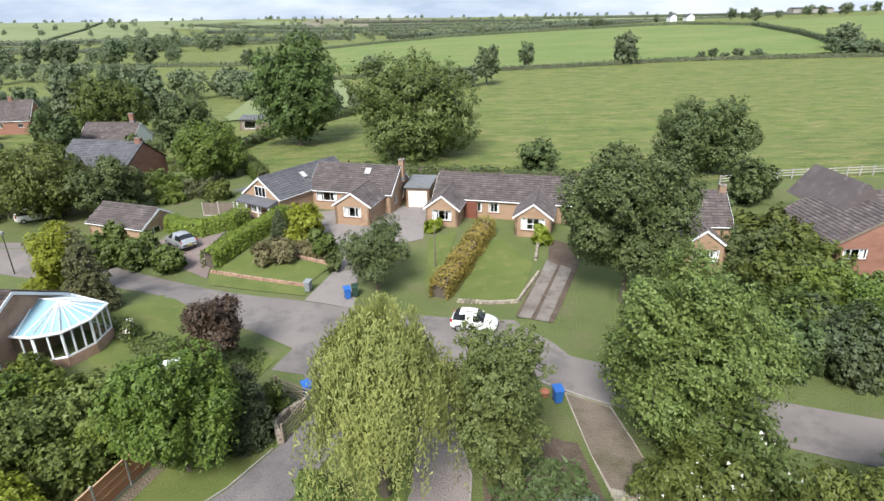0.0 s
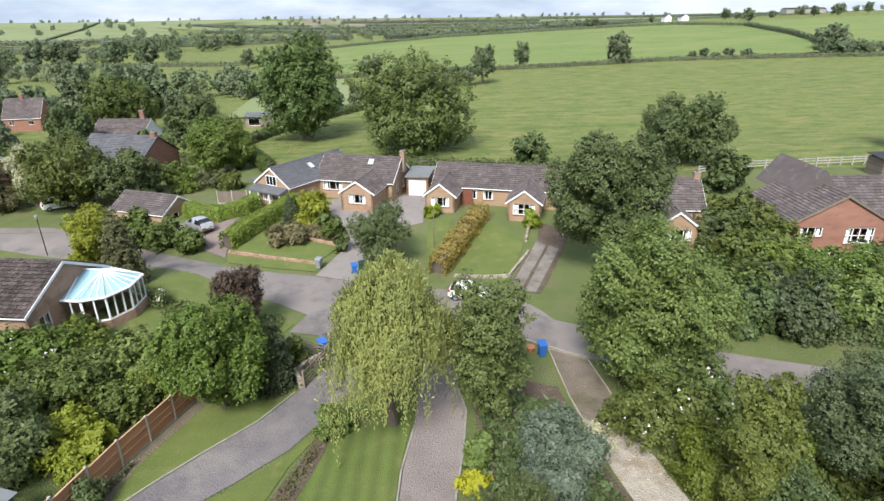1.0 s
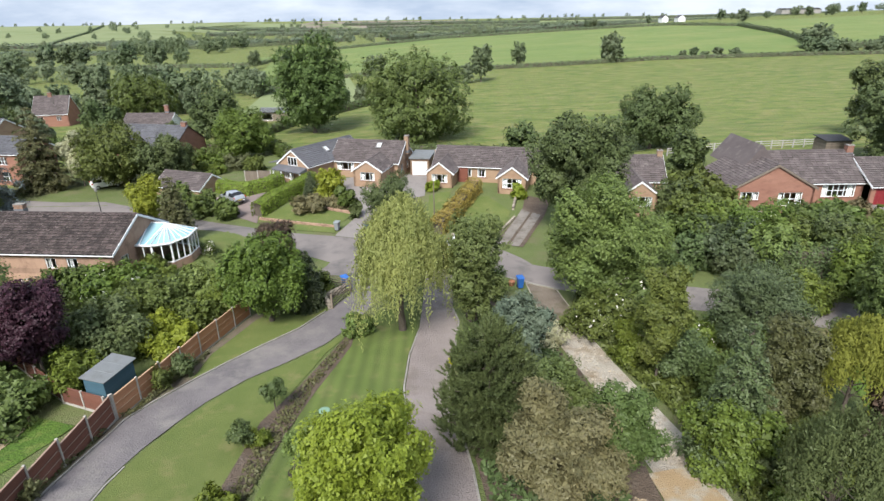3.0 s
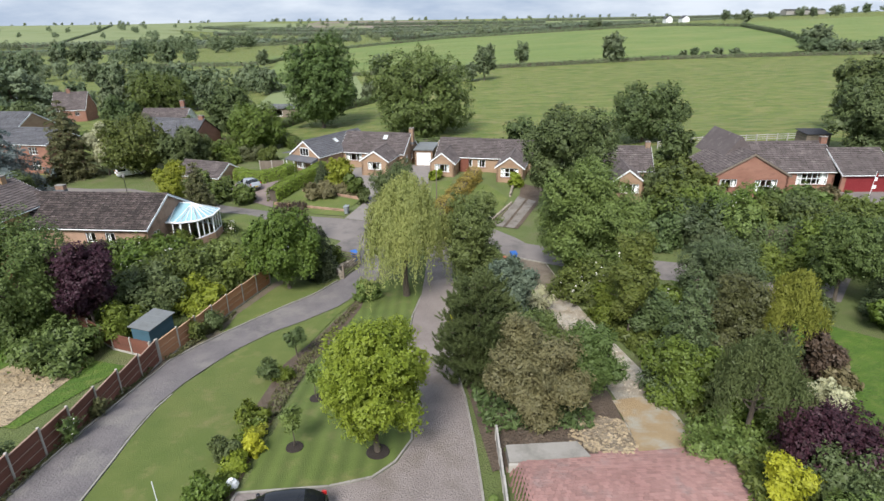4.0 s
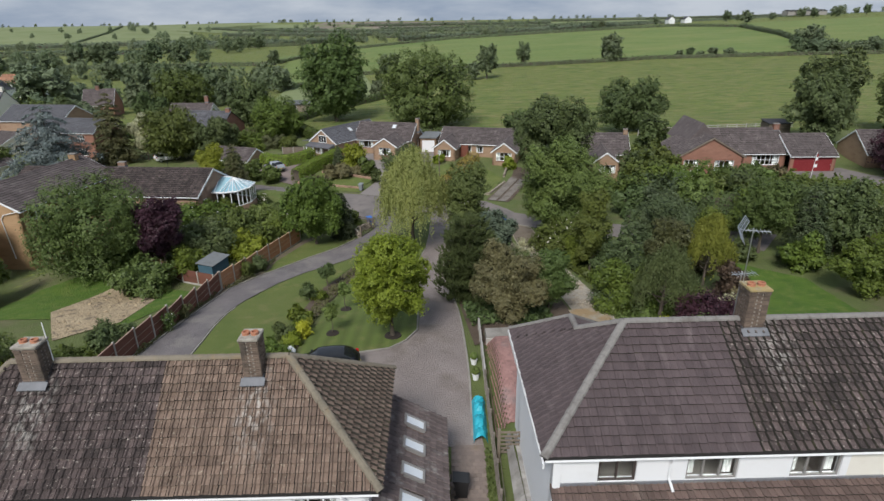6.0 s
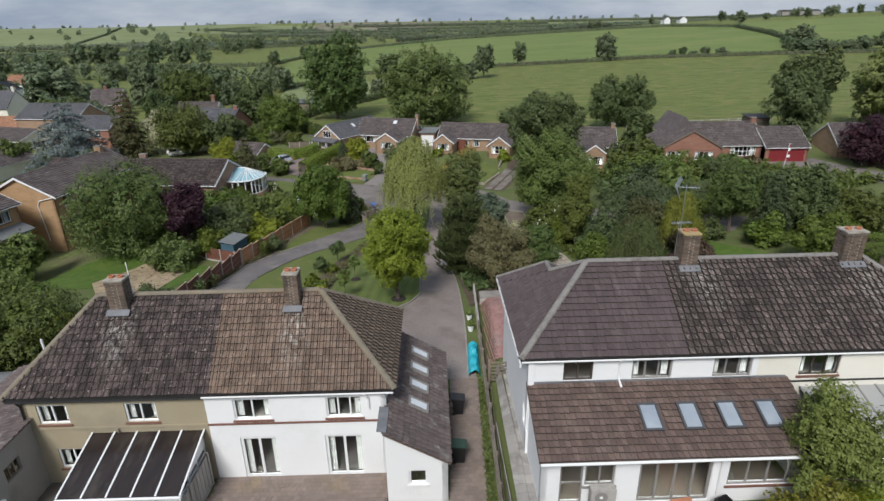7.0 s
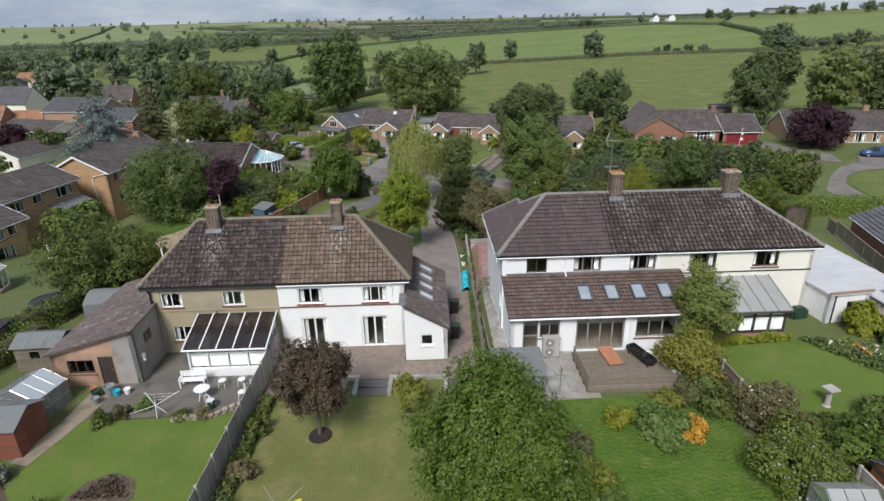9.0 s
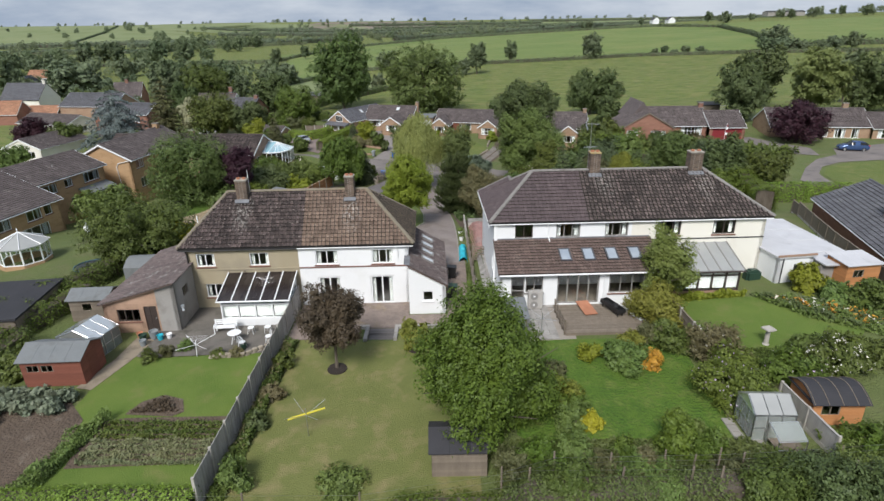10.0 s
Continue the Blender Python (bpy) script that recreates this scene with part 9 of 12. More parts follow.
far_wood("dark woodland edge below the hill", [(-170, 400), (-290, 395), (-380, 420), (-300, 440), (-180, 425)], 20, 9, 13, 122, L_FARDARK)
far_wood("pale green trees behind the village", [(-96, 152), (-150, 158), (-230, 170), (-220, 190), (-120, 178)], 16, 6, 9, 123)
DRY = surface("hay_meadow", (0.140, 0.180, 0.070), (0.190, 0.212, 0.096), 0.01, 0.95, 0.3, 0.4, 0.2, (0.13, 0.16, 0.05), 0.012, 0.5, 0.7, depth=0.2)
GREENER = surface("fresh_pasture", (0.092, 0.142, 0.030), (0.138, 0.178, 0.046), 0.03, 0.95, 0.6, 0.5, 0.35, (0.175, 0.190, 0.058), 0.06, 0.48, 0.68, stretch=(0.6, 1.3, 1), depth=0.4)
STUBBLE = surface("ploughed_field", (0.17, 0.135, 0.105), (0.22, 0.18, 0.14), 0.01, 0.95, 0.3, 0.4, 0.2, depth=0.2)
sheet("far_field", [(-575, 780), (-375, 920), (-600, 1330), (-1250, 1900), (-1650, 1900), (-900, 900)], 0.8, DRY, "pale green hay meadow on a far hillside", "field", step=90.0)
sheet("far_field", [(-300, 1250), (-150, 1500), (-350, 2100), (-800, 2200), (-700, 1400)], 0.9, DRY, "pale meadow far across the valley", "field", step=90.0)
sheet("far_field", [(-1700, 1500), (-700, 1250), (-500, 1700), (-700, 2350), (-2000, 2350)], 0.9, DRY, "pale hay fields on the far western hill", "field", step=90.0)
sheet("far_field", [(-420, 1560), (-100, 1700), (100, 2300), (-500, 2350)], 0.9, STUBBLE, "brown ploughed field on the far slope", "field", step=90.0)
sheet("far_field", [(-90, 250), (-62, 225), (-48, 246), (-92, 445), (-150, 440), (-112, 372)], 0.4, GREENER, "bright pasture in the valley", "field", step=18.0)
sheet("far_field", [(-90, 455), (-36, 474), (36, 486), (120, 484), (186, 474), (222, 436), (206, 352), (190, 290), (172, 255), (95, 247), (22, 233), (-40, 246)], 0.4, GREENER, "bright green hillside pasture", "field", step=18.0)
sheet("far_field", [(224, 440), (212, 350), (196, 292), (186, 268), (330, 276), (520, 560), (260, 505)], 0.5, GREENER, "green hillside pasture beyond a hedge", "field", step=22.0)
sheet("far_field", [(-60, 1320), (260, 1360), (320, 1600), (-80, 1580)], 0.8, DRY, "pale field on the far side of the valley", "field", step=60.0)
sheet("far_field", [(300, 1700), (820, 1760), (900, 2100), (280, 2000)], 0.8, DRY, "pale stubble field near the skyline", "field", step=60.0)
sheet("far_field", [(150, 1050), (520, 1100), (480, 1280), (120, 1240)], 0.8, DRY, "pale far field among woods", "field", step=60.0)
sheet("far_field", [(-60, 152), (-68, 205), (-40, 238), (-30, 190), (-22, 158)], 0.3, DRY, "dry grass paddock behind the tall tree", "field", step=9.0)
for i, (x, y, h, r, m) in enumerate(((-15.6, -26.4, 0.7, 0.5, L_LIGHT), (-16.6, -26.9, 0.6, 0.45, L_OLIVE), (-17.4, -27.6, 0.8, 0.6, L_MID), (-13.2, -27.2, 0.5, 0.4, L_MID), (-12.1, -27.1, 0.6, 0.4, L_BROWN))):
    shrub("border_plant", "small bushy plant at the edge of the yard", x, y, h, r, m, 900, 0.09, 400 + i, group="yard plants")
for i in range(14):
    shrub("cabbage_plant", "broad blue-green leafy vegetable in dug soil", -24.6 + 0.74 * (i % 7), -31.4 - 0.8 * (i // 7) - 0.25 * (i % 2), 0.75, 0.52, L_CABBAGE, 420, 0.20, 420 + i, category="vegetable", group="leafy vegetables")

for i, (x, y, h, r, m) in enumerate(((3.9, -38.2, 0.9, 0.8, L_OLIVE), (5.2, -37.9, 1.0, 0.9, L_APPLE), (6.6, -37.6, 1.2, 0.9, L_LIGHT), (7.6, -38.7, 0.9, 0.9, L_OLIVE), (8.8, -37.8, 0.9, 0.8, L_FRESH),
                                     (9.8, -38.6, 1.1, 0.7, L_BROWN), (12.2, -37.6, 1.3, 0.9, L_FRESH), (13.2, -38.7, 0.8, 0.8, L_OLIVE), (12.4, -36.4, 1.0, 0.6, L_LIGHT), (16.2, -39.0, 1.0, 0.9, L_OLIVE), (18.2, -38.8, 1.1, 0.9, L_LIGHT), (19.6, -38.0, 1.2, 1.0, L_APPLE))):
    shrub("wild_shrub", "rough bramble growing at the foot of the gardens", x, y, h, r, m, 2600, 0.10, 440 + i, group="bramble thicket")
for i, (x, y, h, r, m) in enumerate(((7.0, -35.6, 1.3, 0.8, L_LIGHT), (7.3, -34.3, 1.1, 0.8, L_FRESH), (6.9, -33.0, 1.0, 0.8, L_LIGHT), (6.9, -31.6, 0.9, 0.7, L_OLIVE), (11.0, -29.3, 0.8, 0.8, L_LIGHT), (11.6, -30.3, 0.6, 0.6, L_LIGHT), (12.0, -28.4, 0.8, 0.7, L_GOLDGREEN), (13.2, -28.0, 1.2, 0.8, L_OLIVE))):
    shrub("border_plant", "leafy border plant at the edge of the lush lawn", x, y, h, r, m, 2200, 0.11, 460 + i, group="lawn border plants")
hedge("garden_hedge", "loose green hedge beside the black-roofed garage", [(-28.6, -27.6), (-27.8, -24.6), (-27.0, -21.6), (-26.5, -18.6)], 1.4, 1.3, L_FRESH, 180, 0.13, 470, wild=0.25)

for i, (x, y, h, r, m) in enumerate(((-40.4, 76.4, 3.2, 2.4, L_MID), (-37.2, 74.6, 2.6, 2.2, L_FRESH), (-33.0, 72.6, 2.4, 2.2, L_OLIVE), (-42.0, 71.8, 2.8, 2.2, L_DARK), (-29.6, 70.4, 2.2, 1.9, L_MID), (-36.4, 70.2, 2.2, 2.0, L_FRESH), (-66.0, 96.0, 3.4, 2.8, L_OLIVE), (-76.0, 94.0, 3.6, 3.0, L_MID))):
    shrub("village_shrub", "bushy green shrub beside the village houses", x, y, h, r, m, 3000, 0.26, 520 + i, group="village shrubs")
hedge("field_hedge", "rough dark growth at the foot of the back gardens", [(-1.2, -39.6), (1.2, -39.5), (3.2, -39.7)], 1.0, 0.7, L_APPLE, 330, 0.11, 540, wild=0.3)


# ---- fences, gates and walls ----
def panel_fence(label, pts, tall, material, upright=False, post=CONC_POST, board_h=0.3, spacing=1.83, rail=None):
    """Panels between posts along plan points, each stepping with the ground."""
    root = thing("fence", label, "fence")
    run = []
    for a, b in zip(pts, pts[1:]):
        ln = math.dist(a, b)
        n = max(1, round(ln / spacing))
        for i in range(n):
            run.append(((a[0] + (b[0] - a[0]) * i / n, a[1] + (b[1] - a[1]) * i / n), (a[0] + (b[0] - a[0]) * (i + 1) / n, a[1] + (b[1] - a[1]) * (i + 1) / n)))
    slat = None
    for i, (p, q) in enumerate(run):
        z = min(ground_z(*p), ground_z(*q))
        m, ln = wall_frame(p, q, z), math.dist(p, q)
        part("post", Shape(wall_frame(p, q, ground_z(*p))).box(-0.05, 0.05, -0.07, 0.05, -0.3, tall + 0.08), post, root)
        part("gravel_board", Shape(m).box(0.06, ln - 0.06, -0.025, 0.025, -0.2, 0.22), CONC_POST, root)
        if upright:
            n = max(3, round(ln / 0.15))
            for k in range(n):
                if slat is None:
                    slat = mesh_of(Shape().box(0, 0.145, -0.018, 0.012, 0.0, tall - 0.24), "board", material)
                b = part("board", slat, None, root)
                b.matrix_local = m @ pose(0.06 + (ln - 0.12) * k / n, (k % 2) * 0.012, 0.23, 0, 0, 2.5) @ Matrix.Diagonal(((ln - 0.12) / n / 0.14, 1, 1, 1))
            part("rail", Shape(m).box(0.06, ln - 0.06, 0.03, 0.07, 0.5, 0.58).box(0.06, ln - 0.06, 0.03, 0.07, tall - 0.3, tall - 0.22), material, root)
        else:
            n = max(3, round((tall - 0.22) / board_h * 2))
            step = (tall - 0.22) / n
            saw = []
            for k in range(n):
                saw += [(0.06, -0.034, 0.22 + step * k), (0.06, -0.012, 0.22 + step * (k + 1) - 0.004)]
            saw += [(0.06, 0.012, tall), (0.06, 0.012, 0.22)]
            part("panel", Shape(m).prism(saw[::-1], (ln - 0.12, 0, 0)), material, root)
            for c in (0.26 + (tall - 0.34) / 3, 0.26 + (tall - 0.34) * 2 / 3):
                part("batten", Shape(m).box(0.06, ln - 0.06, -0.062, -0.036, c, c + 0.04), rail or material, root)
            part("capping", Shape(m).box(0.06, ln - 0.06, -0.065, 0.03, tall + 0.002, tall + 0.035), rail or material, root)
    e = run[-1]
    part("post", Shape(wall_frame(e[0], e[1], ground_z(*e[1]))).box(math.dist(*e) - 0.06, math.dist(*e) + 0.06, -0.06, 0.06, -0.3, tall + 0.08), post, root)
    return root


panel_fence("red-stained panel fence with concrete posts and gravel boards", [(-19.7, -14), (-19.25, -3.5), (-19.0, 0.3), (-19.0, 4.7), (-18.95, 9.1)], 1.75, FENCE_RED, spacing=2.1, rail=RAIL_RED)
panel_fence("new orange panel fence with concrete posts and gravel boards", [(-18.9, 9.2), (-18.05, 13.0), (-17.25, 17.15), (-15.67, 23.2)], 1.75, FENCE_ORANGE, spacing=2.0, rail=RAIL_ORANGE)
panel_fence("red-stained panel fence between back gardens", [(-19.7, 9.6), (-23, 10.8), (-28.5, 14.6)], 1.3, FENCE_RED)
panel_fence("silvered close-boarded fence between two back gardens", [(-9.58, -39.2), (-9.58, -20.9)], 1.75, FENCE_GREY, upright=True)
panel_fence("grey wooden fence beside the side passage", [(3.25, -24.2), (3.15, -17), (3.0, -8)], 1.25, FENCE_BROWN, upright=True, post=FENCE_BROWN)
panel_fence("low grey wooden fence beside the drive", [(3.0, -7.9), (2.95, -0.5)], 0.9, FENCE_GREY, post=FENCE_GREY)
panel_fence("grey concrete panel fence behind a greenhouse", [(17.8, -38.1), (17.58, -34.1)], 1.2, FENCE_GREY)
panel_fence("brown panel fence behind the white extension", [(30.8, -23), (32.2, -15), (34.6, -5)], 1.3, OLD_WOOD, post=OLD_WOOD)
panel_fence("dark panel fence behind a clipped hedge", [(-28.5, 62.5), (-24.6, 62.0)], 1.7, OLD_WOOD)
panel_fence("brown panel fence between garden and lawn", [(15.4, -23.2), (15.7, -30)], 1.4, OLD_WOOD)


def rail_fence():
    root = thing("rail_fence", "weathered post and rail fence at the field edge", "fence")
    pts = [(34, 66.5), (46, 66.2), (62, 68.5)]
    for a, b in zip(pts, pts[1:]):
        n = round(math.dist(a, b) / 1.8)
        for i in range(n):
            p = (a[0] + (b[0] - a[0]) * i / n, a[1] + (b[1] - a[1]) * i / n)
            q = (a[0] + (b[0] - a[0]) * (i + 1) / n, a[1] + (b[1] - a[1]) * (i + 1) / n)
            zp, zq = ground_z(*p), ground_z(*q)
            part("post", Shape().box(p[0] - 0.07, p[0] + 0.07, p[1] - 0.07, p[1] + 0.07, zp - 0.3, zp + 1.25), FENCE_GREY, root)
            for h in (0.45, 0.8, 1.12):
                part("rail", Shape().tube((*p, zp + h), (*q, zq + h), 0.055, 0.055, 5), FENCE_GREY, root)


rail_fence()


def valley_fence():
    root = thing("wire_fence", "leaning wooden posts strung with thin wire", "fence")
    xs = [-12, -7.5, -2.6, 4.4, 8.2, 11.0, 12.2, 13.2, 17.5, 22]
    for i, x in enumerate(xs):
        z = ground_z(x, -39.6)
        part("post", Shape().tube((x, -39.6, z - 0.3), (x + 0.05, -39.6, z + 1.35), 0.05, 0.045, 6), OLD_WOOD, root)
        if i:
            for h in (0.5, 0.85, 1.2):
                part("wire", Shape().tube((xs[i - 1], -39.6, ground_z(xs[i - 1], -39.6) + h), (x, -39.6, z + h), 0.006, 0.006, 3), CHROME, root)


valley_fence()


def field_gate(label, p, q, tall, material, n=5):
    root = thing("gate", label, "gate")
    z = (ground_z(*p) + ground_z(*q)) / 2
    m, ln = wall_frame(p, q, z), math.dist(p, q)
    for u in (-0.1, ln - 0.02):
        part("post", Shape(m).box(u, u + 0.14, -0.07, 0.07, -0.4, tall + 0.15), material, root)
    for k in range(n):
        c = 0.12 + (tall - 0.2) * k / (n - 1)
        part("rail", Shape(m).box(0.06, ln - 0.04, -0.02, 0.02, c, c + 0.09), material, root)
    part("brace", Shape(m).tube((0.1, -0.03, 0.2), (ln - 0.1, -0.03, tall - 0.1), 0.035, 0.035, 4), material, root)
    return root


field_gate("dark brown wooden gate closing the drive", (-10.8, 29.1), (-8.2, 27.7), 1.2, OLD_WOOD)
field_gate("dark brown wooden gate standing open beside the drive", (-8.1, 27.5), (-9.1, 24.3), 1.3, OLD_WOOD)
field_gate("dark vertical barred side gate", (3.3, -14.2), (4.3, -14.2), 1.3, OLD_WOOD, 6)


def stone_wall(label, pts, tall, width, material):
    """A low wall of separate rough stones."""
    root = thing("stone_wall", label, "wall")
    rnd = random.Random(len(pts) + int(tall * 100))
    base = Shape()
    me = None
    for a, b in zip(pts, pts[1:]):
        d = Vector((b[0] - a[0], b[1] - a[1]))
        n = max(1, round(d.length / 0.36))
        for r in range(max(1, round(tall / 0.18))):
            for i in range(n):
                t = (i + 0.5 + 0.3 * (r % 2)) / n
                x, y = a[0] + d.x * min(t, 0.99), a[1] + d.y * min(t, 0.99)
                if me is None:
                    bm = bmesh.new()
                    bmesh.ops.create_cube(bm, size=1.0)
                    bmesh.ops.bevel(bm, geom=bm.edges, offset=0.16, segments=1, affect="EDGES")
                    me = bpy.data.meshes.new("stone")
                    bm.to_mesh(me)
                    bm.free()
                    me.materials.append(material)
                s = part("stone", me, None, root)
                s.matrix_local = pose(x, y, ground_z(x, y) + 0.09 + r * 0.18, rnd.uniform(-5, 5), rnd.uniform(-5, 5), math.degrees(math.atan2(d.y, d.x)) + rnd.uniform(-6, 6)) @ Matrix.Diagonal((0.36 * rnd.uniform(0.8, 1.05), width * rnd.uniform(0.8, 1.05), 0.19 * rnd.uniform(0.8, 1.1), 1))
    return root


GREY_STONE = surface("garden_stone", (0.25, 0.215, 0.17), (0.36, 0.31, 0.25), 1.5, 0.92, 0.5, 12.0, 0.2, (0.16, 0.14, 0.11), 1.5, 0.5, 0.7, per_piece=0.25)
stone_wall("low curved dry stone wall beside the drive gate", [(-9.3, 24.2), (-9.9, 25.4), (-9.5, 26.8), (-8.6, 27.6)], 0.75, 0.3, GREY_STONE)
stone_wall("low stone planter edge round the patio", [(-13.8, -27.4), (-11.6, -27.2), (-10.4, -26.2), (-10.2, -24.9)], 0.4, 0.26, GREY_STONE)
stone_wall("red brick garden retaining wall", [(-22.4, 48.0), (-17.5, 46.4), (-12.6, 44.9)], 0.36, 0.22, PINK_BRICK)
stone_wall("brick edge of a raised bed", [(-19.6, 52.4), (-15, 50.8), (-10.9, 49.1)], 0.36, 0.22, PINK_BRICK)
stone_wall("low stone wall along a front lawn", [(1.0, 41.8), (4, 41.4), (6.2, 41.6), (8.8, 47)], 0.4, 0.25, GREY_STONE)
stone_wall("rough stone wall under the willow", [(8.9, 49.5), (9.6, 52.6)], 0.5, 0.3, GREY_STONE)


def loose_stones(label, outline, count, lo, hi, seed, material=None):
    """Broken stones lying over a stretch of ground, past counting, as one object."""
    rng = np.random.default_rng(seed)
    xs, ys = [p[0] for p in outline], [p[1] for p in outline]
    s, done = Shape(), 0
    while done < count:
        x, y = rng.uniform(min(xs), max(xs)), rng.uniform(min(ys), max(ys))
        odd = False
        for (ax, ay), (bx, by) in zip(outline, outline[1:] + outline[:1]):
            if (ay > y) != (by > y) and x < (bx - ax) * (y - ay) / (by - ay) + ax:
                odd = not odd
        if not odd:
            continue
        done += 1
        r = lo + (hi - lo) * rng.random() ** 2.2
        s.at = pose(x, y, ground_z(x, y) + 0.11, rng.uniform(-15, 15), rng.uniform(-15, 15), rng.uniform(0, 360))
        q = [(sx * r * rng.uniform(0.6, 1.1), sy * r * rng.uniform(0.4, 0.8), z * r * rng.uniform(0.3, 0.6)) for z in (-0.5, 1.0) for sx, sy in ((-1, -1), (1, -1), (1, 1), (-1, 1))]
        s.add(q, [(0, 3, 2, 1), (4, 5, 6, 7), (0, 1, 5, 4), (1, 2, 6, 5), (2, 3, 7, 6), (3, 0, 4, 7)])
    tagged(part("loose_stones", s, material or STONE), label, "stones", kind="stuff")


loose_stones("broken pale stone beside the ochre drive", [(6.2, -2.2), (6.8, 0.4), (8.6, 1.8), (9.8, 1.2), (9.6, -1.8), (9.2, -2.4)], 520, 0.04, 0.13, 601, SANDY)
loose_stones("lumps of earth and stone on bare soil", [(3.4, -2.3), (3.4, 0.6), (6.8, 0.6), (6.4, -2.3)], 160, 0.04, 0.14, 602, SOIL)
loose_stones("broken stone slabs over a rubble path", [(-29.6, 3.8), (-28.4, 10.2), (-26, 11.2), (-23.8, 8.6), (-23.4, 1.6), (-26, -1.6)], 150, 0.04, 0.16, 603, SANDY)
loose_stones("scattered pale stones along the gravel drive", [(8.4, 20), (8.5, 18.4), (9.3, 14), (10, 9), (10.3, 4), (12.7, 4), (12.1, 11), (11.3, 15.6), (10.7, 20)], 320, 0.03, 0.09, 604)


# ---- outbuildings ----
def boards(root, p, q, z0, z1, material, holes=(), pitch=0.14, label=""):
    """Overlapping boards on a shed wall."""
    ob = wall(root, p, q, z0, z1, material, holes, thick=0.05, label=label)
    m, ln = wall_frame(p, q), math.dist(p, q)
    s = Shape(m)
    z = z0
    while z < z1 - 0.02:
        top = min(z + pitch, z1)
        cuts = [(0.0, ln)]
        for h in holes:
            if h[2] < (z + top) / 2 < h[3]:
                cuts = [c for a, b in cuts for c in ((a, min(b, h[0])), (max(a, h[1]), b)) if c[1] - c[0] > 0.02]
        for a, b in cuts:
            s.add([(a, -0.022, z), (b, -0.022, z), (b, -0.004, top), (a, -0.004, top), (a, 0, z), (b, 0, z)], [(0, 1, 2, 3), (4, 5, 1, 0)])
        z += pitch
    part("cladding", s, material, root)
    return ob


def shed(name, label, m, w, d, eave, rise, material, roof_mat, ridge="x", front=(), side=(), base=-0.25):
    """A boarded shed w by d with a felt roof; front faces -y. front and side hold windows on those walls."""
    root = thing(name, label, "shed", m)
    corners = [(0, 0), (w, 0), (w, d), (0, d)]
    for i in range(4):
        p, q = corners[i], corners[(i + 1) % 4]
        holes = front if i == 0 else side if i == 1 else ()
        boards(root, p, q, base, eave, material, [h[:4] for h in holes])
        for h in holes:
            window(root, p, q, h[:4], h[4], h[5], 1, set_back=0.0, f=0.05)
    if ridge == "x":
        for x in (0, w - 0.05):
            part("gable", Shape().prism([(x, 0, eave), (x, d, eave), (x, d / 2, eave + rise)], (0.05, 0, 0)), material, root)
        sl = [((-0.15, -0.18, eave - 0.05), (w + 0.15, -0.18, eave - 0.05), (w + 0.15, d / 2, eave + rise + 0.03), (-0.15, d / 2, eave + rise + 0.03)),
              ((w + 0.15, d + 0.18, eave - 0.05), (-0.15, d + 0.18, eave - 0.05), (-0.15, d / 2, eave + rise + 0.03), (w + 0.15, d / 2, eave + rise + 0.03))]
    elif ridge == "y":
        for y in (0, d - 0.05):
            part("gable", Shape().prism([(w, y, eave), (0, y, eave), (w / 2, y, eave + rise)], (0, 0.05, 0)), material, root)
        sl = [((w + 0.18, -0.15, eave - 0.05), (w + 0.18, d + 0.15, eave - 0.05), (w / 2, d + 0.15, eave + rise + 0.03), (w / 2, -0.15, eave + rise + 0.03)),
              ((-0.18, d + 0.15, eave - 0.05), (-0.18, -0.15, eave - 0.05), (w / 2, -0.15, eave + rise + 0.03), (w / 2, d + 0.15, eave + rise + 0.03))]
    else:
        sl = [((-0.15, -0.2, eave + 0.01), (w + 0.15, -0.2, eave + 0.01), (w + 0.15, d + 0.15, eave + rise), (-0.15, d + 0.15, eave + rise))]
        part("back", Shape().box(0, w, d - 0.05, d, eave, eave + rise - 0.04), material, root)
    for a, b, c, e in sl:
        up = Vector((0, 0, 0.05))
        q = [Vector(v) for v in (a, b, c, e)]
        part("roof", Shape().add(q + [v + up for v in q], [(3, 2, 1, 0), (4, 5, 6, 7), (0, 1, 5, 4), (1, 2, 6, 5), (2, 3, 7, 6), (3, 0, 4, 7)]), roof_mat, root)
        s = Shape()
        n = max(2, round((q[1] - q[0]).length / 0.95))
        for i in range(1, n):
            s.tube(q[0].lerp(q[1], i / n) + up, q[3].lerp(q[2], i / n) + up, 0.014, 0.014, 4)
        part("seam", s, roof_mat, root)
    return root


r = shed("garden_shed", "red-brown timber shed with a grey felt roof and windows", pose(-23.3, -30.2, ground_z(-22, -29), 0, 0, 3), 3.4, 2.3, 1.75, 0.5, SHED_RED, FELT, "x", front=[(0.3, 1.0, 0.95, 1.45, OLD_WOOD, 2), (1.1, 1.8, 0.95, 1.45, OLD_WOOD, 2)])
part("door", Shape().box(3.38, 3.43, 0.7, 1.6, 0.0, 1.7), SHED_RED, r)
shed("garden_shed", "small grey timber shed with a dark felt roof", pose(-25.2, -22.6, ground_z(-25, -21), 0, 0, 4), 2.6, 1.9, 1.7, 0.4, OLD_WOOD, FELT, "x", front=[(0.8, 1.5, 0.8, 1.4, OLD_WOOD, 1)])
shed("garden_shed", "dark teal shed behind the orange fence", pose(-20.05, 10.45, ground_z(-20.5, 11.5), 0, 0, 79), 2.5, 1.35, 1.85, 0.2, SHED_BLUE, FELT, "mono")
r = shed("garden_shed", "grey-roofed low shed beside the slab patio", pose(3.5, -27.8, 1.1, 0, 0, 1), 2.4, 1.95, 1.65, 0.3, OLD_WOOD, FELT, "mono")
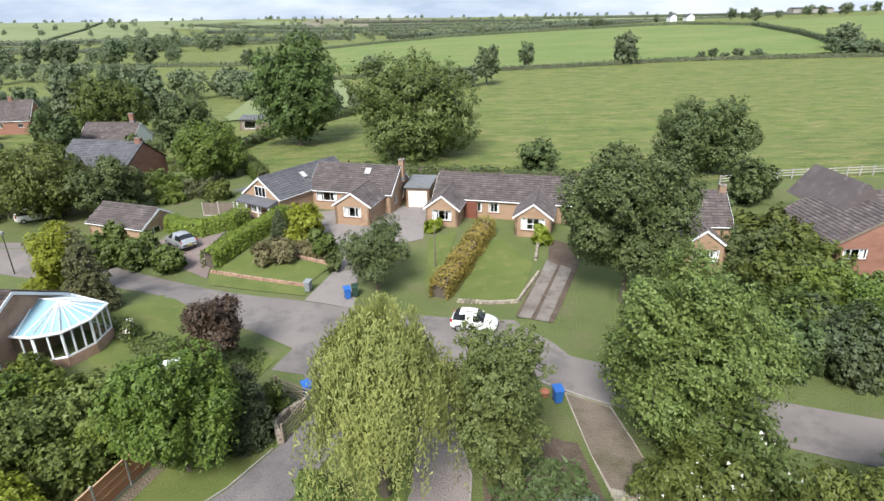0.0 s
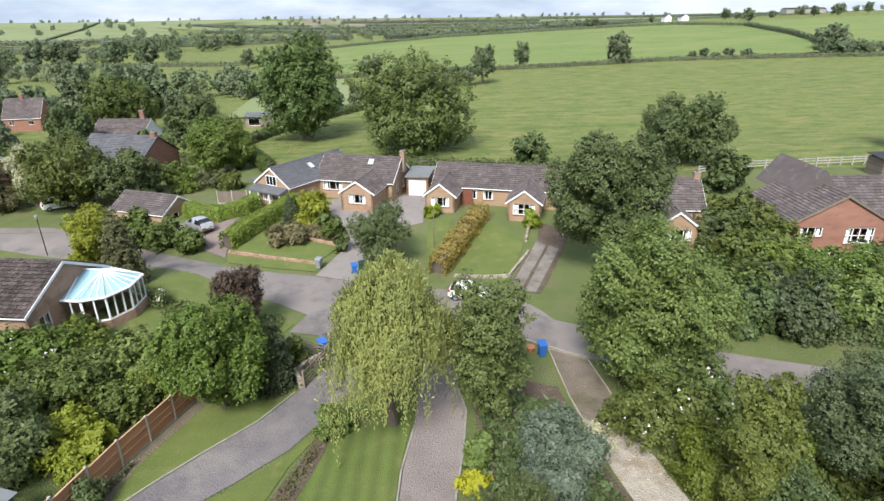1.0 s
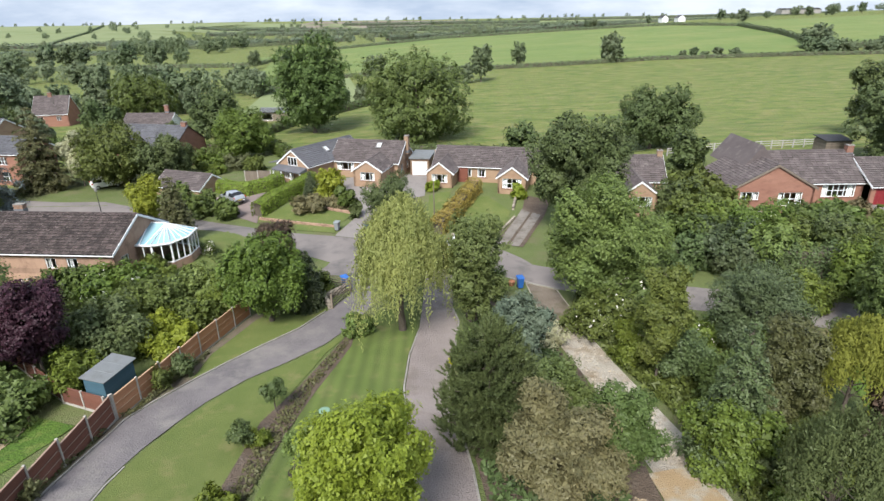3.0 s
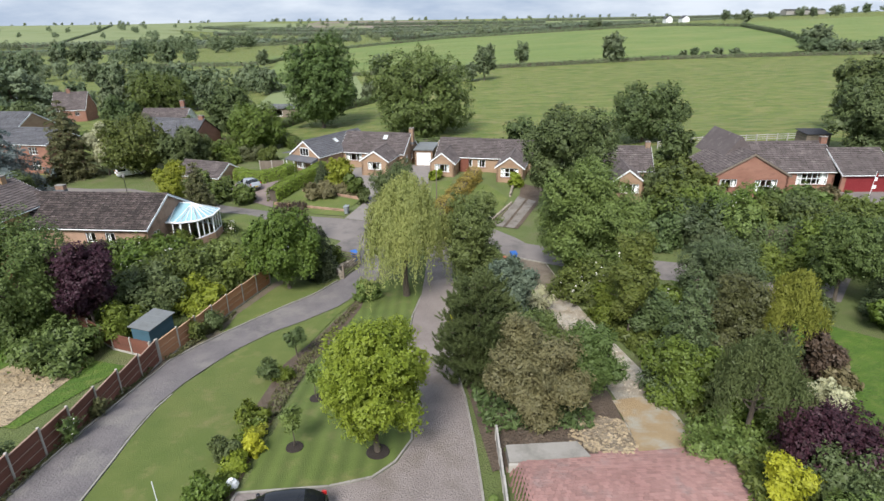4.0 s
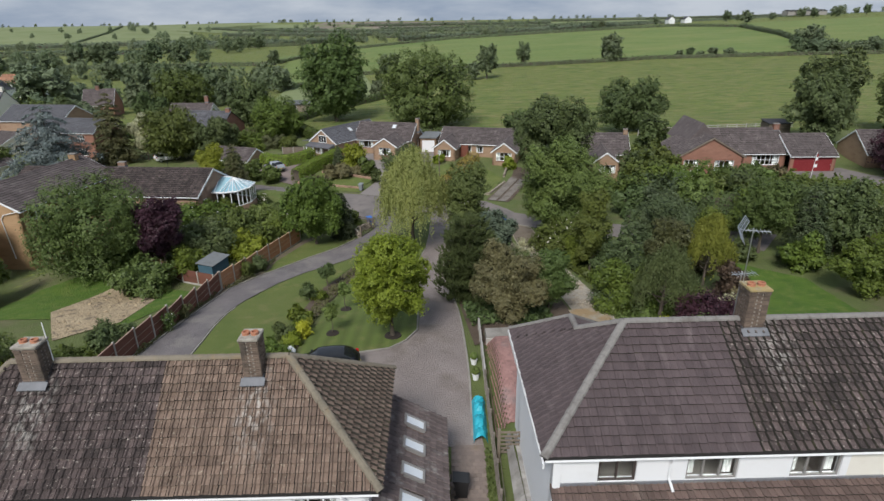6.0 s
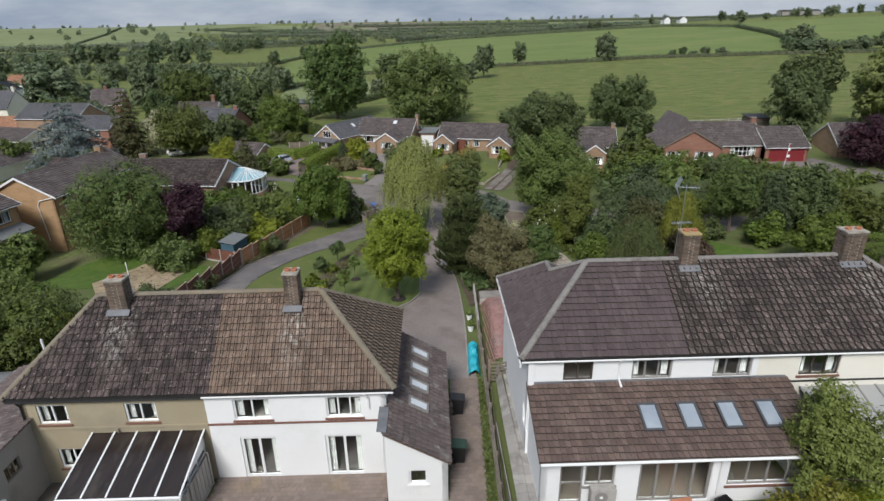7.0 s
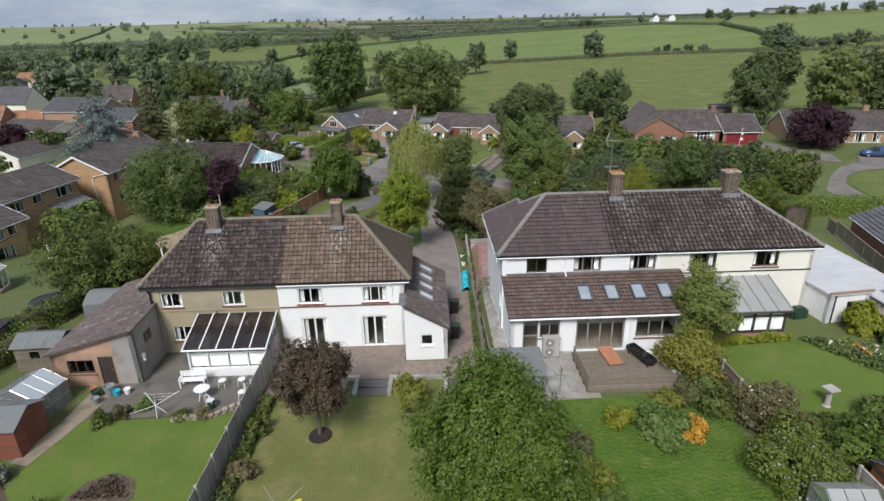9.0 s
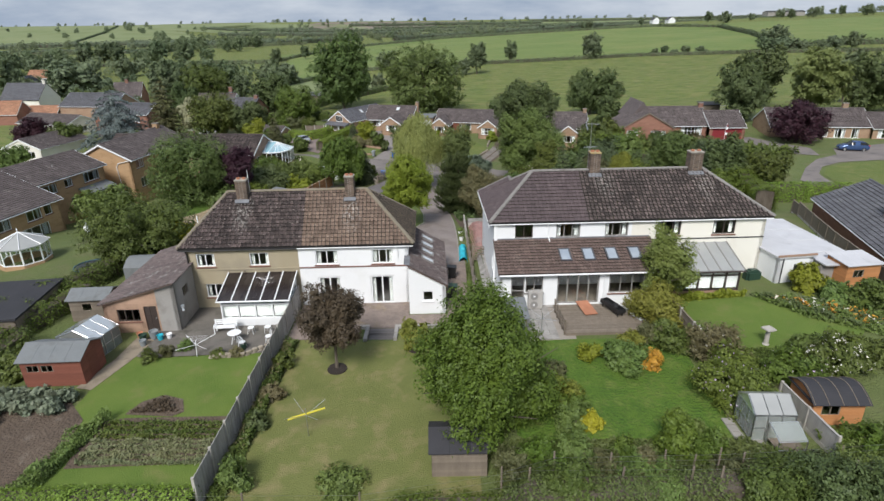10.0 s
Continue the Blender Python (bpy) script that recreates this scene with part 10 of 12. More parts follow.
shed("garden_shed", "second low shed with grey felt roof", pose(3.5, -29.7, 1.0, 0, 0, 1), 2.1, 1.8, 1.5, 0.2, OLD_WOOD, FELT, "mono")
shed("garden_shed", "weathered grey shed under the big tree", pose(0.4, -37.4, ground_z(1, -37) + 0.02, 0, 0, 1), 2.5, 1.9, 1.5, 0.5, OLD_WOOD, FELT_BLACK, "x")
shed("garden_shed", "orange timber shed with a white roof", pose(28.0, -22.7, ground_z(29, -22), 0, 0, 8), 2.5, 1.8, 1.75, 0.2, SHED_ORANGE, WHITE_ROOF, "mono", front=[(0.5, 1.3, 0.8, 1.4, OLD_WOOD, 2)])


def barrel_shed():
    root = shed("garden_shed", "orange timber shed with a curved black felt roof", pose(18.0, -35.95, ground_z(19, -35) - 0.2, 0, 0, -1) @ Matrix.Diagonal((0.78, 0.84, 0.95, 1)), 3.0, 2.2, 1.5, 0.01, SHED_ORANGE, FELT_BLACK, "none", front=[(0.5, 1.6, 0.8, 1.4, OLD_WOOD, 2)])
    s = Shape()
    k = 8
    pts = [(-0.25 + 2.7 * i / k, 1.52 + 0.5 * math.sin(math.pi * i / k)) for i in range(k + 1)]
    for (a, za), (b, zb) in zip(pts, pts[1:]):
        s.add([(-0.2, a, za), (3.2, a, za), (3.2, b, zb), (-0.2, b, zb), (-0.2, a, za + 0.04), (3.2, a, za + 0.04), (3.2, b, zb + 0.04), (-0.2, b, zb + 0.04)],
              [(3, 2, 1, 0), (4, 5, 6, 7), (0, 1, 5, 4), (1, 2, 6, 5), (2, 3, 7, 6), (3, 0, 4, 7)])
    part("curved_roof", s, FELT_BLACK, root)
    for x in (-0.1, 0.72, 1.55, 2.4, 3.1):
        b = Shape()
        for (a, za), (c, zc) in zip(pts, pts[1:]):
            b.tube((x, a, za + 0.05), (x, c, zc + 0.05), 0.025, 0.025, 4)
        part("roof_batten", b, OLD_WOOD, root)
    part("end_fill", Shape().prism([(0.0, a, za - 0.02) for a, za in pts], (0.05, 0, 0)), SHED_ORANGE, root)
    part("end_fill", Shape().prism([(2.95, a, za - 0.02) for a, za in pts], (0.05, 0, 0)), SHED_ORANGE, root)


barrel_shed()


GREENHOUSE_GLASS = glassy("dusty_greenhouse_glass", (0.429, 0.462, 0.451), 0.22)
GREENHOUSE_GLASS.node_tree.nodes["Principled BSDF"].inputs["Transmission Weight"].default_value = 0.62


def greenhouse(label, m, w, d, eave, ridge, roof_mat):
    """An aluminium greenhouse glazed bay by bay, with staging inside."""
    root = thing("greenhouse", label, "greenhouse", m)
    frame = Shape()
    sides = [((0, 0), (w, 0)), ((w, 0), (w, d)), ((w, d), (0, d)), ((0, d), (0, 0))]
    for p, q in sides:
        at, ln = wall_frame(p, q), math.dist(p, q)
        n = max(2, round(ln / 0.62))
        frame.at = at
        bars(frame, 0, ln, 0, eave, 0.05, n, 2, 0, 0.05)
        for k in range(n):
            part("pane", Shape(at).box(ln * k / n + 0.03, ln * (k + 1) / n - 0.03, 0.018, 0.026, 0.03, eave - 0.03), GREENHOUSE_GLASS, root).visible_shadow = False
    frame.at = Matrix()
    for y in (0.0, d - 0.03):
        part("gable_pane", Shape().prism([(0.03, y + 0.012, eave), (w - 0.03, y + 0.012, eave), (w / 2, y + 0.012, ridge - 0.03)], (0, 0.008, 0)), GREENHOUSE_GLASS, root).visible_shadow = False
    n = max(2, round(d / 0.62))
    for i in range(n + 1):
        y = d * i / n
        frame.tube((0, y, eave), (w / 2, y, ridge), 0.026, 0.026, 4).tube((w, y, eave), (w / 2, y, ridge), 0.026, 0.026, 4)
    frame.tube((w / 2, 0, ridge), (w / 2, d, ridge), 0.035, 0.035, 5)
    part("frame", frame, CHROME, root)
    for i in range(n):
        y0, y1 = d * i / n + 0.02, d * (i + 1) / n - 0.02
        for x in (0.0, w):
            foot = [(x, y0, eave + 0.03), (w / 2, y0, ridge + 0.03), (w / 2, y1, ridge + 0.03), (x, y1, eave + 0.03)]
            part("roof_pane", Shape().prism(foot if x else foot[::-1], (0, 0, 0.01)), roof_mat, root)
    for x in (0.25, w - 0.65):
        part("staging", Shape().box(x, x + 0.4, 0.2, d - 0.2, 0.6, 0.64).box(x, x + 0.04, 0.2, 0.24, 0, 0.6).box(x, x + 0.04, d - 0.24, d - 0.2, 0, 0.6), OLD_WOOD, root)
    return root


# Roof panes take opaque opal sheet: the reflected sky is put into their colour.
greenhouse("small aluminium greenhouse with pale roof panes coloured for reflected sky", stand(16.75, -36.8, 88), 1.75, 1.85, 1.38, 1.9, WHITE_SHEET)


def cold_frame():
    """A glazed lean-to in front of the greenhouse."""
    root = thing("cold_frame", "glazed metal cold frame leaning against the greenhouse", "cold frame", stand(15.55, -37.76, 2))
    fr = Shape()
    for x in (0.0, 1.26):
        fr.box(x, x + 0.04, 0, 0.04, 0, 0.8).box(x, x + 0.04, 0.84, 0.88, 0, 1.2)
        fr.tube((x + 0.02, 0.02, 0.8), (x + 0.02, 0.86, 1.2), 0.025, 0.025, 4)
    for y, z in ((0.02, 0.8), (0.02, 0.35), (0.86, 1.2), (0.44, 1.0)):
        fr.tube((0.02, y, z), (1.28, y, z), 0.022, 0.022, 4)
    part("frame", fr, CHROME, root)
    part("pane", Shape().prism([(0.04, 0.04, 0.83), (1.26, 0.04, 0.83), (1.26, 0.84, 1.21), (0.04, 0.84, 1.21)], (0, 0, 0.006)), GREENHOUSE_GLASS, root).visible_shadow = False
    part("shelf", Shape().box(0.04, 1.26, 0.06, 0.82, 0.33, 0.36), OLD_WOOD, root)
    b = thing("bucket", "black plastic bucket beside the cold frame", "bucket", stand(17.15, -37.9))
    part("body", Shape().lathe(0, 0, [(0.13, 0.0), (0.17, 0.32), (0.15, 0.32), (0.11, 0.03)], 12), BLACK, b)


cold_frame()


def slab_path():
    """Worn slabs beside and in front of the small greenhouse."""
    root = thing("garden_path", "worn concrete slabs round the small greenhouse", "path")
    spots = [(14.32, -37.7 + 0.52 * j) for j in range(5)] + [(14.84 + 0.54 * i, -38.2) for i in range(4)] + [(14.84, -37.68), (15.0, -37.16)]
    for i, (x, y) in enumerate(spots):
        z = ground_z(x + 0.25, y + 0.25)
        part("slab", Shape().box(x, x + 0.48, y, y + 0.48, z - 0.02, z + 0.12 + 0.008 * (i % 3)), CONCRETE, root, bevel=0.012)


slab_path()


def wire_fence():
    """Thin posts with plain wires between the gardens and the field."""
    root = thing("wire_fence", "old wire fence on thin weathered posts", "fence")
    xs = [3.4, 5.6, 7.9, 10.2, 11.4, 12.5, 13.5, 15.6, 17.6, 19.6]
    rng = random.Random(77)
    for x in xs:
        y, h = -39.0 + 0.06 * x * 0.3, 1.35 + rng.uniform(-0.1, 0.25)
        z = ground_z(x, y)
        part("post", Shape().tube((x, y, z - 0.3), (x + rng.uniform(-0.07, 0.07), y + rng.uniform(-0.05, 0.05), z + h), 0.05, 0.04, 6), OLD_WOOD, root)
    for k in range(4):
        w = Shape()
        for a, b in zip(xs, xs[1:]):
            ya, yb = -39.06 + 0.018 * a, -39.06 + 0.018 * b
            w.tube((a, ya, ground_z(a, ya) + 0.45 + 0.27 * k), (b, yb, ground_z(b, yb) + 0.45 + 0.27 * k), 0.008, 0.008, 3)
        part("wire", w, CHROME, root)


wire_fence()
greenhouse("old glass greenhouse beside the red shed", stand(-23.4, -26.9, -10), 2.8, 2.1, 1.35, 1.95, GREENHOUSE_GLASS)


def outbuilding():
    root = thing("outbuilding", "brick outbuilding with grey rendered side and a sloping tiled roof", "outbuilding", pose(-21.8, -24.2, -0.05, 0, 0, 2))
    w, d = 4.9, 9.4
    wall(root, (0, 0), (3.6, 0), -0.4, 2.15, PINK_BRICK, [(0.85, 2.35, 0.85, 1.75), (2.65, 3.5, 0.02, 1.95)], label="pinkish brick front wall")
    wall(root, (3.602, 0), (w, 0), -0.4, 2.15, GREY_RENDER, label="grey rendered front wall")
    part("front_fill", Shape().prism([(0.0, 0, 2.151), (3.6, 0, 2.151), (3.6, 0, 3.15)], (0, 0.25, 0)), PINK_BRICK, root)
    part("front_fill", Shape().prism([(3.602, 0, 2.151), (w, 0, 2.151), (w, 0, 3.55), (3.602, 0, 3.15)], (0, 0.25, 0)), GREY_RENDER, root)
    wall(root, (w, 0), (w, d), -0.4, 3.5, GREY_RENDER, [(1.2, 2.1, 2.0, 2.7)], label="grey rendered side wall")
    wall(root, (w, d), (0, d), -0.4, 2.15, GREY_RENDER)
    wall(root, (0, d), (0, 0), -0.4, 2.15, PINK_BRICK)
    window(root, (w, 0), (w, d), (1.2, 2.1, 2.0, 2.7), OLD_WOOD, 3, 1)
    window(root, (0, 0), (3.6, 0), (0.85, 2.35, 0.85, 1.75), DARK_FRAME, 3, 1, sill=SILL)
    door(root, (0, 0), (3.6, 0), (2.65, 3.5, 0.02, 1.95), DARK_FRAME)
    A, B, C, D = (-0.2, d + 0.2, 2.12), (-0.2, -0.25, 2.12), (w + 0.1, -0.25, 3.62), (w + 0.1, d + 0.2, 3.62)
    q = [Vector(v) for v in (A, B, C, D)]
    up = Vector((0, 0, 0.06))
    part("roof", Shape().add(q + [v + up for v in q], [(3, 2, 1, 0), (4, 5, 6, 7), (0, 1, 5, 4), (1, 2, 6, 5), (2, 3, 7, 6), (3, 0, 4, 7)]), TILE_EXT, root)
    tiles(root, *[tuple(v + up) for v in q], LEANTO_TILE, 0.32, 0.3, seed=71, singles=120, near=(8.5, 4.0))
    part("security_light", Shape().box(w + 0.0, w + 0.16, 0.5, 0.7, 1.5, 1.7).tube((w + 0.08, 0.6, 1.45), (w + 0.14, 0.5, 1.3), 0.07, 0.09, 8), WHITE_PAINT, root)


outbuilding()


def glazed_lean_to():
    """White lean-to conservatory behind the tan house."""
    root = thing("lean_to_conservatory", "white framed lean-to conservatory with bronze roof sheets and pale blinds", "conservatory", pose(-14.35, -20.78, 0.0, 0, 0, 2))
    w, d = 4.65, 2.75
    for p, q, n in (((0, -d), (w, -d), 4), ((w, -d), (w, 0), 3), ((0, 0), (0, -d), 3)):
        ln, m = math.dist(p, q), wall_frame(p, q)
        part("dwarf_wall", Shape(m).box(0, ln, 0.02, 0.16, -0.3, 0.55), WHITE_PAINT, root)
        s = Shape(m)
        bars(s, 0, ln, 0.55, 2.0, 0.09, n, 1, 0.04, 0.12)
        s.box(0.09, ln - 0.09, 0.044, 0.116, 1.58, 1.66)
        ob = part("window_frame", s, WHITE_PAINT, root)
        for i in range(n):
            a, b = ln * i / n + 0.06, ln * (i + 1) / n - 0.06
            part("pane", Shape(m).box(a, b, 0.075, 0.085, 0.62, 1.95), GLASS, ob).visible_shadow = False
            part("blind", Shape(m).box(a + 0.02, b - 0.02, 0.15, 0.16, 0.7, 1.9), CURTAIN, ob)
    for x in (0.05, w - 0.05):
        part("side_light", Shape().prism([(x - 0.03, -d, 2.0), (x - 0.03, 0, 2.0), (x - 0.03, 0, 2.72)], (0.06, 0, 0)), WHITE_PAINT, root)
    n = 5
    for i in range(n):
        a, b = -0.1 + (w + 0.2) * i / n, -0.1 + (w + 0.2) * (i + 1) / n
        part("roof_panel", Shape().prism([(a, -d - 0.2, 2.02), (b, -d - 0.2, 2.02), (b, 0, 2.78), (a, 0, 2.78)], (0, 0, 0.04)), BROWN_SHEET, root)
    for i in range(n + 1):
        a = -0.1 + (w + 0.2) * i / n
        part("glazing_bar", Shape().prism([(a - 0.035, -d - 0.22, 2.06), (a + 0.035, -d - 0.22, 2.06), (a + 0.035, 0, 2.84), (a - 0.035, 0, 2.84)], (0, 0, 0.035)), WHITE_PAINT, root)
    part("gutter", Shape().tube((-0.15, -d - 0.26, 2.0), (w + 0.15, -d - 0.26, 2.0), 0.055, 0.055, 8), WHITE_PAINT, root)


glazed_lean_to()


def opal_lean_to():
    root = thing("lean_to_conservatory", "dark framed conservatory with a white translucent sloping roof", "conservatory", pose(16.3, -19.92, 1.3, 0, 0, 2.2))
    w, d = 4.7, 2.7
    for p, q, n in (((0, -d), (w, -d), 5), ((w, -d), (w, 0), 3), ((0, 0), (0, -d), 3)):
        ln, m = math.dist(p, q), wall_frame(p, q)
        part("dwarf_wall", Shape(m).box(0, ln, 0.02, 0.2, -0.6, 0.55), PINK_BRICK, root)
        s = Shape(m)
        bars(s, 0, ln, 0.55, 2.1, 0.09, n, 1, 0.04, 0.12)
        s.box(0.09, ln - 0.09, 0.044, 0.116, 1.62, 1.7)
        ob = part("window_frame", s, DARK_FRAME, root)
        for i in range(n):
            a, b = ln * i / n + 0.06, ln * (i + 1) / n - 0.06
            part("pane", Shape(m).box(a, b, 0.075, 0.085, 0.62, 2.05), GLASS, ob).visible_shadow = False
            part("blind", Shape(m).box(a + 0.02, b - 0.02, 0.15, 0.16, 0.7, 2.0), CURTAIN, ob)
    n = 6
    for i in range(n):
        a, b = -0.1 + (w + 0.2) * i / n, -0.1 + (w + 0.2) * (i + 1) / n
        part("roof_panel", Shape().prism([(a, -d - 0.2, 2.1), (b, -d - 0.2, 2.1), (b, 0, 3.05), (a, 0, 3.05)], (0, 0, 0.04)), WHITE_SHEET, root)
    for i in range(n + 1):
        a = -0.1 + (w + 0.2) * i / n
        part("glazing_bar", Shape().prism([(a - 0.035, -d - 0.22, 2.14), (a + 0.035, -d - 0.22, 2.14), (a + 0.035, 0, 3.1), (a - 0.035, 0, 3.1)], (0, 0, 0.035)), GREY_FRAME, root)
    part("gutter", Shape().tube((-0.15, -d - 0.26, 2.06), (w + 0.15, -d - 0.26, 2.06), 0.055, 0.055, 8), DARK_FRAME, root)


opal_lean_to()


def flat_extension():
    root = thing("flat_extension", "white rendered side extension with a flat pale roof", "extension", pose(24.0, -21.6, 1.3, 0, 0, 8))
    wall(root, (0, 0), (2.6, 0), -1.0, 2.5, WHITE_RENDER, [(1.2, 2.1, 0.9, 2.0)])
    window(root, (0, 0), (2.6, 0), (1.2, 2.1, 0.9, 2.0), BLACK, 2, 1, sill=SILL)
    wall(root, (2.6, 0), (2.6, 6.5), -1.0, 2.5, WHITE_RENDER)
    wall(root, (2.6, 6.5), (0, 6.5), -1.0, 2.5, WHITE_RENDER)
    wall(root, (0, 6.5), (0, 0), -1.0, 2.5, WHITE_RENDER)
    part("roof", Shape().box(-0.12, 2.72, -0.12, 6.6, 2.502, 2.62), WHITE_ROOF, root)
    part("parapet", Shape().box(-0.14, 2.74, -0.14, -0.02, 2.622, 2.74), PINK_BRICK, root)
    part("lower_roof", Shape().prism([(2.75, -1.0, 2.15), (6.2, -1.0, 2.0), (6.2, 8.0, 2.3), (2.75, 8.0, 2.45)], (0, 0, 0.08)), WHITE_ROOF, root)
    for i in range(5):
        part("sheet_rib", Shape().tube((2.8, -1.0 + 2.2 * i, 2.25 + 0.07 * i), (6.2, -1.0 + 2.2 * i, 2.1 + 0.07 * i), 0.025, 0.025, 4), WHITE_ROOF, root)
    part("lower_wall", Shape().box(2.8, 6.1, -0.6, 7.8, -1.0, 2.05), GREY_RENDER, root)
    part("downpipe", Shape().tube((0.3, -0.06, 2.5), (0.3, -0.06, 0.0), 0.045, 0.045, 7), BLACK, root)


flat_extension()


def white_garden_room():
    """White conservatory and garden things behind the ochre houses."""
    root = thing("conservatory", "white octagonal conservatory behind an ochre brick house", "conservatory", pose(-37.0, -10.6, -0.55, 0, 0, 10))
    n, R = 8, 2.1
    ring = [(R * math.cos(2 * math.pi * (i + 0.5) / n), R * math.sin(2 * math.pi * (i + 0.5) / n)) for i in range(n)]
    for p, q in zip(ring, ring[1:] + ring[:1]):
        m, ln = wall_frame(p, q), math.dist(p, q)
        part("dwarf_wall", Shape(m).box(0, ln, 0.02, 0.16, -2.4, 0.5), OCHRE_BRICK, root)
        s = Shape(m)
        bars(s, 0, ln, 0.5, 2.0, 0.09, 2, 1, 0.03, 0.11)
        ob = part("window_frame", s, WHITE_PAINT, root)
        part("pane", Shape(m).box(0.06, ln - 0.06, 0.06, 0.07, 0.58, 1.95), GLASS, ob).visible_shadow = False
        part("roof_panel", Shape().prism([(p[0] * 1.06, p[1] * 1.06, 2.02), (q[0] * 1.06, q[1] * 1.06, 2.02), (0, 0, 3.0)], (0, 0, 0.02)), WHITE_SHEET, root)
        part("glazing_bar", Shape().tube((p[0] * 1.06, p[1] * 1.06, 2.08), (0, 0, 3.07), 0.04, 0.04, 4), WHITE_PAINT, root)
    part("finial", Shape().lathe(0, 0, [(0.06, 3.0), (0.03, 3.2), (0.07, 3.3), (0.01, 3.42)], 8), WHITE_PAINT, root)
    u = thing("parasol", "closed white garden parasol on a terrace", "parasol", stand(-34.2, -5.6))
    part("pole", Shape().tube((0, 0, 0), (0, 0, 2.5), 0.025, 0.025, 6), WHITE_PAINT, u)
    part("canopy", Shape().lathe(0, 0, [(0.10, 0.9), (0.26, 1.1), (0.16, 1.8), (0.05, 2.45)], 10), WHITE_RENDER, u)
    f = thing("flat_roofed_garage", "low garage with a black felt flat roof", "garage", stand(-32.4, -26.0, 8))
    for p, q in (((0, 0), (5.4, 0)), ((5.4, 0), (5.4, 6.2)), ((5.4, 6.2), (0, 6.2)), ((0, 6.2), (0, 0))):
        wall(f, p, q, -0.5, 1.7, OLD_WOOD, thick=0.1)
    part("roof", Shape().box(-0.15, 5.55, -0.15, 6.35, 1.702, 1.85), FELT_BLACK, f)
    p = thing("trampoline", "round garden trampoline on a lawn", "trampoline", stand(-28.6, -14.2))
    part("mat", Shape().lathe(0, 0, [(1.25, 0.78), (1.25, 0.80)], 20), BLACK, p)
    rim = Shape()
    for i in range(20):
        a0, a1 = 2 * math.pi * i / 20, 2 * math.pi * (i + 1) / 20
        rim.tube((1.4 * math.cos(a0), 1.4 * math.sin(a0), 0.8), (1.4 * math.cos(a1), 1.4 * math.sin(a1), 0.8), 0.06, 0.06, 5)
    part("rim", rim, SHED_BLUE, p)
    for i in range(6):
        a0 = math.pi * i / 3
        part("leg", Shape().tube((1.4 * math.cos(a0), 1.4 * math.sin(a0), 0), (1.4 * math.cos(a0), 1.4 * math.sin(a0), 0.78), 0.025, 0.025, 5), CHROME, p)
    t = thing("store_roof", "low grey curved-roof store beside the outbuilding", "shed", stand(-24.6, -16.6, 5))
    s = Shape()
    k = 7
    pts = [(2.6 * i / k, 1.5 + 0.5 * math.sin(math.pi * i / k)) for i in range(k + 1)]
    s.prism([(0, a, z) for a, z in pts] + [(0, 2.6, -0.3), (0, 0, -0.3)], (3.4, 0, 0))
    part("body", s, FELT, t)


white_garden_room()


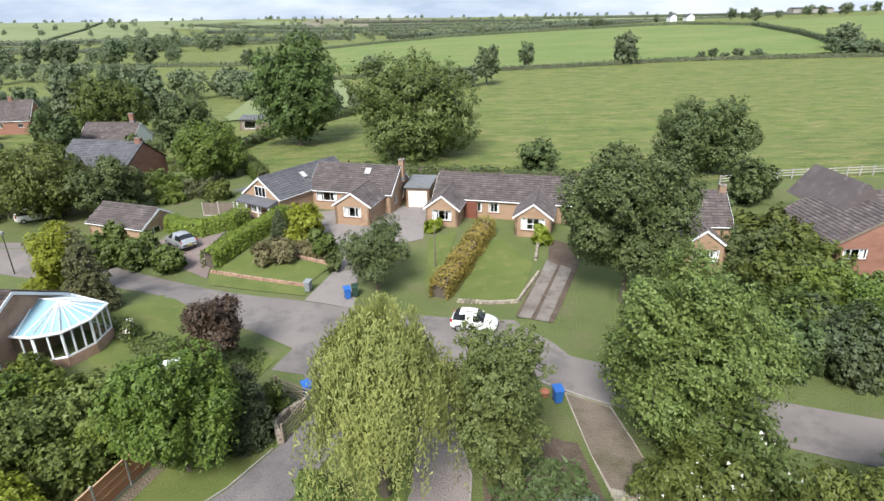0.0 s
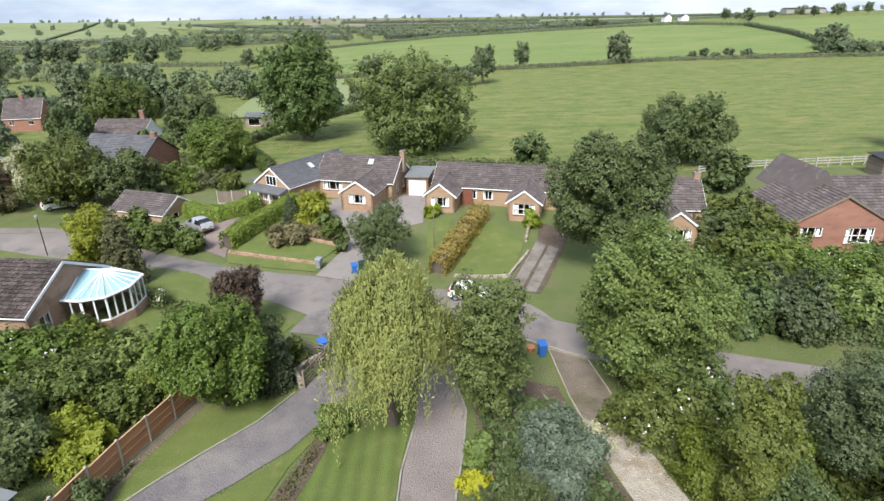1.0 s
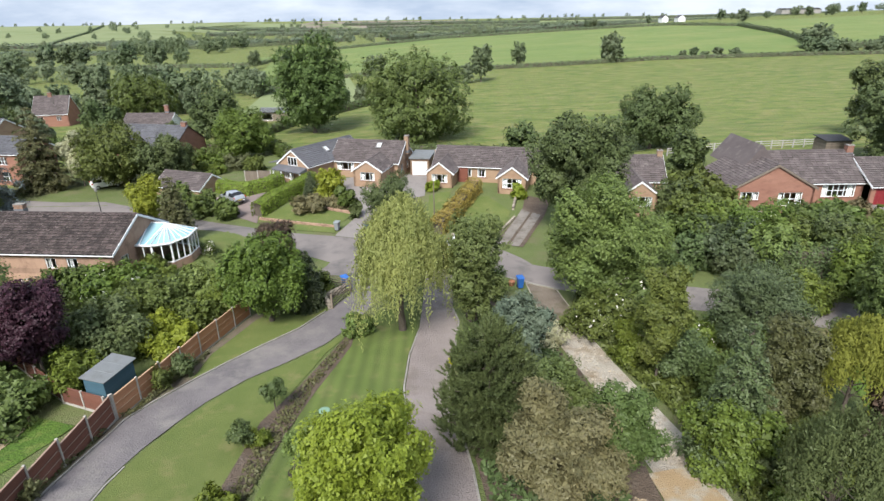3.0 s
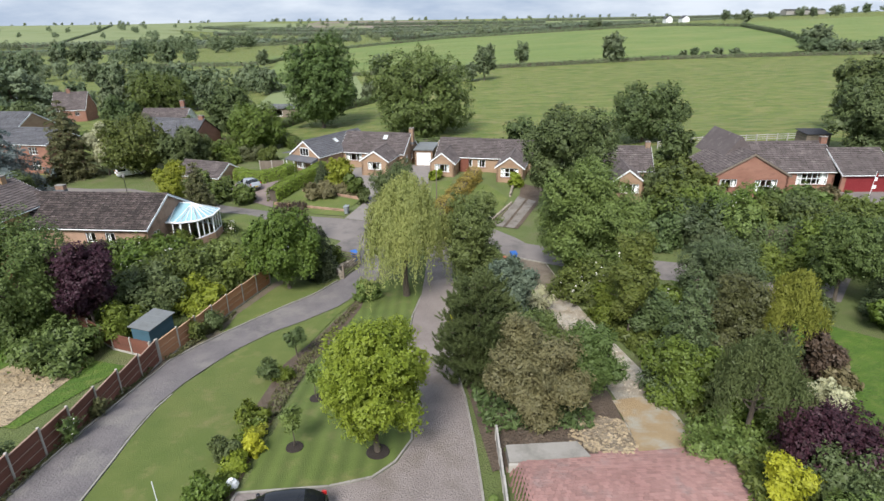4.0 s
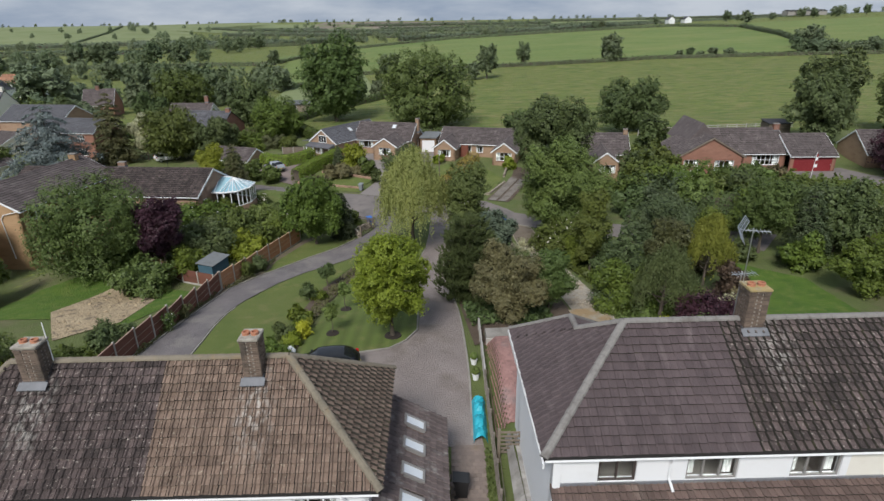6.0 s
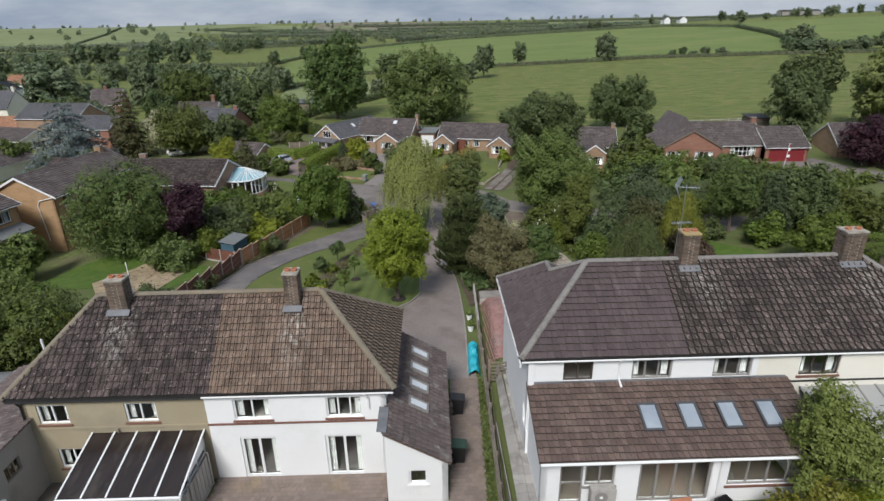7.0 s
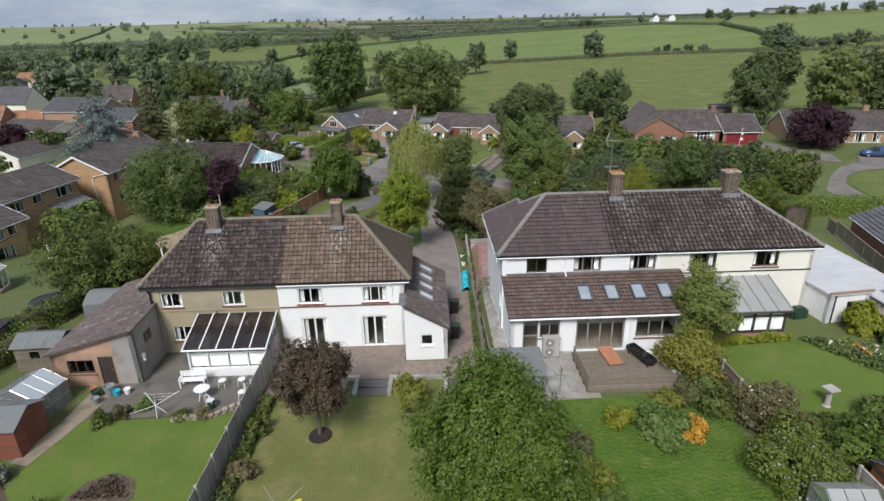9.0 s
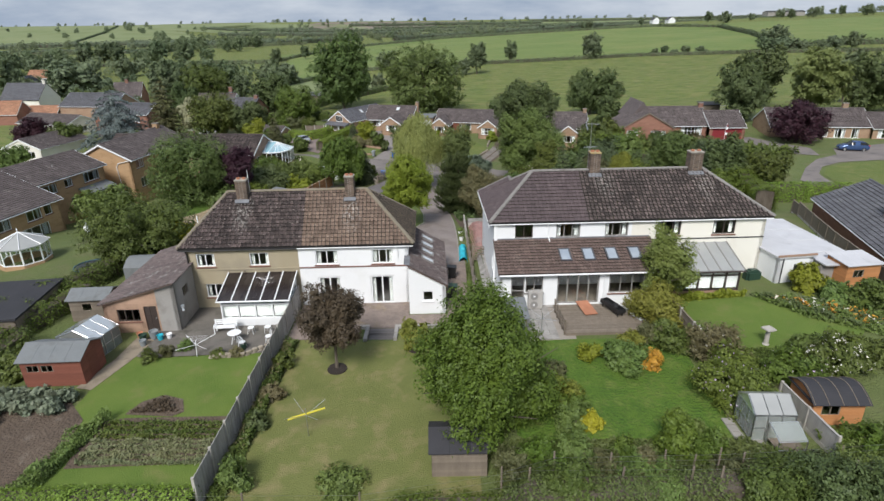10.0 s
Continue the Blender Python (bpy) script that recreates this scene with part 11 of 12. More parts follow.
# ---- vehicles ----
def car(label, x, y, turn, paint, L=4.2, W=1.75, H=1.48):
    """A car, front towards +x: smooth body, glazed cabin, wheels, lamps."""
    z = max(ground_z(x + a, y + b) for a in (-0.8, 0.8) for b in (-0.8, 0.8)) + 0.09
    root = thing("car", label, "car", pose(x, y, z, 0, 0, turn))
    k = H / 1.48
    st = [(-0.50, 0.42, 0.60, 0.64, 0.40, 0.42, 0.34), (-0.49, 0.32, 0.74, 0.84, 0.455, 0.46, 0.38), (-0.465, 0.25, 0.86, 0.98, 0.48, 0.48, 0.39), (-0.43, 0.22, 0.92, 1.12, 0.488, 0.485, 0.385),
          (-0.37, 0.2, 0.95, 1.33, 0.494, 0.49, 0.365), (-0.30, 0.2, 0.95, 1.43, 0.498, 0.492, 0.355), (-0.16, 0.19, 0.94, 1.48, 0.5, 0.495, 0.36), (0.0, 0.19, 0.93, 1.465, 0.5, 0.495, 0.36),
          (0.07, 0.19, 0.92, 1.41, 0.5, 0.495, 0.355), (0.15, 0.19, 0.91, 1.20, 0.5, 0.49, 0.375), (0.23, 0.19, 0.90, 0.97, 0.5, 0.485, 0.41), (0.30, 0.2, 0.86, 0.92, 0.495, 0.48, 0.39),
          (0.38, 0.2, 0.79, 0.85, 0.488, 0.468, 0.36), (0.45, 0.24, 0.68, 0.74, 0.46, 0.44, 0.33), (0.49, 0.32, 0.55, 0.58, 0.41, 0.39, 0.29), (0.50, 0.40, 0.50, 0.51, 0.37, 0.35, 0.26)]
    pts = []
    for fx, zs, zb, zr, wl, wb, wr in st:
        zr = zb + (zr - zb) * k
        half = [(wl * 0.92, zs), (wl, zs + 0.1), (wl * 1.005, zs + (zb - zs) * 0.6), (wb * 0.985, zb), (wr + (wb - wr) * 0.12, zr - min(0.07, (zr - zb) * 0.4)), (wr * 0.86, zr - 0.012), (wr * 0.35, zr + 0.006)]
        pts += [(L * fx, -W * w, h) for w, h in half] + [(L * fx, W * w, h) for w, h in reversed(half)]
    n, body = 14, Shape()
    panel, panes = [tuple(range(n))[::-1], tuple((len(st) - 1) * n + i for i in range(n))], {}
    for a in range(len(st) - 1):
        for i in range(n):
            f = (a * n + i, (a + 1) * n + i, (a + 1) * n + (i + 1) % n, a * n + (i + 1) % n)
            side = i in (3, 9) and 3 <= a <= 9 and a != 6
            screen = i in (4, 5, 6, 7, 8) and (a in (8, 9) or a in (3, 4))
            if side or screen:
                panes.setdefault(("side_window", i, a > 6) if side else ("windscreen" if a > 6 else "rear_window", 0, 0), []).append(f)
            else:
                panel.append(f)
    body.add(pts, panel)
    part("body", body, paint, root, smooth=True)
    for (what, _, _), faces in panes.items():
        used = sorted({i for f in faces for i in f})
        part(what, Shape().add([pts[i] for i in used], [tuple(used.index(i) for i in f) for f in faces]), CAR_GLASS, root, smooth=True)
    for fx in (-0.31, 0.31):
        for sgn in (-1, 1):
            wy = sgn * (W / 2 - 0.10)
            t = part("wheel", Shape().tube((L * fx, wy - 0.1, 0.22), (L * fx, wy + 0.1, 0.22), 0.31, 0.31, 20), BLACK, root)
            part("rim", Shape().tube((L * fx, wy + sgn * 0.085, 0.22), (L * fx, wy + sgn * 0.112, 0.22), 0.2, 0.17, 12), CHROME, t)
    for sgn in (-1, 1):
        part("headlight", Shape().prism([(L * 0.43, sgn * W * 0.43, 0.62), (L * 0.478, sgn * W * 0.36, 0.58), (L * 0.486, sgn * W * 0.26, 0.60), (L * 0.44, sgn * W * 0.33, 0.72)][::-sgn], (0.01, 0, 0.035)), CHROME, root)
        part("tail_light", Shape().box(-L * 0.486, -L * 0.44, sgn * W * 0.455 - 0.06, sgn * W * 0.455 + 0.035, 0.74, 0.98), RED_LENS, root, bevel=0.02)
        part("mirror", Shape().box(L * 0.15, L * 0.185, sgn * W * 0.53 - 0.08, sgn * W * 0.53 + 0.08, 0.92, 1.04), paint, root, bevel=0.025)
    part("number_plate", Shape().box(-L * 0.506, -L * 0.497, -0.26, 0.26, 0.50, 0.60), L_PLATE, root)
    part("aerial", Shape().tube((-L * 0.24, 0, 1.46 * k), (-L * 0.29, 0, 1.46 * k + 0.22), 0.008, 0.006, 5), BLACK, root)
    return root


L_PLATE = surface("plate", (0.60, 0.50, 0.12), (0.62, 0.52, 0.14), 2.0, 0.5, 0.0, 8.0, 0.0)
PALE_GREEN = surface("pale_green_cover", (0.16, 0.27, 0.19), (0.20, 0.31, 0.23), 2.0, 0.7, 0.1, 10.0, 0.1)
bag = thing("white_bag", "crumpled white plastic bag beside the flower bed", "bag", stand(-9.2, -3.8, 20, 0.08))
part("bag", Shape().lathe(0, 0, [(0.28, 0.0), (0.34, 0.12), (0.24, 0.3), (0.08, 0.36), (0.12, 0.44)], 9), WHITE_PAINT, bag)
lid = thing("drain_cover", "round green cover set in the striped lawn", "cover", stand(-6.95, 9.76, 0, 0.05))
part("cover", Shape().lathe(0, 0, [(0.34, 0.0), (0.34, 0.05), (0.28, 0.07), (0.05, 0.075)], 16), PALE_GREEN, lid)
car("black hatchback parked on the gravel", -6.5, -6.3, 188, CAR_BLACK, 4.3)
car("white car parked beside the black hatchback", -6.4, -8.5, 186, CAR_WHITE, 4.1)
car("silver hatchback parked on the paved drive", -27.4, 53.5, 140, CAR_SILVER, 4.0)
car("small white hatchback parked on the verge", 2.3, 37.4, -12, CAR_WHITE, 3.6, 1.65, 1.48)
car("dark blue car on the curving drive", 65.2, 31.6, 165, CAR_BLUE, 4.2)
car("white car under a spreading tree", -49.8, 64.0, 40, CAR_WHITE, 4.2)


# ---- bins, furniture and clutter ----
def wheelie_bin(label, x, y, turn, material, lid_mat=None):
    root = thing("wheelie_bin", label, "bin", stand(x, y, turn, 0.07), "wheelie bins")
    s = Shape()
    rows = [(0.20, 0.24, 0.05), (0.23, 0.27, 0.5), (0.27, 0.33, 0.96)]
    pts = [(sx * a, sy * b, z) for a, b, z in rows for sx, sy in ((-1, -1), (1, -1), (1, 1), (-1, 1))]
    s.add(pts, [(3, 2, 1, 0), (8, 9, 10, 11)] + [(k * 4 + i, k * 4 + (i + 1) % 4, k * 4 + 4 + (i + 1) % 4, k * 4 + 4 + i) for k in range(2) for i in range(4)])
    part("body", s, material, root)
    part("lid", Shape().prism([(-0.31, -0.36, 0.965), (-0.31, 0.38, 0.965), (-0.31, 0.38, 1.07), (-0.31, -0.30, 1.0)][::-1], (0.62, 0, 0)), lid_mat or material, root)
    part("handle", Shape().tube((-0.25, 0.42, 1.0), (0.25, 0.42, 1.0), 0.02, 0.02, 6), material, root)
    for sx in (-0.26, 0.22):
        part("wheel", Shape().tube((sx, 0.24, 0.1), (sx + 0.05, 0.24, 0.1), 0.1, 0.1, 12), BLACK, root)
    return root


wheelie_bin("blue wheelie bin at the lane edge", 7.0, 27.9, 10, BLUE_PLASTIC)
pot = thing("plant_pot", "red clay pot beside a blue wheelie bin", "pot", stand(6.3, 28.5, 0))
part("pot", Shape().lathe(0, 0, [(0.0, 0.0), (0.2, 0.0), (0.29, 0.36), (0.32, 0.36), (0.32, 0.45), (0.26, 0.45), (0.22, 0.3), (0.0, 0.3)], 14), TERRACOTTA, pot)
wheelie_bin("grey wheelie bin beside a driveway", -12.1, 44.0, -15, GREY_PLASTIC)
wheelie_bin("blue wheelie bin half hidden by a bush", -8.4, 42.6, 20, BLUE_PLASTIC)
wheelie_bin("dark wheelie bin half hidden by a bush", -7.8, 43.0, 10, GREEN_PLASTIC)
wheelie_bin("blue wheelie bin by the wooden gate", -8.75, 28.65, 30, BLUE_PLASTIC)
wheelie_bin("black wheelie bin beside the lean-to", 1.55, -15.9, 90, BLACK)
wheelie_bin("black wheelie bin with green lid beside the lean-to", 1.55, -19.5, 90, BLACK, GREEN_PLASTIC)


def clutter():
    t = thing("tarpaulin_stack", "long stack covered with crumpled turquoise tarpaulin", "tarpaulin", stand(2.55, -10.9, 0))
    s = Shape()
    rnd = random.Random(4)
    nx, ny = 6, 16
    for j in range(ny + 1):
        for i in range(nx + 1):
            u, v = i / nx, j / ny
            h = 0.62 * (math.sin(math.pi * min(1, max(0, u))) ** 0.4) * (0.85 + 0.15 * math.sin(v * 19)) + rnd.uniform(-0.05, 0.05)
            s.v.append(((u - 0.5) * 0.75 + rnd.uniform(-0.03, 0.03), (v - 0.5) * 3.3, max(0.03, h)))
    s.f = [(j * (nx + 1) + i, j * (nx + 1) + i + 1, (j + 1) * (nx + 1) + i + 1, (j + 1) * (nx + 1) + i) for j in range(ny) for i in range(nx)]
    part("cover", s, TURQUOISE, t)
    for i, (x, y) in enumerate(((2.45, -5.3), (2.5, -7.0))):
        p = thing("planter", "white pot planted with a small green bush", "planter", stand(x, y, 0))
        part("pot", Shape().lathe(0, 0, [(0.15, 0.0), (0.20, 0.35), (0.22, 0.45), (0.18, 0.45), (0.17, 0.38)], 12), WHITE_RENDER, p)
        rng = np.random.default_rng(600 + i)
        pos, d = on_blobs([(0, 0, 0.62, 0.24, 0.24, 0.26)], 380, rng, 0.4)
        part("plant", leaf_mesh("plant", pos, d, 0.09 * rng.uniform(0.6, 1.3, len(pos)), L_LIGHT, 1.3, rng=rng), None, p)
    h = thing("heat_pump", "grey outdoor heat pump with two fans", "heat pump", pose(7.0, -23.75, 1.25, 0, 0, 2))
    part("case", Shape().box(-0.48, 0.48, -0.18, 0.2, 0.08, 1.35), FENCE_GREY, h, bevel=0.02)
    for z in (0.4, 1.02):
        f = part("fan", Shape().tube((-0.1, -0.19, z), (-0.1, -0.2, z), 0.25, 0.25, 20), GREY_FRAME, h)
        part("hub", Shape().tube((-0.1, -0.2, z), (-0.1, -0.215, z), 0.07, 0.06, 10), WHITE_PAINT, f)
    for x in (-0.4, 0.34):
        part("foot", Shape().box(x, x + 0.08, -0.15, 0.15, 0.0, 0.08), BLACK, h)
    m = thing("ramp_board", "terracotta coloured board sloping from the folding doors", "ramp", pose(10.35, -24.15, 1.5, 4, 0, 10))
    part("board", Shape().box(-0.42, 0.42, -0.85, 0.85, 0.0, 0.05), TERRACOTTA, m)
    b = thing("planting_trough", "long black trough full of clutter on the deck", "trough", pose(12.0, -24.4, 1.36, 0, 0, 112))
    part("tray", Shape().box(-0.95, 0.95, -0.28, 0.28, 0.3, 0.36).box(-0.95, 0.95, -0.28, -0.24, 0.36, 0.55).box(-0.95, 0.95, 0.24, 0.28, 0.36, 0.55).box(-0.95, -0.9, -0.24, 0.24, 0.36, 0.55).box(0.9, 0.95, -0.24, 0.24, 0.36, 0.55), BLACK, b)
    for x in (-0.8, 0.76):
        for y in (-0.2, 0.16):
            part("leg", Shape().box(x, x + 0.05, y, y + 0.05, 0, 0.3), BLACK, b)
    part("sack", Shape().lathe(-0.3, 0, [(0.16, 0.36), (0.22, 0.5), (0.16, 0.66), (0.05, 0.7)], 10), BLACK, b)
    for k, dx in enumerate((0.0, 0.22)):
        p = tagged(part("timber_plank", Shape().box(-1.3, 1.3, -0.05, 0.05, 0, 0.05), WHITE_PAINT), "pale timber plank lying on the deck", "plank")
        p.matrix_world = pose(13.0 + dx, -24.5 - dx * 0.4, 1.36, 0, 0, 112)
    bb = thing("birdbath", "pale stone birdbath on a pedestal", "birdbath", stand(19.6, -29.0, 15))
    part("pedestal", Shape().lathe(0, 0, [(0.20, 0.0), (0.20, 0.08), (0.14, 0.14), (0.12, 0.95), (0.18, 1.02)], 10), CONC_POST, bb)
    part("bowl", Shape().box(-0.30, 0.30, -0.30, 0.30, 1.02, 1.12), CONC_POST, bb, bevel=0.03)
    # rotary driers
    d = thing("rotary_drier", "rotary washing line with a yellow cloth", "washing line", stand(-5.9, -34.6, 20))
    part("pole", Shape().tube((0, 0, 0), (0, 0, 1.75), 0.022, 0.022, 6), CHROME, d)
    for i in range(4):
        a = math.pi / 2 * i + 0.4
        part("arm", Shape().tube((0, 0, 1.35), (1.15 * math.cos(a), 1.15 * math.sin(a), 1.75), 0.012, 0.012, 4), CHROME, d)
    part("cloth", Shape().prism([(-0.9, -0.06, 1.32), (0.95, 0.05, 1.45), (0.95, 0.12, 1.46), (-0.9, 0.06, 1.33)], (0, 0, 0.05)), L_CLOTH, d)
    d = thing("rotary_drier", "white rotary washing line leaning on the yard", "washing line", stand(-14.6, -27.2, 20))
    part("pole", Shape().tube((0, 0, 0), (0.1, 0, 1.2), 0.022, 0.022, 6), WHITE_PAINT, d)
    for i in range(4):
        a = math.pi / 2 * i + 0.5
        part("arm", Shape().tube((0.08, 0, 0.9), (0.1 + 1.3 * math.cos(a), 1.3 * math.sin(a), 1.1), 0.016, 0.016, 4), WHITE_PAINT, d)
    for k in range(3):
        part("line", Shape().tube((0.1 + (0.5 + 0.3 * k) * math.cos(0.5), (0.5 + 0.3 * k) * math.sin(0.5), 1.0 + 0.03 * k), (0.1 + (0.5 + 0.3 * k) * math.cos(2.07), (0.5 + 0.3 * k) * math.sin(2.07), 1.0 + 0.03 * k), 0.006, 0.006, 3), WHITE_PAINT, d)
    d = thing("rotary_drier", "rotary washing line on the slab patio", "washing line", pose(6.9, -27.2, 1.2, 0, 0, 40))
    part("pole", Shape().tube((0, 0, 0), (0, 0, 1.6), 0.022, 0.022, 6), CHROME, d)
    for i in range(4):
        a = math.pi / 2 * i
        part("arm", Shape().tube((0, 0, 1.2), (1.1 * math.cos(a), 1.1 * math.sin(a), 1.5), 0.014, 0.014, 4), CHROME, d)
    # white metal garden furniture
    bench = thing("garden_bench", "white slatted metal garden bench", "bench", stand(-13.75, -24.35, 4, 0.1))
    for k in range(4):
        part("slat", Shape().box(-0.75, 0.75, -0.22 + k * 0.12, -0.13 + k * 0.12, 0.42, 0.45), WHITE_PAINT, bench)
    for k in range(3):
        part("back_slat", Shape().box(-0.75, 0.75, 0.24, 0.27, 0.52 + k * 0.13, 0.61 + k * 0.13), WHITE_PAINT, bench)
    for x in (-0.72, 0.66):
        part("frame", Shape().box(x, x + 0.06, -0.24, -0.19, 0, 0.62).box(x, x + 0.06, 0.22, 0.27, 0, 0.9).box(x, x + 0.06, -0.24, 0.24, 0.6, 0.64), WHITE_PAINT, bench)
    tb = thing("garden_table", "round white metal garden table", "table", stand(-12.7, -25.6, 0, 0.1))
    part("tabletop", Shape().lathe(0, 0, [(0.42, 0.68), (0.44, 0.70), (0.42, 0.72)], 20), WHITE_PAINT, tb)
    for i in range(3):
        a = 2.1 * i
        part("leg", Shape().tube((0.06 * math.cos(a), 0.06 * math.sin(a), 0.68), (0.32 * math.cos(a), 0.32 * math.sin(a), 0.0), 0.025, 0.025, 5), WHITE_PAINT, tb)
    first = thing("garden_chair", "white ornate metal garden chair", "chair", stand(-12.0, -24.5, 0, 0.1), "white garden chairs")
    part("seat", Shape().lathe(0, 0, [(0.21, 0.42), (0.22, 0.44), (0.21, 0.46)], 14), WHITE_PAINT, first)
    back = Shape()
    for i in range(7):
        a0, a1 = math.pi * i / 7, math.pi * (i + 1) / 7
        back.tube((0.2 * math.cos(a0), 0.2, 0.62 + 0.32 * math.sin(a0)), (0.2 * math.cos(a1), 0.2, 0.62 + 0.32 * math.sin(a1)), 0.018, 0.018, 5)
    for x in (-0.2, -0.07, 0.07, 0.2):
        back.tube((x, 0.2, 0.44), (x, 0.2, 0.62 + (0.3 if abs(x) < 0.1 else 0.0)), 0.014, 0.014, 4)
    part("backrest", back, WHITE_PAINT, first)
    for x in (-0.15, 0.15):
        for y in (-0.15, 0.15):
            part("leg", Shape().tube((x, y, 0.43), (x * 1.25, y * 1.25, 0), 0.016, 0.016, 5), WHITE_PAINT, first)
    for x, y, turn in ((-10.9, -24.4, -10), (-12.0, -26.3, 170), (-10.5, -25.6, -80)):
        copy_thing(first, stand(x, y, turn, 0.1))
    for k, (x, y, c, r) in enumerate(((-18.9, -25.3, GREEN_PLASTIC, 0.25), (-18.3, -25.0, GREY_PLASTIC, 0.3), (-17.8, -25.2, TURQUOISE, 0.2), (-18.6, -25.9, GREY_PLASTIC, 0.22), (-17.3, -25.0, WHITE_PAINT, 0.18), (-19.3, -24.9, TERRACOTTA, 0.2), (-11.9, -26.4, GREEN_PLASTIC, 0.2))):
        p = thing("plant_pot", "plastic garden pot standing outside the outbuilding", "pot", stand(x, y, k * 40, 0.1), "garden pots")
        part("pot", Shape().lathe(0, 0, [(r * 0.75, 0), (r, r * 1.7), (r * 1.08, r * 1.8), (r * 0.9, r * 1.8), (r * 0.8, r * 1.4)], 12), c, p)
    w = thing("water_butt", "dark green water tank beside the white extension", "water tank", pose(22.9, -20.6, 1.25, 0, 0, 8))
    part("tank", Shape().box(-0.55, 0.55, -0.35, 0.35, 0, 1.25), GREEN_PLASTIC, w, bevel=0.12)
    part("lid", Shape().box(-0.25, 0.25, -0.2, 0.2, 1.25, 1.32), GREEN_PLASTIC, w)
    pl = thing("post", "thin white pole standing on the drive lawn", "pole", stand(-11.05, -6.25))
    part("pole", Shape().tube((0, 0, 0), (-0.12, 0.1, 2.5), 0.022, 0.018, 6), WHITE_PAINT, pl)
    lp = thing("lamp_post", "dark lamp post at the lane", "lamp post", stand(-42.5, 49.6))
    part("pole", Shape().tube((0, 0, 0), (0, 0, 4.2), 0.06, 0.04, 8), BLACK, lp)
    part("lantern", Shape().lathe(0, 0, [(0.05, 4.1), (0.16, 4.2), (0.2, 4.5), (0.05, 4.62)], 8), GREY_FRAME, lp)
    pole = thing("utility_pole", "dark timber pole in a front garden", "pole", stand(-0.9, 48.5))
    part("pole", Shape().tube((0, 0, -0.3), (0, 0, 4.3), 0.08, 0.06, 8), OLD_WOOD, pole)
    fl = thing("flag_pole", "white pole with a red and white banner", "flag", stand(47.9, 38.2))
    part("pole", Shape().tube((0, 0, 0), (0.2, 0, 3.6), 0.03, 0.03, 6), WHITE_PAINT, fl)
    for k in range(4):
        part("banner_strip", Shape().box(0.06 + 0.05 * k, 0.5 - 0.03 * k, -0.02, 0.02, 1.6 + 0.45 * k, 2.0 + 0.45 * k), DOOR_RED if k % 2 else WHITE_RENDER, fl)
    hut = thing("field_hut", "dark field shelter behind the red brick house", "hut", stand(53.2, 60, -3))
    for p, q in (((0, 0), (3.4, 0)), ((3.4, 0), (3.4, 3)), ((3.4, 3), (0, 3)), ((0, 3), (0, 0))):
        boards(hut, p, q, -0.3, 2.3, OLD_WOOD)
    part("roof", Shape().prism([(-0.2, -0.2, 2.3), (3.6, -0.2, 2.3), (3.6, 3.2, 2.6), (-0.2, 3.2, 2.6)], (0, 0, 0.08)), FELT_BLACK, hut)
    cov = thing("covered_boat", "pale cloth spread in a back garden", "cover", stand(3.2, 71, 10))
    part("cloth", Shape().prism([(-1.6, -0.7, 0.5), (1.6, -0.7, 0.55), (1.8, 0.7, 0.9), (-1.2, 0.8, 0.85)], (0, 0, 0.05)), WHITE_RENDER, cov)
    for x in (-1.1, 1.3):
        for y in (-0.5, 0.5):
            part("leg", Shape().tube((x, y, -0.1), (x, y, 0.72), 0.03, 0.03, 5), OLD_WOOD, cov)
    cf = thing("cold_frame", "glass cold frame on a garden lawn", "cold frame", stand(-18.6, 29.5, 25))
    part("frame", Shape().box(0, 1.8, 0, 0.06, 0, 0.9).box(0, 1.8, 1.34, 1.4, 0, 1.2).box(0, 0.06, 0.06, 1.34, 0, 0.9).box(1.74, 1.8, 0.06, 1.34, 0, 0.9), FENCE_GREY, cf)
    part("pane", Shape().prism([(0, 0, 0.92), (1.8, 0, 0.92), (1.8, 1.4, 1.22), (0, 1.4, 1.22)], (0, 0, 0.03)), ROOF_PANE, cf)
    cf = thing("cold_frame", "second glass cold frame among shrubs", "cold frame", stand(-16.0, 27.4, 25))
    part("frame", Shape().box(0, 1.6, 0, 0.06, 0, 1.1).box(0, 1.6, 1.24, 1.3, 0, 1.5).box(0, 0.06, 0.06, 1.24, 0, 1.1).box(1.54, 1.6, 0.06, 1.24, 0, 1.1), WHITE_PAINT, cf)
    part("pane", Shape().prism([(0, 0, 1.12), (1.6, 0, 1.12), (1.6, 1.3, 1.52), (0, 1.3, 1.52)], (0, 0, 0.03)), ROOF_PANE, cf)
    # television aerials on the roof
    for i, (x, y, z, h, turn) in enumerate(((12.2, -16.3, 9.5, 3.4, 165), (12.15, -16.2, 9.4, 1.8, 190))):
        a = thing("aerial", "television aerial on a chimney mast", "aerial", pose(x - 0.42, y + 0.3, z - 0.6, 0, 0, turn))
        part("mast", Shape().tube((0, 0, 0), (0, 0, h), 0.025, 0.02, 6), CHROME, a)
        part("boom", Shape().tube((-0.55, 0, h - 0.1), (0.4, 0, h - 0.1), 0.016, 0.016, 4), CHROME, a)
        for k in range(7):
            part("rod", Shape().tube((-0.52 + 0.13 * k, -0.22, h - 0.1), (-0.52 + 0.13 * k, 0.22, h - 0.1), 0.011, 0.011, 4), CHROME, a)
        if i == 0:
            g = Shape()
            for k in range(8):
                for end in (-1, 1):
                    g.tube((0.42 - 0.16 * k / 7, -0.34, h - 0.1 + end * (0.04 + 0.055 * k)), (0.42 - 0.16 * k / 7, 0.34, h - 0.1 + end * (0.04 + 0.055 * k)), 0.012, 0.012, 4)
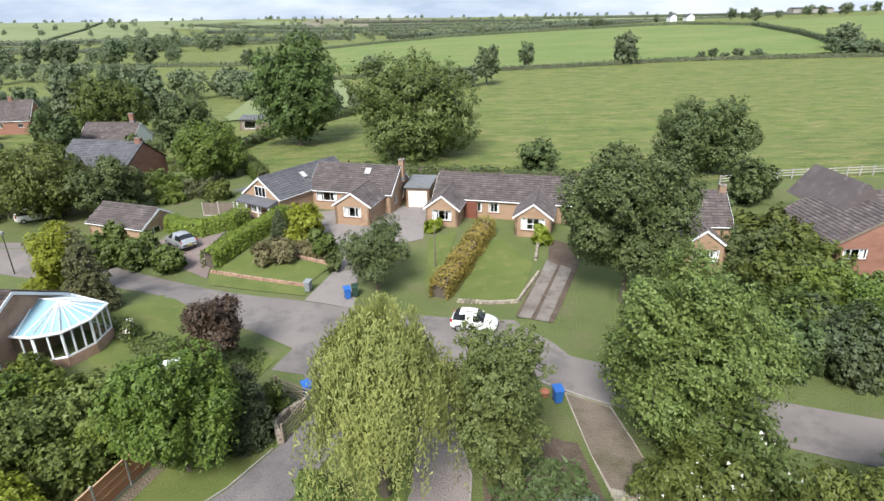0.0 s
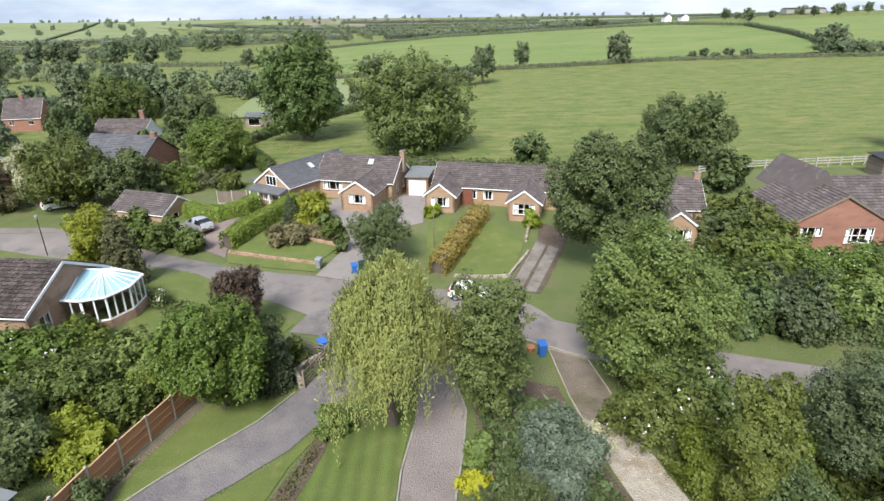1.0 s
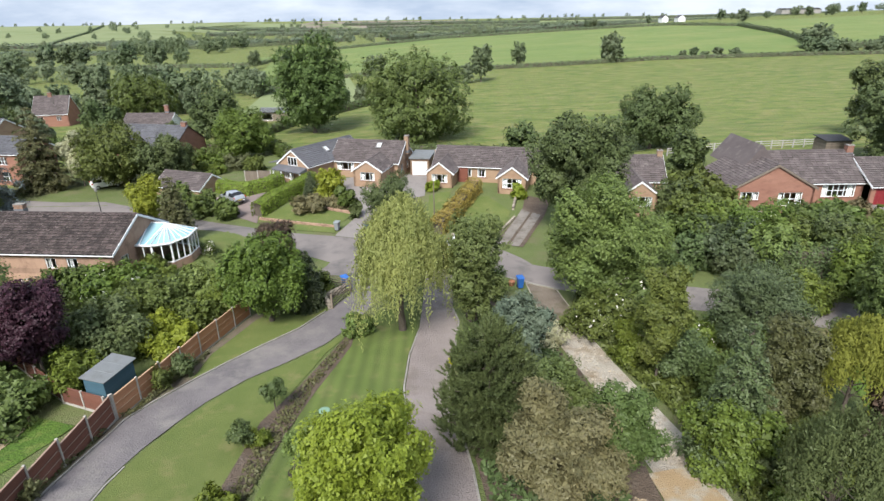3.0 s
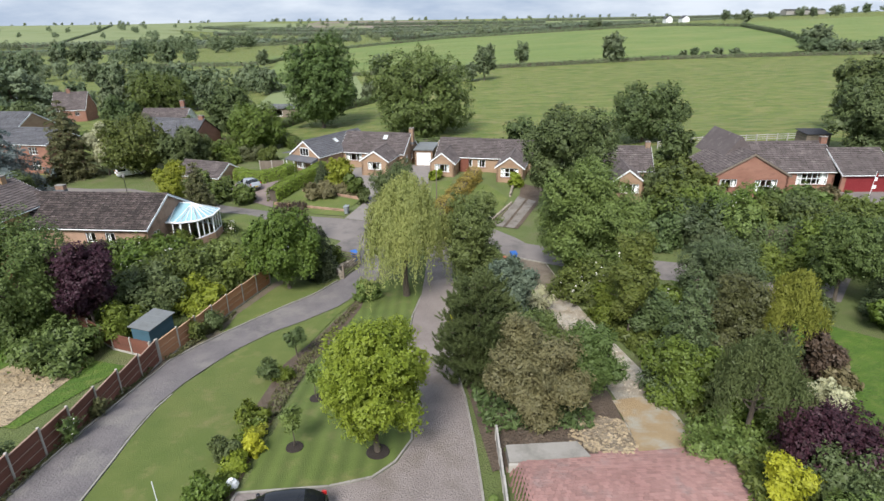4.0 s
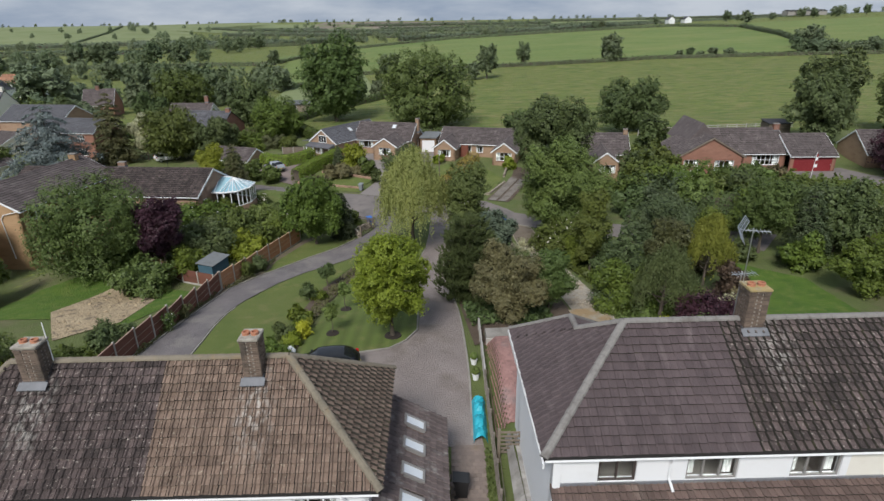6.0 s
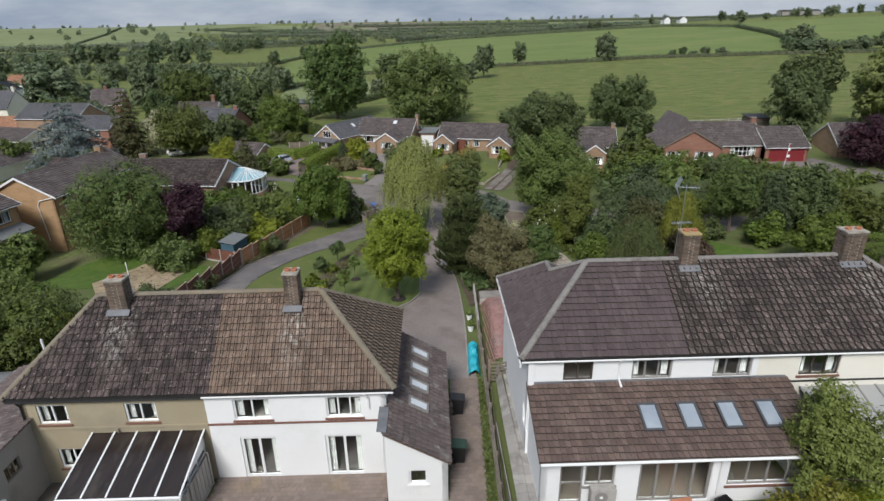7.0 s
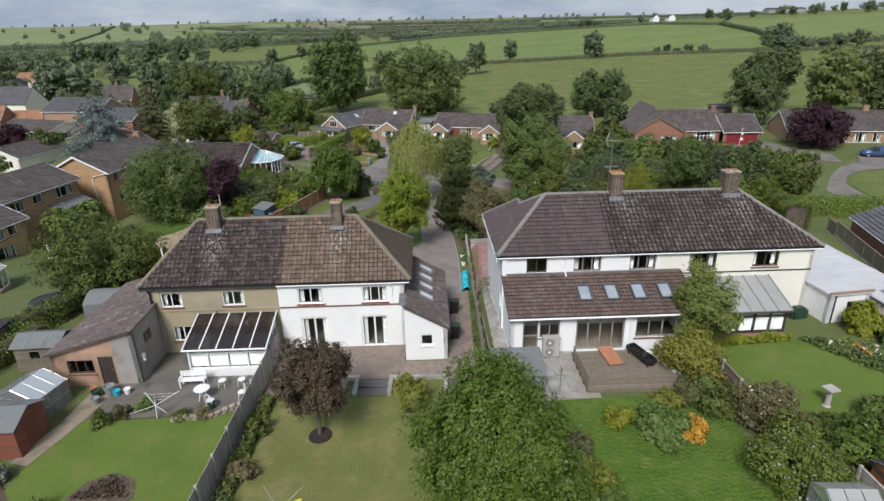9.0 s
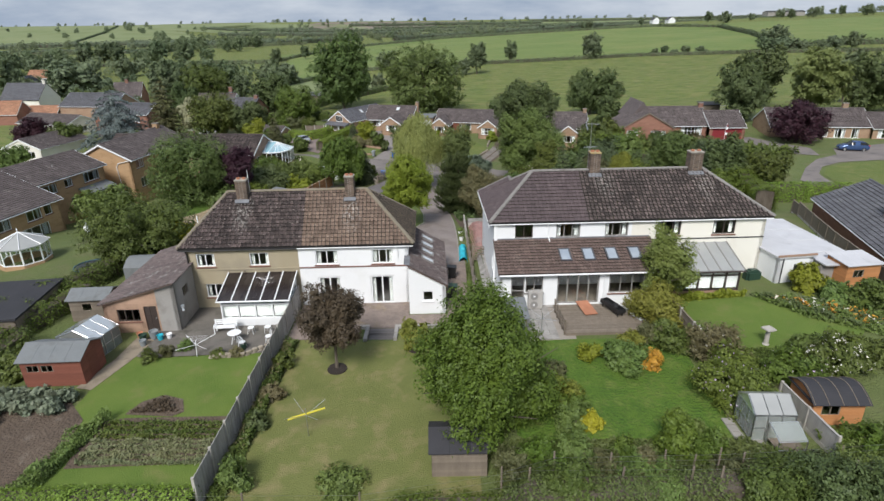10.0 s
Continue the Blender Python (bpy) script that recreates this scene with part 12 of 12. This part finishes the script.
            for y in (-0.34, 0.0, 0.34):
                g.tube((0.42, y, h - 0.1), (0.26, y, h + 0.33), 0.014, 0.014, 4).tube((0.42, y, h - 0.1), (0.26, y, h - 0.53), 0.014, 0.014, 4)
            part("reflector", g, CHROME, a)


L_CLOTH = surface("yellow_cloth", (0.55, 0.47, 0.04), (0.6, 0.52, 0.06), 3.0, 0.9, 0.2, 10.0, 0.05)
clutter()


# ---- planting in beds ----
def bed(label, outline, n, tall, leaf, material, seed, long=2.0, name="bed_plants"):
    """Many small plants over a bed, one object."""
    rng = np.random.default_rng(seed)
    xs, ys = [p[0] for p in outline], [p[1] for p in outline]
    P = []
    while len(P) < n:
        x, y = rng.uniform(min(xs), max(xs)), rng.uniform(min(ys), max(ys))
        odd = False
        for (ax, ay), (bx, by) in zip(outline, outline[1:] + outline[:1]):
            if (ay > y) != (by > y) and x < (bx - ax) * (y - ay) / (by - ay) + ax:
                odd = not odd
        if odd:
            h = tall * rng.random() * (0.55 + 0.45 * math.sin(x * 3.1 + seed) * math.sin(y * 2.3))
            P.append((x, y, ground_z(x, y) + 0.1 + h))
    pos = np.array(P)
    nrm = rng.normal(size=pos.shape) * 0.6 + np.array([0, -0.2, 0.7])
    nrm /= np.linalg.norm(nrm, axis=1, keepdims=True)
    ob = part(name, leaf_mesh(name, pos, nrm, leaf * rng.uniform(0.5, 1.4, n), material, long, rng=rng), None)
    return tagged(ob, label, "plants", kind="stuff")


for r in range(9):
    y = -33.5 - r * 0.36
    bed("row of pale vegetable tops in dug soil", [(-16.6, y), (-10.3, y), (-10.3, y - 0.16), (-16.6, y - 0.16)], 800, 0.26, 0.08, L_VEG if r > 3 else L_MID, 300 + r, 3.0, "vegetable_row")
bed("flowers in the half-round bed", [(-16.0, -32.7), (-14.8, -31.3), (-13.3, -32.6)], 500, 0.35, 0.10, L_BRONZE, 310)
bed("plants in the bed beside the grey fence", [(-9.4, -38.8), (-9.4, -25.6), (-8.6, -25.6), (-8.7, -38.8)], 5200, 0.6, 0.11, L_MID, 311)
bed("flowers in the bed beside the grey fence", [(-9.4, -36), (-9.4, -26), (-8.7, -26), (-8.8, -36)], 500, 0.75, 0.10, L_BROWN, 312)
bed("low planting in the narrow bed between lawns", [(-7.0, 19.5), (-8.1, 16), (-9.2, 11), (-9.9, 7), (-9.7, -3.6), (-9.0, -3.6), (-8.7, 7), (-8.1, 12), (-6.7, 19.0)], 1500, 0.3, 0.12, L_OLIVE, 313)
bed("green planting in the narrow bed between lawns", [(-9.6, 2.0), (-10.2, 0), (-10.0, -6.2), (-9.1, -4.4), (-9.1, 2.0)], 2600, 0.7, 0.12, L_FRESH, 314)
bed("climbing plants at the foot of the red fence", [(-19.2, -7), (-18.9, 8), (-18.75, 8), (-18.95, -7)], 700, 0.4, 0.11, L_OLIVE, 315)
bed("plants along the orange fence", [(-18.7, 9.2), (-17.7, 13.2), (-16.9, 17.2), (-16.6, 17.1), (-17.3, 13), (-18.3, 9.4)], 700, 0.5, 0.11, L_OLIVE, 316)
bed("weeds and grass beside the side passage", [(2.75, -24), (2.75, -12.9), (3.1, -12.9), (3.1, -24)], 2600, 0.25, 0.10, L_GRASSY, 317)
bed("mixed border beside the far lawn", [(21.5, -23.2), (25.5, -24.5), (30, -28.5), (27.5, -29.5), (23.5, -26.5)], 6000, 0.45, 0.11, L_LIGHT, 318)
bed("white and pink flowers in the far border", [(21.8, -23.6), (25, -25), (29, -28.5), (27.6, -29)], 90, 0.7, 0.14, L_FLOWER, 319)
bed("orange and gold flowers in the far border", [(22.4, -23.8), (25, -25), (28.4, -28.0), (27.2, -28.6)], 420, 0.7, 0.12, L_ORANGE, 334)
bed("grey-leaved plants in the far border", [(21.6, -23.4), (25.4, -24.8), (29.6, -28.6), (27.6, -29.3), (23.6, -26.3)], 2600, 0.6, 0.12, L_GREY, 335)
bed("planting under the conservatory wall", [(16.3, -23.4), (21, -23.3), (21.4, -22.9), (16.3, -22.8)], 2200, 0.6, 0.13, L_LIME, 320)
bed("shrubby border beside the birdbath lawn", [(15.9, -27), (16.2, -31.5), (24.5, -31.0), (24.2, -30), (17.4, -29.8)], 9000, 0.6, 0.11, L_MID, 321)
bed("long grass at the foot of the gardens", [(3.2, -39.4), (3.2, -36.6), (14.6, -36.6), (18, -39)], 15000, 0.4, 0.09, L_GRASSY, 322)
bed("rough weeds behind the greenhouse", [(18.8, -38.8), (19, -36.4), (26, -37), (26, -39)], 6000, 0.7, 0.15, L_MID, 323)
bed("front garden rockery plants", [(-19.3, 52.6), (-17, 57), (-11.6, 53.6), (-10.9, 49.4)], 3200, 0.6, 0.22, L_BROWN, 324)
bed("low shrubs along the lane verge", [(-26, 36.4), (-13, 34.2), (-12.6, 31), (-14, 27), (-18, 29)], 2200, 0.4, 0.2, L_GRASSY, 325)
bed("undergrowth beneath the trees", [(11.4, 26), (11.6, 16), (13.6, 8), (13.4, -0.5), (20, 2), (23, 15), (20, 19), (16, 23)], 24000, 1.0, 0.17, L_MID, 326)
bed("undergrowth beside the gravel drive", [(1.8, 14), (1.4, 9.6), (2.0, 4), (2.5, 0), (8, 0), (9.4, 8), (8, 17), (7, 22), (2.5, 24)], 9000, 0.7, 0.2, L_DARK, 327)
bed("undergrowth in the side garden", [(-22.5, 12), (-18.6, 20), (-15.6, 25.4), (-20, 27), (-33, 25), (-33, 16), (-27, 15)], 16000, 1.1, 0.22, L_MID, 328)
bed("shrubby strip below the lush lawn", [(14, -1), (19, -5), (19, -11), (13, -11), (12.6, -6)], 9000, 0.8, 0.17, L_MID, 329)
bed("undergrowth beyond the lane", [(23, 30), (44, 24), (56, 30), (44, 39), (30, 39), (26, 42)], 16000, 1.6, 0.32, L_MID, 330)
bed("garden plants behind the red fence", [(-20, -14), (-20, -2), (-23, -3), (-28, -6), (-25, -14)], 7000, 0.9, 0.18, L_MID, 331)
bed("feathery growth along the vegetable plot", [(-18.6, -38.4), (-17.4, -33.0), (-16.6, -33.2), (-17.4, -38.2)], 3600, 0.9, 0.08, L_LIGHT, 333)
bed("tangle at the edge of the vegetable garden", [(-27.5, -39), (-27, -33.4), (-22.6, -33.6), (-21.0, -39)], 14000, 0.7, 0.13, L_FRESH, 332)


# ---- paving laid piece by piece ----
def paving(name, label, outline, w, l, material, up, singles, near, turn=0.0, gap=0.012, piece="paver", thick=0.04, bond=True, flat=None):
    """Blocks over an outline; those nearest to a point are objects of their own, the rest one mesh."""
    root = thing(name, label, "paving", kind="structure")
    rnd = random.Random(int(w * 1000) + int(outline[0][0] * 10))
    c, s_ = math.cos(radians(turn)), math.sin(radians(turn))
    loc = [(x * c + y * s_, -x * s_ + y * c) for x, y in outline]
    us, vs = [p[0] for p in loc], [p[1] for p in loc]
    spots, r = [], 0
    v = min(vs)
    while v < max(vs):
        u = min(us) - (l / 2 if bond and r % 2 else 0)
        while u < max(us):
            a, b = u + l / 2, v + w / 2
            odd = False
            for (ax, ay), (bx, by) in zip(loc, loc[1:] + loc[:1]):
                if (ay > b) != (by > b) and a < (bx - ax) * (b - ay) / (by - ay) + ax:
                    odd = not odd
            if odd:
                spots.append((a * c - b * s_, a * s_ + b * c))
            u += l
        v += w
        r += 1
    order = sorted(range(len(spots)), key=lambda i: (spots[i][0] - near[0]) ** 2 + (spots[i][1] - near[1]) ** 2)
    alone = set(order[:singles])
    one = Shape().box(-l / 2 + gap / 2, l / 2 - gap / 2, -w / 2 + gap / 2, w / 2 - gap / 2, -thick, 0)
    me = mesh_of(one, piece, material)
    rest = Shape()
    for i, (x, y) in enumerate(spots):
        z = (ground_z(x, y) if flat is None else flat) + up
        gx, gy = ((ground_z(x + 0.2, y) - ground_z(x - 0.2, y)) / 0.4, (ground_z(x, y + 0.2) - ground_z(x, y - 0.2)) / 0.4) if flat is None else (0, 0)
        m = pose(x, y, z + rnd.uniform(-0.004, 0.004), math.degrees(gy), -math.degrees(gx), turn + rnd.uniform(-0.5, 0.5))
        if i in alone:
            ob = part(piece, me, None, root)
            ob.matrix_local = m
        else:
            rest.at = m
            rest.add(one.v, one.f)
    if rest.v:
        tagged(part("pavers", rest, material, root), kind="stuff")


JOINT_BROWN = surface("brown_joint_sand", (0.150, 0.118, 0.098), (0.205, 0.165, 0.136), 1.2, 0.95, 0.3, 20.0, 0.2)
JOINT_RED = surface("red_joint_sand", (0.235, 0.145, 0.128), (0.285, 0.185, 0.165), 1.2, 0.95, 0.3, 20.0, 0.2)
sheet("paver_bed", [(3.2, -1.6), (3.3, -3.0), (12.6, -1.2), (15.4, -8.4), (12, -12.4), (3.3, -12.6)], 0.075, JOINT_RED, "sandy joints between red pavers", "paving")
paving("red_paving", "pinkish red block paved parking area", [(3.3, -3.1), (12.6, -1.3), (14.4, -7.9), (15.2, -12.2), (3.35, -12.6)], 0.22, 0.22, PAVER_RED, 0.11, 300, (4.5, -5.0), 4)
sheet("patio_bed", [(-9.4, -20.5), (-1.6, -20.3), (-1.6, -22.2), (1.1, -22.2), (1.1, -12.8), (2.7, -12.8), (2.75, -24.0), (-4.8, -24.0), (-4.8, -25.3), (-9.4, -25.4)], 0.075, JOINT_BROWN, "sandy joints between patio pavers", "paving")
paving("patio_paving", "brown block paved patio and side drive", [(-9.4, -20.6), (-1.6, -20.35), (-1.6, -22.15), (1.15, -22.1), (1.15, -12.8), (2.7, -12.8), (2.72, -23.95), (-4.8, -23.95), (-4.8, -25.2), (-9.4, -25.3)], 0.24, 0.24, PATIO_BRICK, 0.11, 300, (0, -24), 2)
sheet("slab_bed", [(3.4, -25), (3.35, -13), (4.45, -13), (4.5, -23.5), (9.1, -23.2), (9.0, -28.2), (3.4, -28)], 0.04, MORTAR, "mortar bed under grey slabs", "paving")
paving("slab_paving", "pale grey slab patio and side path", [(3.4, -25), (3.4, -13), (4.6, -13), (4.75, -23.6), (8.1, -23.3), (8.0, -27.6), (5.9, -27.6), (5.9, -25)], 0.5, 0.5, SLAB, 0.10, 200, (7, -25), 2, bond=False)


def garden_steps():
    """Two shallow flights of dark boards sunk between slab kerbs at the edge of the patio."""
    kerbs = thing("terrace_kerb", "weathered grey slab kerb round the top of the lawn", "kerb", kind="structure")
    for x0, x1, y0, y1 in ((-4.78, -4.12, -24.05, -23.80), (-4.36, -4.12, -25.60, -24.06), (-2.40, -2.16, -25.50, -24.06), (-2.40, 1.00, -24.05, -23.80), (0.80, 1.02, -25.15, -24.06)):
        n = max(1, round(max(x1 - x0, y1 - y0) / 0.6))
        for k in range(n):
            a, b, c, d = (x0 + (x1 - x0) * k / n, x0 + (x1 - x0) * (k + 0.98) / n, y0, y1) if x1 - x0 > y1 - y0 else (x0, x1, y0 + (y1 - y0) * k / n, y0 + (y1 - y0) * (k + 0.98) / n)
            z = ground_z((a + b) / 2, (c + d) / 2)
            part("kerb_slab", Shape().box(a, b, c, d, z - 0.2, z + 0.26), SLAB, kerbs)
    for x0, x1, top in ((-4.10, -2.42, -24.10), (1.04, 2.56, -24.00)):
        flight = thing("garden_steps", "shallow garden steps of dark weathered boards", "steps", group="garden steps")
        for k in range(8):
            y = top - 0.16 * k
            z = ground_z((x0 + x1) / 2, y) + (0.12 if k < 4 else 0.05)
            part("board", Shape().box(x0, x1, y - 0.15, y, z - 0.12, z), STEP_WOOD, flight)


STEP_WOOD = surface("dark_weathered_boards", (0.100, 0.092, 0.090), (0.150, 0.138, 0.134), 1.2, 0.9, 0.5, 9.0, 0.3, per_piece=0.18, stretch=(0.5, 3, 3))
garden_steps()


def decking():
    root = thing("deck", "weathered brown timber deck behind the extension", "deck", pose(8.4, -27.2, 1.36, 0, 0, 2))
    me = mesh_of(Shape().box(0, 5.2, 0, 0.135, -0.03, 0), "deck_board", OLD_WOOD)
    for i in range(26):
        b = part("deck_board", me, None, root)
        b.matrix_local = pose(0, i * 0.145, 0)
    part("deck_frame", Shape().box(0.02, 5.18, 0.02, 3.74, -0.5, -0.032), OLD_WOOD, root)
    for i in range(5):
        part("rail_post", Shape().box(-0.08, 0.0, 0.1 + 0.7 * i, 0.18 + 0.7 * i, -0.4, 0.85), OLD_WOOD, root)
    for h in (0.2, 0.4, 0.6, 0.8):
        part("rail", Shape().box(-0.11, -0.082, 0.1, 3.0, h, h + 0.07), OLD_WOOD, root)


decking()
sheet("soil_heap", [(3.6, -1.4), (4, 0.6), (8, 1.0), (9.6, 0), (9.4, -1.4)], 0.12, SOIL, "stony spoil at the end of the pale drive", "soil")
c = thing("concrete_ramp", "pale concrete slab beside the red paving", "slab", pose(5.2, -2.3, ground_z(5.2, -2.3), 0, 0, 3))
part("slab", Shape().prism([(-1.9, -0.7, -0.2), (1.9, -0.5, -0.2), (1.5, 0.5, -0.2), (-1.9, 0.45, -0.2)], (0, 0, 0.5)), CONCRETE, c)
part("kerb", Shape().box(-1.95, 2.1, -0.85, -0.72, -0.2, 0.25), CONC_POST, c)
